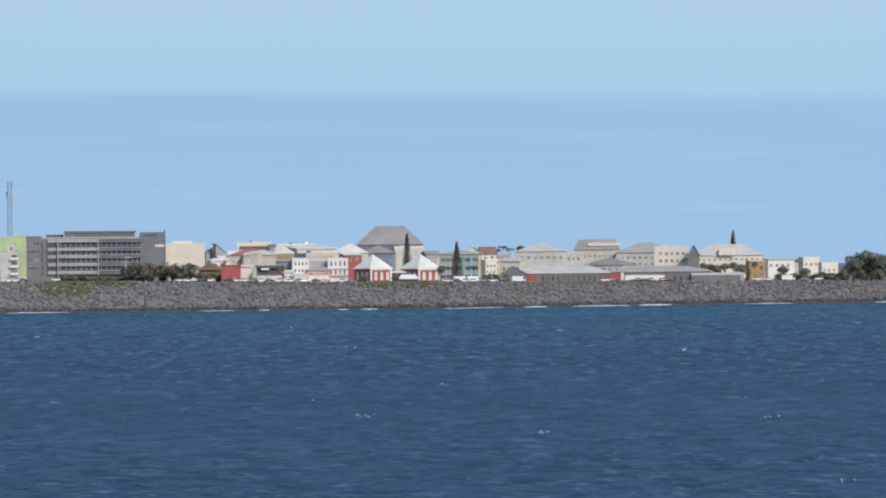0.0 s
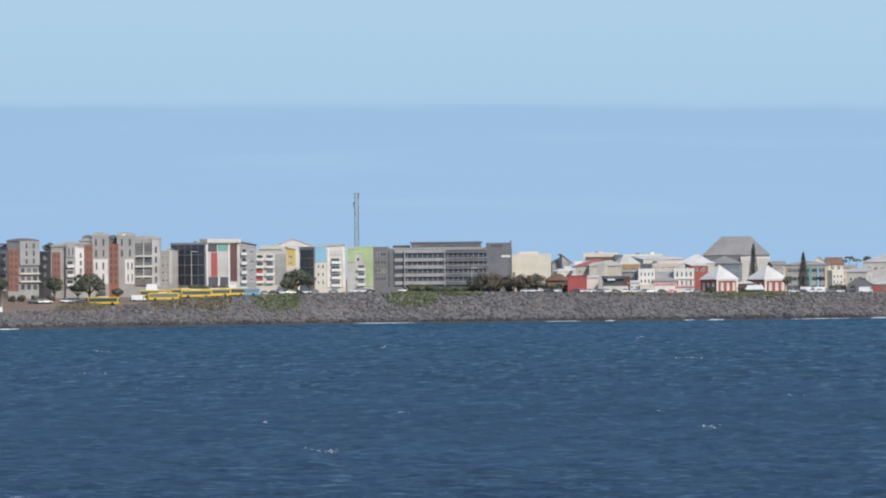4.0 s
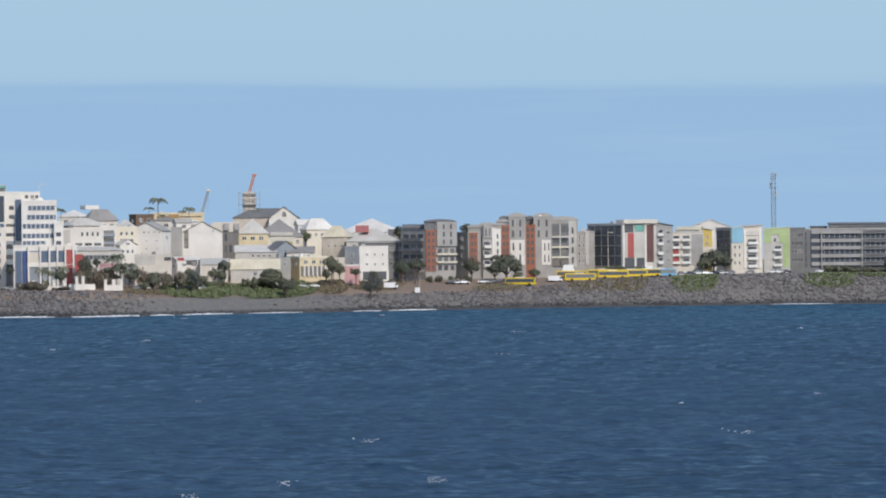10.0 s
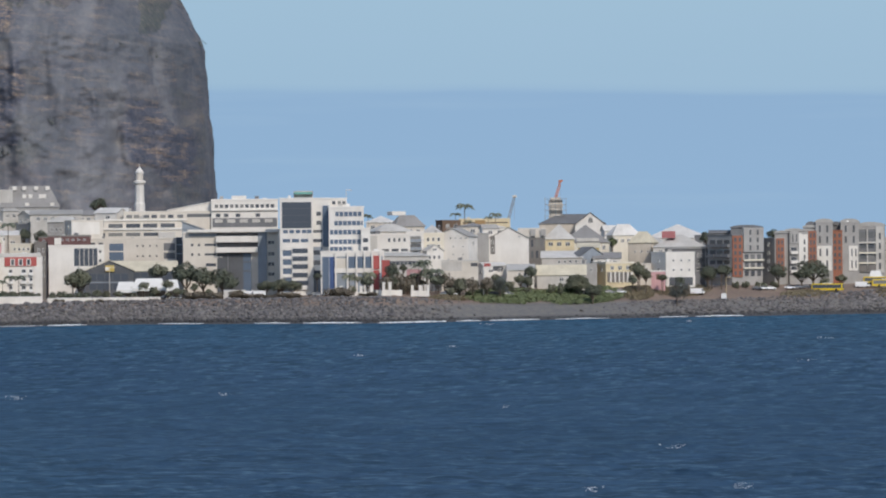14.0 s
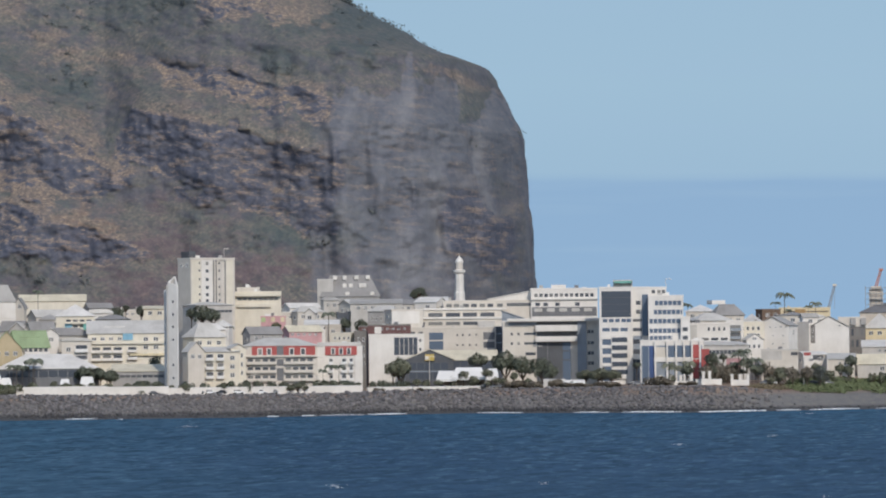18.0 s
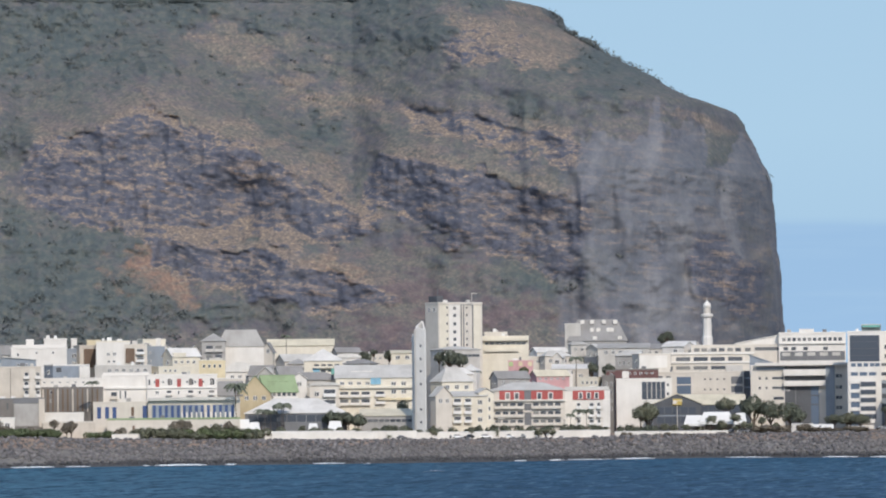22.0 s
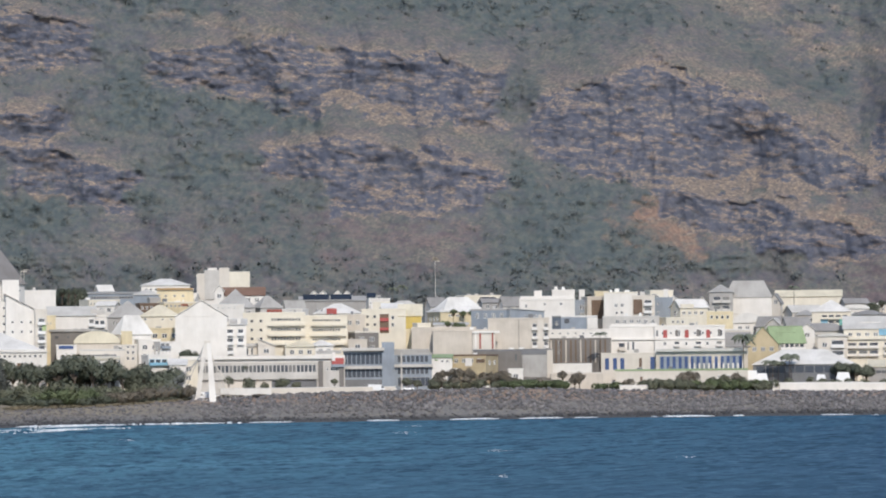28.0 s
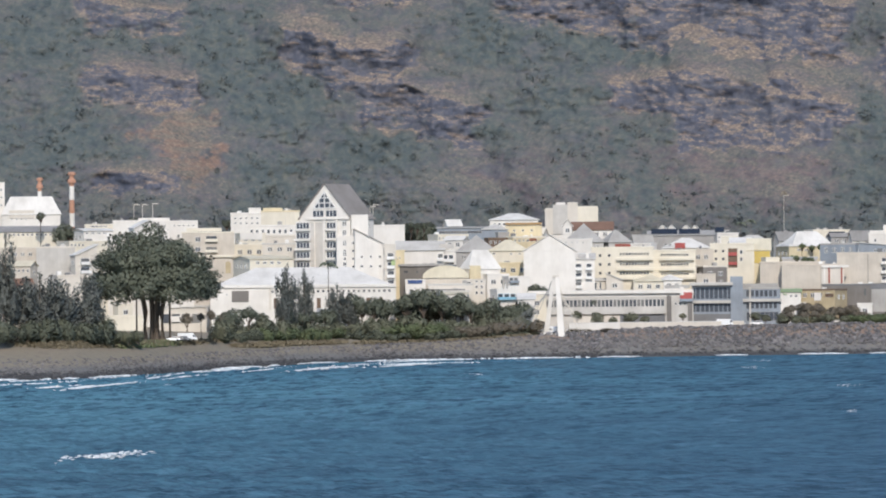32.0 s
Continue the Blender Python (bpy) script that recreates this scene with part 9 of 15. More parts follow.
house("house", -685.7, 1936.5, 10.11, 19.28, 16.05, 14, 30.1, "offwhite", "flat", 0.23, "offwhite",
      "off-white house with an off-white flat roof", front=[("w", 1, 4, 0.29, 0.86, 0.92, 0.98)])
house("house", -659.4, 1905.7, 9.79, 18.96, 9, 14, 30.6, "cream", "gx", 1.13, "roof_cream",
      "cream house with a cream gabled roof")
house("house", -655.9, 1839, 9.51, -2.57, 11.24, 8.16, 26.24, "light_grey", "hip", 1.74, "roof_slate",
      "light grey house with a slate-grey hipped roof", right=[("w", 1, 1, 0.1, 0.9, 0.84, 0.96)])
house("apartment_building", -688.5, 1772.3, 9.81, 21.1, 8.91, 12, 34.5, "grey", "hip", 2.97, "roof_grey",
      "grey apartment house with balconies", front=[("bal", 2, 2, 0.14, 0.9, 0.77, 0.97, "light_grey")])
b = house("apartment_building", -685.5, 1781.1, 9.73, 20.79, 17.46, 18, 32.5, "white", "man", 6.39, "roof_grey",
      "white apartment house with a broad grey roof")
slab(b, "blank_wall", 2.98, 26.29, 14.27, 5.96, -0.2, 0.05, "white")
house("house", -683.8, 1823.5, 9.84, -1.52, 4.65, 2.4, 30.8, "offwhite", "gy", 3.47, "roof_slate",
      "off-white house with a slate-grey gabled roof", front=[("w", 1, 1, 0.3, 0.91, 0.94, 1.07)])
house("house", -662.8, 1730.9, 9.41, 20.8, 9.93, 14, 22.88, "white", "by", 3.72, "roof_white",
      "white house with a rounded roof")
house("house", -653.4, 1729.1, 9.26, -1.45, 8.57, 5.18, 22.07, "light_grey", "gx", 3.29, "roof_slate",
      "light grey house with a slate-grey gabled roof", right=[("w", 1, 1, 0.1, 0.9, 0.81, 0.95)])
house("house", -647.9, 1724.1, 9.21, -1.51, 5.89, 2.95, 22.08, "light_grey", "gy", 2.46, "roof_pale",
      "light grey house with a pale grey gabled roof")
house("house", -638.8, 1722.7, 9.1, 50.2, 10.11, 5.05, 21.49, "light_grey", "gx", 3.69, "roof_slate",
      "light grey house with a slate-grey gabled roof", left=[("w", 1, 1, 0.1, 0.9, 0.81, 0.95)])
house("house", -629, 1708.1, 8.96, 20.13, 5.48, 14, 20.49, "white", "gy", 2.03, "roof_pale",
      "white house with a pale grey gabled roof")
house("house", -627.8, 1714.2, 8.92, 43.9, 15.25, 6.81, 20.09, "light_grey", "hip", 2.85, "roof_slate",
      "light grey house with a slate-grey hipped roof", left=[("w", 1, 1, 0.1, 0.9, 0.8, 0.95)])
house("house", -635.9, 1673.9, 8.97, 20.63, 10.79, 14, 15.48, "tan", "gy", 5.99, "roof_green",
      "ochre gabled house with a green roof")
b = house("house", -630.4, 1684.3, 8.92, 50.4, 13.39, 5.7, 16.48, "offwhite", "gx", 5.42, "roof_green",
      "house with a bright green sheet roof and dormers", front=[("bal", 1, 5, 0.2, 0.97, 0.78, 0.98, "white")], left=[("w", 1, 1, 0.1, 0.9, 0.75, 0.94)])
slabs(b, "dormer", (2.27, 4.59, 6.91, 9.22), (18.09,), 1.16, 1.61, 1.5, 3, "roof_green")
house("house", -651.9, 1690.9, 9.22, 41, 10.5, 6.63, 20.42, "offwhite", "flat", 0.2, "roof_white",
      "off-white house with a white flat roof", left=[("w", 1, 1, 0.1, 0.9, 0.8, 0.95)])
house("house", -643, 1671.2, 9.07, 20.91, 8.39, 12, 14.86, "light_grey", "gx", 4.8, "roof_slate",
      "house with a steep grey slate roof")
house("house", -681.7, 1741.7, 9.67, 21.23, 9.39, 14, 24.51, "cream", "gx", 2.92, "roof_cream",
      "cream house with a cream gabled roof")
house("house", -699.7, 1787.7, 10, 21.31, 4.5, 14, 29.7, "cream", "gy", 3, "roof_white",
      "cream house with a white gabled roof")
house("house", -680.5, 1753.8, 9.69, 51.1, 9.23, 3.33, 26.63, "pale_yellow", "flat", 0.21, "pale_yellow",
      "pale yellow house with a pale yellow flat roof", front=[("w", 3, 2, 0.06, 0.94, 0.63, 0.97)])
b = house("apartment_building", -677.2, 1646.5, 9.45, 22.07, 17.88, 16, 21.51, "white", "flat", 0.3, "white",
      "white apartment building with terraces", front=[("bal", 1, 1, 0.16, 0.31, 0.59, 0.76, "offwhite"), ("tall", 1, 2, 0.31, 0.51, 0.59, 0.78)])
slab(b, "cornice", 0, 16.74, 16.49, 0.79, -0.6, 0.05, "white")
slab(b, "parapet", 0.4, 21.31, 16.29, 1.19, 1, 4, "white")
b = house("arcaded_building", -662, 1651, 9.2, 21.45, 24.61, 16, 21.76, "white", "flat", 0.3, "white",
      "white building with arched bays and red shutters", front=[("arch", 1, 1, 0.01, 0.06, 0.81, 0.95), ("arch", 1, 1, 0.33, 0.37, 0.81, 0.95), ("arch", 1, 1, 0.63, 0.67, 0.81, 0.95), ("arch", 1, 1, 0.93, 0.97, 0.81, 0.95), ("arch", 1, 1, 0.27, 0.36, 0.8, 0.95, "grey", "stone"), ("bal", 1, 1, 0.27, 0.36, 0.66, 0.77, "white"), ("arch", 1, 1, 0.57, 0.67, 0.8, 0.95, "grey", "stone"), ("bal", 1, 1, 0.57, 0.67, 0.66, 0.77, "white"), ("arch", 1, 1, 0.87, 0.97, 0.8, 0.95, "grey", "stone"), ("bal", 1, 1, 0.87, 0.97, 0.66, 0.77, "white"), ("dot", 1, 8, 0.06, 0.97, 0.83, 0.94), ("w", 1, 1, 0.1, 0.19, 0.66, 0.77), ("w", 1, 1, 0.42, 0.48, 0.66, 0.77), ("w", 1, 1, 0.71, 0.79, 0.66, 0.77)])
slabs(b, "shutter", (2.98, 10.52, 18.06), (17.6,), 1.39, 2.78, -0.2, 0.05, "red", "red shutter")
slab(b, "cornice", 0, 17, 24.61, 0.6, -0.4, 0.05, "white")
b = house("museum", -672.3, 1626.5, 9.34, 22.12, 20.62, 12, 12.09, "offwhite", "flat", 0.29, "offwhite",
      "off-white museum ground floor with blue shutters")
slabs(b, "shutter", (1.37, 4.12, 6.68), (6.59,), 1.37, 3.93, -0.15, 0.05, "blue")
slab(b, "door", 13.16, 7.38, 0.98, 3.14, -0.1, 0.05, "brown")
slab(b, "shutter", 17.09, 6.59, 1.57, 4.32, -0.15, 0.05, "blue")
b = house("colonnade", -653.8, 1631.6, 9.04, 21.32, 31.8, 12, 12.16, "beige", "flat", 0.78, "roof_pale",
      "colonnaded terrace with tall blue doors")
slab(b, "flat_recess", 1.18, 6.67, 10.2, 4.71, -0.05, 0.05, "blue_grey")
slab(b, "flat_recess", 12.16, 6.67, 7.06, 4.71, -0.05, 0.05, "blue_grey")
slab(b, "flat_recess", 22.36, 6.67, 7.45, 4.71, -0.05, 0.05, "blue_grey")
slabs(b, "shutter", (1.57, 3.65, 5.73, 7.81, 9.89, 11.96, 14.04, 16.12, 18.2, 20.28, 22.36, 24.44, 26.52, 28.6), (7.06,), 1.02, 4.12, -0.25, 0.05, "blue", "deep blue shutter")
slab(b, "canopy", 0, 12.95, 31.8, 0.98, -1.5, 0.05, "roof_pale")
slabs(b, "post", (11.38, 13.04, 14.71, 16.38, 18.05, 19.71, 21.38, 23.05, 24.71, 26.38, 28.05, 29.72), (6.48,), 0.59, 2.35, -1.8, 0.05, "white")
b = house("terrace_wall", -662.5, 1615.5, 8.91, 21.55, 45.6, 9, 6.71, "offwhite", "flat", 0.39, "roof_green",
      "long off-white terrace wall with a green-grey coping", front=[("dot", 1, 5, 0.76, 0.95, 0.51, 0.8)])
slab(b, "door", 8.57, 2.23, 0.78, 2.34, -0.1, 0.05, "brown")
b = house("louvred_building", -690.5, 1623, 9.71, 22.7, 21.65, 14, 16.99, "stone", "flat", 0.2, "stone",
      "dark brown building with vertical louvres", front=[("w", 1, 1, 0.13, 0.22, 0.84, 0.98), ("w", 1, 1, 0.13, 0.22, 0.68, 0.79)])
slab(b, "louvre", 0.59, 8.72, 0.49, 7.87, -0.5, 0.05, "beige")
slabs(b, "louvre", (2.3, 4.02), (8.72,), 0.49, 7.87, -0.5, 0.05, "brown")
slab(b, "louvre", 5.73, 8.72, 0.49, 7.87, -0.5, 0.05, "beige")
slabs(b, "louvre", (7.44, 9.15), (8.72,), 0.49, 7.87, -0.5, 0.05, "brown")
slab(b, "louvre", 10.87, 8.72, 0.49, 7.87, -0.5, 0.05, "beige")
slabs(b, "louvre", (12.58, 14.29), (8.72,), 0.49, 7.87, -0.5, 0.05, "brown")
slab(b, "louvre", 16, 8.72, 0.49, 7.87, -0.5, 0.05, "beige")
slabs(b, "louvre", (17.71, 19.43), (8.72,), 0.49, 7.87, -0.5, 0.05, "brown")
house("building", -697.8, 1637.1, 9.82, 22.71, 23.24, 10, 20.12, "white", "flat", 0.3, "white",
      "white building with a white flat roof", front=[("dot", 1, 7, 0.05, 0.87, 0.9, 0.98)])
b = house("building", -697.5, 1650.8, 9.93, 52.8, 14.77, 6.41, 24.88, "blue_grey", "flat", 0.2, "roof_white",
      "blue grey building with a white flat roof", left=[("w", 1, 1, 0.1, 0.9, 0.84, 0.96)])
slab(b, "vent", 1.38, 22.48, 1.85, 1.6, -0.2, 0.05, "charcoal")
slab(b, "wall_panel", 10.61, 20.48, 4.16, 4, -0.3, 0.05, "white")
house("low_wall", -682.3, 1605.5, 9.69, 22.8, 14.02, 2, 8.23, "white", "flat", 0.19, "white",
      "low white garden wall")
house("garden_wall", -679.5, 1598.9, 9.52, 22.73, 17.84, 2, 5.3, "beige", "flat", 0.19, "offwhite",
      "low beige garden wall")
b = house("apartment_building", -706.8, 1607.6, 10.23, 23.39, 21.17, 16, 23.67, "beige", "flat", 0.29, "beige",
      "large blank beige building with corner balconies", front=[("bal", 3, 1, 0.72, 0.81, 0.55, 0.95, "white"), ("bal", 3, 1, 0.91, 0.99, 0.55, 0.95, "white")])
slab(b, "pier", 17.25, 12.7, 1.96, 10.58, -0.3, 0.05, "offwhite")
slab(b, "joint", 10.58, 13.09, 0.2, 10.19, -0.1, 0.05, "stone")
b = house("building", -722.2, 1595.3, 10.16, 24.03, 19.93, 14, 19.78, "beige", "flat", 0.29, "beige",
      "blank beige building with a flat roof", front=[("arch", 1, 1, 0.86, 1, 0.71, 0.93, "white")])
slab(b, "bay", 13.68, 13.14, 7.82, 6.06, -0.9, 3, "offwhite", "ornate bay with brick pilasters")
slab(b, "pilaster", 14.46, 13.33, 0.59, 5.47, -1.2, 0.05, "white")
slabs(b, "pilaster", (16.02, 20.32), (13.33,), 0.59, 5.47, -1.2, 0.05, "brick_red")
slab(b, "cornice", 13.68, 18.8, 9.38, 0.78, -1.4, 0.05, "white")
house("pediment", -707.5, 1603.8, 10.24, 23.77, 2.35, 3, 19.06, "white", "gy", 1.56, "roof_white",
      "small white pediment above the bay")
b = house("old_stone_house", -704.6, 1590.1, 10.18, 23.46, 27.17, 12, 12.77, "stone", "flat", 0.19, "dark_grey",
      "weathered dark stone house with stained walls", front=[("tall", 1, 1, 0.5, 0.57, 0.67, 0.94, "stone")])
slab(b, "stained_wall", 16.69, 3.45, 9.7, 7.76, -0.2, 0.05, "concrete")
slab(b, "upper_wall", 16.3, 11.22, 10.09, 1.94, -0.3, 0.05, "dark_grey")
slab(b, "quoin", 25.23, 3.07, 1.94, 9.7, -0.5, 0.05, "beige")
b = house("house", -708.2, 1578, 10.05, 3.89, 13.11, 12.38, 11.28, "tan", "flat", 0.19, "brown",
      "ochre-yellow house with a flat roof", right=[("w", 1, 2, 0.1, 0.9, 0.64, 0.91)])
slab(b, "door", 5.74, 7.62, 2.46, 2.7, -0.2, 0.05, "white")
slab(b, "window", 9.83, 8.77, 2.87, 1.16, -0.2, 0.05, "brown")
house("house", -709.3, 1569.1, 9.96, 54.3, 6.42, 3.09, 10.12, "white", "gx", 0.96, "roof_green",
      "white house with a green gabled roof", front=[("w", 1, 2, 0.1, 0.86, 0.75, 0.94)])
house("kiosk", -687.5, 1580.6, 10.01, 23.43, 5, 5, 6.39, "white", "flat", 0.19, "white",
      "white kiosk with a white flat roof", front=[("w", 1, 1, 0.06, 0.94, 0.39, 0.86)])
house("kiosk", -701.5, 1561.3, 9.81, 24.14, 3.06, 4, 7, "white", "flat", 0.19, "white",
      "white kiosk with a white flat roof")
house("building", -721.6, 1626.6, 10.39, 1.66, 13.36, 11.34, 26.88, "blue_grey", "flat", 0.3, "grey",
      "blue-grey building with tall windows", front=[("tall", 1, 4, 0.06, 0.99, 0.87, 0.97)], right=[("w", 1, 2, 0.1, 0.9, 0.85, 0.96)])
house("building", -709.2, 1629.7, 10.29, 23.31, 13.09, 12, 26.53, "blue_grey", "slope_l", 1.19, "roof_pale",
      "blue grey building with a pale grey sloping roof", front=[("w", 1, 4, 0.45, 0.94, 0.9, 0.96)])
house("house", -742.1, 1649.4, 10.5, 54.1, 15.67, 7.57, 27.02, "cream", "hip", 4.84, "roof_white",
      "cream house with a white hipped roof", front=[("w", 1, 4, 0.01, 0.46, 0.9, 0.96)], left=[("w", 1, 1, 0.1, 0.9, 0.85, 0.96)])
house("house", -728.5, 1610.3, 10.23, 24.15, 11.83, 14, 22, "light_grey", "shed", 0.79, "roof_pale",
      "light grey house with a pale grey lean-to roof")
house("house", -769.5, 1699.1, 10.78, 48.3, 5.4, 3.23, 29.63, "light_grey", "pyr", 3.33, "roof_slate",
      "light grey house with a slate-grey pyramid roof")
house("building", -809.9, 1819.7, 11.65, 43.8, 14.96, 10.87, 33.1, "cream", "flat", 0.44, "cream",
      "cream building with a cream flat roof", front=[("w", 3, 4, 0.06, 0.94, 0.7, 0.97)], left=[("w", 1, 2, 0.1, 0.9, 0.88, 0.97)])
b = house("house", -768, 1741.8, 11.15, 47.7, 7.41, 3.21, 30.4, "grey", "gx", 1.27, "roof_slate",
      "grey house with a slate-grey gabled roof")
slab(b, "solar_panel", 0, 30.4, 6.48, 1.7, 2, 2.2, "solar")
house("house", -750.3, 1720.6, 11.01, 53.5, 8.94, 2.95, 29.29, "white", "gx", 2.93, "roof_slate",
      "white house with a slate-grey gabled roof")
b = house("apartment_building", -731.1, 1691.5, 10.48, 23.06, 20.15, 18, 31, "white", "flat", 0.41, "white",
      "white apartment building with roof rooms", front=[("w", 1, 1, 0.08, 0.16, 0.89, 0.96), ("dot", 1, 2, 0.31, 0.9, 0.91, 0.98)])
slab(b, "roof_room", 5.35, 31, 2.88, 3.29, 2, 8, "white")
slab(b, "parapet", 0.41, 30.6, 19.33, 1.65, 1, 4, "white")
b = house("building", -742.7, 1749.2, 10.68, 22.88, 8.48, 10, 34.8, "white", "flat", 0.21, "white",
      "white building with a white flat roof")
slab(b, "chimney", 0.85, 34.8, 1.27, 1.48, 1, 3, "white")
house("building", -718.6, 1713.6, 10.26, 22.67, 5.39, 14, 30.9, "blue_grey", "flat", 0.21, "blue_grey",
      "blue grey building with a blue grey flat roof", front=[("w", 3, 1, 0.06, 0.94, 0.68, 0.97)])
house("chimney_block", -732.5, 1751.2, 10.49, 22.67, 2.12, 4, 34.9, "white", "flat", 0.21, "white",
      "white chimney block with a white flat roof")
b = house("building", -713.2, 1712.8, 10.11, 42.5, 8.67, 6.45, 32.2, "beige", "flat", 0.21, "beige",
      "beige building with a beige flat roof", left=[("w", 1, 1, 0.1, 0.9, 0.87, 0.97)])
slab(b, "facade_panel", 1.62, 24.31, 5.07, 6.83, -0.3, 0.05, "brown", "brown panel")
house("building", -724.5, 1747.1, 10.27, 22.44, 5.07, 14, 34.3, "pale_yellow", "flat", 0.42, "pale_yellow",
      "pale yellow building with a pale yellow flat roof", front=[("w", 3, 1, 0.06, 0.94, 0.71, 0.97)])
house("apartment_building", -703, 1703.9, 9.88, 22.23, 12.34, 16, 33.8, "white", "flat", 0.31, "cream",
      "white apartment building with a brown panel", front=[("w", 1, 2, 0.27, 0.63, 0.83, 0.9), ("w", 1, 2, 0.3, 0.6, 0.76, 0.81)])
b = house("apartment_building", -693.4, 1707.6, 9.79, 21.97, 8.23, 14, 32.6, "offwhite", "flat", 0.21, "offwhite",
      "off-white apartment building with an off-white flat roof", front=[("bal", 2, 1, 0.5, 0.9, 0.8, 0.97)])
slab(b, "facade_panel", 0.41, 26.03, 3.29, 5.35, -0.3, 0.05, "brown", "brown panel")
house("apartment_building", -692, 1717.1, 9.77, 21.79, 9.92, 14, 31.9, "blue_grey", "flat", 0.21, "blue_grey",
      "blue-grey apartment building in the town", front=[("dot", 1, 2, 0.25, 0.54, 0.9, 0.97, "white"), ("dot", 1, 2, 0.25, 0.54, 0.81, 0.87)])
house("building", -707.1, 1759.6, 10.04, 45.8, 9.34, 5.03, 34.9, "cream", "flat", 0.21, "cream",
      "cream building with a cream flat roof", front=[("w", 3, 2, 0.06, 0.94, 0.72, 0.97)], left=[("w", 1, 1, 0.1, 0.9, 0.88, 0.97)])
b = house("house", -698.8, 1753.3, 9.93, 21.64, 6.32, 14, 30.4, "white", "gy", 2.53, "roof_white",
      "white house with a white gabled roof")
slab(b, "stair_block", -0.42, 29.97, 1.69, 5.48, -0.1, 0.05, "white")
house("apartment_building", -688.5, 1667.5, 9.61, 22.12, 20.13, 12, 24.92, "light_grey", "flat", 0.2, "roof_pale",
      "light grey apartment building with a pale grey flat roof", front=[("w", 1, 6, 0.2, 0.95, 0.89, 0.98)])
b = house("house", -675.6, 1710.1, 9.57, 51.5, 11.54, 7.1, 28.74, "cream", "gx", 2.87, "roof_white",
      "cream house with a white roof", front=[("w", 1, 4, 0.01, 0.88, 0.88, 0.96)], left=[("w", 1, 1, 0.1, 0.9, 0.86, 0.97)])
slab(b, "dormer", 0, 28.13, 5.38, 1.64, -0.4, 0.05, "cream")
house("house", -669.7, 1681.5, 9.44, 51.6, 13.36, 5.13, 24.58, "cream", "flat", 0.2, "cream",
      "cream house with a cream flat roof", front=[("w", 1, 3, 0.13, 0.58, 0.91, 0.98)], left=[("w", 1, 1, 0.1, 0.9, 0.83, 0.96)])
house("house", -662.2, 1701.9, 9.36, 21.11, 9.37, 8, 26.69, "pale_yellow", "flat", 0.2, "pale_yellow",
      "pale yellow house with a pale yellow flat roof", front=[("w", 1, 4, 0.09, 0.91, 0.89, 0.98)])
b = house("shopping_centre", -777.6, 1511.6, 9.08, 26.29, 55.4, 20, 10.62, "light_grey", "flat", 1.52, "white",
      "long low grey shopping centre with a window band", front=[("w", 1, 4, 0.88, 0.99, 0.66, 0.84)])
slabs(b, "window", (0.76, 2.09, 3.41, 4.74, 6.07, 7.4, 8.73, 10.05, 11.38, 12.71, 14.04, 15.37, 16.69, 18.02, 19.35, 20.68, 22, 23.33, 24.66, 25.99, 27.32, 28.64, 29.97, 31.3, 32.6, 34, 35.3, 36.6, 37.9, 39.3, 40.6, 41.9, 43.3, 44.6), (7.2,), 0.95, 2.28, -0.06, 0.05, "glass_dark")
slabs(b, "sill", (0.76, 2.09, 3.41, 4.74, 6.07, 7.4, 8.73, 10.05, 11.38, 12.71, 14.04, 15.37, 16.69, 18.02, 19.35, 20.68, 22, 23.33, 24.66, 25.99, 27.32, 28.64, 29.97, 31.3, 32.6, 34, 35.3, 36.6, 37.9, 39.3, 40.6, 41.9, 43.3, 44.6), (6.44,), 0.95, 0.47, -0.06, 0.05, "light_grey")
slab(b, "ledge", 0, 4.74, 45.9, 1.52, -1, 0.05, "light_grey")
slab(b, "parapet", 0, 11.57, 55.4, 1.14, -1.2, 0.05, "white")
slab(b, "shop_wall", 15.18, 0.18, 15.56, 4.55, -0.1, 0.05, "offwhite")
slab(b, "ground_floor", 30.7, 0.56, 15.18, 3.79, -0.05, 0.05, "dark_grey")
slab(b, "pier", 46.5, 1.32, 1.52, 9.48, -0.6, 0.05, "stone")
slab(b, "pier", 53.5, 0.94, 1.52, 11.76, -0.8, 0.05, "stone")
slab(b, "sign", 51, 9.67, 3.98, 2.09, -1.6, 0.05, "red", "red and white sign box")
slab(b, "sign", 51, 10.81, 1.14, 2.85, -1.7, 0.05, "white")
slab(b, "sign", 50.8, 8.72, 4.55, 0.95, -1.5, 0.05, "blue_grey")
b = house("house", -774.7, 1551.1, 9.13, 56.4, 10.08, 3.44, 16.2, "offwhite", "gx", 0.77, "roof_pale",
      "off-white house with a pale grey gabled roof", front=[("tall", 1, 3, 0.01, 0.56, 0.78, 0.98)])
slab(b, "balcony", 0, 11.55, 8.29, 1.55, -0.8, 0.05, "grey")
house("house", -769.6, 1554.6, 9.34, 26.24, 5.81, 10, 15.95, "offwhite", "slope_l", 2.71, "roof_pale",
      "off-white house with a pale grey sloping roof")
house("house", -764.8, 1566.1, 9.69, 25.85, 10.7, 14, 15.12, "cream", "hip", 2.72, "roof_cream",
      "cream house with a cream hipped roof")
house("house", -755.3, 1570.3, 9.74, 45.6, 6.59, 5.78, 15.39, "white", "hip", 1.94, "roof_white",
      "white house with a white hipped roof", left=[("w", 1, 1, 0.1, 0.9, 0.73, 0.94)])
b = house("office_building", -735.3, 1550.6, 9.7, 25.11, 15.7, 14, 13.3, "blue_grey", "flat", 0.96, "roof_pale",
      "grey-blue office building with a projecting roof")
slab(b, "glazing", 0.38, 8.9, 12.64, 3.64, -0.06, 0.05, "glass_wall")
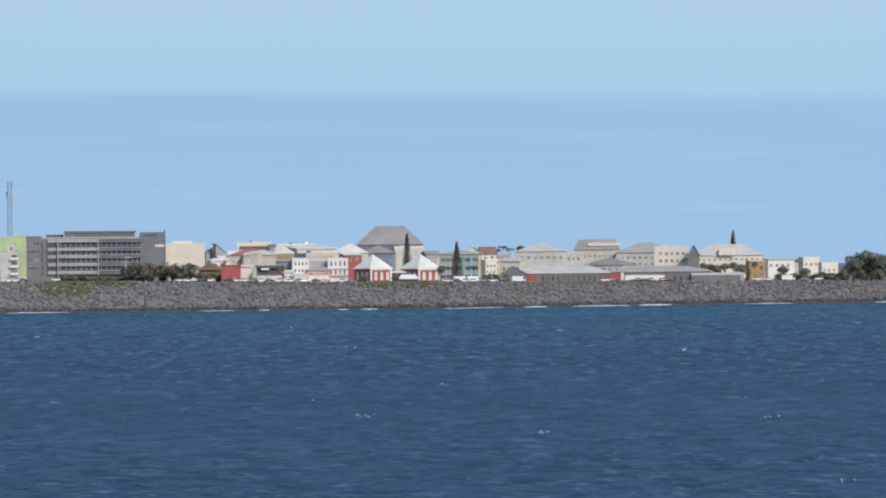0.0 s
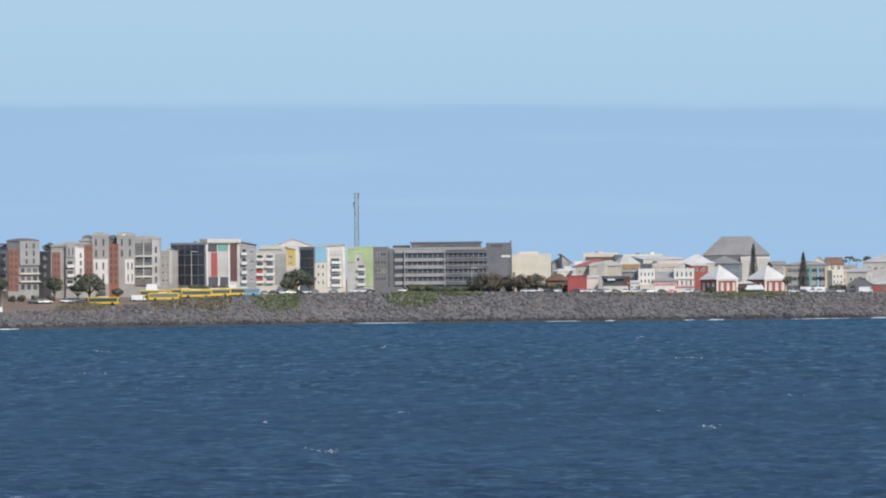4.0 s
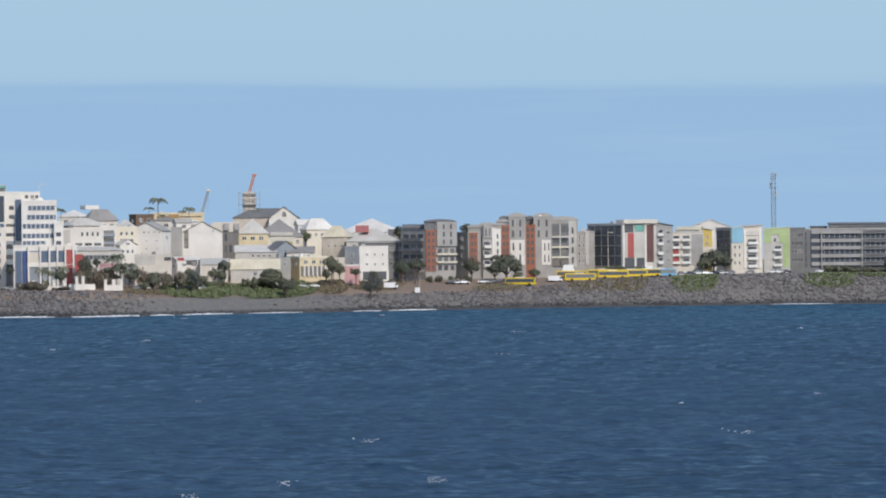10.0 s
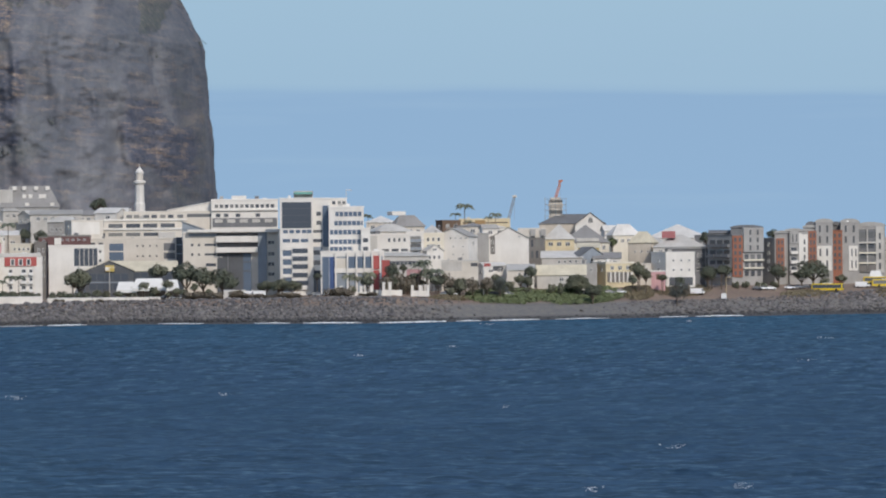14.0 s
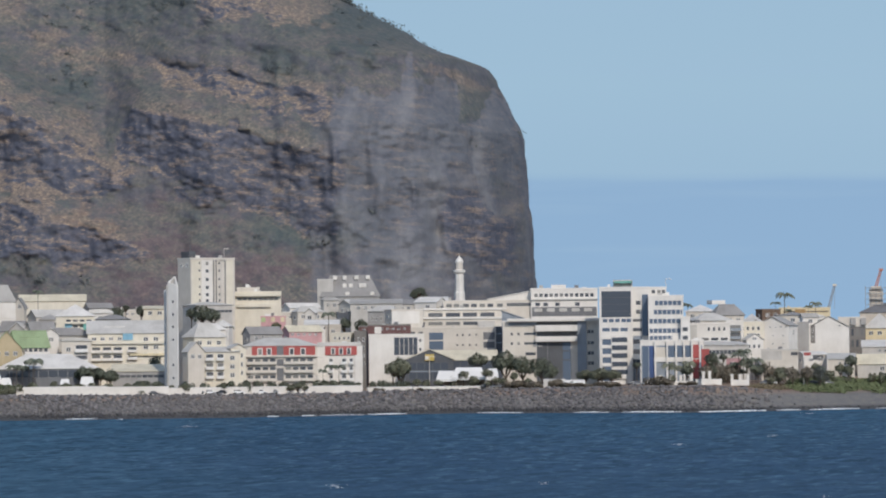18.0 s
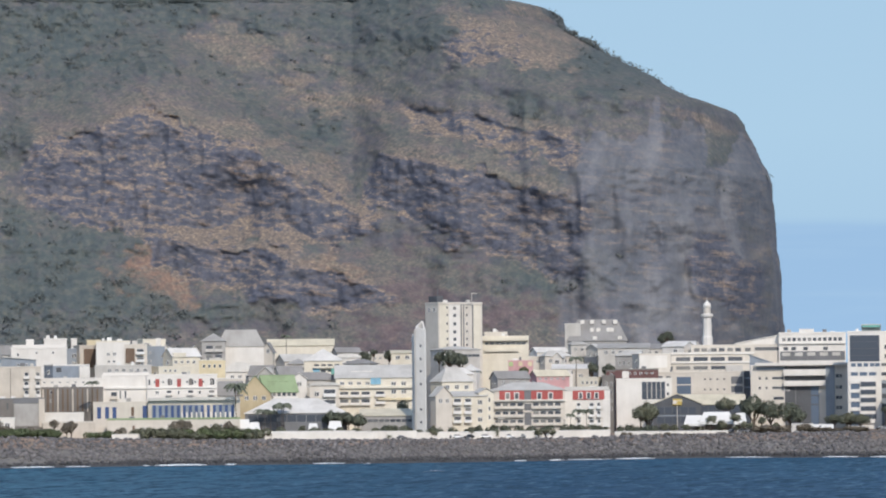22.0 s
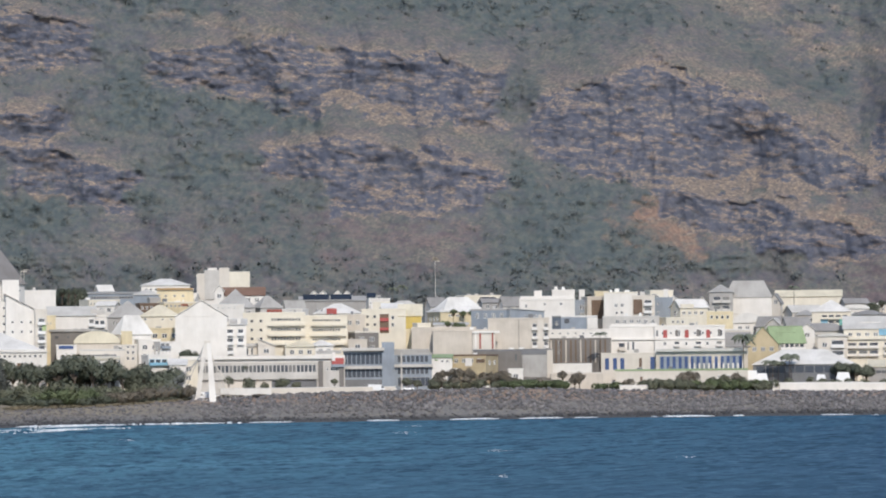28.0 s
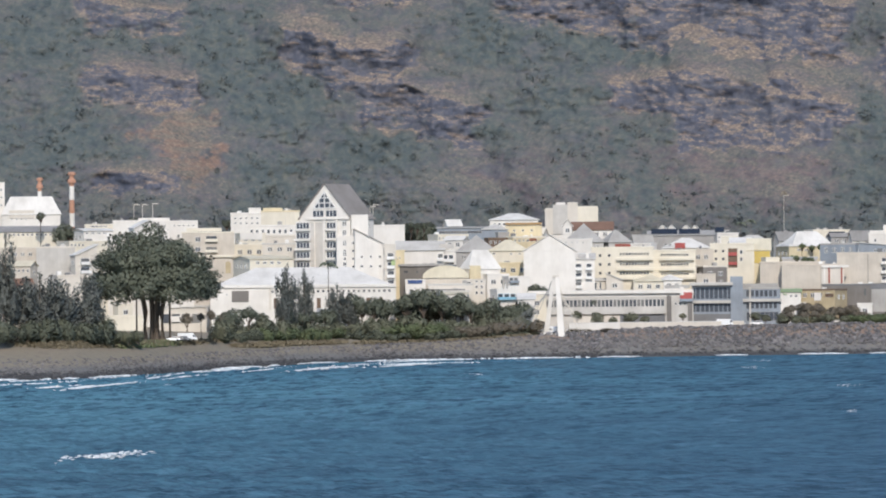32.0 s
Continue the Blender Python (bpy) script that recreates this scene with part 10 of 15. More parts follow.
slab(b, "glazing", 0.38, 4.49, 12.64, 2.68, -0.06, 0.05, "glass_wall")
slabs(b, "mullion", (1.15, 2.68, 4.21, 5.75, 7.28, 8.81, 10.34, 11.87), (8.9,), 0.27, 3.64, -0.14, 0.05, "blue_grey")
slabs(b, "mullion", (1.15, 2.68, 4.21, 5.75, 7.28, 8.81, 10.34, 11.87), (4.49,), 0.27, 2.68, -0.14, 0.05, "blue_grey")
slab(b, "ground_floor", 0.38, 0.28, 12.64, 3.45, -0.06, 0.05, "dark_grey")
slab(b, "roof_edge", -0.77, 13.49, 14.55, 0.96, -2.2, 0.05, "light_grey")
slab(b, "ledge", -0.77, 7.36, 13.79, 0.96, -1.4, 0.05, "light_grey")
slab(b, "stair_tower", 13.02, 0.28, 4.21, 16.09, -1, 6, "blue_grey", "blue-grey stair tower")
slab(b, "roof_edge", -9.19, 12.54, 8.43, 1.15, -0.8, 0.05, "roof_grey")
b = house("office_building", -721.9, 1562.7, 9.85, 24.58, 12.68, 14, 12.05, "blue_grey", "flat", 0.38, "roof_grey",
      "dark grey office building with window rows", front=[("glass", 1, 7, 0.09, 0.94, 0.09, 0.35, "grey", "glass_wall")])
slabs(b, "window", (1.15, 2.69, 4.23, 5.76, 7.3, 8.84, 10.37), (9.36,), 1.06, 2.11, -0.06, 0.05, "glass_dark")
slabs(b, "window", (1.15, 2.69, 4.23, 5.76, 7.3, 8.84, 10.37), (5.33,), 1.06, 1.92, -0.06, 0.05, "glass_dark")
slab(b, "ledge", 0, 7.63, 13.06, 0.96, -1.2, 0.05, "light_grey")
slab(b, "pole", 2.11, -0.05, 0.58, 12.68, -0.8, 0.05, "light_grey")
slab(b, "roof_edge", 0, 12.24, 11.91, 1.54, 2, 6, "concrete")
house("building", -731.9, 1598.7, 10.16, 24.24, 22.37, 16, 20.71, "beige", "flat", 0.39, "beige",
      "large blank beige hall")
house("building", -732.7, 1605.5, 10.14, 48.5, 5.04, 4.18, 22.42, "cream", "flat", 0.2, "cream",
      "cream building with a cream flat roof", front=[("w", 3, 1, 0.06, 0.94, 0.56, 0.96)], left=[("w", 1, 1, 0.1, 0.9, 0.82, 0.96)])
house("house", -710.6, 1568.5, 9.96, 24.26, 6.92, 8, 10.9, "white", "gx", 0.96, "roof_green",
      "white house with a green gabled roof", front=[("w", 1, 2, 0.39, 0.89, 0.79, 0.93)])
house("kiosk", -701.4, 1563.9, 9.85, 24.11, 2.68, 4, 6.56, "white", "flat", 0.19, "white",
      "white kiosk with a white flat roof")
b = house("apartment_building", -781, 1566.2, 9.53, 26.15, 21.48, 18, 26.9, "cream", "flat", 0.39, "cream",
      "cream apartment building with long balconies", front=[("dot", 3, 2, 0.07, 0.36, 0.62, 0.96, "stone"), ("band", 1, 5, 0.45, 0.93, 0.88, 0.96, "cream"), ("band", 1, 5, 0.45, 0.93, 0.75, 0.84, "cream"), ("band", 1, 5, 0.45, 0.93, 0.63, 0.72, "cream")])
slabs(b, "balcony", (8.59,), (22.6, 19.08, 15.96), 12.89, 0.98, -1.3, 0.05, "cream")
b = house("apartment_building", -765.5, 1581.7, 9.84, 25.58, 15.3, 18, 25.52, "cream", "flat", 0.39, "cream",
      "cream apartment building with long balconies", front=[("band", 1, 5, 0.21, 0.85, 0.91, 0.98, "cream"), ("band", 1, 5, 0.21, 0.85, 0.77, 0.86, "cream"), ("band", 1, 5, 0.21, 0.85, 0.65, 0.72, "cream")])
slabs(b, "balcony", (2.75,), (22.19, 18.66, 15.52), 12.16, 0.98, -1.3, 0.05, "cream")
house("apartment_building", -760.5, 1600.3, 9.99, 25.27, 9.1, 14, 25.8, "beige", "flat", 0.2, "beige",
      "beige apartment building with a beige flat roof", front=[("w", 2, 2, 0.26, 0.87, 0.68, 0.97)])
house("building", -749.8, 1590.7, 9.94, 45.1, 8.71, 7.06, 19.81, "stone", "flat", 0.2, "offwhite",
      "stone building with an off-white flat roof", front=[("w", 3, 2, 0.06, 0.94, 0.5, 0.95)], left=[("w", 1, 1, 0.1, 0.9, 0.79, 0.95)])
house("building", -747.8, 1580.7, 9.87, 25.21, 6.63, 14, 17.12, "beige", "flat", 0.2, "beige",
      "beige building with a beige flat roof", front=[("w", 3, 1, 0.06, 0.94, 0.42, 0.95)])
b = house("apartment_building", -754.6, 1606.4, 10.1, 24.91, 15.45, 14, 27.6, "cream", "flat", 0.3, "cream",
      "cream apartment building with red balcony rails", front=[("dot", 2, 2, 0.05, 0.38, 0.76, 0.96, "stone"), ("w", 2, 1, 0.64, 0.77, 0.76, 0.94)])
slab(b, "flat_loggia", 6.34, 19.28, 3.17, 6.73, -0.05, 0.05, "brown")
slab(b, "railing", 6.34, 23.44, 3.17, 1.19, -0.5, 0.05, "red", "red railing")
slab(b, "railing", 6.34, 20.27, 3.17, 0.99, -0.5, 0.05, "red")
b = house("house", -742.8, 1612.1, 10.17, 24.61, 7.92, 12, 25.47, "pale_yellow", "gx", 3.96, "roof_cream",
      "yellow house with a cream hipped roof")
slab(b, "wall_field", 0.4, 20.71, 7.33, 4.75, -0.15, 0.05, "yellow")
house("house", -753.8, 1621.6, 10.2, 24.82, 7.18, 14, 27.6, "white", "gx", 2.39, "roof_white",
      "white house with a white gabled roof")
house("house", -764.4, 1636.8, 10.28, 24.94, 6.05, 14, 30.2, "cream", "flat", 0.2, "cream",
      "cream house with a cream flat roof", front=[("w", 3, 1, 0.06, 0.94, 0.67, 0.97)])
house("house", -743.1, 1648.2, 10.48, 44.1, 15.1, 13.96, 26.51, "pale_yellow", "hip", 4.84, "roof_white",
      "pale yellow house with a white hipped roof", front=[("w", 1, 2, 0.15, 0.52, 0.92, 0.98)], left=[("w", 1, 3, 0.1, 0.9, 0.85, 0.96)])
house("house", -761.7, 1680.5, 10.66, 54.3, 6.73, 3.99, 29.22, "light_grey", "gx", 2.88, "roof_slate",
      "light grey house with a slate-grey gabled roof")
house("house", -779.6, 1688.8, 10.66, 48.7, 9.15, 4.96, 29.06, "light_grey", "hip", 2.08, "roof_pale",
      "light grey house with a pale grey hipped roof", left=[("w", 1, 1, 0.1, 0.9, 0.86, 0.97)])
b = house("house", -780.3, 1621.5, 10.12, 25.43, 16.87, 14, 26.56, "white", "hip", 3.61, "roof_white",
      "white house with a white roof and red gable dormer", front=[("w", 1, 2, 0.01, 0.21, 1.02, 1.07)])
slab(b, "dormer", 4.42, 26.36, 3.61, 2.01, -0.6, 0.05, "red", "red-fronted dormer")
house("hall", -814.4, 1706.5, 10.69, 25.34, 11.61, 16, 32.1, "blue_grey", "flat", 0.21, "roof_grey",
      "blue grey hall with a grey flat roof")
b = house("hall", -819.4, 1690.4, 10.58, 25.49, 24.32, 16, 31.7, "grey", "gx", 1.68, "roof_grey",
      "hall with solar panels on its roof")
slab(b, "solar_panel", 1.26, 32.1, 9.64, 1.89, 1.5, 1.9, "solar")
slab(b, "solar_panel", 11.53, 32.1, 7.76, 1.89, 1.5, 1.9, "solar")
house("house", -823.1, 1707.2, 10.64, 25.7, 2.96, 8, 34, "white", "gy", 1.48, "roof_white",
      "white house with a white gabled roof")
house("house", -820.8, 1710.2, 10.67, 25.59, 2.96, 8, 34, "white", "gy", 1.48, "roof_white",
      "white house with a white gabled roof")
house("house", -817, 1714.9, 10.72, 25.43, 2.97, 8, 33.9, "white", "gy", 1.48, "roof_white",
      "white house with a white gabled roof")
house("house", -814.5, 1717.7, 10.76, 25.33, 2.97, 8, 33.8, "white", "gy", 1.48, "roof_white",
      "white house with a white gabled roof")
house("house", -803.3, 1646.1, 10.2, 55.9, 7.85, 2.76, 28.97, "light_grey", "gx", 2.86, "roof_grey",
      "light grey house with a grey gabled roof")
b = house("building", -807.7, 1726, 10.86, 45, 8.44, 7.89, 32, "white", "flat", 0.43, "white",
      "white building with a white flat roof", front=[("w", 1, 6, 0.01, 0.89, 0.93, 0.98)], left=[("w", 1, 1, 0.1, 0.9, 0.87, 0.97)])
slab(b, "solar_panel", 0, 32.8, 3.47, 1.7, 2, 2.2, "solar")
house("gabled_hall", -792.2, 1536.9, 8.49, 26.97, 17.75, 24, 26.99, "white", "gy", 5.4, "roof_white",
      "large blank white gabled building")
b = house("apartment_building", -778.4, 1546.2, 8.93, 26.59, 7.73, 12, 23.77, "white", "gx", 1.93, "roof_pale",
      "white apartment house with balconies", front=[("bal", 3, 1, 0.1, 0.45, 0.56, 0.95), ("bal", 2, 1, 0.6, 0.9, 0.69, 0.95)])
slabs(b, "dormer", (0.77, 4.64), (23.39,), 1.16, 2.32, 0.5, 3, "white")
house("house", -804.1, 1587.1, 9.08, 56.7, 13.65, 4.94, 30.8, "white", "flat", 0.2, "white",
      "white house with a white flat roof", front=[("dot", 1, 4, 0.13, 0.8, 0.95, 0.98)], left=[("w", 1, 1, 0.1, 0.9, 0.87, 0.97)])
b = house("apartment_tower", -858.3, 1682.8, 9.73, 26.72, 19.82, 16, 42.3, "white", "flat", 0.42, "cream",
      "pale apartment tower of stepped blocks", front=[("dot", 2, 1, 0.7, 0.94, 0.91, 1.02)])
slab(b, "front_block", 2.95, 33.4, 5.9, 10.96, -0.4, 0.05, "light_grey")
slab(b, "roof_room", 4.22, 43.5, 3.37, 1.69, 1, 5, "white")
slab(b, "front_block", 8.43, 33.4, 3.79, 11.81, -0.6, 0.05, "offwhite")
slab(b, "front_block", 12.23, 37.2, 7.59, 6.53, -0.3, 0.05, "cream")
slab(b, "front_block", 0.21, 33, 2.74, 10.12, -0.8, 0.05, "offwhite")
house("house", -824.2, 1637, 9.65, 26.49, 14.93, 12, 34.4, "white", "gx", 2.86, "roof_brown",
      "house with a brown sheet roof")
house("house", -812.4, 1607.6, 9.36, 26.58, 14.07, 16, 29.68, "light_grey", "hip", 6.83, "roof_grey",
      "house with a tall grey hipped roof")
house("house", -820.4, 1622.7, 9.26, 26.77, 3.25, 14, 36.1, "white", "gy", 2.03, "roof_white",
      "white house with a white gabled roof")
b = house("house", -802.9, 1624.3, 9.82, 50.2, 8.63, 7.46, 29.23, "light_grey", "hip", 4.45, "roof_grey",
      "light grey house with a grey hipped roof", front=[("w", 1, 2, 0.38, 0.95, 0.94, 0.98)], left=[("w", 1, 1, 0.1, 0.9, 0.86, 0.97)])
slab(b, "panel", 2.43, 27.01, 6.2, 1.62, -0.3, 0.05, "brick_red")
house("house", -795, 1625.9, 10.06, 3.91, 7.81, 5.42, 28.24, "white", "flat", 0.2, "white",
      "white house with a white flat roof", front=[("w", 3, 2, 0.06, 0.94, 0.65, 0.97)], right=[("w", 1, 1, 0.1, 0.9, 0.85, 0.96)])
house("house", -867.2, 1655.4, 8.89, 27.37, 17.93, 14, 39.4, "white", "hip", 2.5, "roof_white",
      "white house with a white hipped roof", front=[("w", 1, 3, 0.05, 0.35, 0.94, 0.98)])
b = house("villa", -851.3, 1637.4, 8.87, 27.27, 13.18, 12, 37.2, "pale_yellow", "flat", 0.62, "white",
      "pale yellow villa with a white roof terrace", front=[("dot", 1, 3, 0.12, 0.84, 0.91, 0.98), ("w", 1, 1, 0.12, 0.34, 0.88, 0.93)])
slab(b, "railing", 0, 37.2, 13.18, 0.82, -0.6, 0.05, "ochre")
house("house", -848.1, 1649.9, 9.1, 5.1, 5.52, 4, 34.1, "white", "gx", 2.07, "roof_white",
      "white house with a white gabled roof", front=[("w", 1, 2, 0.65, 0.98, 0.98, 1.01)])
b = house("house", -844.4, 1629.7, 8.81, 57.3, 14.03, 8.47, 32.6, "pale_yellow", "flat", 0.41, "cream",
      "pale yellow house with a cream flat roof", front=[("w", 1, 6, 0.01, 0.76, 0.94, 0.99)], left=[("w", 1, 1, 0.1, 0.9, 0.87, 0.97)])
slab(b, "panel", 6.94, 31.4, 2.84, 0.82, -0.2, 0.05, "orange")
house("hall", -885.1, 1647.5, 8.29, 27.93, 20.87, 16, 37.3, "blue_grey", "shed", 0.63, "roof_grey",
      "blue-grey hall with a thin roof", front=[("band", 1, 8, 0.04, 0.84, 0.93, 0.98, "grey")])
house("house", -887.7, 1661, 8.29, 48.1, 5.48, 4.61, 38.5, "white", "gx", 2.1, "roof_white",
      "white house with a white gabled roof", left=[("w", 1, 1, 0.1, 0.9, 0.89, 0.97)])
house("kiosk_house", -858.9, 1633.3, 8.51, 27.59, 9.47, 9, 36, "blue_grey", "pyr", 2.06, "roof_pale",
      "blue grey kiosk house with a pale grey pyramid roof")
house("building", -847.6, 1616.8, 8.4, 47.6, 7.44, 4.56, 32.6, "brown", "flat", 0.2, "brown",
      "brown building with a brown flat roof", front=[("w", 1, 4, 0.01, 0.94, 0.92, 0.99)], left=[("w", 1, 1, 0.1, 0.9, 0.87, 0.97)])
house("building", -850.5, 1630.1, 8.56, 47.5, 4.18, 2.9, 34.6, "grey", "flat", 0.21, "grey",
      "grey building with a grey flat roof", front=[("w", 3, 1, 0.06, 0.94, 0.71, 0.97)])
house("house", -874.1, 1627.7, 8.08, 52.1, 12.21, 9.07, 34.6, "cream", "flat", 0.21, "cream",
      "cream house with a cream flat roof", front=[("w", 1, 2, 0.01, 0.22, 0.94, 0.99)], left=[("w", 1, 2, 0.1, 0.9, 0.88, 0.97)])
house("house", -864.4, 1614.8, 7.96, 6.03, 7.13, 5.24, 32.8, "white", "gx", 1.43, "roof_white",
      "white house with a white gabled roof", right=[("w", 1, 1, 0.1, 0.9, 0.87, 0.97)])
house("house", -835.1, 1568.5, 7.87, 27.8, 14.28, 14, 27.88, "grey", "hip", 5.95, "roof_grey",
      "house with a tall grey hipped roof")
house("house", -820.7, 1565.6, 8.21, 27.44, 13.81, 12, 27.75, "cream", "hip", 3.95, "roof_cream",
      "cream house with a hipped roof", front=[("w", 1, 1, 0.06, 0.2, 0.94, 0.99), ("dot", 1, 2, 0.46, 0.89, 0.93, 0.99)])
house("house", -809.4, 1549.9, 8.15, 27.39, 11.32, 10, 23.34, "pale_yellow", "flat", 0.2, "pale_yellow",
      "pale yellow house with a pale yellow flat roof", front=[("w", 3, 3, 0.06, 0.94, 0.58, 0.96)])
house("house", -804.3, 1562.9, 8.5, 27.12, 6.67, 14, 27.28, "cream", "hip", 2.75, "roof_pale",
      "cream house with a pale grey hipped roof")
house("house", -837.3, 1528.9, 7.48, 28.44, 16.34, 14, 28.91, "white", "gx", 3.11, "roof_pale",
      "white house with a pale sheet roof", front=[("bal", 1, 1, 0.86, 0.99, 0.85, 0.97)])
b = house("balcony_house", -826.6, 1536.8, 7.47, 28.16, 7.01, 8, 28.48, "white", "flat", 0.19, "white",
      "white balcony house with a white flat roof", front=[("bal", 1, 3, 0.11, 0.94, 0.85, 0.97)])
slab(b, "pergola", 1.56, 29.26, 5.06, 1.56, -0.6, 0.05, "light_grey")
house("house", -826.8, 1508.2, 7.36, 28.68, 3.45, 8, 28.49, "pale_yellow", "flat", 0.19, "pale_yellow",
      "pale yellow house with a pale yellow flat roof", front=[("dot", 1, 2, 0.11, 0.67, 0.87, 0.96)])
b = house("building", -825.6, 1509, 7.3, 6.36, 15.29, 14.24, 23.46, "stone", "flat", 0.19, "roof_grey",
      "brownish stone building with a flat roof", front=[("w", 1, 1, 0.08, 0.27, 0.87, 0.95, "stone"), ("w", 1, 1, 0.38, 0.51, 0.87, 0.95, "stone")], right=[("w", 1, 3, 0.1, 0.9, 0.83, 0.96)])
slab(b, "roof_edge", 0, 23.26, 15.29, 0.77, -0.6, 0.05, "grey")
house("hall", -810.1, 1498.1, 7.22, 28.16, 14.82, 18, 19.25, "beige", "by", 4.18, "roof_cream",
      "beige hall with a rounded roof")
b = house("house", -802.8, 1517.3, 7.55, 57.8, 12.04, 5.97, 21.91, "white", "hip", 6.51, "roof_white",
      "white house with a tall white hipped roof", front=[("w", 1, 2, 0.23, 0.49, 1, 1.05)], left=[("w", 1, 1, 0.1, 0.9, 0.81, 0.95)])
slab(b, "gable_wall", 0, 18.46, 4.07, 4.6, -0.6, 0.05, "pale_yellow")
house("apartment_building", -794.4, 1498.2, 7.36, 27.82, 6.81, 10, 18.23, "offwhite", "flat", 0.38, "offwhite",
      "off-white apartment building with an off-white flat roof", front=[("bal", 2, 1, 0.06, 0.33, 0.71, 1), ("w", 3, 2, 0.44, 0.94, 0.71, 1.04)])
house("house", -796.9, 1519, 7.73, 47.6, 7.89, 5.18, 19.77, "white", "flat", 0.19, "white",
      "white house with a white flat roof", front=[("w", 3, 2, 0.06, 0.94, 0.5, 0.95)], left=[("w", 1, 1, 0.1, 0.9, 0.79, 0.95)])
house("house", -788.4, 1518.5, 7.96, 47.4, 7.42, 6.41, 18.7, "white", "flat", 0.19, "white",
      "white house with a white flat roof", front=[("bal", 1, 2, 0.01, 0.45, 0.88, 1, "blue_grey")], left=[("w", 1, 1, 0.1, 0.9, 0.78, 0.95)])
b = house("house", -780.8, 1495.3, 7.67, 51.5, 8.07, 5.94, 14.42, "white", "flat", 0.38, "white",
      "white house with battlements and pale blue balcony", front=[("bal", 1, 3, 0.01, 0.85, 0.76, 0.95, "sky_blue")], left=[("w", 1, 1, 0.1, 0.9, 0.72, 0.93)])
slab(b, "merlon", 0, 14.79, 0.55, 1.13, -0.2, 0.05, "white")
slabs(b, "merlon", (1.27, 2.61, 3.95, 5.29, 6.63), (14.79,), 0.62, 1.13, -0.2, 0.05, "white")
house("low_building", -804.4, 1477.2, 7.1, 28.23, 19.9, 10, 14.81, "blue_grey", "flat", 0.19, "roof_pale",
      "blue grey low building with a pale grey flat roof", front=[("band", 1, 6, 0.32, 0.94, 0.97, 1.08, "grey")])
house("low_building", -802.6, 1487.2, 7.13, 28.1, 15.09, 14, 17.01, "offwhite", "flat", 0.38, "roof_pale",
      "off-white low building with a pale grey flat roof")
b = house("building", -815.2, 1494.6, 7.24, 28.49, 6.84, 14, 18.55, "white", "flat", 0.19, "white",
      "white building with a white flat roof")
slab(b, "sign", 0.76, 17.41, 4.94, 1.14, -0.2, 0.05, "blue")
house("house", -790.8, 1476.2, 7.04, 28.04, 7.85, 14, 14.07, "white", "gx", 0.56, "roof_cream",
      "white house with a cream gabled roof")
house("house", -771.9, 1493.1, 7.91, 27.24, 5.63, 14, 11.29, "white", "gx", 1.88, "roof_white",
      "white house with a white gabled roof")
house("house", -776.4, 1508.6, 8.13, 27.13, 6.44, 14, 11.98, "cream", "flat", 0.19, "cream",
      "cream house with a cream flat roof", front=[("w", 3, 1, 0.06, 0.94, 0.17, 0.92)])
b = house("apartment_building", -855.2, 1493.3, 7.37, 2.38, 19.3, 17.67, 39.9, "white", "gy", 11.46, "roof_taupe",
      "tall white apartment block with a steep glazed gable", front=[("w", 5, 1, 0.80, 0.97, 0.57, 0.99)], right=[("w", 1, 3, 0.1, 0.9, 0.9, 0.97)])
glazed = part("gable_window", mesh_of("gable_window", [(5.6, -0.1, 43.2), (13.7, -0.1, 43.2), (9.65, -0.1, 48.8), (5.6, 0.05, 43.2), (13.7, 0.05, 43.2), (9.65, 0.05, 48.8)],
                                      [(0, 1, 2), (5, 4, 3), (0, 3, 4, 1), (1, 4, 5, 2), (2, 5, 3, 0)], ["glass_wall"]), b, "triangular window in the gable")
for p, q in (((5.4, 43.2), (13.9, 43.2)), ((5.6, 43.2), (9.65, 48.8)), ((13.7, 43.2), (9.65, 48.8)), ((7.6, 43.2), (7.6, 46)), ((9.65, 43.2), (9.65, 48.8)), ((11.7, 43.2), (11.7, 46)), ((6.8, 44.9), (12.5, 44.9)), ((8.0, 46.6), (11.3, 46.6))):
    part("glazing_bar", bars("glazing_bar", [((p[0], -0.18, p[1]), (q[0], -0.18, q[1]))], 0.16, "trim_white"), glazed)
slabs(b, "window", (5.2, 10.2), (40.3,), 3.9, 2.0, -0.1, 0.05, "glass_wall")
slabs(b, "mullion", (6.4, 7.7, 11.4, 12.7), (40.3,), 0.2, 2.0, -0.18, 0.05, "trim_white")
slab(b, "ledge", 2.9, 39.3, 16.4, 0.6, -0.7, 0.05, "white")
slabs(b, "pier", (9.3, 14.0), (22.9,), 0.8, 16.4, -0.7, 0.05, "white")
slabs(b, "window", (10.4,), (36.3, 33.0, 29.7, 26.4, 23.1), 3.3, 1.9, -0.1, 0.05, "glass_wall")
slabs(b, "mullion", (11.4, 12.5), (36.3, 33.0, 29.7, 26.4, 23.1), 0.2, 1.9, -0.18, 0.05, "trim_white")
slabs(b, "balcony", (10.1,), (35.5, 32.2, 28.9, 25.6, 22.3), 3.9, 0.6, -0.9, 0.05, "white")
slab(b, "projecting_bay", 0, 21.77, 5.6, 16.81, -3, 0.05, "white", "projecting bay with balconies")
slabs(b, "window", (0.5,), (36.3, 33.0, 29.7, 26.4, 23.1), 4.6, 1.9, -3.15, 0.05, "glass_wall")
slabs(b, "mullion", (1.6, 2.8, 4.0), (36.3, 33.0, 29.7, 26.4, 23.1), 0.2, 1.9, -3.25, 0.05, "trim_white")
slabs(b, "balcony", (-0.2,), (35.5, 32.2, 28.9, 25.6, 22.3), 5.9, 0.55, -3.9, 0.05, "white")
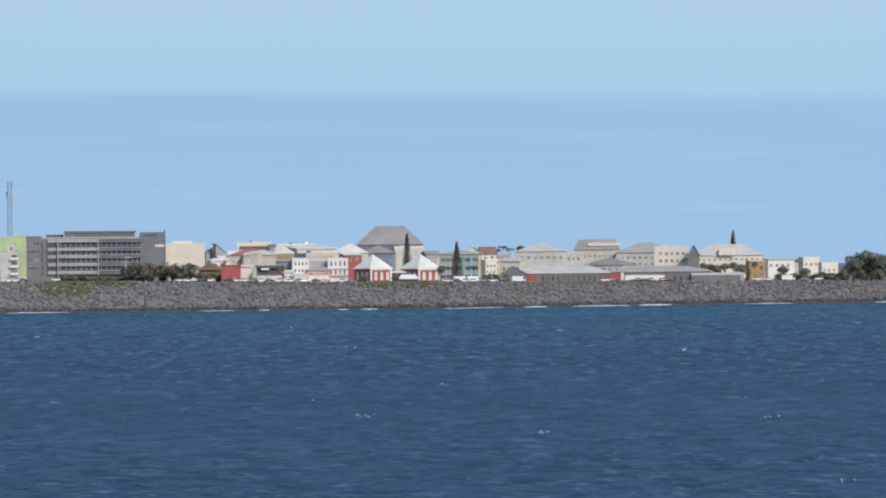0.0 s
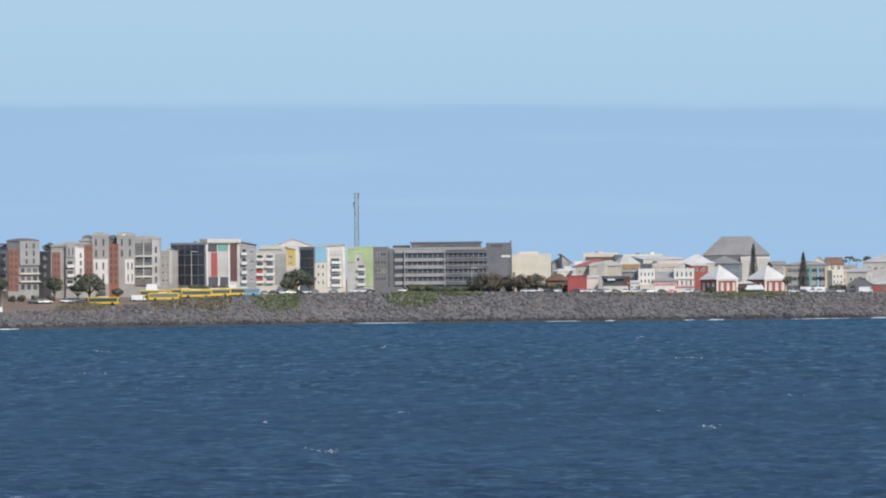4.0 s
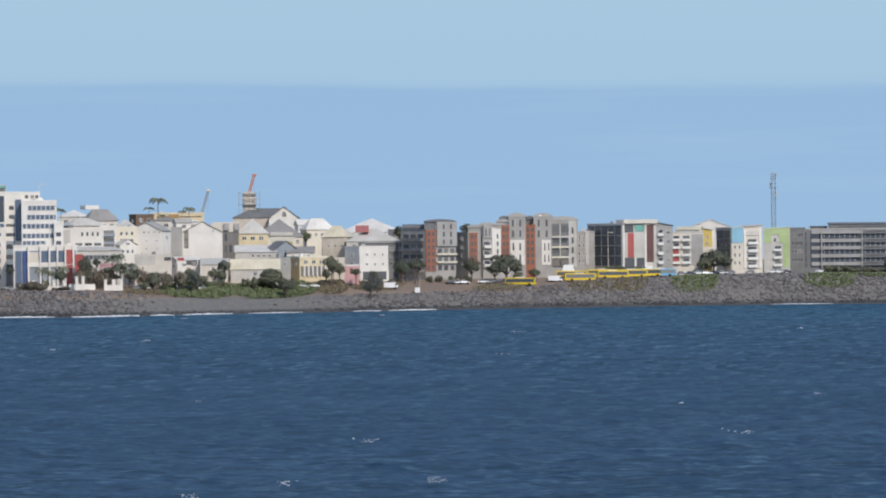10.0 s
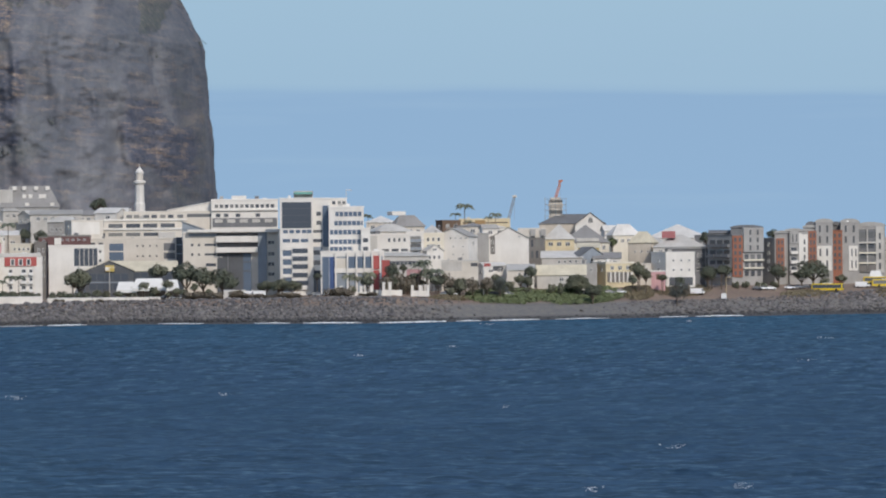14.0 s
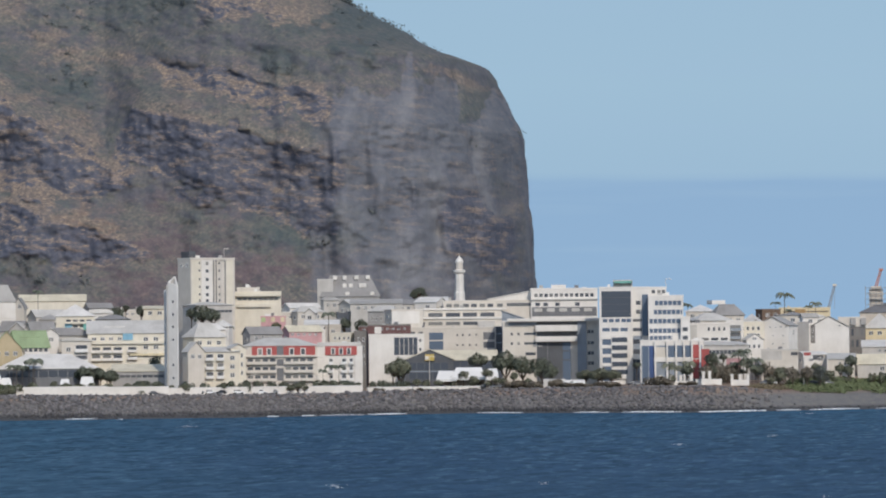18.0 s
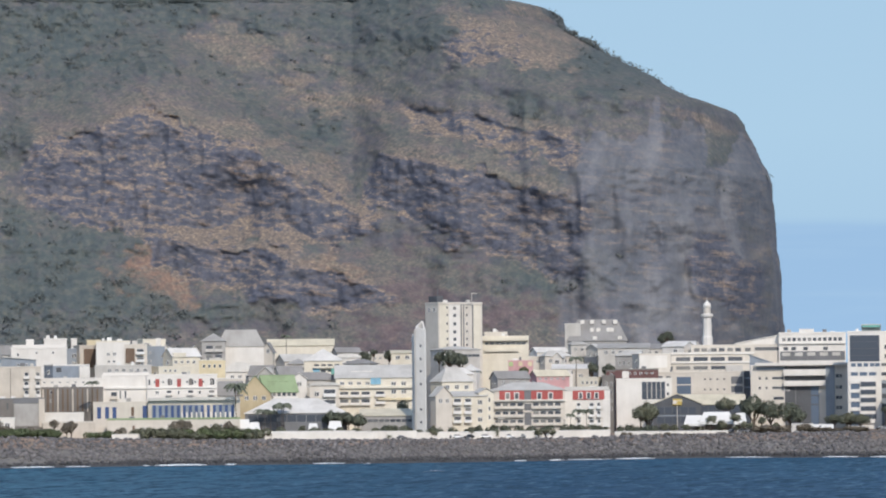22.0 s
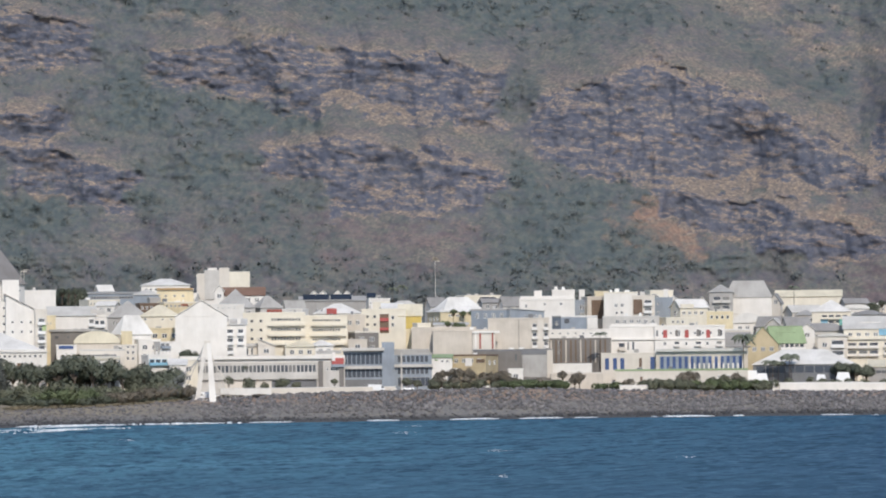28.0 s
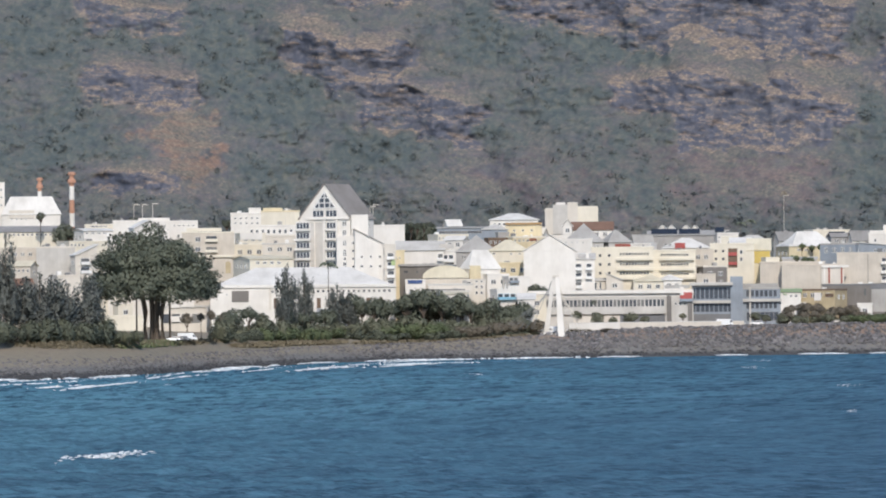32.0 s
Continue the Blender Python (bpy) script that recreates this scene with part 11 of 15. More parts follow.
slab(b, "flat_recess", 6.0, 22.53, 2.8, 15.8, -0.06, 0.05, "light_grey")
b = house("apartment_wing", -836.4, 1485.5, 7.31, 29.2, 10.65, 22, 33.2, "white", "flat", 0.38, "white",
      "white wing of the gabled apartment block", front=[("dot", 4, 3, 0.11, 0.93, 0.66, 0.98), ("w", 4, 1, 0.14, 0.36, 0.67, 1.1)])
slab(b, "upper_wall", 4.95, 33, 5.71, 7.8, 6, 10, "white")
house("apartment_wing", -829.7, 1486, 7.28, 28.97, 12.54, 20, 29.29, "white", "slope_l", 6.84, "roof_taupe",
      "white wing with a steep slanting grey roof", front=[("dot", 2, 3, 0.06, 0.79, 0.74, 0.96), ("w", 3, 1, 0.85, 0.97, 0.61, 0.96)])
b = house("apartment_wing", -819.4, 1487.8, 7.24, 28.78, 3.79, 14, 30.4, "offwhite", "flat", 0.38, "offwhite",
      "off-white apartment wing with an off-white flat roof", front=[("bal", 4, 1, 0.2, 0.9, 0.53, 0.93)])
slab(b, "panel", 2.27, 23.56, 1.33, 1.9, -0.5, 0.05, "green")
house("building", -857.7, 1546, 7.66, 28.82, 12.63, 18, 37.4, "white", "flat", 0.39, "white",
      "blank white building with a flat roof")
b = house("customs_hall", -853.5, 1430.8, 7.52, 29.77, 61, 30, 16.09, "white", "hip", 6.69, "roof_white",
      "long white hall with a white hipped roof and arched openings", front=[("arch", 1, 1, 0.13, 0.2, 0.69, 0.87, "beige", "beige"), ("dot", 1, 1, 0.08, 0.1, 0.8, 0.92)])
slab(b, "arch_surround", 7.06, 11.44, 5.58, 3.72, -0.15, 0.05, "stone")
slabs(b, "arched_door", (20.82, 29.75, 35, 40.2, 47.2, 51.3, 55.4), (9.21,), 1.3, 3.35, -0.1, 0.05, "brown")
slabs(b, "window", (20.08, 21.75, 23.43, 25.1, 26.77, 28.44, 30.1, 31.8, 33.5, 35.1, 36.8, 38.5, 40.2, 41.8, 43.5, 45.2, 46.9, 48.5, 50.2, 51.9, 53.5, 55.2, 56.9, 58.6), (14.42,), 0.74, 0.74, -0.06, 0.05, "glass_dark")
slab(b, "cornice", 0, 16.09, 61, 0.93, -0.5, 0.05, "white")
slabs(b, "roof_window", (9.85, 34.2, 42.4, 49.8), (18.32,), 1.12, 0.56, 9, 10, "roof_dark")
slab(b, "pilaster", 19.33, 8.84, 0.74, 7.25, -0.4, 0.05, "offwhite")
b = house("apartment_building", -977.8, 1654.7, 9.75, 30.4, 13.3, 14, 42.7, "white", "flat", 0.21, "white",
      "white apartment building with a white flat roof", front=[("dot", 2, 5, 0.06, 0.84, 0.89, 0.98)])
slab(b, "roof_room", 6.86, 42.7, 4.72, 2.14, 1, 5, "white")
b = house("building", -952.7, 1634.6, 9.16, 30, 14.36, 14, 43.5, "cream", "flat", 0.21, "pale_yellow",
      "cream building with a pale yellow flat roof")
slab(b, "roof_edge", 0.84, 43.3, 7.18, 1.48, 1, 5, "pale_yellow")
house("building", -917.7, 1562.4, 8.8, 30.1, 19.01, 14, 37.3, "white", "flat", 0.2, "white",
      "white building with a white flat roof", front=[("w", 1, 8, 0.09, 0.94, 0.91, 0.98)])
house("house", -880.9, 1514.4, 8.29, 29.99, 11.73, 14, 33.4, "offwhite", "flat", 0.39, "offwhite",
      "off-white house with an off-white flat roof", front=[("band", 1, 2, 0.13, 0.63, 0.87, 0.92)])
house("house", -871.9, 1496.6, 8.21, 30, 11.98, 14, 30.5, "offwhite", "flat", 0.19, "roof_pale",
      "off-white house with a pale grey flat roof")
b = house("house", -913.9, 1553.1, 9, 50.4, 9.65, 5.23, 34.2, "cream", "flat", 0.2, "cream",
      "cream house with a cream flat roof", left=[("w", 1, 1, 0.1, 0.9, 0.88, 0.97)])
slab(b, "wall_field", 0, 32.1, 8.37, 2.41, -0.2, 0.05, "white")
house("house", -895.6, 1517.4, 8.78, 30.4, 11.21, 14, 29.94, "cream", "flat", 0.2, "cream",
      "cream house with a cream flat roof", front=[("w", 3, 3, 0.06, 0.94, 0.67, 0.97)])
house("house", -860.4, 1468.5, 8.24, 50.2, 15.76, 16.68, 25.25, "cream", "gx", 1.14, "roof_cream",
      "cream house with a cream gabled roof", front=[("w", 1, 4, 0.1, 0.74, 0.91, 0.98)], left=[("w", 1, 3, 0.1, 0.9, 0.84, 0.96)])
b = house("apartment_building", -900.6, 1491.2, 9.24, 30.8, 17.88, 18, 33.7, "beige", "flat", 0.29, "cream",
      "cream apartment building with arches and balconies", front=[("bal", 1, 1, 0.43, 0.7, 0.9, 0.98, "cream"), ("bal", 1, 1, 0.43, 0.7, 0.79, 0.87, "cream"), ("arch", 1, 1, 0.78, 0.98, 0.54, 0.72, "cream", "tan"), ("w", 2, 1, 0.2, 0.41, 0.78, 0.98)])
slab(b, "cornice", 0, 25.12, 17.88, 0.78, -0.6, 0.05, "cream")
slab(b, "parapet", 1.56, 34.1, 12.05, 1.17, 1, 4, "cream")
house("building", -961.3, 1583, 10.27, 31.1, 10.33, 14, 38.3, "white", "flat", 0.21, "white",
      "white building with a white flat roof", front=[("dot", 1, 5, 0.08, 0.92, 0.94, 0.98)])
b = house("building", -968.3, 1555.2, 10.79, 31.6, 20.44, 14, 37.6, "white", "flat", 0.41, "white",
      "white building with rooftop aerials")
slab(b, "roof_room", 9.2, 37.4, 11.24, 1.43, 2, 6, "white")
house("house", -940.7, 1525.2, 10.47, 55.5, 11.36, 4.98, 34.9, "white", "gy", 2.8, "roof_white",
      "white gabled house with a round window", front=[("dot", 1, 1, 0.34, 0.5, 1, 1.05)], left=[("w", 1, 1, 0.1, 0.9, 0.88, 0.97)])
house("house", -987.6, 1566.7, 11.23, 32, 14.47, 14, 36.3, "cream", "flat", 0.21, "cream",
      "cream house with a cream flat roof", front=[("band", 1, 2, 0.14, 0.57, 0.97, 1)])
house("house", -971.9, 1541.1, 11.14, 56.1, 11.55, 9.05, 34, "white", "gx", 0.81, "roof_white",
      "white house with a white gabled roof", front=[("w", 1, 4, 0.01, 0.81, 0.95, 0.99)], left=[("w", 1, 2, 0.1, 0.9, 0.88, 0.97)])
house("house", -953.9, 1517, 10.8, 31.9, 16, 14, 31.9, "white", "flat", 0.2, "white",
      "white house with a white flat roof", front=[("w", 3, 4, 0.06, 0.94, 0.69, 0.97)])
house("tower_block", -1103.2, 1682.6, 11.99, 33.2, 4.49, 10, 54.8, "white", "flat", 0.22, "white",
      "white tower block with a white flat roof", front=[("dot", 3, 2, 0.1, 0.9, 0.81, 0.98)])
b = house("sugar_factory", -1089.3, 1667.8, 11.8, 32.8, 22.67, 30, 42.1, "white", "man", 7.11, "roof_white",
      "white industrial hall with a sloping white roof", front=[("dot", 2, 4, 0.12, 0.45, 0.94, 1)])
slab(b, "wall_field", 2.67, 40.7, 9.78, 3.11, -0.3, 0.05, "offwhite")
house("school", -1008, 1541.7, 11.8, 32.8, 22.2, 12, 33.4, "cream", "gx", 2.06, "roof_slate",
      "long building with a grey roof", front=[("w", 1, 12, 0.04, 0.93, 0.94, 0.99)])
house("house", -949.5, 1496.2, 10.94, 56.3, 14.54, 11.09, 29.58, "cream", "flat", 0.2, "cream",
      "cream house with a cream flat roof", front=[("w", 1, 4, 0.01, 0.4, 0.93, 0.99)], left=[("w", 1, 2, 0.1, 0.9, 0.86, 0.97)])
house("warehouse", -926.7, 1439.5, 10.81, 32.6, 12.99, 20, 27.19, "light_grey", "flat", 0.19, "offwhite",
      "pale grey blank warehouse")
house("house", -947.9, 1449.6, 11.24, 33, 12.76, 14, 26.69, "beige", "flat", 0.19, "beige",
      "beige house with a beige flat roof", front=[("w", 1, 3, 0.3, 0.91, 0.88, 0.97)])
house("house", -910.3, 1438.1, 10.51, 56.2, 8.08, 4.26, 24.65, "offwhite", "slope_r", 3.8, "roof_white",
      "off-white house with a white sloping roof", front=[("bal", 2, 1, 0.18, 0.69, 0.74, 0.98)], left=[("w", 1, 1, 0.1, 0.9, 0.83, 0.96)])
house("house", -926.3, 1419.9, 10.98, 10.94, 8.87, 6.28, 20.88, "beige", "gx", 1.51, "roof_cream",
      "beige house with a cream gabled roof", front=[("w", 1, 5, 0.09, 0.99, 0.87, 0.96)], right=[("w", 1, 1, 0.1, 0.9, 0.8, 0.95)])
house("building", -902.1, 1413.7, 10.47, 52.4, 11.76, 7.1, 17.78, "offwhite", "flat", 0.19, "offwhite",
      "off-white building with an off-white flat roof", front=[("w", 1, 3, 0.01, 0.32, 0.75, 0.96)], left=[("w", 1, 1, 0.1, 0.9, 0.77, 0.94)])
house("house", -913.4, 1400.4, 10.9, 53, 9.76, 5.9, 14.33, "beige", "gx", 2.24, "roof_brown",
      "beige house with a brown gabled roof", left=[("w", 1, 1, 0.1, 0.9, 0.71, 0.93)])
b = house("petrol_station", -881.7, 1444.1, 9.31, 31.1, 17.37, 10, 7.93, "offwhite", "flat", 0.57, "white",
      "petrol station shop under a flat white canopy")
slabs(b, "window", (1.13, 4.53, 7.93, 11.33), (2.83,), 2.64, 3.02, -0.06, 0.05, "glass_dark")
slab(b, "sign", 3.78, 7.93, 3.4, 2.08, -0.6, 0.05, "white")
slab(b, "sign", 7.55, 8.12, 4.53, 2.08, -0.6, 0.05, "white")
slab(b, "gantry_beam", 0.76, 8.12, 16.62, 0.57, -0.5, 0.05, "light_grey")
slab(b, "gantry_post", 16.24, 1.32, 0.76, 7.36, -3.5, 0.05, "light_grey")
slab(b, "sign", 4.15, 3.21, 7.17, 1.89, -0.7, 0.05, "white")
house("garden_wall", -881.8, 1408.8, 9.93, 31.8, 14.84, 2, 4.77, "cream", "flat", 0.19, "cream",
      "cream garden wall with a cream flat roof")
house("house", -887.7, 1428.7, 10.06, 61.8, 5.49, 3.62, 8.33, "cream", "flat", 0.19, "cream",
      "cream house with a cream flat roof", front=[("w", 2, 1, 0.06, 0.94, 0.17, 0.89)])
# ---------- towers and masts ----------
lattice_mast(-190.7, 2230.1, 13.37, 41.8, 4.89, 1.8)
minaret(-556.5, 2005, 10.07, 51.5, 15.51)
belfry(-566.2, 1668.7, 7.94, 40.7, 18.74)
church_tower(-406.3, 2127.5, 12.53, 35.9, 10.81, 5.8)
jib_crane(-407.4, 2132.1, 12.56, 35, 10.82, 2.42, 43, "crane_red", "red tower crane leaning over the church")
jib_crane(-429.8, 2141.4, 12.54, 26.6, 11.35, 2.8, 36.8, "blue_grey", "blue-grey mobile crane with a steep jib")
footbridge(-748.1, 1474.2, 7.38, 19.49, 26.91)
striped_chimney(-1077.1, 1699.4, 11.56, 59.1, 32.4, 1.12)
striped_chimney(-1090.5, 1696.8, 11.75, 56.9, 32.7, 0.9)
pole(-369.7, 1795.5, 8.16, 12.67, 11.63, "trim_white", "flag")
pole(-296.1, 1892.3, 7.7, 6.88, 8.89, "tan")
pole(-234.9, 1982.1, 11.37, 17.65, 6.76, "offwhite")
pole(-127.9, 2038.5, 11.78, 9.93, 3.59, "offwhite")
pole(-502.6, 1769, 8.51, 11.86, 15.86, "offwhite")
pole(-809.4, 1790.6, 11.38, 46.9, 24.32, "offwhite")
pole(-462.5, 1769.4, 8.84, 14.97, 14.65, "offwhite")
pole(-543.6, 1685.2, 7.61, 7.13, 17.88, "offwhite")
pole(-746, 1527.7, 9.37, 16.89, 26.03, "offwhite")
pole(-967.1, 1567.7, 10.92, 43.8, 31.7, "offwhite")
pole(-964.4, 1569.3, 10.83, 43.9, 31.6, "offwhite")
pole(-961.3, 1571.3, 10.67, 44.4, 31.5, "offwhite")
pole(-612.1, 1864.8, 9.24, 53.6, 18.17, "offwhite")
pole(-836.6, 1509.1, 7.42, 43.9, 29, "offwhite")
pole(-944.8, 1639.2, 9.09, 44.4, 29.96, "offwhite")
pole(-845.6, 1527.5, 7.54, 44.7, 28.97, "offwhite")
pole(-421.5, 1799.9, 9.93, 37.9, 13.18, "offwhite")
# ---------- promenade walls, gates, tents ----------
sea_wall(-609.9, 1629, -564.7, 1658.2, 7.66, 3, "white", "long white promenade wall above the boulders")
sea_wall(-564.7, 1658.2, -514.4, 1723.4, 6.93, 3.2, "white", "long white promenade wall above the boulders")
sea_wall(-513.1, 1725.4, -501.9, 1742.6, 7.05, 2.4, "white", "white promenade wall above the boulders")
sea_wall(-502.1, 1745, -480.9, 1759.2, 7.77, 1.6, "white", "white promenade wall above the boulders")
sea_wall(-457.5, 1759.4, -449.2, 1758, 9.06, 2.6, "white", "white wall beside the car park")
sea_wall(-399.1, 1749.2, -390.8, 1754.4, 9.03, 2.2, "white", "white garden wall beside the gate")
sea_wall(-689.2, 1555.1, -683.5, 1561.7, 9.96, 0.9, "white", "low white wall among the bushes")
sea_wall(-653.2, 1596.6, -638.7, 1606.9, 9.69, 0.9, "white", "low white wall among the bushes")
sea_wall(-748.6, 1484.3, -737.7, 1499.9, 9.22, 1.8, "white", "white wall along the quay road")
sea_wall(-738.6, 1501.7, -710.4, 1538.5, 9.63, 1.4, "offwhite", "pale wall along the quay road")
sea_wall(-607.1, 1628.5, -575.8, 1648.9, 8.72, 1.6, "white", "white promenade wall")
sea_wall(-64.2, 2021.2, -41.7, 2023.1, 10.38, 0.7, "white", "low white wall along the road")
sea_wall(-609.5, 1628, -582.8, 1645.5, 8.53, 2.4, "white", "white promenade wall")
gate_pillars(-395.7, 1746.6, 9.68, 12.76, 2, 2.2, 4.2)
gate_pillars(-387.8, 1757.6, 9.73, 12.44, 3, 2.8, 3)
gate_pillars(-412, 1749.7, 9.38, 13.25, 4, 3.6, 3.2)
tent(-621.2, 1638.3, 8.65, 6.59, 20.77, 5.08, 5)
tent(-618.1, 1641, 8.61, 5.61, 20.64, 3.91, 5)
tent(-600.8, 1652.7, 8.39, 5.23, 19.98, 3.53, 5)
tent(-594.4, 1657.5, 8.35, 5.97, 19.73, 5.11, 5)
tent(-495.4, 1765.9, 8.32, 6.69, 15.67, 7.37, 8)
tent(-487.4, 1767.5, 8.42, 7.74, 15.42, 12.28, 8)
tent(-478.2, 1766.2, 8.52, 7.16, 15.15, 4.49, 8)
tent(-249.6, 1973, 11.28, 4.98, 7.21, 4.88, 5)
tent(-220.7, 1994.9, 11.54, 3.94, 6.31, 4.48, 5)
tent(-13.91, 2029.1, 10.36, 3.27, 0.39, 7.7, 5)
# ---------- vehicles ----------
car(-242.7, 1954.5, 9.93, 15.08, "bus_yellow", "bus")
car(-231.4, 1967.5, 10.82, 16.71, "bus_yellow", "bus")
car(-224.8, 1975.7, 11.15, 18.49, "bus_yellow", "bus")
car(-247.5, 1966, 10.91, 12.17, "bus_yellow", "bus")
car(-236.5, 1976.6, 11.27, 12.82, "bus_yellow", "bus")
car(-219.3, 1983.1, 11.35, 16.31, "bus_yellow", "bus")
car(-214.5, 1984.5, 11.37, 14.17, "bus_blue", "bus")
car(-218.7, 1987.8, 11.49, 6.28, "bus_blue", "bus")
car(-262.7, 1930.5, 8.53, -6.25, "bus_yellow", "bus")
car(-105.4, 2027.1, 11.51, -9.02, "car_white")
car(-102.3, 2027.4, 11.48, -9.11, "car_white")
car(-99.3, 2027.7, 11.45, 16.8, "car_grey")
car(-96.4, 2028, 11.42, 2.72, "car_dark")
car(-93.3, 2028.4, 11.39, 182.6, "car_white")
car(-86, 2027.1, 11.28, 182.4, "car_dark")
car(-82.8, 2027.4, 11.25, -9.66, "car_white")
car(-79.6, 2027.8, 11.22, 2.25, "car_white")
car(-76.3, 2028.1, 11.19, 182.2, "car_grey")
car(-72.9, 2028.4, 11.15, 2.06, "car_white")
car(-69.7, 2028.7, 11.12, 1.97, "car_dark")
car(-66.1, 2029, 11.09, 181.9, "car_white")
car(-61.9, 2025.4, 10.96, 181.8, "car_white")
car(-58.3, 2025.7, 10.92, 181.6, "car_grey")
car(-55.2, 2026, 10.89, 15.56, "car_white")
car(-50.7, 2026.4, 10.85, 1.43, "car_dark")
car(-47.3, 2026.7, 10.81, 15.34, "car_red")
car(-40.7, 2027.2, 10.75, 181.2, "car_white")
car(-36.7, 2027.5, 10.71, 1.04, "car_grey")
car(1.82, 2033.4, 10.37, -12.05, "car_white")
car(5, 2035.9, 10.34, 179.9, "car_dark")
car(8.64, 2038.7, 10.31, 179.8, "car_white")
car(12.3, 2041.6, 10.27, -0.35, "car_white")
car(16.43, 2044.7, 10.23, 179.5, "car_grey")
car(20.11, 2047.5, 10.19, 179.4, "car_white")
car(24.26, 2050.7, 10.15, 179.3, "car_dark")
car(7.06, 2039.5, 10.37, -0.2, "car_white", "van")
car(11.4, 2042.8, 10.33, 179.7, "car_white", "van")
car(31.2, 2055.9, 10.1, -0.87, "car_white")
car(66.4, 2081.7, 9.8, 178.2, "car_white")
car(70, 2084.3, 9.78, 12.08, "car_dark")
car(80.8, 2091.9, 9.69, 11.79, "car_grey")
car(85.6, 2095.2, 9.65, 177.7, "car_white")
car(90.4, 2098.6, 9.61, 177.5, "car_white")
car(30.7, 2053.6, 10.05, -0.86, "car_white", "van")
car(131.5, 2120, 9.44, 176.4, "car_white")
car(136.4, 2121.4, 9.4, -3.68, "car_white")
car(152, 2125.7, 9.31, -4.09, "car_grey")
car(158.1, 2127.4, 9.31, 175.7, "car_white")
car(162.9, 2128.7, 9.31, 175.6, "car_dark")
car(166.6, 2129.6, 9.31, 175.5, "car_white")
car(144.7, 2121.7, 9.28, -3.9, "car_white", "van")
car(-173.9, 2026.4, 12.29, 184.9, "car_white")
car(-170.7, 2028.6, 12.26, 4.81, "car_grey")
car(-155, 2031, 12.13, 4.36, "car_white")
car(-148.3, 2031.9, 12.07, 184.2, "car_white")
car(-197.8, 2003.1, 11.84, 19.64, "car_white")
car(-195.1, 2005.1, 11.88, -6.44, "car_dark")
car(-192.1, 2007.2, 11.93, -6.53, "car_white")
car(-189.2, 2009.3, 11.98, 185.4, "car_grey")
car(-171.2, 2021.9, 12.13, 184.8, "car_white")
car(-167.9, 2023.2, 12.11, -7.26, "car_dark")
car(-173.4, 2020.4, 12.15, 184.9, "car_white")
car(-181.9, 2014.4, 12.09, 185.2, "car_grey")
car(-287.4, 1912.5, 9.38, 8.55, "car_dark")
car(-285.2, 1915.2, 9.42, 8.47, "car_white")
car(-276.6, 1925.5, 9.57, 8.18, "car_white")
car(-274.4, 1928.2, 9.61, 188.1, "car_grey")
car(-271.6, 1931.5, 9.66, 188, "car_dark")
car(-253.5, 1952.6, 10.13, 187.4, "car_dark")
car(-251.6, 1954.8, 10.21, 7.33, "car_white")
car(-251.8, 1950, 9.78, 7.36, "car_white", "van")
car(-207.5, 1998.2, 11.74, 5.93, "car_grey")
car(-204.3, 2000.5, 11.79, 5.83, "car_dark")
car(-201.2, 2002.8, 11.84, 5.74, "car_white")
car(-305.6, 1882.8, 8.05, 9.22, "car_white", "van")
car(-295.3, 1881.5, 6.06, 98.9, "car_white", "van")
car(-282.9, 1918, 9.46, 22.39, "car_white")
car(-333.8, 1853.4, 8.81, 24.21, "car_grey")
car(-330.4, 1858, 8.85, 10.08, "car_white")
car(-339.8, 1845.4, 8.74, 24.43, "car_dark")
car(-342, 1842.4, 8.72, -1.48, "car_white")
car(-380.4, 1780.6, 9.09, 0.06, "car_grey")
car(-378.9, 1783.4, 9.04, 11.99, "car_white")
car(-367.7, 1804.5, 8.82, 11.52, "car_dark")
car(-365.7, 1808.2, 8.79, 11.43, "car_white")
car(-363.9, 1811.6, 8.76, 11.36, "car_grey")
car(-512.4, 1737.6, 8.1, 16.43, "car_white")
car(-508.8, 1743.1, 8.16, 196.3, "car_white")
car(-506.4, 1746.9, 8.2, 4.16, "car_grey")
car(-501.5, 1754.2, 8.28, 15.96, "car_white")
car(-481.3, 1764.8, 8.55, 195.3, "car_dark")
car(-476.9, 1764.2, 8.59, 195.1, "car_white")
car(-472.6, 1763.5, 8.64, 195, "car_white")
car(-468.8, 1763, 8.68, 2.89, "car_grey")
car(-466, 1762.5, 8.71, 194.8, "car_white")
car(-462.7, 1762, 8.75, 14.71, "car_dark")
car(-460.5, 1761.7, 8.77, 14.65, "car_white")
car(-456.6, 1761.1, 8.82, 14.54, "car_white")
car(-453.6, 1760.6, 8.85, 2.45, "car_grey")
car(-450, 1765.6, 9.07, 14.3, "car_white", "van")
car(-445.8, 1763.1, 9.06, 194.2, "car_white", "van")
car(-451.3, 1758.4, 8.82, 14.4, "car_white", "van")
car(-430.6, 1758.6, 9.18, 13.76, "car_white")
car(-424.1, 1757.5, 9.25, 193.6, "car_dark")
car(-421.9, 1757.1, 9.28, 13.5, "car_grey")
car(-417.6, 1756.3, 9.33, 27.37, "car_white")
car(-557.7, 1669.4, 7.87, 198.5, "car_grey")
car(-554.2, 1671.5, 7.84, 18.34, "car_white")
car(-550.8, 1673.6, 7.81, 198.2, "car_dark")
car(-546.7, 1680, 7.77, 32, "car_white")
car(-541.3, 1689, 7.7, 17.77, "car_white")
car(-538.5, 1693.5, 7.67, 197.6, "car_grey")
car(-535.8, 1698, 7.64, 17.51, "car_white")
car(-530.3, 1706.9, 7.73, 5.26, "car_dark")
car(-527.5, 1711.4, 7.78, 197.1, "car_white")
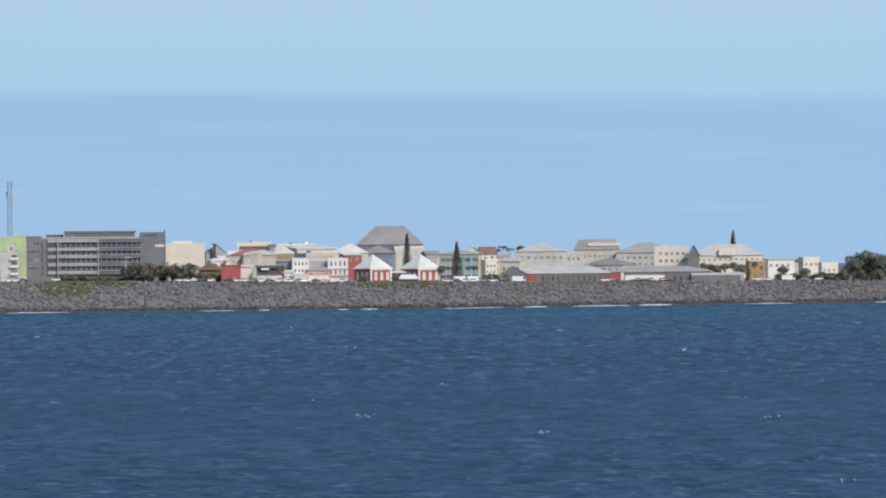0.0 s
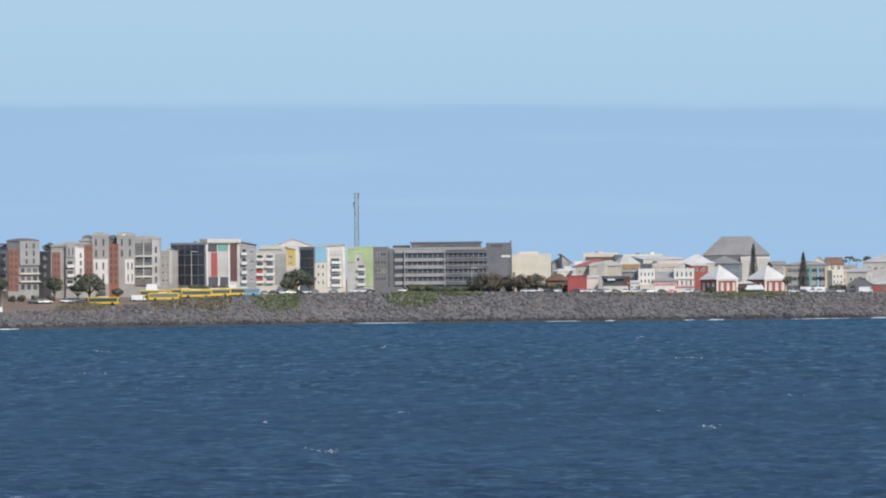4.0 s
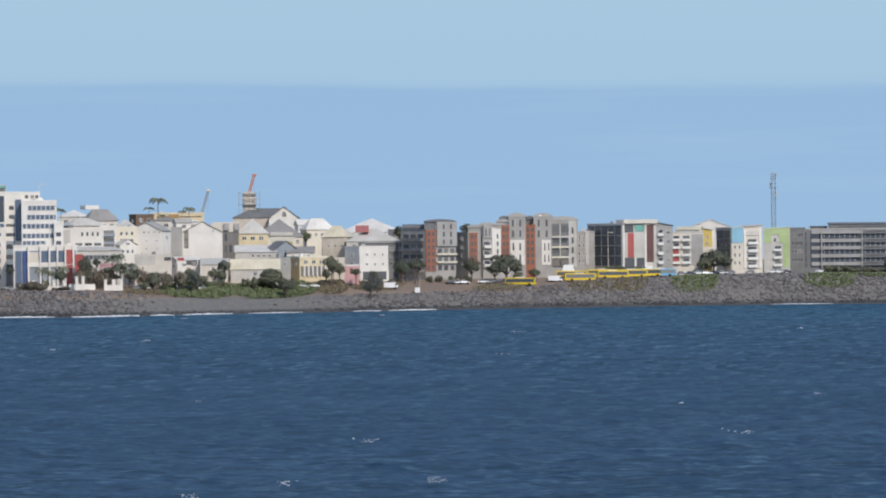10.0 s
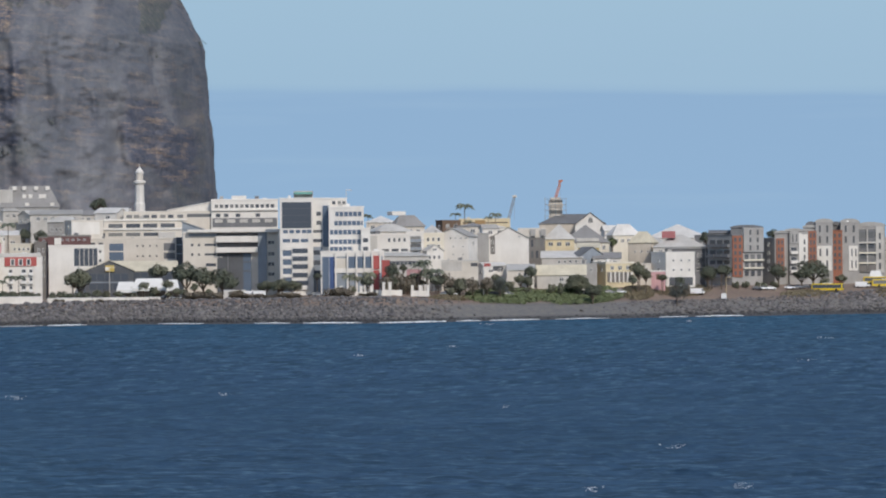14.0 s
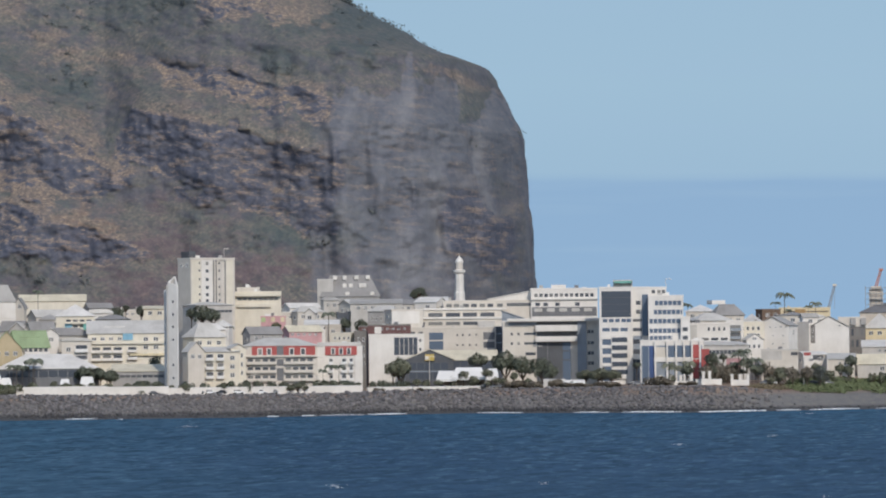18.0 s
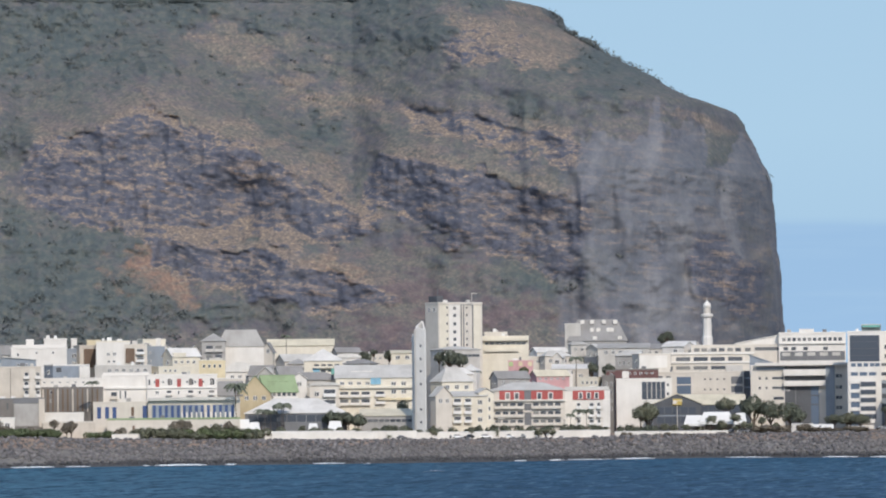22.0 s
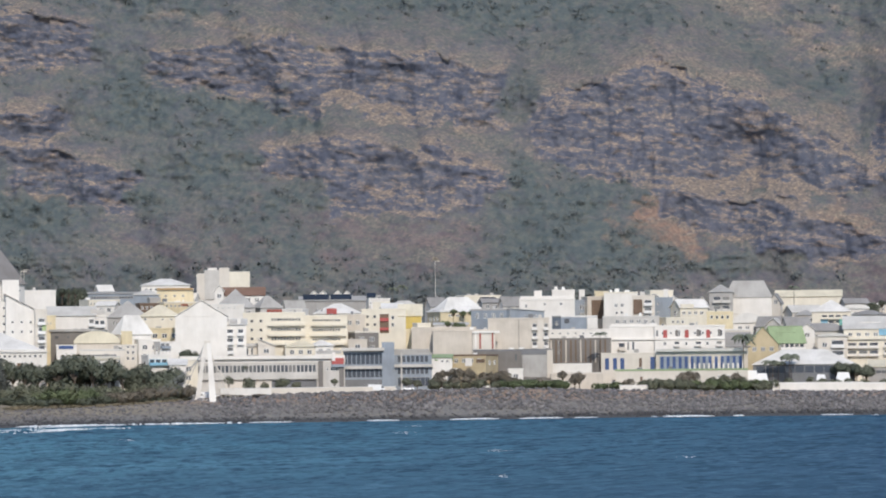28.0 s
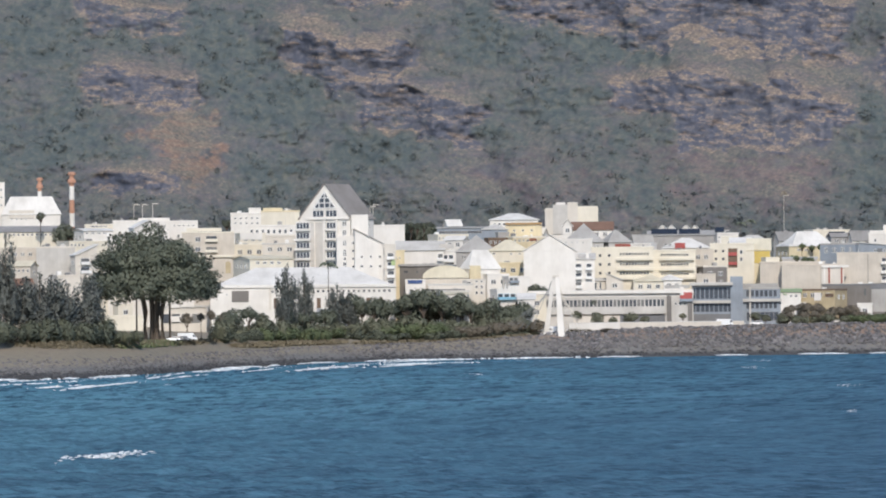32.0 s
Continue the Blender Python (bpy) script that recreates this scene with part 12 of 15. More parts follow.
car(-523.2, 1718.1, 7.85, 30.9, "car_white")
car(-519, 1724.8, 7.93, 196.7, "car_grey")
car(-591.6, 1648, 8.18, 19.75, "car_white")
car(-583.2, 1653.4, 8.1, 199.4, "car_dark")
car(-578.1, 1656.6, 8.06, 199.2, "car_white")
car(-513.8, 1735.6, 8.08, 16.49, "car_white")
car(-510.9, 1740, 8.13, 30.4, "car_white")
car(-507.9, 1744.5, 8.18, 16.23, "car_grey")
car(-503.5, 1751.1, 8.25, 30, "car_white")
car(-500.6, 1755.6, 8.3, 15.91, "car_white")
car(-496.1, 1762.2, 8.37, 195.7, "car_grey")
car(-568.1, 1652.6, 7.72, 18.97, "car_dark")
car(-754.7, 1478.6, 7.6, 27.04, "car_white", "van")
car(-752.6, 1481.6, 7.76, 206.9, "car_white", "van")
car(-751.4, 1486.5, 7.99, 26.82, "car_white")
car(-745.3, 1495.2, 8.45, 40.5, "car_white")
car(-742.9, 1498.6, 8.63, 14.37, "car_grey")
car(-717.9, 1532.3, 9.49, 25.1, "car_white")
car(-716, 1534.6, 9.52, 25.01, "car_dark")
car(-712.3, 1539.1, 9.59, 24.83, "car_white")
car(-708.3, 1543.9, 9.66, 204.6, "car_white")
car(-725.5, 1522.8, 9.35, 25.47, "car_grey")
car(-714.9, 1533.1, 9.49, 25, "car_white", "van")
car(-717.9, 1532.3, 9.49, 25.1, "car_red")
car(-746.8, 1231.2, 8.09, 211.2, "car_white")
car(-750.9, 1241.9, 8.04, 31.2, "car_dark")
car(-753, 1247.7, 8.02, 45.1, "car_grey")
car(-756.1, 1256, 7.99, 45, "car_white")
car(-753.5, 1250.1, 8, 31.1, "car_white", "van")
car(-604.8, 1639.3, 8.34, 20.25, "car_white")
car(-601.5, 1641.5, 8.29, 200.1, "car_dark")
car(-596.5, 1644.8, 8.22, 19.93, "car_white")
car(-592.2, 1647.6, 8.19, 19.77, "car_grey")
car(-588, 1650.3, 8.15, 7.61, "car_white")
car(-582.1, 1654.1, 8.09, 33.4, "car_white")
car(-577.9, 1656.8, 8.05, 19.23, "car_dark")
# ---------- trees and shrubs ----------
for a, d, h, w, kind, leaf in ((4.63, 2138, 10.5, 8, "round", "leaf_dark"), (4.78, 2142, 12.5, 9, "round", "leaf_olive"), (4.93, 2139, 11.5, 9, "round", "leaf_dark"), (5.1, 2143, 12, 10, "round", "leaf_olive"),
                               (4.5, 2133, 5, 6, "bush", "leaf_olive"), (4.7, 2133, 6, 7, "bush", "leaf_dark"), (4.9, 2134, 6, 7, "bush", "leaf_olive"), (4.36, 2133, 4, 5, "bush", "leaf_brown"),
                               (-12.42, 1822, 7.5, 6, "wisp", "leaf_brown"), (-12.28, 1826, 8.5, 6, "palm", "leaf_dark"), (-12.15, 1822, 7, 6, "round", "leaf_dark"), (-12.02, 1826, 8, 6, "wisp", "leaf_brown"), (-11.9, 1823, 6.5, 6, "round", "leaf_olive"),
                               (-11.76, 1828, 7.5, 6, "wisp", "leaf_brown"), (-11.6, 1832, 8, 6, "round", "leaf_brown"), (-11.45, 1836, 9, 6, "wisp", "leaf_pine"), (-9.45, 1880, 9.5, 7, "wisp", "leaf_pine"), (-10.4, 1858, 7, 7, "round", "leaf_dark"),
                               (-12.7, 1808, 7.5, 6, "wisp", "leaf_brown"), (-12.95, 1806, 7, 6, "round", "leaf_dark")):
    plant(*spot(a, d, float(land_z(a, d - shore(a)))), h, 0, w, kind, leaf)
plant(174.7, 2141.5, 9.4, 11.68, -4.66, 8.15, "wisp", "leaf_olive")
plant(183.2, 2143.7, 9.4, 11.37, -4.89, 10.56, "wisp", "leaf_olive")
plant(171, 2140.5, 9.4, 5.98, -4.57, 7.19, "wisp", "leaf_olive")
plant(179.5, 2142.7, 9.4, 7.81, -4.79, 9.6, "wisp", "leaf_olive")
plant(185.6, 2144.3, 9.4, 5.84, -4.95, 7.21, "wisp", "leaf_olive")
plant(109.9, 2137.8, 9.8, 7.61, -2.94, 4.17, "round", "leaf_olive")
plant(113, 2145.1, 9.81, 7.02, -3.02, 4.42, "round", "leaf_olive")
plant(115.7, 2142.3, 9.77, 6.62, -3.09, 5.13, "round", "leaf_olive")
plant(119.4, 2145.6, 9.75, 7.16, -3.19, 5.28, "round", "leaf_olive")
plant(123.1, 2147.4, 9.73, 7.92, -3.28, 4.06, "round", "leaf_olive")
plant(126, 2142, 9.66, 6.84, -3.37, 6.07, "round", "leaf_olive")
plant(140.7, 2131.7, 9.47, 3.64, -3.78, 4.24, "bush", "leaf_olive")
plant(142.8, 2132.7, 9.45, 4.32, -3.83, 4.79, "bush", "leaf_olive")
plant(146.1, 2133.7, 9.43, 3.1, -3.92, 6.76, "bush", "leaf_olive")
plant(149.2, 2133.6, 9.4, 3.83, -4, 5.32, "bush", "leaf_olive")
plant(151.8, 2129.7, 9.3, 4.04, -4.08, 5.02, "bush", "leaf_olive")
plant(156.9, 2134.9, 9.4, 3.08, -4.2, 5.38, "bush", "leaf_olive")
plant(158.4, 2132.5, 9.32, 4.39, -4.25, 6.2, "bush", "leaf_olive")
plant(163.2, 2137.8, 9.4, 3.87, -4.37, 6.19, "bush", "leaf_olive")
plant(166, 2138.3, 9.4, 3.41, -4.44, 5, "bush", "leaf_olive")
plant(143.5, 2141, 9.49, 6.15, -3.84, 6.23, "round", "leaf_olive")
plant(153.1, 2141.7, 9.42, 5.17, -4.09, 5.75, "round", "leaf_olive")
plant(130.5, 2119.7, 9.33, 8.11, -3.52, 3.79, "round", "leaf_brown")
plant(106.2, 2213.1, 10.32, 9.26, -2.75, 3.96, "palm", "leaf_dark")
plant(129.7, 2263.8, 10.43, 21.58, -3.28, 4.3, "cone", "leaf_pine")
plant(130.9, 2259.2, 10.39, 15.28, -3.32, 5.05, "cone", "leaf_pine")
plant(-15.06, 2119.1, 11.18, 20.38, 0.41, 4.02, "cone", "leaf_pine")
plant(5.51, 2044.3, 10.42, 16.89, -0.15, 4.11, "cone", "leaf_pine")
plant(26.26, 2218.7, 11.31, 14.22, -0.68, 5.45, "palm", "leaf_dark")
plant(29.5, 2220.9, 11.28, 13.23, -0.76, 4.46, "palm", "leaf_dark")
plant(34.2, 2234.1, 11.31, 14.18, -0.88, 4.49, "round", "leaf_dark")
plant(23.8, 2221.9, 11.36, 12.71, -0.61, 3.47, "palm", "leaf_dark")
plant(77.5, 2081.7, 9.38, 1.68, -2.13, 4.36, "bush", "leaf_green")
plant(80.7, 2087.5, 9.45, 1.54, -2.21, 4.13, "bush", "leaf_green")
plant(83.4, 2086.3, 9.34, 2.02, -2.29, 3.31, "bush", "leaf_green")
plant(86.8, 2090.8, 9.37, 1.31, -2.38, 4.13, "bush", "leaf_green")
plant(90.1, 2091.7, 9.31, 1.5, -2.47, 4.32, "bush", "leaf_green")
plant(93.3, 2095.5, 9.33, 1.44, -2.55, 4.6, "bush", "leaf_green")
plant(96.2, 2098.3, 9.33, 0.52, -2.62, 3.88, "bush", "leaf_green")
plant(-31, 2024.6, 10.45, 1.39, 0.88, 5.72, "bush", "leaf_green")
plant(-27.95, 2023.9, 10.4, 0.94, 0.79, 5.2, "bush", "leaf_green")
plant(-25.45, 2023, 10.35, 0.9, 0.72, 5.04, "bush", "leaf_green")
plant(-21.76, 2024.8, 10.35, 1, 0.62, 4.97, "bush", "leaf_green")
plant(-17.88, 2020.1, 10.19, 1.68, 0.51, 4.48, "bush", "leaf_green")
plant(-14.92, 2024.6, 10.26, 1.39, 0.42, 4.96, "bush", "leaf_green")
plant(-13.08, 2021, 10.15, 1.27, 0.37, 3.52, "bush", "leaf_green")
plant(-9.72, 2020.9, 10.1, 1.42, 0.28, 3.86, "bush", "leaf_green")
plant(-6.78, 2022.6, 10.11, 1.24, 0.19, 4.9, "bush", "leaf_green")
plant(-2.4, 2027.1, 10.17, 1.33, 0.07, 3.39, "bush", "leaf_green")
plant(-31.6, 2027.9, 10.54, 2.81, 0.89, 4.98, "round", "leaf_olive")
plant(-18.66, 2028.8, 10.41, 2.81, 0.53, 5.43, "round", "leaf_olive")
plant(-123.7, 2030.3, 11.65, 8.48, 3.49, 6.28, "wisp", "leaf_brown")
plant(-119.4, 2027.8, 11.55, 8.32, 3.37, 8.38, "wisp", "leaf_brown")
plant(-118, 2030.4, 11.59, 7.88, 3.33, 8.25, "wisp", "leaf_brown")
plant(-113, 2031.6, 11.56, 7.24, 3.18, 9.24, "wisp", "leaf_brown")
plant(-110.4, 2029.7, 11.5, 8.3, 3.11, 8.31, "wisp", "leaf_brown")
plant(-107.7, 2036.6, 11.6, 6.83, 3.03, 8.39, "wisp", "leaf_brown")
plant(-104.6, 2029.2, 11.42, 7.13, 2.95, 6.24, "wisp", "leaf_brown")
plant(-101, 2030.7, 11.41, 7.74, 2.85, 8.46, "wisp", "leaf_brown")
plant(-108.9, 2036.2, 11.61, 4.41, 3.06, 3.98, "bush", "leaf_olive")
plant(-107.4, 2035.9, 11.59, 3.6, 3.02, 5.82, "bush", "leaf_olive")
plant(-103.6, 2035.4, 11.53, 4.14, 2.91, 5.87, "bush", "leaf_olive")
plant(-101.8, 2036, 11.53, 4.37, 2.86, 5.88, "bush", "leaf_olive")
plant(-99.2, 2037.6, 11.53, 4.52, 2.79, 3.72, "bush", "leaf_olive")
plant(-96.3, 2036.4, 11.47, 4.34, 2.71, 5.37, "bush", "leaf_olive")
plant(-93.4, 2038.7, 11.48, 4.88, 2.62, 4.1, "bush", "leaf_olive")
plant(-90.5, 2036.7, 11.41, 3.88, 2.54, 4.08, "bush", "leaf_olive")
plant(-89.3, 2037.2, 11.41, 3.59, 2.51, 4.94, "bush", "leaf_olive")
plant(-102.2, 2039.5, 11.56, 7.63, 2.87, 6.84, "round", "leaf_dark")
plant(-107.8, 2037.8, 11.61, 6.5, 3.03, 5.92, "round", "leaf_dark")
plant(-128, 2040.5, 11.79, 6.5, 3.59, 5.93, "round", "leaf_dark")
plant(-142.4, 2033.5, 11.9, 2.7, 4.01, 5.8, "bush", "leaf_olive")
plant(-139.9, 2031.4, 11.85, 2.58, 3.94, 5.22, "bush", "leaf_olive")
plant(-136.4, 2033.7, 11.85, 3.17, 3.84, 5.03, "bush", "leaf_olive")
plant(-133.2, 2034.6, 11.82, 2.56, 3.75, 3.85, "bush", "leaf_olive")
plant(-130.5, 2037.5, 11.8, 2.94, 3.66, 6.21, "bush", "leaf_olive")
plant(-126.6, 2036.9, 11.77, 3.54, 3.56, 4.94, "bush", "leaf_olive")
plant(-123.3, 2036.1, 11.74, 2.59, 3.47, 5.08, "bush", "leaf_olive")
plant(-119.3, 2034.7, 11.69, 3.05, 3.36, 6.1, "bush", "leaf_olive")
plant(-117.9, 2038.3, 11.69, 3.14, 3.31, 3.94, "bush", "leaf_olive")
plant(-113.2, 2035.7, 11.64, 2.62, 3.18, 4.54, "bush", "leaf_olive")
plant(17, 2050.3, 10.24, 3.84, -0.48, 4.17, "bush", "leaf_olive")
plant(19.44, 2053.6, 10.26, 4.36, -0.54, 3.44, "bush", "leaf_olive")
plant(22.37, 2053.8, 10.17, 3.99, -0.62, 3.62, "bush", "leaf_olive")
plant(25.8, 2061.1, 10.27, 3.87, -0.72, 3.16, "bush", "leaf_olive")
plant(-0.97, 2041.9, 10.53, 6.58, 0.03, 4.56, "round", "leaf_dark")
plant(12.31, 2053.5, 10.46, 6.51, -0.34, 3.21, "round", "leaf_dark")
grass_patch(-4.56, -3.95, 14, 34, 5200, "grass_green", "green creeping growth on the bank", 7035, 0.7)
grass_patch(-3.95, -3.41, 22, 34, 2200, "grass_green", "green growth on the bank", 1126, 0.7)
grass_patch(-1.05, 0.1, 20, 30, 3000, "grass_green", "green growth along the top of the bank", 6640, 0.5)
grass_patch(1, 2.91, 22, 30, 3200, "grass_dry", "dry growth along the top of the bank", 7974, 0.4)
grass_patch(-2.45, -1.05, 22, 30, 2000, "grass_dry", "dry growth along the top of the bank", 802, 0.4)
grass_patch(-6.06, -5.51, 12, 34, 4000, "grass_green", "green creeping growth on the bank", 2022, 0.7)
grass_patch(-6.82, -6.31, 14, 30, 2600, "grass_dry", "green growth on the bank", 2005, 0.7)
grass_patch(-7.21, -6.76, 16, 32, 2000, "grass_dry", "green growth on the bank", 3592, 0.5)
grass_patch(-8.29, -7.65, 22, 40, 2400, "grass_dry", "dry grass on the slope", 1822, 0.5)
plant(-281.3, 1926.9, 10.29, 9.43, 8.31, 7.82, "round", "leaf_dark")
plant(-269.1, 1936.8, 9.86, 11.04, 7.91, 13.53, "round", "leaf_dark")
plant(-273.2, 1934.2, 10.08, 7.38, 8.04, 7.85, "round", "leaf_dark")
plant(-195.9, 2010.9, 11.92, 10.28, 5.56, 11.72, "round", "leaf_dark")
plant(-199.3, 2006.3, 11.81, 7.05, 5.67, 7.2, "round", "leaf_olive")
plant(-191.3, 2012, 11.93, 7.75, 5.43, 6.32, "round", "leaf_dark")
plant(-303.9, 1897.2, 9.79, 9.37, 9.1, 7, "round", "leaf_dark")
plant(-302.7, 1899.8, 9.98, 8.56, 9.05, 4.68, "round", "leaf_dark")
plant(-299.3, 1901.2, 9.58, 9.65, 8.95, 5.35, "round", "leaf_dark")
plant(-298.5, 1906.6, 10.24, 8.95, 8.9, 6.49, "round", "leaf_dark")
plant(-234.5, 1981.9, 11.35, 6.13, 6.75, 3.7, "bush", "leaf_olive")
plant(-232.3, 1987.9, 11.39, 5.58, 6.66, 3.84, "bush", "leaf_olive")
plant(-229.5, 1983.2, 11.31, 5.37, 6.6, 4.4, "bush", "leaf_olive")
plant(-225.5, 1989.7, 11.47, 4.87, 6.47, 4.39, "bush", "leaf_olive")
plant(-222.5, 1989.3, 11.45, 5.35, 6.38, 4.68, "bush", "leaf_olive")
plant(-298.7, 2034, 11.8, 21.67, 8.35, 6.88, "round", "leaf_dark")
plant(-317.3, 1977.2, 11.56, 20.69, 9.12, 5.81, "round", "leaf_dark")
plant(-324.6, 1865.5, 8.79, 10.58, 9.87, 5.49, "round", "leaf_olive")
plant(-316.7, 1868.6, 7.78, 8.13, 9.62, 3.38, "round", "leaf_olive")
plant(-290.9, 2019.8, 11.68, 19.37, 8.19, 3.19, "round", "leaf_dark")
plant(-152, 2025.2, 11.85, 4.32, 4.29, 4.76, "bush", "leaf_olive")
plant(-149.2, 2029.5, 11.91, 4.17, 4.2, 5.55, "bush", "leaf_olive")
plant(-147.4, 2024.7, 11.79, 3.62, 4.16, 4.08, "bush", "leaf_olive")
plant(-144.2, 2031.5, 11.9, 4.05, 4.06, 5.07, "bush", "leaf_olive")
plant(-141.5, 2025, 11.73, 3.45, 4, 5.72, "bush", "leaf_olive")
plant(-264.5, 1935.2, 9.15, 4.75, 7.78, 4.36, "round", "leaf_olive")
plant(-259.4, 1945.8, 9.77, 5.35, 7.59, 5.26, "round", "leaf_olive")
plant(-295.1, 1909.6, 10.1, 3.34, 8.79, 3.4, "bush", "leaf_olive")
plant(-291.9, 1913.8, 10.16, 3.28, 8.67, 3.37, "bush", "leaf_olive")
plant(-287.3, 1916.1, 9.75, 3.61, 8.53, 2.86, "bush", "leaf_olive")
plant(-285.5, 1918.2, 9.76, 3.32, 8.47, 2.85, "bush", "leaf_olive")
plant(-282.5, 1923.8, 10.07, 3.21, 8.35, 3.36, "bush", "leaf_olive")
plant(-325.2, 1864.8, 8.79, 11.96, 9.89, 6.34, "round", "leaf_olive")
plant(-322.3, 1866.2, 8.45, 9.52, 9.8, 5.07, "round", "leaf_olive")
plant(-326.3, 1860.9, 8.4, 7.51, 9.94, 4.22, "round", "leaf_dark")
plant(-343.3, 1838.3, 8.2, 7.95, 10.58, 9.18, "flat", "leaf_olive")
plant(-355.2, 1978.6, 11.6, 18.93, 10.18, 4.94, "round", "leaf_green")
plant(-316.7, 1871, 8.15, 7.64, 9.61, 3.81, "round", "leaf_olive")
plant(-312.6, 1877.2, 8.35, 4.5, 9.45, 3.08, "bush", "leaf_brown")
plant(-310.6, 1878.8, 8.21, 4.43, 9.39, 2.88, "bush", "leaf_brown")
plant(-308.4, 1876.4, 7.46, 5.86, 9.33, 2.29, "bush", "leaf_brown")
plant(-305.7, 1885.2, 8.3, 4.38, 9.21, 2.24, "bush", "leaf_brown")
plant(-359, 1829, 10, 9.65, 11.1, 5.41, "round", "leaf_dark")
plant(-351.4, 1830.8, 8.68, 5.01, 10.86, 3.28, "bush", "leaf_olive")
plant(-347.9, 1831, 7.99, 6.65, 10.76, 2.79, "bush", "leaf_olive")
plant(-346.4, 1840.3, 9.13, 5.09, 10.66, 2.79, "bush", "leaf_olive")
plant(-342.7, 1838.1, 8.07, 6.27, 10.56, 3.03, "bush", "leaf_olive")
plant(-339.7, 1840.9, 7.91, 6.14, 10.46, 4.21, "bush", "leaf_olive")
plant(-337.6, 1850.2, 8.93, 4.47, 10.34, 3.76, "bush", "leaf_olive")
plant(-311.4, 1877.8, 8.22, 6.66, 9.41, 4.25, "round", "leaf_dark")
plant(-432, 2060.2, 11.98, 34.1, 11.84, 7.99, "palm", "leaf_dark")
plant(-434.9, 2055.6, 11.94, 29.94, 11.95, 4.69, "palm", "leaf_dark")
plant(-422.2, 2076, 12.12, 30, 11.49, 5.67, "palm", "leaf_dark")
plant(-424.5, 2072.3, 12.09, 28.4, 11.58, 3.78, "palm", "leaf_dark")
plant(-430.8, 2062.2, 12, 26.84, 11.8, 3.29, "palm", "leaf_dark")
plant(-386.6, 1771.2, 9.34, 13.09, 12.31, 6.88, "palm", "leaf_dark")
plant(-387.8, 1768.9, 9.37, 11.86, 12.36, 6.06, "palm", "leaf_dark")
plant(-385.5, 1773.4, 9.31, 9.47, 12.26, 5.67, "palm", "leaf_dark")
plant(-384.5, 1775.4, 9.29, 7.46, 12.22, 4.87, "palm", "leaf_dark")
plant(-441.7, 1953.3, 11.12, 26.85, 12.74, 1.56, "cone", "leaf_dark")
plant(-439.9, 1953.4, 11.14, 26.8, 12.69, 1.56, "cone", "leaf_dark")
plant(-438.8, 1955.4, 11.17, 26.78, 12.65, 1.57, "cone", "leaf_dark")
plant(-396.3, 1755.1, 9.6, 8.4, 12.72, 5.83, "bush", "leaf_brown")
plant(-395.6, 1761.6, 9.82, 8.47, 12.66, 4.4, "bush", "leaf_brown")
plant(-393.1, 1760.9, 9.6, 9.45, 12.58, 4.15, "bush", "leaf_brown")
plant(-391.4, 1765.8, 9.64, 8.24, 12.5, 4.84, "bush", "leaf_brown")
plant(-390.2, 1772.3, 9.84, 8.85, 12.42, 6.03, "bush", "leaf_brown")
plant(-396.2, 1762.5, 9.89, 10.94, 12.67, 6.13, "round", "leaf_dark")
plant(-393.9, 1770.6, 10.07, 10.5, 12.54, 3.66, "round", "leaf_dark")
grass_patch(-11.84, -10.98, 26, 58, 9000, "grass_green", "bright green creeper covering the bank", 998, 0.8)
grass_patch(-11.04, -10.02, 26, 58, 9000, "grass_green", "bright green creeper covering the bank", 7423, 0.8)
grass_patch(-10.08, -9.7, 30, 60, 2500, "grass_dry", "dry growth on the bank", 6721, 0.6)
grass_patch(-9.7, -9.06, 34, 60, 2500, "grass_dry", "dry grass on the earth slope", 2782, 0.4)
grass_patch(-12.25, -11.74, 30, 44, 1600, "grass_dry", "dry grass on the earth slope", 737, 0.4)
plant(-423.8, 1837.7, 10.27, 29.43, 12.99, 4.21, "palm", "leaf_dark")
plant(-422, 1837.4, 10.3, 28.96, 12.93, 3.79, "palm", "leaf_dark")
plant(-426.5, 1838.2, 10.23, 29.09, 13.06, 2.95, "palm", "leaf_dark")
plant(-508.9, 1754.1, 8.29, 11.36, 16.18, 9.38, "round", "leaf_olive")
plant(-511.1, 1750.8, 8.26, 10.41, 16.27, 6.92, "round", "leaf_olive")
plant(-474.6, 1771.2, 8.72, 13.44, 15, 12.28, "round", "leaf_dark")
plant(-467.8, 1769.3, 8.76, 11.71, 14.81, 10.21, "round", "leaf_dark")
plant(-460.4, 1769.1, 8.87, 10.72, 14.59, 9.38, "round", "leaf_dark")
plant(-486.1, 1774.7, 8.65, 12.79, 15.32, 8.21, "round", "leaf_olive")
plant(-456.4, 1765.7, 8.84, 8.28, 14.49, 6.92, "round", "leaf_dark")
plant(-488.5, 1763.9, 8.29, 6.67, 15.48, 4.9, "round", "leaf_olive")
plant(-491.8, 1764.4, 8.25, 5.51, 15.58, 4.09, "round", "leaf_olive")
plant(-479.1, 1762.6, 8.4, 7.31, 15.21, 4.89, "round", "leaf_olive")
plant(-484.2, 1763.3, 8.34, 4.96, 15.35, 4.49, "round", "leaf_olive")
plant(-475.8, 1762.1, 8.43, 4.4, 15.11, 3.67, "round", "leaf_olive")
plant(-502.1, 1750.6, 8.09, 4.21, 16, 4.47, "round", "leaf_olive")
plant(-499.7, 1754.1, 8.13, 3.73, 15.9, 4.07, "round", "leaf_olive")
plant(-496.4, 1759, 8.18, 3.61, 15.76, 4.49, "round", "leaf_olive")
plant(-492.5, 1764.5, 8.25, 3.07, 15.6, 3.68, "round", "leaf_olive")
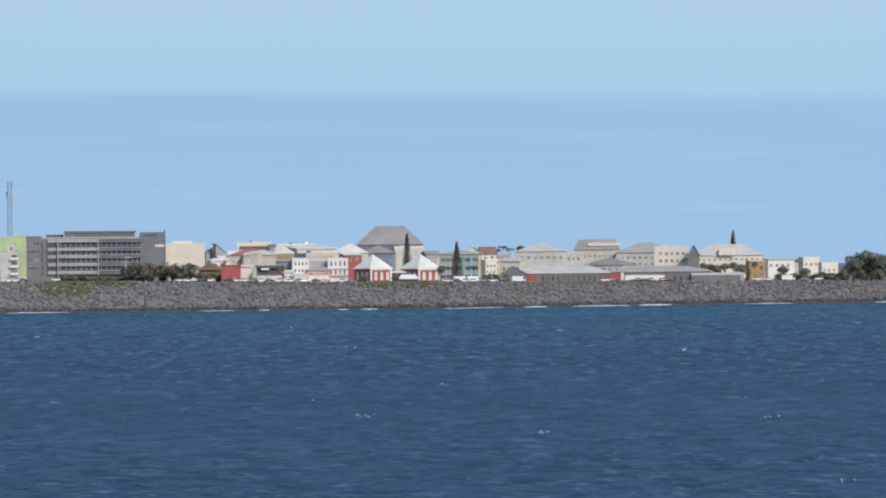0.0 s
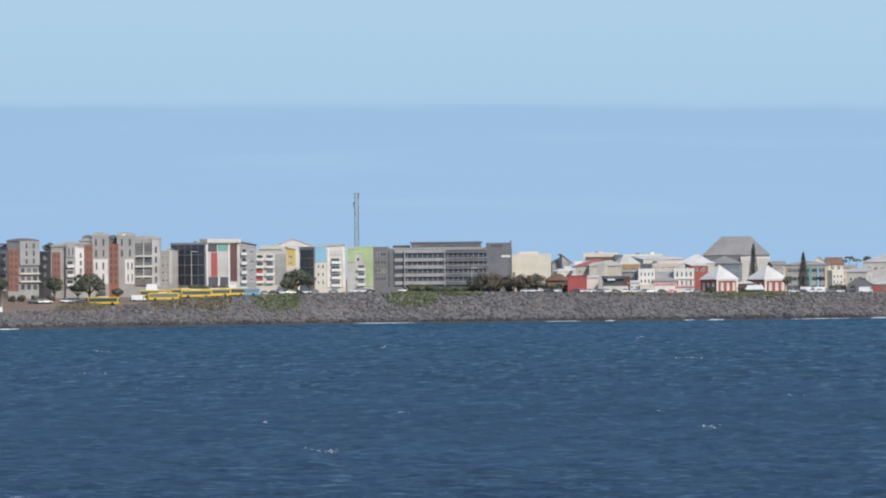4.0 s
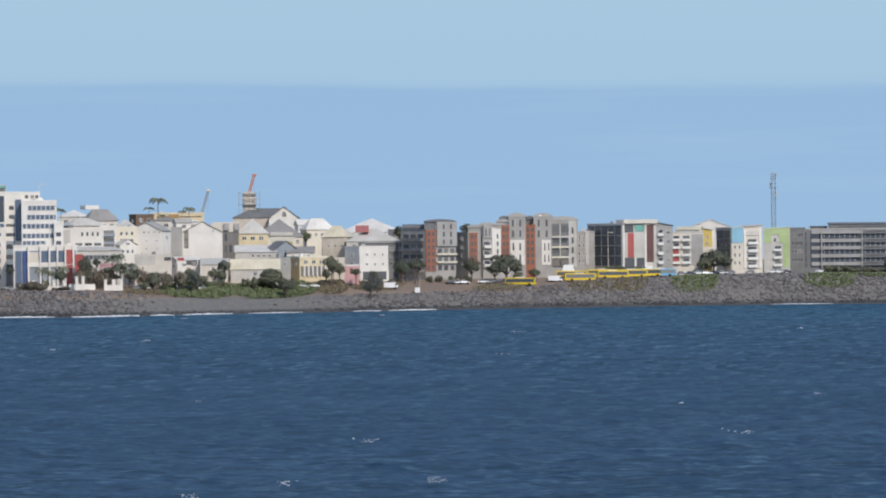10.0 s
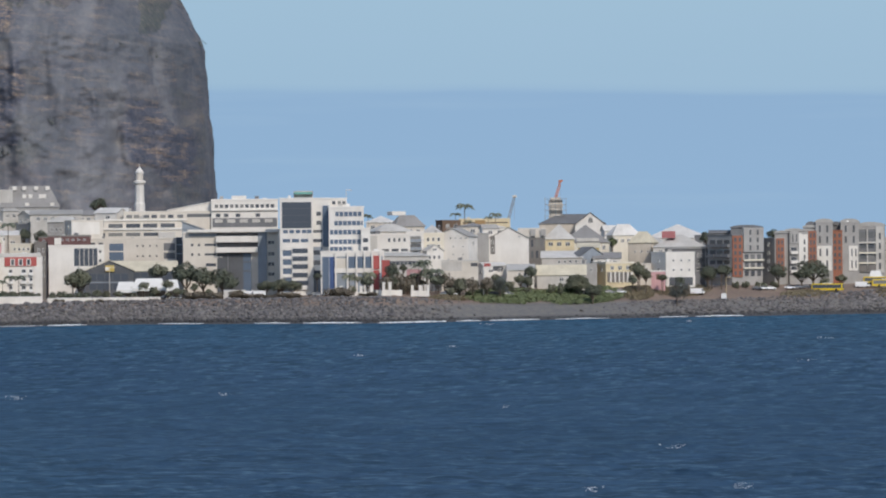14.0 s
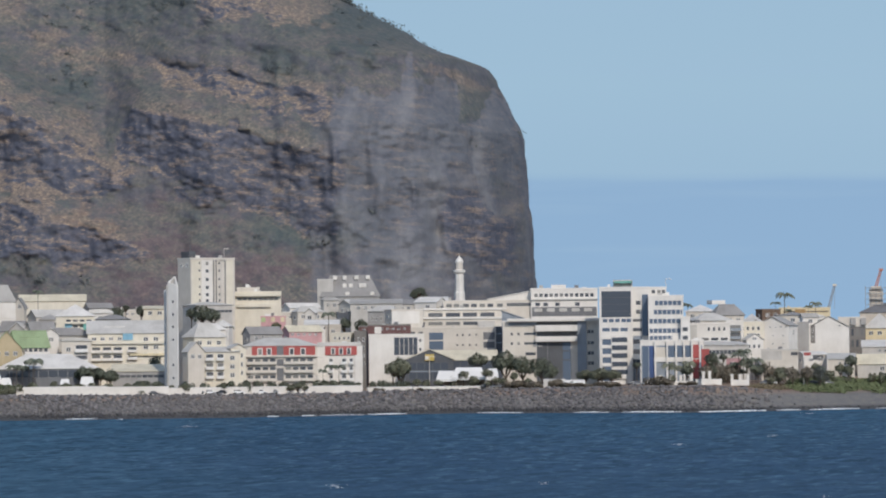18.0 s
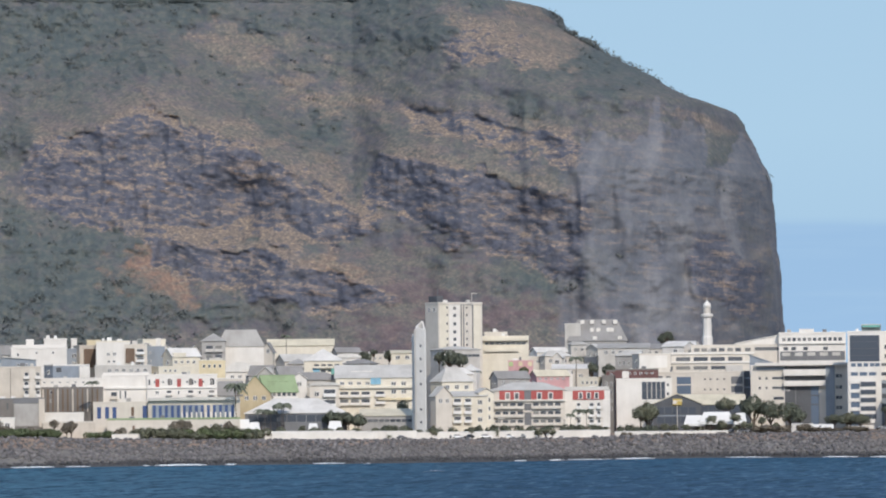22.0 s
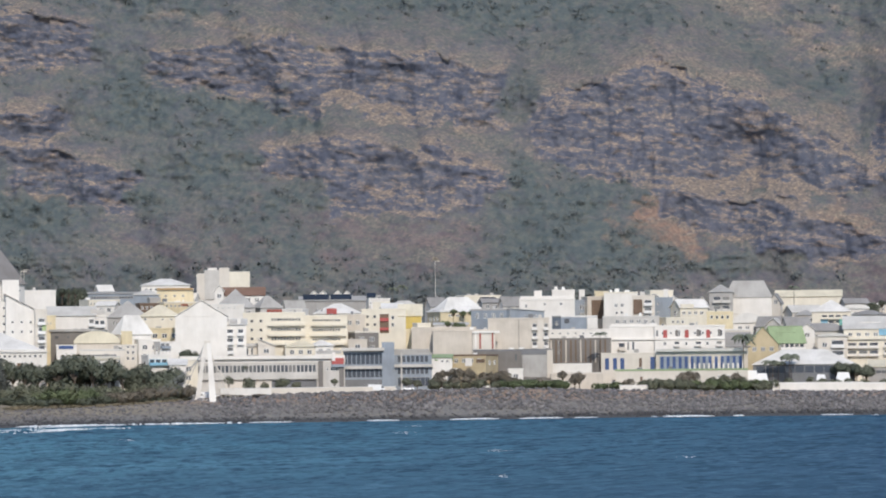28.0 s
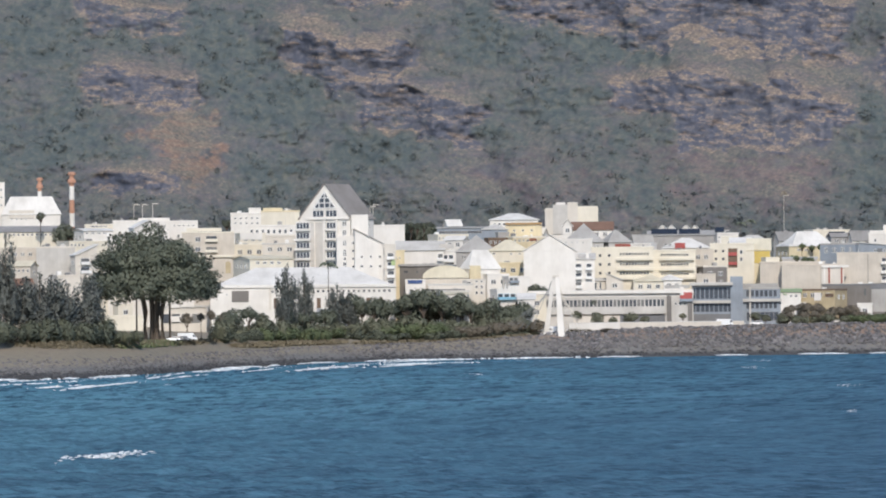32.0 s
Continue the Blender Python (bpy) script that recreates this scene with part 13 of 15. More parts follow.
plant(-485.1, 1763.5, 8.33, 2.94, 15.38, 3.67, "round", "leaf_olive")
plant(-478.9, 1762.6, 8.4, 2.83, 15.2, 3.26, "round", "leaf_olive")
plant(-473.2, 1761.8, 8.46, 3.94, 15.04, 4.07, "round", "leaf_olive")
plant(-468.8, 1761.1, 8.51, 5.89, 14.91, 3.66, "round", "leaf_olive")
plant(-463.4, 1760.3, 8.57, 3.76, 14.75, 3.66, "round", "leaf_olive")
plant(-444.2, 1769, 9.17, 5.93, 14.09, 7.77, "round", "leaf_olive")
plant(-438.1, 1763.5, 9.1, 6.22, 13.95, 8.7, "round", "leaf_olive")
plant(-437.7, 1766.8, 9.22, 6.57, 13.92, 8.08, "round", "leaf_olive")
plant(-432.7, 1761.2, 9.11, 6.04, 13.8, 8.8, "round", "leaf_olive")
plant(-445.7, 1754.7, 8.67, 2.18, 14.25, 8.74, "bush", "leaf_brown")
plant(-442.2, 1752.4, 8.65, 2.12, 14.16, 5.85, "bush", "leaf_brown")
plant(-438.7, 1752.9, 8.72, 1.74, 14.05, 5.47, "bush", "leaf_brown")
plant(-431.7, 1746.4, 8.59, 2.78, 13.89, 7.86, "bush", "leaf_brown")
plant(-429.5, 1748.1, 8.68, 2.32, 13.8, 6.71, "bush", "leaf_brown")
plant(-413.6, 1748.2, 8.94, 4.67, 13.31, 10.83, "bush", "leaf_brown")
plant(-409.8, 1747.5, 8.98, 3.01, 13.2, 7.21, "bush", "leaf_brown")
plant(-425.2, 1768.9, 9.57, 8.08, 13.52, 3.65, "round", "leaf_dark")
plant(-411.9, 1762.7, 9.61, 7.95, 13.15, 5.66, "palm", "leaf_olive")
plant(-404.3, 1761.3, 9.72, 8.58, 12.93, 6.05, "palm", "leaf_olive")
plant(-406.9, 1761.8, 9.68, 7.03, 13, 4.84, "palm", "leaf_olive")
plant(-409.7, 1762.3, 9.64, 6.69, 13.09, 5.25, "palm", "leaf_olive")
plant(-408.1, 1750.9, 9.16, 3.99, 13.12, 3.61, "round", "leaf_olive")
plant(-403.4, 1745.4, 9, 1.72, 13.01, 2.72, "bush", "leaf_brown")
plant(-402.6, 1750.9, 9.26, 1.21, 12.95, 4.69, "bush", "leaf_brown")
plant(-400, 1747.3, 9.15, 1.99, 12.9, 4.24, "bush", "leaf_brown")
plant(-395.7, 1760.3, 9.78, 6.66, 12.67, 6.73, "round", "leaf_dark")
plant(-394.7, 1769.9, 10.06, 5.62, 12.57, 8.3, "round", "leaf_dark")
plant(-391.9, 1771.9, 9.97, 6.7, 12.47, 5.75, "round", "leaf_dark")
plant(-390.6, 1778.9, 10.16, 5.21, 12.38, 8.05, "round", "leaf_dark")
plant(-388.4, 1771.9, 9.61, 8.26, 12.36, 6.65, "palm", "leaf_dark")
plant(-387.3, 1780.3, 9.99, 9.03, 12.27, 4.68, "palm", "leaf_dark")
plant(-384.6, 1782.7, 9.81, 9.53, 12.18, 6.72, "palm", "leaf_dark")
plant(-382.4, 1786.9, 9.8, 7.07, 12.08, 3.96, "round", "leaf_olive")
plant(-378.6, 1793.1, 9.7, 5.65, 11.92, 4.51, "round", "leaf_olive")
plant(-377.3, 1795.5, 9.7, 5.81, 11.87, 3.78, "round", "leaf_olive")
plant(-373.7, 1799, 9.37, 5.4, 11.74, 4.02, "round", "leaf_olive")
plant(-371.3, 1808.1, 9.85, 4.61, 11.6, 4.41, "round", "leaf_olive")
plant(-369, 1813.3, 9.97, 6.78, 11.5, 4.06, "round", "leaf_olive")
plant(-367.2, 1812.6, 9.52, 6.23, 11.45, 5.4, "round", "leaf_olive")
plant(-365, 1817.8, 9.65, 4.25, 11.35, 5.38, "round", "leaf_olive")
plant(-362.4, 1827, 10.35, 5.93, 11.22, 4.93, "round", "leaf_olive")
plant(-359.6, 1827.7, 9.92, 5.78, 11.13, 4.37, "round", "leaf_olive")
plant(-379, 1780.9, 8.74, 3.99, 12.01, 4.09, "bush", "leaf_olive")
plant(-377.4, 1788.9, 9.1, 3.2, 11.91, 2.76, "bush", "leaf_olive")
plant(-374.4, 1796.7, 9.27, 2.49, 11.77, 3.19, "bush", "leaf_olive")
plant(-370.5, 1799.1, 8.73, 2.92, 11.64, 4.2, "bush", "leaf_olive")
plant(-366.1, 1806.9, 8.62, 3.49, 11.46, 4.45, "bush", "leaf_olive")
plant(-363.7, 1817.5, 9.32, 2.64, 11.31, 4.4, "bush", "leaf_olive")
plant(-359.8, 1823.6, 9.37, 2.16, 11.16, 4.16, "bush", "leaf_olive")
plant(-573.1, 2001.3, 9.96, 38.3, 15.98, 5.11, "round", "leaf_dark")
plant(-574.5, 1999.5, 9.95, 37.4, 16.03, 4.18, "round", "leaf_dark")
plant(-509.9, 1726.1, 7.67, 2.01, 16.46, 2.65, "bush", "leaf_brown")
plant(-508.3, 1727.3, 7.67, 1.85, 16.4, 2.25, "bush", "leaf_brown")
plant(-504.6, 1731.9, 7.71, 1.33, 16.24, 3.54, "bush", "leaf_brown")
plant(-501.2, 1739.2, 7.82, 1.13, 16.08, 2.85, "bush", "leaf_brown")
plant(-498.2, 1740.8, 7.8, 1.64, 15.97, 3.19, "bush", "leaf_brown")
plant(-497, 1747.2, 7.93, 1.04, 15.88, 3.4, "bush", "leaf_brown")
plant(-494.1, 1751.4, 7.98, 0.88, 15.75, 2.94, "bush", "leaf_brown")
plant(-489.9, 1757.2, 8.06, 0.81, 15.58, 2.84, "bush", "leaf_brown")
plant(-485, 1758.3, 8.17, 0.63, 15.42, 3.01, "bush", "leaf_brown")
plant(-481.7, 1754, 8.1, 1.07, 15.36, 3.63, "bush", "leaf_brown")
plant(-476.9, 1751.8, 8.11, 0.54, 15.23, 2.57, "bush", "leaf_brown")
plant(-473.2, 1754.2, 8.24, 0.35, 15.1, 3.48, "bush", "leaf_brown")
plant(-466.6, 1755.9, 8.39, 0.42, 14.88, 2.15, "bush", "leaf_brown")
plant(-460.3, 1748, 8.27, 0.71, 14.75, 2.26, "bush", "leaf_brown")
plant(-456.3, 1749.7, 8.38, 0.5, 14.62, 3.36, "bush", "leaf_brown")
plant(-452.4, 1750.7, 8.46, 0.14, 14.49, 2.87, "bush", "leaf_brown")
plant(-625.5, 1644.3, 8.88, 19.46, 20.83, 7.07, "palm", "leaf_dark")
plant(-612, 1653.3, 8.7, 12.65, 20.31, 6.3, "palm", "leaf_dark")
plant(-613.8, 1652.1, 8.73, 11.86, 20.38, 4.33, "palm", "leaf_dark")
plant(-618.4, 1649.1, 8.78, 10.28, 20.55, 5.5, "palm", "leaf_dark")
plant(-615.8, 1650.7, 8.75, 9.89, 20.46, 5.51, "palm", "leaf_dark")
plant(-695.5, 1882.8, 10.13, 38.2, 20.27, 5.82, "palm", "leaf_dark")
plant(-562.5, 1840.3, 8.83, 29.22, 17, 6.44, "palm", "leaf_dark")
plant(-589.5, 1799.7, 8.81, 24.01, 18.14, 4.65, "palm", "leaf_dark")
plant(-606.3, 1634.9, 8.16, 4.5, 20.35, 4.28, "round", "leaf_olive")
plant(-596.3, 1641.4, 8.02, 4.48, 19.96, 4.68, "round", "leaf_olive")
plant(-593.1, 1643.5, 7.99, 4.13, 19.84, 3.51, "round", "leaf_olive")
plant(-585.6, 1648.4, 7.92, 3.41, 19.56, 3.9, "round", "leaf_olive")
plant(-583.1, 1650, 7.9, 3.97, 19.46, 2.34, "round", "leaf_olive")
plant(-576.6, 1654.1, 7.84, 3.09, 19.22, 4.3, "round", "leaf_olive")
plant(-564.9, 1661.4, 7.74, 3.52, 18.78, 3.92, "round", "leaf_olive")
plant(-561.4, 1663.7, 7.7, 3.97, 18.65, 4.31, "round", "leaf_olive")
plant(-560.5, 1664.2, 7.7, 3.38, 18.61, 3.14, "round", "leaf_olive")
plant(-533.2, 1697.9, 7.46, 3.51, 17.43, 3.97, "round", "leaf_olive")
plant(-531.4, 1700.8, 7.49, 3.95, 17.35, 3.98, "round", "leaf_olive")
plant(-529.7, 1703.5, 7.52, 3.14, 17.27, 3.58, "round", "leaf_olive")
plant(-549.1, 1671.5, 7.59, 4.02, 18.19, 2.36, "round", "leaf_olive")
plant(-516.3, 1724.7, 7.75, 3.21, 16.67, 2.01, "round", "leaf_olive")
plant(-512.7, 1730.2, 7.82, 2.25, 16.51, 2.42, "round", "leaf_olive")
plant(-508.4, 1736.9, 7.89, 2.01, 16.31, 2.02, "round", "leaf_olive")
plant(-628, 1611.9, 8.34, 3.67, 21.29, 4.04, "bush", "leaf_olive")
plant(-627.7, 1617.3, 8.43, 3.83, 21.21, 3.99, "bush", "leaf_olive")
plant(-622.8, 1617.1, 8.29, 5.04, 21.06, 4.28, "bush", "leaf_olive")
plant(-621.3, 1620.1, 8.3, 4.24, 20.98, 5.55, "bush", "leaf_olive")
plant(-617.7, 1618.8, 8.18, 4.6, 20.89, 5.11, "bush", "leaf_olive")
plant(-615.5, 1622.1, 8.17, 4.81, 20.78, 4.01, "bush", "leaf_olive")
plant(-612.4, 1624.2, 8.13, 4.68, 20.66, 4.19, "bush", "leaf_olive")
plant(-611.2, 1626.3, 8.13, 4.3, 20.6, 4.98, "bush", "leaf_olive")
plant(-609.1, 1629.8, 8.14, 4.95, 20.49, 4.7, "bush", "leaf_olive")
plant(-628.3, 1620.1, 8.49, 4.84, 21.2, 5.22, "round", "leaf_olive")
plant(-626, 1624.8, 8.52, 5.65, 21.07, 4.86, "round", "leaf_olive")
plant(-621.2, 1629.4, 8.47, 4.81, 20.87, 6.02, "round", "leaf_olive")
plant(-596.3, 1658.2, 8.41, 9.84, 19.78, 5.11, "round", "leaf_dark")
plant(-594.7, 1660, 8.41, 9.1, 19.71, 6.71, "round", "leaf_dark")
plant(-591.8, 1661.9, 8.39, 9.18, 19.6, 5.36, "round", "leaf_dark")
plant(-587.7, 1662.8, 8.31, 8.78, 19.46, 7.73, "round", "leaf_dark")
plant(-579, 1665.9, 8.18, 5.54, 19.17, 4.05, "bush", "leaf_dark")
plant(-577.4, 1667.6, 8.18, 5.75, 19.1, 6.11, "bush", "leaf_dark")
plant(-573.6, 1670.4, 8.15, 5.64, 18.95, 4.76, "bush", "leaf_dark")
plant(-572.2, 1671.5, 8.15, 4.76, 18.9, 3.89, "bush", "leaf_dark")
plant(-606.7, 1822.1, 9.06, 31.5, 18.41, 8.57, "round", "leaf_dark")
plant(-601.7, 1819.4, 9, 30.2, 18.3, 7.27, "round", "leaf_dark")
plant(-612, 1824.6, 9.12, 30.7, 18.54, 5.15, "round", "leaf_dark")
plant(-580.5, 1689.6, 8.41, 12.97, 18.96, 4.79, "round", "leaf_dark")
plant(-579.7, 1828.9, 8.74, 25.15, 17.59, 4.71, "round", "leaf_green")
plant(-526, 1722.2, 7.89, 10.11, 16.98, 4.42, "palm", "leaf_dark")
plant(-523.8, 1725.6, 7.93, 10.05, 16.89, 4.83, "palm", "leaf_dark")
plant(-527.8, 1719.3, 7.86, 8.57, 17.07, 3.61, "palm", "leaf_dark")
plant(-562.4, 1671.9, 7.92, 5.61, 18.59, 5.93, "bush", "leaf_dark")
plant(-558.2, 1677.8, 7.97, 4.84, 18.4, 3.89, "bush", "leaf_dark")
plant(-553.6, 1681, 7.94, 4.74, 18.23, 4.4, "bush", "leaf_dark")
plant(-551.8, 1685, 7.95, 5.7, 18.13, 5.68, "bush", "leaf_dark")
plant(-546, 1685.4, 7.71, 5.95, 17.95, 5.01, "bush", "leaf_dark")
plant(-543.4, 1693.4, 7.75, 5.87, 17.79, 4.5, "bush", "leaf_dark")
plant(-541, 1700.7, 7.79, 5.53, 17.65, 4.3, "bush", "leaf_dark")
plant(-537.3, 1703.4, 7.69, 5.24, 17.51, 4.4, "bush", "leaf_dark")
plant(-534, 1706.5, 7.68, 4.84, 17.38, 5.18, "bush", "leaf_dark")
plant(-533.9, 1713.4, 7.85, 5.56, 17.31, 4.31, "bush", "leaf_dark")
plant(-528.7, 1718.7, 7.86, 5.54, 17.1, 6.66, "bush", "leaf_dark")
plant(-526.4, 1727, 8.01, 5.25, 16.95, 4.49, "bush", "leaf_dark")
plant(-522.3, 1728.2, 7.96, 5.35, 16.82, 6.68, "bush", "leaf_dark")
plant(-519.5, 1732.1, 7.99, 4.27, 16.69, 4, "bush", "leaf_dark")
plant(-571.2, 1889.8, 9.17, 26.65, 16.82, 6.61, "round", "leaf_dark")
plant(-566.7, 1897.6, 9.24, 26.13, 16.63, 6.19, "round", "leaf_dark")
plant(-581.1, 2030.5, 10.15, 39.2, 15.97, 7.07, "round", "leaf_dark")
plant(-667.3, 1877.1, 9.82, 30.6, 19.57, 5.44, "round", "leaf_dark")
plant(-663.1, 1880.7, 9.79, 30.8, 19.42, 4.78, "round", "leaf_dark")
plant(-662, 1882.4, 9.78, 31.1, 19.37, 5.33, "round", "leaf_dark")
plant(-509.9, 1755.4, 8.34, 11.85, 16.2, 8.98, "round", "leaf_olive")
plant(-515.4, 1740.4, 8.1, 4.56, 16.49, 3.38, "bush", "leaf_dark")
plant(-511.8, 1739.6, 8.02, 4.95, 16.39, 4.08, "bush", "leaf_dark")
plant(-509.9, 1739.6, 7.98, 4.16, 16.34, 4.24, "bush", "leaf_dark")
plant(-507.3, 1744.2, 8.04, 4.83, 16.22, 4.24, "bush", "leaf_dark")
plant(-507, 1751.6, 8.2, 4.08, 16.14, 5.23, "bush", "leaf_dark")
plant(-501, 1736, 7.74, 0.98, 16.1, 3.15, "bush", "leaf_olive")
plant(-499.7, 1745.9, 7.94, 0.72, 15.97, 3.31, "bush", "leaf_olive")
plant(-495.9, 1748.5, 7.94, 0.83, 15.83, 2.57, "bush", "leaf_olive")
plant(-492, 1749.3, 7.9, 0.7, 15.71, 3.88, "bush", "leaf_olive")
plant(-491.1, 1757.6, 8.07, 0.85, 15.61, 3.04, "bush", "leaf_olive")
plant(-487.2, 1759.3, 8.17, 0.58, 15.48, 4.04, "bush", "leaf_olive")
plant(-480.4, 1752.5, 8.07, 0.69, 15.33, 3.15, "bush", "leaf_olive")
plant(-477.9, 1755.4, 8.2, 0.02, 15.23, 3.23, "bush", "leaf_olive")
plant(-471.2, 1751.4, 8.19, -0.03, 15.06, 2.46, "bush", "leaf_olive")
plant(-469.8, 1751.9, 8.22, 0.38, 15.01, 3.61, "bush", "leaf_olive")
plant(-671.1, 1917.9, 9.97, 32.3, 19.29, 3.98, "round", "leaf_dark")
plant(-665.9, 1921.9, 9.94, 32, 19.11, 5.41, "round", "leaf_dark")
plant(-664.9, 1927.7, 9.95, 31.4, 19.03, 5.36, "round", "leaf_dark")
plant(-658.3, 1924.4, 9.87, 31.7, 18.88, 3.71, "round", "leaf_dark")
plant(-468.6, 1755.7, 8.36, 3.65, 14.94, 5.64, "bush", "leaf_brown")
plant(-465.7, 1756, 8.41, 3.86, 14.85, 6.41, "bush", "leaf_brown")
plant(-462.2, 1757.5, 8.51, 3.26, 14.74, 4.11, "bush", "leaf_brown")
plant(-458.2, 1752.8, 8.44, 3.43, 14.65, 5.43, "bush", "leaf_brown")
plant(-453.1, 1754.3, 8.55, 3.66, 14.48, 5.26, "bush", "leaf_brown")
plant(-451.5, 1755.2, 8.6, 4.19, 14.43, 5.58, "bush", "leaf_brown")
plant(-623.9, 1638.3, 8.72, 19.78, 20.85, 7.83, "palm", "leaf_dark")
plant(-610.4, 1647.3, 8.54, 12.39, 20.33, 6.67, "palm", "leaf_dark")
plant(-615.4, 1644, 8.6, 10.42, 20.52, 5.49, "palm", "leaf_dark")
plant(-687.8, 1783.3, 9.86, 36.9, 21.09, 5.55, "palm", "leaf_dark")
plant(-669.9, 1620, 9.46, 19.87, 22.47, 5.09, "palm", "leaf_dark")
plant(-732.8, 1629.4, 10.33, 23.63, 24.22, 3.99, "palm", "leaf_green")
plant(-680.2, 1563.9, 9.84, 3.22, 23.51, 7.53, "bush", "leaf_green")
plant(-680.3, 1571.5, 9.83, 3.78, 23.41, 6.21, "bush", "leaf_green")
plant(-677.1, 1569, 9.7, 4.24, 23.34, 4.66, "bush", "leaf_green")
plant(-676.9, 1575, 9.69, 4.14, 23.26, 6.96, "bush", "leaf_green")
plant(-675.1, 1578.4, 9.61, 3.1, 23.16, 7.42, "bush", "leaf_green")
plant(-673.3, 1580.2, 9.54, 3.62, 23.08, 5.8, "bush", "leaf_green")
plant(-671.5, 1580, 9.46, 3.85, 23.03, 6.66, "bush", "leaf_green")
plant(-667, 1577.8, 9.26, 3.74, 22.92, 5.97, "bush", "leaf_green")
plant(-658.9, 1591.2, 8.92, 3.35, 22.49, 5.33, "bush", "leaf_green")
plant(-657.3, 1595.6, 8.87, 3.16, 22.39, 5.74, "bush", "leaf_green")
plant(-654.9, 1597.5, 8.84, 3.92, 22.29, 4.59, "bush", "leaf_green")
plant(-646.8, 1604.4, 8.73, 4.87, 21.96, 6.9, "bush", "leaf_olive")
plant(-643.5, 1602.6, 8.61, 5.38, 21.88, 4.95, "bush", "leaf_olive")
plant(-643.4, 1607.2, 8.68, 5.24, 21.82, 5.02, "bush", "leaf_olive")
plant(-639.8, 1605, 8.55, 5.06, 21.73, 6, "bush", "leaf_olive")
plant(-638.3, 1608.2, 8.56, 5.29, 21.65, 5.42, "bush", "leaf_olive")
plant(-637.6, 1609, 8.56, 4.24, 21.62, 5.36, "bush", "leaf_olive")
plant(-634, 1607.3, 8.43, 5.28, 21.53, 6.77, "bush", "leaf_olive")
plant(-634.8, 1613.8, 8.56, 4.94, 21.47, 5.09, "bush", "leaf_olive")
plant(-632, 1612.2, 8.46, 4.76, 21.4, 5.95, "bush", "leaf_green")
plant(-627.2, 1612.4, 8.33, 5.18, 21.26, 4.88, "bush", "leaf_green")
plant(-625.8, 1614.1, 8.32, 5.12, 21.19, 6.31, "bush", "leaf_green")
plant(-625.6, 1619.2, 8.4, 4.72, 21.13, 6.01, "bush", "leaf_green")
plant(-620.7, 1615.4, 8.2, 4.48, 21.02, 6.94, "bush", "leaf_green")
plant(-618.1, 1617.3, 8.16, 5.41, 20.92, 7.12, "bush", "leaf_green")
plant(-616.7, 1619, 8.15, 4.4, 20.85, 6.83, "bush", "leaf_green")
plant(-614.4, 1622, 8.14, 5.28, 20.75, 6.8, "bush", "leaf_green")
plant(-614.4, 1627.2, 8.24, 4.08, 20.68, 5.37, "bush", "leaf_green")
plant(-612.1, 1629.8, 8.23, 4.86, 20.58, 5.68, "bush", "leaf_green")
plant(-669, 1583.9, 9.35, 6.63, 22.9, 4, "round", "leaf_brown")
plant(-667, 1590, 9.28, 5.63, 22.76, 5.02, "round", "leaf_brown")
plant(-667.5, 1595.2, 9.33, 6.18, 22.71, 5.26, "round", "leaf_brown")
plant(-651.5, 1600.2, 8.79, 5.32, 22.15, 5.01, "bush", "leaf_brown")
plant(-701.1, 1553.1, 9.68, 6.22, 24.3, 4.33, "round", "leaf_brown")
plant(-699.6, 1553.2, 9.68, 6.89, 24.25, 4.04, "round", "leaf_brown")
plant(-698.7, 1559.6, 9.78, 7.4, 24.13, 5.1, "round", "leaf_brown")
plant(-696.1, 1558.8, 9.76, 7.35, 24.06, 4.57, "round", "leaf_brown")
plant(-695.6, 1565.7, 9.87, 7.38, 23.96, 5.92, "round", "leaf_brown")
plant(-692.5, 1561.6, 9.8, 6.03, 23.91, 3.91, "round", "leaf_brown")
plant(-689.4, 1563.9, 9.83, 5.83, 23.79, 4.2, "round", "leaf_brown")
plant(-688.4, 1567.7, 9.89, 5.91, 23.71, 4.83, "round", "leaf_brown")
plant(-686.5, 1569.3, 9.91, 5.87, 23.63, 3.86, "round", "leaf_brown")
plant(-685.4, 1572.2, 9.96, 6.21, 23.55, 5.24, "round", "leaf_brown")
plant(-699.3, 1547, 9.57, 3.93, 24.33, 5.79, "bush", "leaf_olive")
plant(-695.7, 1548.7, 9.6, 4.16, 24.19, 4.04, "bush", "leaf_olive")
plant(-694, 1550.9, 9.63, 3.57, 24.11, 4.57, "bush", "leaf_olive")
plant(-692.8, 1554.9, 9.69, 3.32, 24.01, 4.17, "bush", "leaf_olive")
plant(-691.2, 1559.1, 9.76, 3.54, 23.91, 4.79, "bush", "leaf_olive")
plant(-687.5, 1555.9, 9.71, 4.38, 23.84, 4.86, "bush", "leaf_olive")
plant(-688.4, 1564.3, 9.84, 2.99, 23.75, 4.75, "bush", "leaf_olive")
plant(-683.6, 1560.8, 9.79, 3.49, 23.65, 4.15, "bush", "leaf_olive")
plant(-682.7, 1565.2, 9.85, 3.97, 23.57, 5.38, "bush", "leaf_olive")
plant(-721.3, 1606.1, 10.18, 23.03, 24.19, 2.72, "round", "leaf_green")
plant(-719.2, 1608.6, 10.21, 23.01, 24.09, 3.47, "round", "leaf_green")
plant(-716.4, 1607.7, 10.22, 22.45, 24.02, 3.55, "round", "leaf_green")
plant(-636.3, 1611.7, 8.56, 6.48, 21.54, 4.8, "round", "leaf_brown")
plant(-635, 1614.9, 8.59, 7.02, 21.47, 4.72, "round", "leaf_brown")
plant(-632.9, 1615.3, 8.54, 6.51, 21.4, 4.07, "round", "leaf_brown")
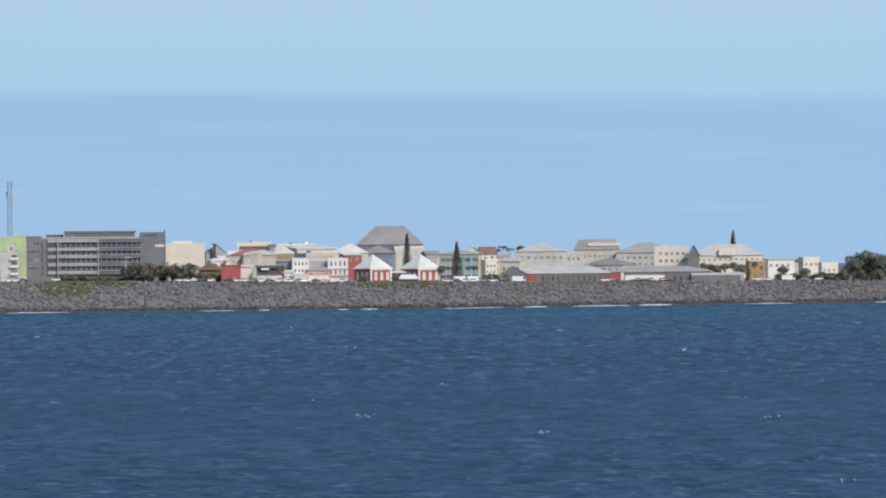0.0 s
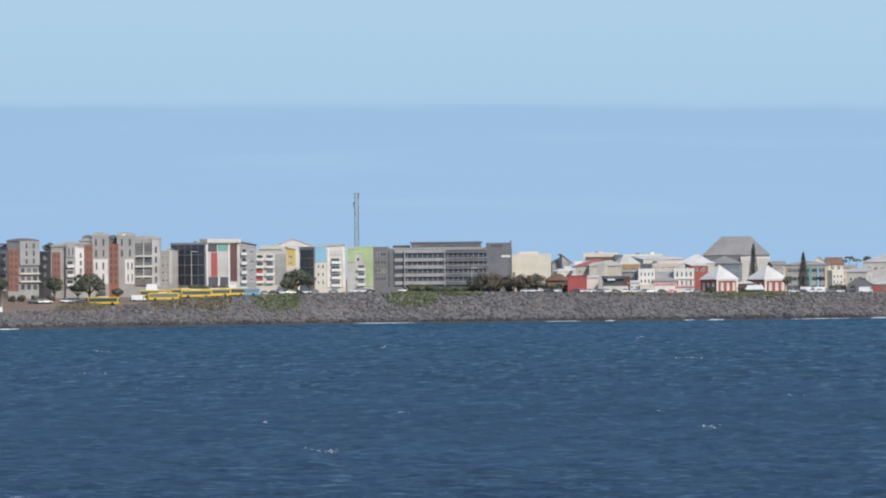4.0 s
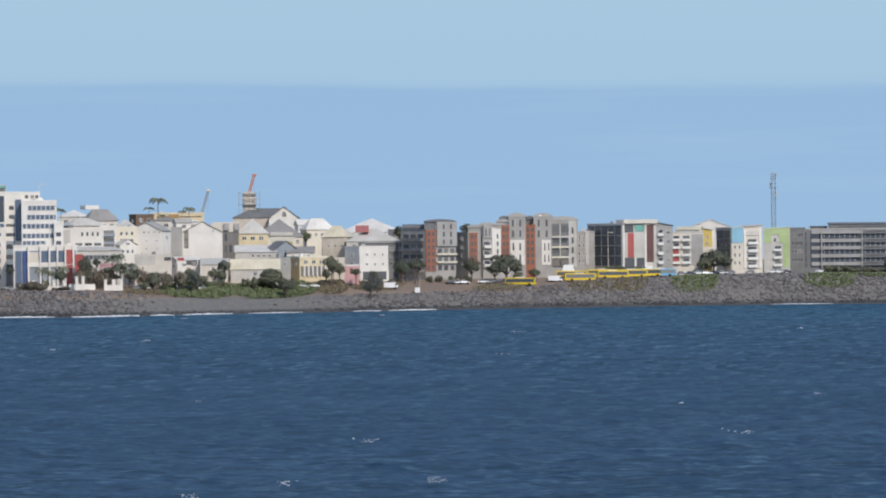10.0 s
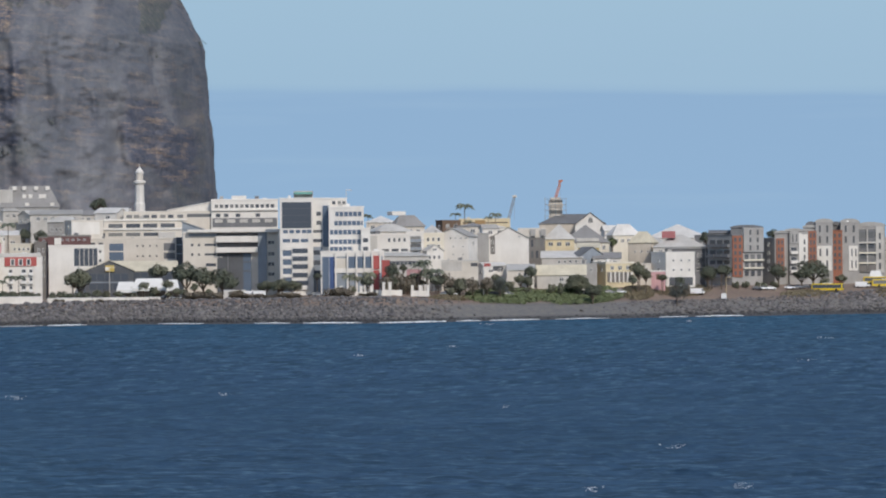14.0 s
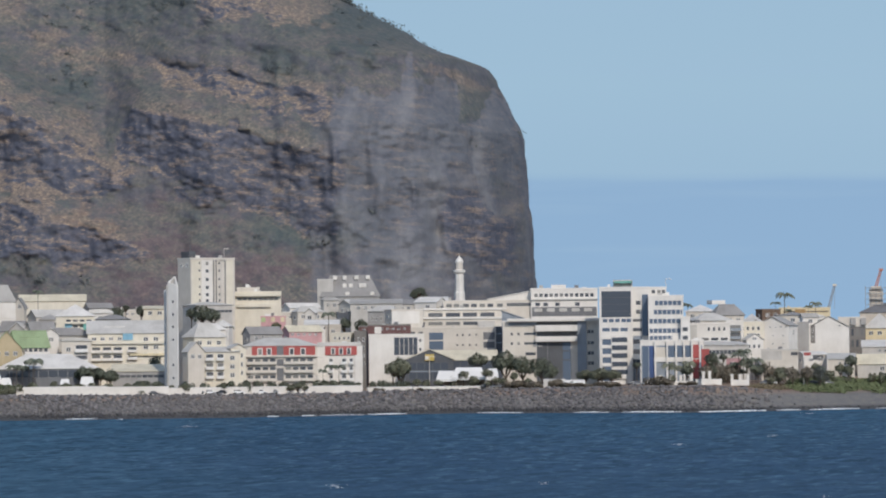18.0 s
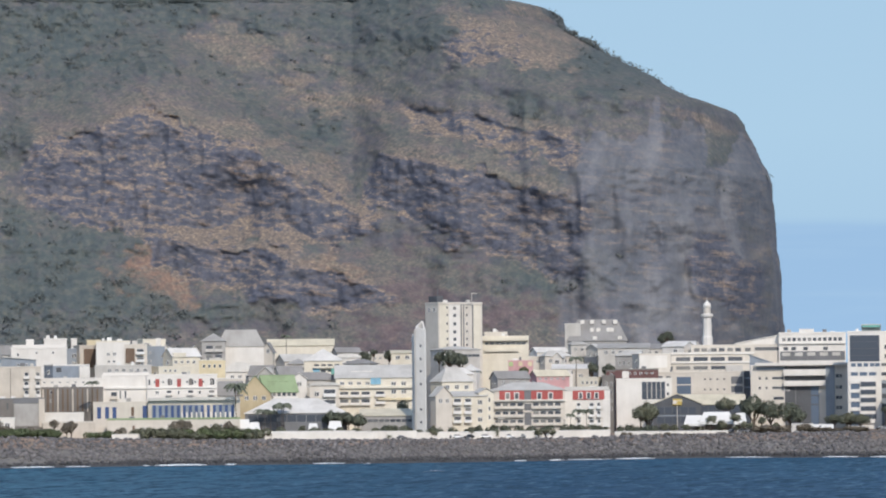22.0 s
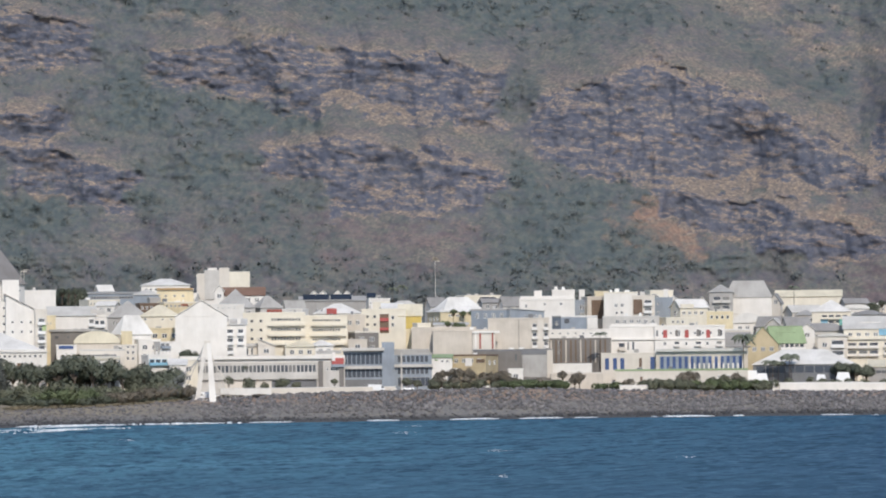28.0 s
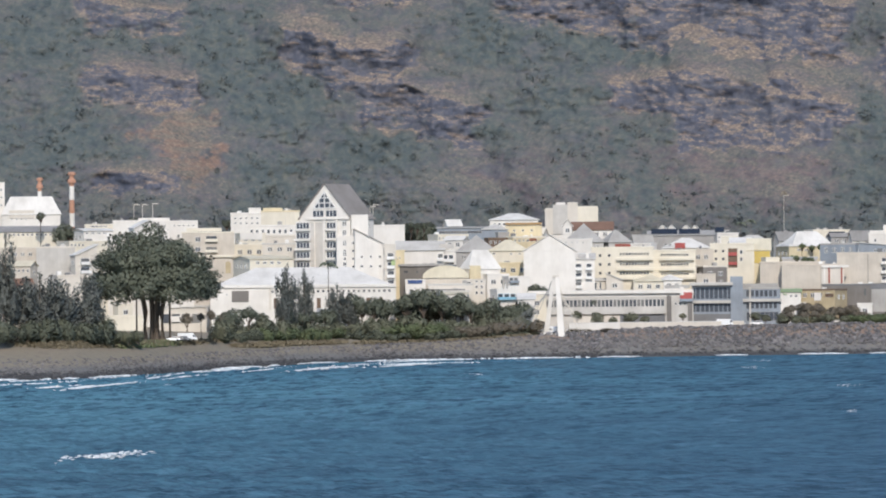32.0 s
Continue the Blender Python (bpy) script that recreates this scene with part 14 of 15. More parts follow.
plant(-641.5, 1607, 8.63, 4.01, 21.76, 5.35, "bush", "leaf_olive")
plant(-636.8, 1605.9, 8.48, 3.93, 21.63, 5.17, "bush", "leaf_olive")
plant(-632.6, 1608, 8.4, 4.05, 21.48, 5.67, "bush", "leaf_olive")
plant(-628, 1609.2, 8.29, 3.17, 21.32, 4.07, "bush", "leaf_olive")
plant(-626.4, 1611.9, 8.29, 3.12, 21.24, 4.96, "bush", "leaf_olive")
plant(-623.1, 1615.9, 8.27, 4.06, 21.09, 4.88, "bush", "leaf_olive")
plant(-618.7, 1620.4, 8.23, 3.23, 20.9, 5.76, "bush", "leaf_olive")
plant(-615.1, 1620.1, 8.12, 4.22, 20.79, 4.66, "bush", "leaf_olive")
plant(-611.7, 1620, 8.02, 4.08, 20.69, 5.75, "bush", "leaf_olive")
plant(-621.8, 1625.6, 8.42, 6.46, 20.93, 5.05, "round", "leaf_brown")
plant(-607.2, 1633.4, 8.16, 3.1, 20.39, 2.77, "bush", "leaf_olive")
plant(-604.1, 1638.5, 8.18, 2.75, 20.24, 3.53, "bush", "leaf_olive")
plant(-600.9, 1643.4, 8.19, 2.79, 20.09, 4.28, "bush", "leaf_olive")
plant(-596.5, 1642, 8.04, 2.87, 19.97, 3.6, "bush", "leaf_olive")
plant(-589, 1644.6, 7.92, 2.86, 19.7, 3.66, "bush", "leaf_olive")
plant(-585.2, 1648.8, 7.93, 3.41, 19.54, 2.7, "bush", "leaf_olive")
plant(-584.6, 1653.6, 8.02, 3.25, 19.47, 3.4, "bush", "leaf_olive")
plant(-576.6, 1654.2, 7.84, 3.45, 19.22, 3, "bush", "leaf_olive")
plant(-573.5, 1654, 7.76, 2.59, 19.12, 4.5, "bush", "leaf_olive")
plant(-605.3, 1632.8, 8.09, 4.64, 20.34, 3.95, "round", "leaf_olive")
plant(-598.8, 1636, 7.97, 5.09, 20.1, 3.07, "round", "leaf_olive")
plant(-597.6, 1643.6, 8.1, 4.04, 19.98, 4.37, "round", "leaf_olive")
plant(-592.5, 1646.1, 8.04, 4.03, 19.79, 4.05, "round", "leaf_olive")
plant(-589, 1648.2, 8, 4.41, 19.67, 4.31, "round", "leaf_olive")
plant(-585.7, 1652.6, 8.03, 3.95, 19.52, 2.95, "round", "leaf_olive")
plant(-577.9, 1652.7, 7.84, 4.26, 19.27, 4.22, "round", "leaf_olive")
plant(-573.7, 1656.3, 7.83, 5.04, 19.1, 4.01, "round", "leaf_olive")
plant(-568.6, 1661, 7.81, 4.1, 18.9, 3.55, "round", "leaf_olive")
plant(-597.5, 1660.2, 8.48, 8.67, 19.79, 6.33, "round", "leaf_dark")
plant(-595.6, 1663.9, 8.52, 9.23, 19.69, 5.88, "round", "leaf_dark")
plant(-590.5, 1660.4, 8.32, 8.79, 19.58, 5.44, "round", "leaf_dark")
plant(-690.5, 1664.4, 9.81, 24.35, 22.53, 3.54, "bush", "leaf_dark")
plant(-685.9, 1668.8, 9.69, 24.25, 22.34, 2.75, "bush", "leaf_dark")
plant(-676.5, 1670.9, 9.57, 24.64, 22.04, 4.26, "bush", "leaf_dark")
plant(-669.2, 1677.3, 9.48, 24.69, 21.75, 3.35, "bush", "leaf_dark")
plant(-662.3, 1677.5, 9.39, 24.51, 21.55, 3.42, "bush", "leaf_dark")
plant(-652.3, 1688.6, 9.27, 24.79, 21.12, 4.29, "bush", "leaf_dark")
plant(-749.6, 1492.1, 8.13, 7.21, 26.67, 4.1, "round", "leaf_olive")
plant(-745.2, 1498.4, 8.45, 6.25, 26.44, 4.86, "round", "leaf_olive")
plant(-741.8, 1503.2, 8.7, 4.45, 26.27, 3.74, "round", "leaf_olive")
plant(-737.9, 1508.8, 8.99, 5.59, 26.06, 6.37, "round", "leaf_olive")
plant(-734.9, 1512.9, 9.11, 4.1, 25.91, 3.75, "round", "leaf_olive")
plant(-726.4, 1524.6, 9.27, 4.74, 25.47, 3.02, "round", "leaf_olive")
plant(-709.4, 1545.4, 9.57, 4.56, 24.66, 4.55, "round", "leaf_olive")
plant(-706.9, 1548.3, 9.61, 3.72, 24.54, 3.8, "round", "leaf_olive")
plant(-702.6, 1553.4, 9.68, 4.34, 24.34, 5.71, "round", "leaf_olive")
plant(-746.6, 1481.1, 7.72, 1.14, 26.75, 6.83, "bush", "leaf_brown")
plant(-744.2, 1481.3, 7.78, 1.96, 26.67, 6.85, "bush", "leaf_brown")
plant(-742.7, 1482.6, 7.87, 1.61, 26.61, 6.05, "bush", "leaf_brown")
plant(-740.8, 1486.5, 8.07, 0.61, 26.49, 6.87, "bush", "leaf_brown")
plant(-737.1, 1486.4, 8.2, 0.89, 26.38, 5.32, "bush", "leaf_brown")
plant(-737.8, 1492.2, 8.38, 1.13, 26.31, 5.48, "bush", "leaf_brown")
plant(-733, 1494.1, 8.59, -0.15, 26.13, 3.3, "bush", "leaf_brown")
plant(-732.1, 1497.2, 8.73, -0.3, 26.06, 3.15, "bush", "leaf_brown")
plant(-729.6, 1505.9, 8.95, -0.52, 25.85, 4.43, "bush", "leaf_brown")
plant(-725.3, 1506.2, 8.93, -0.24, 25.71, 5.09, "bush", "leaf_brown")
plant(-781.2, 1523.8, 8.21, 16.11, 27.14, 6.88, "round", "leaf_dark")
plant(-778.5, 1524.7, 8.31, 15.21, 27.05, 5.73, "round", "leaf_dark")
plant(-699.1, 1550.2, 9.63, 4.37, 24.27, 5.09, "round", "leaf_brown")
plant(-696.1, 1554.8, 9.7, 4.44, 24.12, 5.69, "round", "leaf_brown")
plant(-693, 1557, 9.73, 4.92, 23.99, 4.59, "round", "leaf_brown")
plant(-693.2, 1560.7, 9.79, 3.57, 23.95, 6.28, "round", "leaf_brown")
plant(-689.5, 1561.9, 9.8, 5, 23.82, 4.55, "round", "leaf_brown")
plant(-687.8, 1570, 9.92, 3.7, 23.66, 3.86, "round", "leaf_brown")
plant(-683.1, 1570.8, 9.94, 4.22, 23.5, 4.91, "round", "leaf_brown")
plant(-681.8, 1572.4, 9.88, 3.98, 23.44, 5.63, "round", "leaf_brown")
plant(-679.4, 1578, 9.78, 2.95, 23.29, 4.82, "round", "leaf_brown")
plant(-675.1, 1577, 9.61, 4.12, 23.18, 4.73, "round", "leaf_brown")
plant(-671.6, 1581.5, 9.46, 3.47, 23.01, 4.94, "round", "leaf_brown")
plant(-671, 1584.9, 9.44, 3.33, 22.95, 5.47, "round", "leaf_brown")
plant(-683.2, 1562.8, 9.82, 3.73, 23.61, 5.8, "bush", "leaf_green")
plant(-681.3, 1565.9, 9.87, 3.19, 23.51, 6.13, "bush", "leaf_green")
plant(-677.5, 1564.5, 9.73, 3.1, 23.42, 7.28, "bush", "leaf_green")
plant(-675.7, 1568.1, 9.64, 4.05, 23.31, 8.11, "bush", "leaf_green")
plant(-674, 1572.5, 9.57, 4.18, 23.2, 5.56, "bush", "leaf_green")
plant(-673.3, 1576.6, 9.54, 3.84, 23.13, 8.01, "bush", "leaf_green")
plant(-668.7, 1575.5, 9.33, 4.46, 23, 6.85, "bush", "leaf_green")
plant(-668.2, 1578.6, 9.31, 4.1, 22.94, 7.91, "bush", "leaf_green")
plant(-735.3, 1642, 10.43, 27.53, 24.12, 3.25, "round", "leaf_green")
plant(-735.9, 1651.8, 10.51, 26.92, 24.01, 3.01, "round", "leaf_green")
plant(-730.4, 1647.3, 10.5, 27.29, 23.91, 3.65, "round", "leaf_green")
plant(-729.6, 1655.5, 10.57, 27.46, 23.78, 2.64, "round", "leaf_green")
plant(-919.2, 1690.3, 8.57, 40.1, 28.54, 4.8, "round", "leaf_dark")
plant(-916, 1689.2, 8.55, 39.9, 28.47, 3.61, "round", "leaf_dark")
plant(-914.2, 1691, 8.55, 40, 28.4, 3.73, "round", "leaf_dark")
plant(-839.6, 1816.3, 11.48, 37.6, 24.81, 4.19, "palm", "leaf_dark")
plant(-834.1, 1813.7, 11.48, 38.5, 24.7, 4.14, "palm", "leaf_dark")
plant(-817.6, 1808.9, 11.5, 49.4, 24.32, 3.1, "palm", "leaf_brown")
plant(-758.4, 1522.1, 8.87, 10.73, 26.48, 3.81, "round", "leaf_dark")
plant(-758.7, 1527.4, 8.97, 10.96, 26.42, 2.58, "round", "leaf_dark")
plant(-756.9, 1532.7, 9.14, 10.56, 26.28, 3.18, "round", "leaf_dark")
plant(-751, 1529.8, 9.26, 10.5, 26.15, 3.88, "round", "leaf_dark")
plant(-750.7, 1536.4, 9.41, 10.06, 26.04, 3.24, "round", "leaf_dark")
plant(-808.2, 1445.5, 7.02, 14.69, 29.21, 8.71, "round", "leaf_dark")
plant(-804.2, 1444.9, 7, 12.95, 29.1, 6.98, "round", "leaf_dark")
plant(-797.8, 1441.3, 6.66, 13.7, 28.97, 7.12, "round", "leaf_dark")
plant(-797.6, 1444.7, 6.82, 13.23, 28.9, 9.83, "round", "leaf_dark")
plant(-795.7, 1446.2, 6.77, 12.84, 28.82, 8.78, "round", "leaf_dark")
plant(-796.5, 1455.7, 7, 12.28, 28.69, 7.11, "round", "leaf_dark")
plant(-792.3, 1453.1, 6.88, 14.34, 28.6, 8.76, "round", "leaf_dark")
plant(-793.6, 1458, 7, 12.16, 28.56, 10.81, "round", "leaf_dark")
plant(-794, 1464.6, 7.02, 13.15, 28.46, 12.52, "round", "leaf_dark")
plant(-787.1, 1455, 6.69, 15.91, 28.41, 8.04, "round", "leaf_dark")
plant(-789.6, 1468.1, 7.01, 13.95, 28.27, 11.79, "round", "leaf_dark")
plant(-783.2, 1461, 6.74, 14.37, 28.19, 10.11, "round", "leaf_dark")
plant(-784.6, 1469.3, 7, 12.3, 28.1, 11.73, "round", "leaf_dark")
plant(-782, 1471.2, 7.01, 14.75, 27.99, 8.31, "round", "leaf_dark")
plant(-782.7, 1474, 7.04, 12.11, 27.97, 7.7, "round", "leaf_dark")
plant(-775.5, 1466.4, 6.79, 12.23, 27.87, 7.53, "round", "leaf_dark")
plant(-778.8, 1478.8, 7.27, 9.83, 27.77, 8.22, "round", "leaf_dark")
plant(-773.5, 1476.3, 7.26, 12.42, 27.65, 11.02, "round", "leaf_dark")
plant(-776.5, 1486.7, 7.52, 9.68, 27.58, 10.9, "round", "leaf_dark")
plant(-770.7, 1480.5, 7.45, 9.45, 27.5, 9.25, "round", "leaf_dark")
plant(-767.6, 1481.7, 7.51, 10, 27.39, 8.8, "round", "leaf_dark")
plant(-769.7, 1492.3, 7.86, 10.63, 27.28, 9.67, "round", "leaf_dark")
plant(-793.8, 1464.1, 7.02, 16.22, 28.46, 15.89, "round", "leaf_olive")
plant(-791.8, 1466.4, 7.01, 15.93, 28.37, 14.49, "round", "leaf_olive")
plant(-798.1, 1427.7, 5.95, 7.5, 29.21, 8.14, "bush", "leaf_olive")
plant(-797.4, 1436.1, 6.37, 9.35, 29.04, 8.18, "bush", "leaf_olive")
plant(-792.5, 1432.3, 5.88, 8.51, 28.96, 7.07, "bush", "leaf_olive")
plant(-789.5, 1434.9, 5.86, 9.68, 28.82, 6.57, "bush", "leaf_olive")
plant(-790.7, 1442.6, 6.31, 8.46, 28.73, 6.11, "bush", "leaf_olive")
plant(-788.4, 1446.6, 6.39, 9.67, 28.59, 9.09, "bush", "leaf_olive")
plant(-783.3, 1441.6, 5.93, 9.84, 28.52, 9.42, "bush", "leaf_olive")
plant(-780.9, 1447.5, 6.11, 8.64, 28.34, 6.59, "bush", "leaf_olive")
plant(-781.4, 1451.5, 6.3, 7.41, 28.3, 10.48, "bush", "leaf_olive")
plant(-777.9, 1454.5, 6.3, 7.46, 28.14, 7.07, "bush", "leaf_olive")
plant(-779.1, 1462.1, 6.62, 7.8, 28.05, 10.1, "bush", "leaf_olive")
plant(-775.1, 1462.7, 6.6, 7.03, 27.92, 6.14, "bush", "leaf_olive")
plant(-771.7, 1466.8, 6.81, 8.44, 27.75, 7.24, "bush", "leaf_olive")
plant(-770.2, 1471.2, 7.02, 8.1, 27.63, 8.1, "bush", "leaf_olive")
plant(-770.9, 1475.1, 7.2, 7.11, 27.59, 7.18, "bush", "leaf_olive")
plant(-765.5, 1473.9, 7.16, 7.95, 27.45, 7.53, "bush", "leaf_olive")
plant(-761.9, 1476.4, 7.3, 7.71, 27.3, 7.17, "bush", "leaf_olive")
plant(-763.5, 1487.4, 7.78, 5.6, 27.17, 6.63, "bush", "leaf_olive")
plant(-788.6, 1433.8, 5.76, 7.33, 28.81, 9.21, "bush", "leaf_green")
plant(-788.6, 1437.9, 5.98, 6.17, 28.74, 6.78, "bush", "leaf_green")
plant(-786.6, 1441.5, 6.06, 7.18, 28.62, 7.35, "bush", "leaf_green")
plant(-782.8, 1440.7, 5.86, 7.28, 28.52, 9.33, "bush", "leaf_green")
plant(-782.3, 1446.3, 6.11, 7.14, 28.41, 8.77, "bush", "leaf_green")
plant(-777.5, 1443.8, 5.82, 7.47, 28.3, 7.77, "bush", "leaf_green")
plant(-777.7, 1451.1, 6.15, 6.97, 28.19, 9.26, "bush", "leaf_green")
plant(-776.6, 1454.4, 6.25, 5.02, 28.1, 7.64, "bush", "leaf_green")
plant(-771.1, 1454.6, 6.17, 5.46, 27.93, 8.2, "bush", "leaf_brown")
plant(-769, 1458.4, 6.39, 5.11, 27.8, 8.39, "bush", "leaf_brown")
plant(-768.1, 1460, 6.47, 5.01, 27.75, 8.67, "bush", "leaf_brown")
plant(-766.5, 1466, 6.78, 6.07, 27.6, 6.95, "bush", "leaf_brown")
plant(-765, 1469.8, 6.97, 5.93, 27.5, 7.01, "bush", "leaf_brown")
plant(-763.4, 1473.4, 7.15, 7.04, 27.39, 7.96, "bush", "leaf_brown")
plant(-761, 1476.3, 7.3, 5.54, 27.27, 10.14, "bush", "leaf_brown")
plant(-757.9, 1476.7, 7.35, 6.09, 27.17, 8.3, "bush", "leaf_brown")
plant(-795.1, 1422.5, 5.45, 5.21, 29.2, 7.92, "bush", "leaf_dark")
plant(-791.4, 1425.4, 5.43, 3.61, 29.04, 6.93, "bush", "leaf_dark")
plant(-788.1, 1426.9, 5.36, 5.68, 28.91, 5.43, "bush", "leaf_dark")
plant(-785.5, 1430.3, 5.43, 3.78, 28.77, 5.84, "bush", "leaf_dark")
plant(-783.8, 1436.2, 5.67, 3.68, 28.62, 5.42, "bush", "leaf_dark")
plant(-781.6, 1441.8, 5.87, 2.98, 28.46, 6.63, "bush", "leaf_dark")
plant(-777.4, 1441.7, 5.72, 4.26, 28.34, 5.9, "bush", "leaf_dark")
plant(-775.9, 1442.7, 5.73, 4.18, 28.27, 6.24, "bush", "leaf_dark")
plant(-774.4, 1451.3, 6.06, 3.99, 28.08, 8.05, "bush", "leaf_dark")
plant(-772.8, 1454.1, 6.14, 3.53, 27.99, 5.96, "bush", "leaf_dark")
plant(-770.4, 1458.3, 6.38, 3.23, 27.85, 5.97, "bush", "leaf_dark")
plant(-765.7, 1460.6, 6.52, 2.32, 27.67, 6.11, "bush", "leaf_dark")
plant(-765.3, 1467.1, 6.84, 2.87, 27.55, 5.47, "bush", "leaf_dark")
plant(-763.8, 1470.3, 7, 2.03, 27.45, 5.9, "bush", "leaf_dark")
plant(-761.6, 1473.5, 7.17, 1.66, 27.33, 6.2, "bush", "leaf_dark")
plant(-757.3, 1476.8, 7.36, 1.17, 27.15, 5.12, "bush", "leaf_dark")
plant(-769.1, 1296.6, 7.07, 7.85, 30.7, 7.85, "bush", "leaf_olive")
plant(-771, 1302.9, 6.82, 8.22, 30.6, 6.22, "bush", "leaf_olive")
plant(-774.8, 1314.9, 6.89, 6.65, 30.5, 6.97, "bush", "leaf_olive")
plant(-781.3, 1331.3, 7.53, 5.76, 30.4, 8.85, "bush", "leaf_olive")
plant(-782.2, 1339.2, 7.04, 8.42, 30.3, 9.76, "bush", "leaf_olive")
plant(-783.7, 1346.8, 6.79, 8.46, 30.2, 8.68, "bush", "leaf_olive")
plant(-787.4, 1361.9, 6.57, 8.54, 30, 7.47, "bush", "leaf_olive")
plant(-793.6, 1379.5, 7.05, 7.68, 29.91, 9.74, "bush", "leaf_olive")
plant(-794.2, 1382.7, 6.98, 6.23, 29.87, 6.33, "bush", "leaf_olive")
plant(-799.3, 1400.8, 7.02, 6.88, 29.71, 8.44, "bush", "leaf_olive")
plant(-802.9, 1413.1, 7.11, 5.98, 29.6, 9.79, "bush", "leaf_olive")
plant(-804.5, 1421.6, 6.9, 5.62, 29.51, 9.95, "bush", "leaf_olive")
plant(-806.3, 1429.2, 6.84, 6.85, 29.43, 9.39, "bush", "leaf_olive")
plant(-802.7, 1431.9, 6.49, 5.82, 29.28, 9.14, "bush", "leaf_olive")
plant(-778.6, 1336.3, 5.9, 6.91, 30.2, 8.23, "bush", "leaf_green")
plant(-783.1, 1350.9, 6.07, 5.39, 30.1, 7.67, "bush", "leaf_green")
plant(-785.1, 1361.1, 5.75, 7.05, 29.98, 7, "bush", "leaf_green")
plant(-790.3, 1374.7, 6.31, 5.78, 29.89, 6.86, "bush", "leaf_green")
plant(-791.1, 1383.8, 5.74, 5.87, 29.76, 6.32, "bush", "leaf_green")
plant(-793.3, 1392, 5.75, 6.13, 29.68, 7.46, "bush", "leaf_green")
plant(-795.3, 1400.4, 5.68, 5.63, 29.59, 8.55, "bush", "leaf_green")
plant(-799.3, 1414.3, 5.81, 5.87, 29.47, 9.7, "bush", "leaf_green")
plant(-801.1, 1426.6, 6.08, 5.22, 29.32, 6.89, "bush", "leaf_green")
plant(-775.8, 1310.1, 7.65, 8.81, 30.6, 8.91, "round", "leaf_dark")
plant(-779, 1318.9, 7.62, 9.68, 30.6, 7.73, "round", "leaf_dark")
plant(-781.2, 1332.4, 7.44, 10.26, 30.4, 7.22, "round", "leaf_dark")
plant(-787.4, 1350.9, 7.44, 8.41, 30.2, 5.8, "round", "leaf_dark")
plant(-794.6, 1376.8, 7.31, 10.12, 29.99, 6.45, "round", "leaf_dark")
plant(-799, 1392.7, 7.24, 8.91, 29.84, 9.34, "round", "leaf_dark")
plant(-800.3, 1403.7, 7.09, 9.37, 29.69, 6.26, "round", "leaf_dark")
plant(-807.7, 1426.3, 7.08, 9.57, 29.52, 9.33, "round", "leaf_dark")
plant(-811.8, 1440.1, 7.03, 10.06, 29.41, 8.5, "round", "leaf_dark")
plant(-808.4, 1444.5, 7.02, 10.26, 29.23, 7.59, "round", "leaf_dark")
plant(-765.5, 1289.3, 6.5, 5.75, 30.7, 7.47, "bush", "leaf_dark")
plant(-769.4, 1298.5, 6.81, 6.11, 30.6, 7.5, "bush", "leaf_dark")
plant(-770.7, 1306.8, 6.15, 5.21, 30.5, 8.55, "bush", "leaf_dark")
plant(-775.5, 1319.4, 6.63, 5.1, 30.4, 5.73, "bush", "leaf_dark")
plant(-776.5, 1324.8, 6.4, 5.33, 30.4, 6.23, "bush", "leaf_dark")
plant(-778.2, 1331.1, 6.35, 4.96, 30.3, 6.01, "bush", "leaf_dark")
grass_patch(-29.23, -27.13, 28, 46, 6000, "grass_dry", "dry yellowish grass behind the beach", 4474, 0.5)
grass_patch(-33.2, -30.5, 46, 66, 7000, "grass_dry", "dry grass at the top of the beach", 6384, 0.5)
grass_patch(-30.6, -29.23, 34, 48, 4000, "grass_dry", "dry yellowish grass behind the beach", 1221, 0.5)
grass_patch(-32, -31.1, 44, 62, 2500, "grass_green", "low green growth under the great tree", 2044, 0.5)
plant(-764.8, 1249.6, 8.3, 32.8, 31.5, 36.8, "flat", "leaf_dark")
plant(-794.7, 1379.5, 7.29, 23.84, 29.95, 6.4, "wisp", "leaf_pine")
plant(-793.3, 1374.2, 7.31, 19.54, 30, 5.31, "wisp", "leaf_pine")
plant(-796.1, 1384.7, 7.26, 20.33, 29.9, 4.63, "wisp", "leaf_pine")
plant(-799.9, 1399.2, 7.19, 22.59, 29.75, 5.4, "wisp", "leaf_pine")
plant(-801, 1403.7, 7.16, 19.75, 29.71, 3.97, "wisp", "leaf_pine")
plant(-808.7, 1436.1, 7, 18.12, 29.39, 5.52, "wisp", "leaf_pine")
plant(-808.1, 1431.9, 7.02, 15.9, 29.44, 4.77, "wisp", "leaf_pine")
plant(-806.4, 1439.5, 7, 15.15, 29.26, 5.52, "wisp", "leaf_pine")
plant(-809, 1431.1, 7.05, 25.05, 29.48, 6.24, "palm", "leaf_dark")
plant(-728.5, 1119.4, 8.92, 18.97, 33.1, 8.94, "wisp", "leaf_pine")
plant(-728.6, 1126.4, 8.84, 17.87, 32.9, 8.98, "wisp", "leaf_pine")
plant(-728.8, 1133.6, 8.76, 19.45, 32.7, 9.32, "wisp", "leaf_pine")
plant(-728.9, 1139.2, 8.69, 18.31, 32.6, 8.45, "wisp", "leaf_pine")
plant(-729, 1147.8, 8.59, 16.29, 32.4, 7.59, "wisp", "leaf_pine")
plant(-729, 1156.4, 8.49, 18.2, 32.2, 8.54, "wisp", "leaf_pine")
plant(-729, 1160.7, 8.44, 19.47, 32.1, 7.04, "wisp", "leaf_pine")
plant(-728.4, 1116.7, 8.96, 29.32, 33.1, 5.95, "wisp", "leaf_pine")
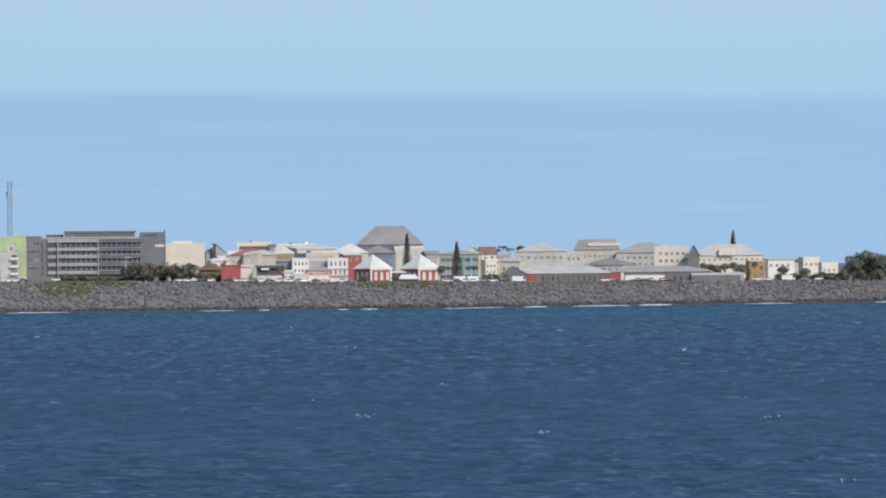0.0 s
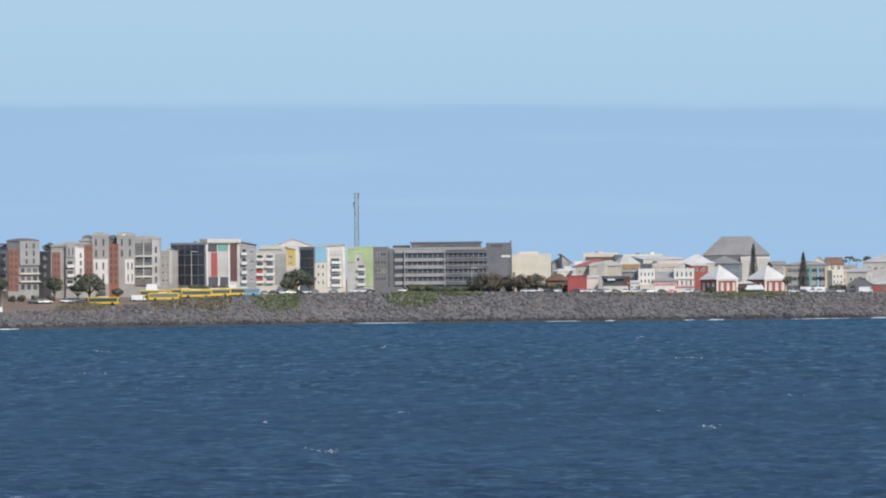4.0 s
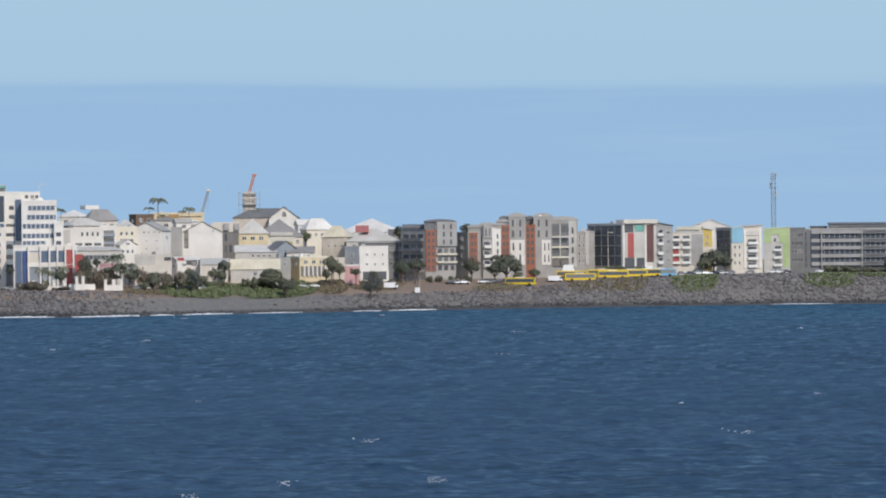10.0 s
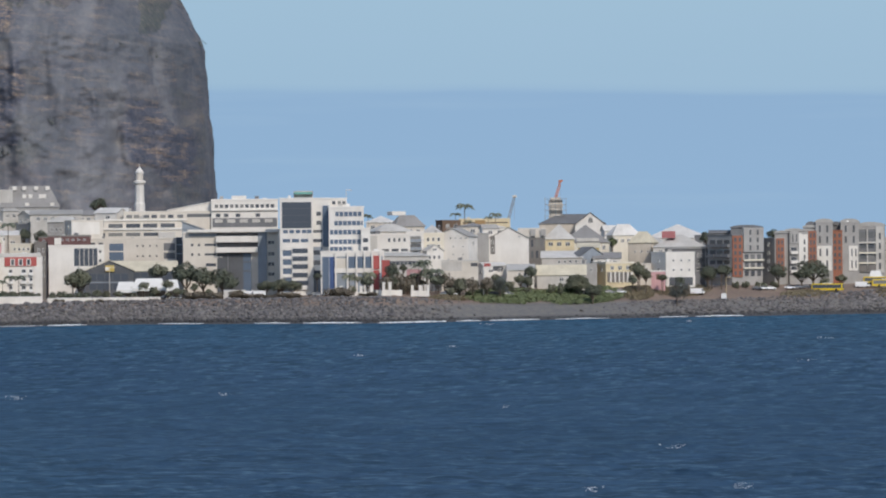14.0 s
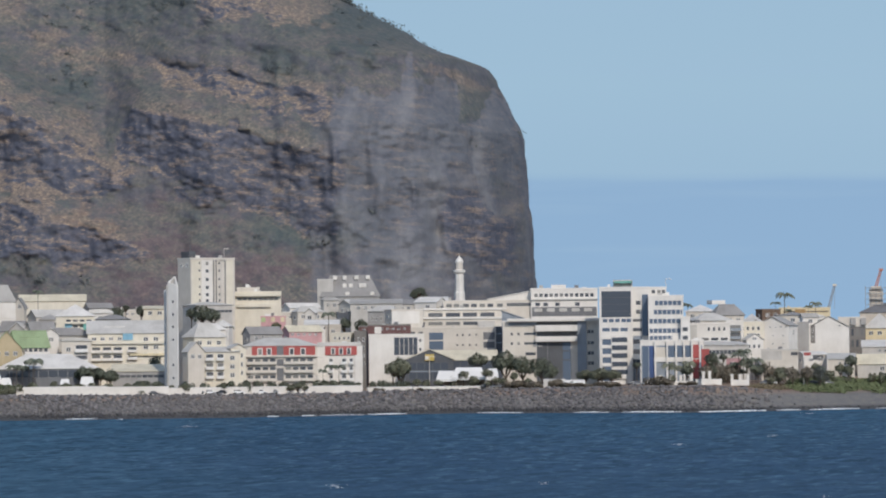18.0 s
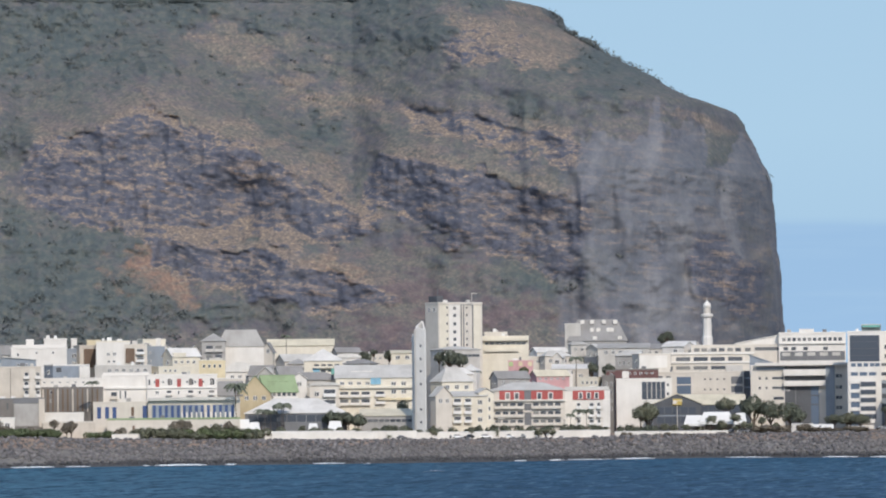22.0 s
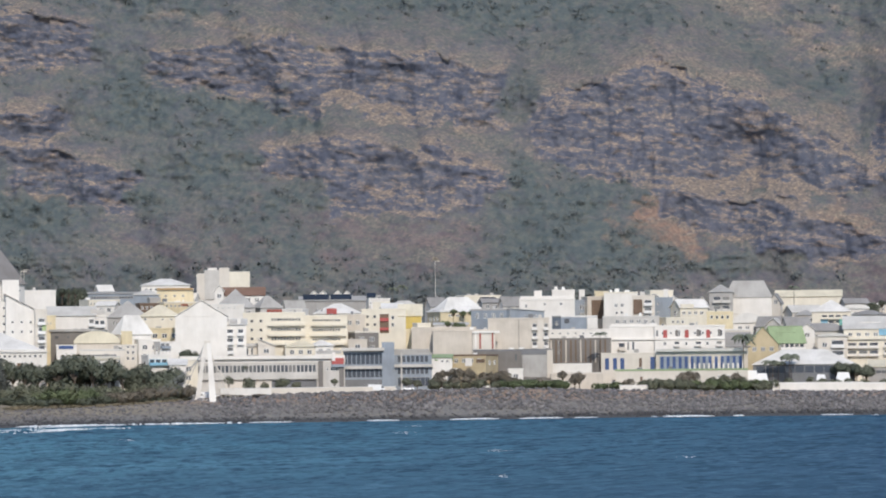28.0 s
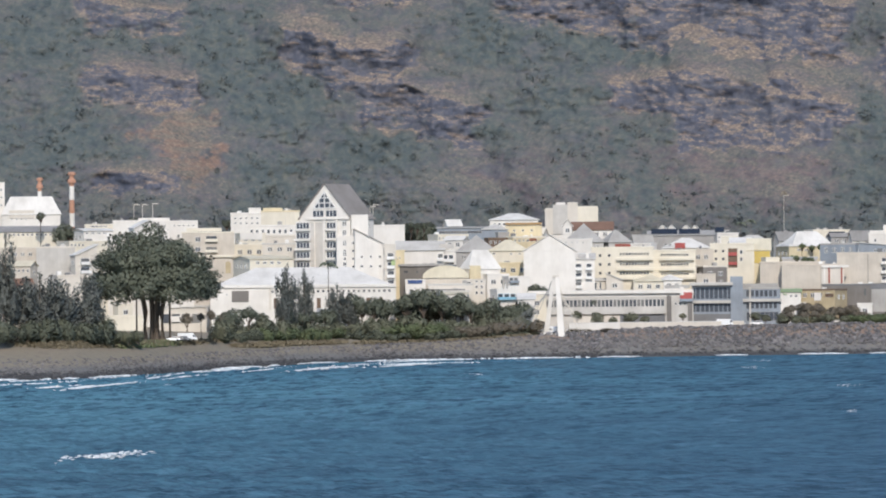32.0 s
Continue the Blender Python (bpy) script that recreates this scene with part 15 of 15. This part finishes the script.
plant(-728.3, 1115.2, 8.97, 24.85, 33.1, 6.84, "wisp", "leaf_pine")
plant(-729, 1144.9, 8.62, 13.24, 32.5, 9.09, "wisp", "leaf_pine")
plant(-728.7, 1130.6, 8.79, 13.13, 32.8, 10.51, "wisp", "leaf_pine")
plant(-729, 1153.4, 8.52, 11.79, 32.3, 9.14, "wisp", "leaf_pine")
plant(-729, 1162, 8.42, 13.38, 32.1, 7.66, "wisp", "leaf_pine")
plant(-726, 1110.9, 8.93, 8.39, 33.2, 7.65, "bush", "leaf_dark")
plant(-727.5, 1117.9, 8.92, 5.94, 33.1, 7.37, "bush", "leaf_dark")
plant(-725.9, 1122.7, 8.67, 7.65, 32.9, 6.38, "bush", "leaf_dark")
plant(-726.4, 1128.7, 8.71, 8.46, 32.8, 9.64, "bush", "leaf_dark")
plant(-725.1, 1129.2, 8.29, 9.02, 32.7, 8.94, "bush", "leaf_dark")
plant(-724.7, 1133.5, 8.1, 6.67, 32.6, 6.16, "bush", "leaf_dark")
plant(-725.4, 1140.2, 8.22, 9.08, 32.5, 6.47, "bush", "leaf_dark")
plant(-727.3, 1148.9, 8.55, 6.7, 32.3, 7.76, "bush", "leaf_dark")
plant(-723.6, 1146.6, 7.59, 8.33, 32.3, 9.3, "bush", "leaf_dark")
plant(-723.4, 1150.1, 7.5, 7.32, 32.2, 9.38, "bush", "leaf_dark")
plant(-724.9, 1157.1, 7.87, 9.29, 32.1, 9.84, "bush", "leaf_dark")
plant(-728.6, 1168.2, 8.34, 4.27, 32, 5.61, "bush", "leaf_olive")
plant(-726.7, 1169.8, 8.25, 4.63, 31.8, 3.52, "bush", "leaf_olive")
plant(-724.9, 1171.5, 7.74, 4.97, 31.7, 3.74, "bush", "leaf_olive")
plant(-725.6, 1178.3, 7.87, 4.81, 31.6, 5.94, "bush", "leaf_olive")
plant(-990.2, 1541.3, 11.65, 40.5, 32.7, 4.09, "round", "leaf_dark")
plant(-983.8, 1545.5, 11.47, 36.3, 32.5, 8.18, "round", "leaf_dark")
plant(-981.2, 1547.1, 11.4, 35.2, 32.4, 7.36, "round", "leaf_dark")
plant(-979.5, 1548.2, 11.35, 34, 32.3, 6.13, "round", "leaf_dark")
plant(-983, 1660.8, 10.08, 40.3, 30.6, 4.79, "round", "leaf_dark")
plant(-979.9, 1661.6, 9.96, 40, 30.5, 6.02, "round", "leaf_dark")
plant(-981.2, 1667.8, 9.93, 41.2, 30.5, 7.09, "round", "leaf_dark")
plant(-972.7, 1576, 10.99, 39.2, 31.7, 4.13, "round", "leaf_dark")
plant(-763.8, 1284.6, 6.57, 8.05, 30.7, 6.98, "bush", "leaf_olive")
plant(-769.3, 1298, 6.88, 7.53, 30.7, 7.46, "bush", "leaf_olive")
plant(-927.1, 1694.2, 8.63, 39.7, 28.69, 8.48, "round", "leaf_dark")
plant(-924.3, 1695.9, 8.62, 39.5, 28.59, 10.56, "round", "leaf_dark")
plant(-922.5, 1700.3, 8.63, 39.3, 28.48, 9.68, "round", "leaf_dark")
plant(-920.5, 1705.5, 8.64, 40.5, 28.36, 12.1, "round", "leaf_dark")
plant(-856.2, 1420.3, 9.07, 6.56, 31.1, 5.23, "round", "leaf_brown")
plant(-762.7, 1273.2, 7.81, 8.28, 30.9, 2.99, "round", "leaf_brown")
plant(-767.7, 1287.4, 7.74, 9.09, 30.8, 3.65, "round", "leaf_brown")
plant(-776.6, 1309.4, 7.7, 8.21, 30.7, 4.59, "round", "leaf_brown")
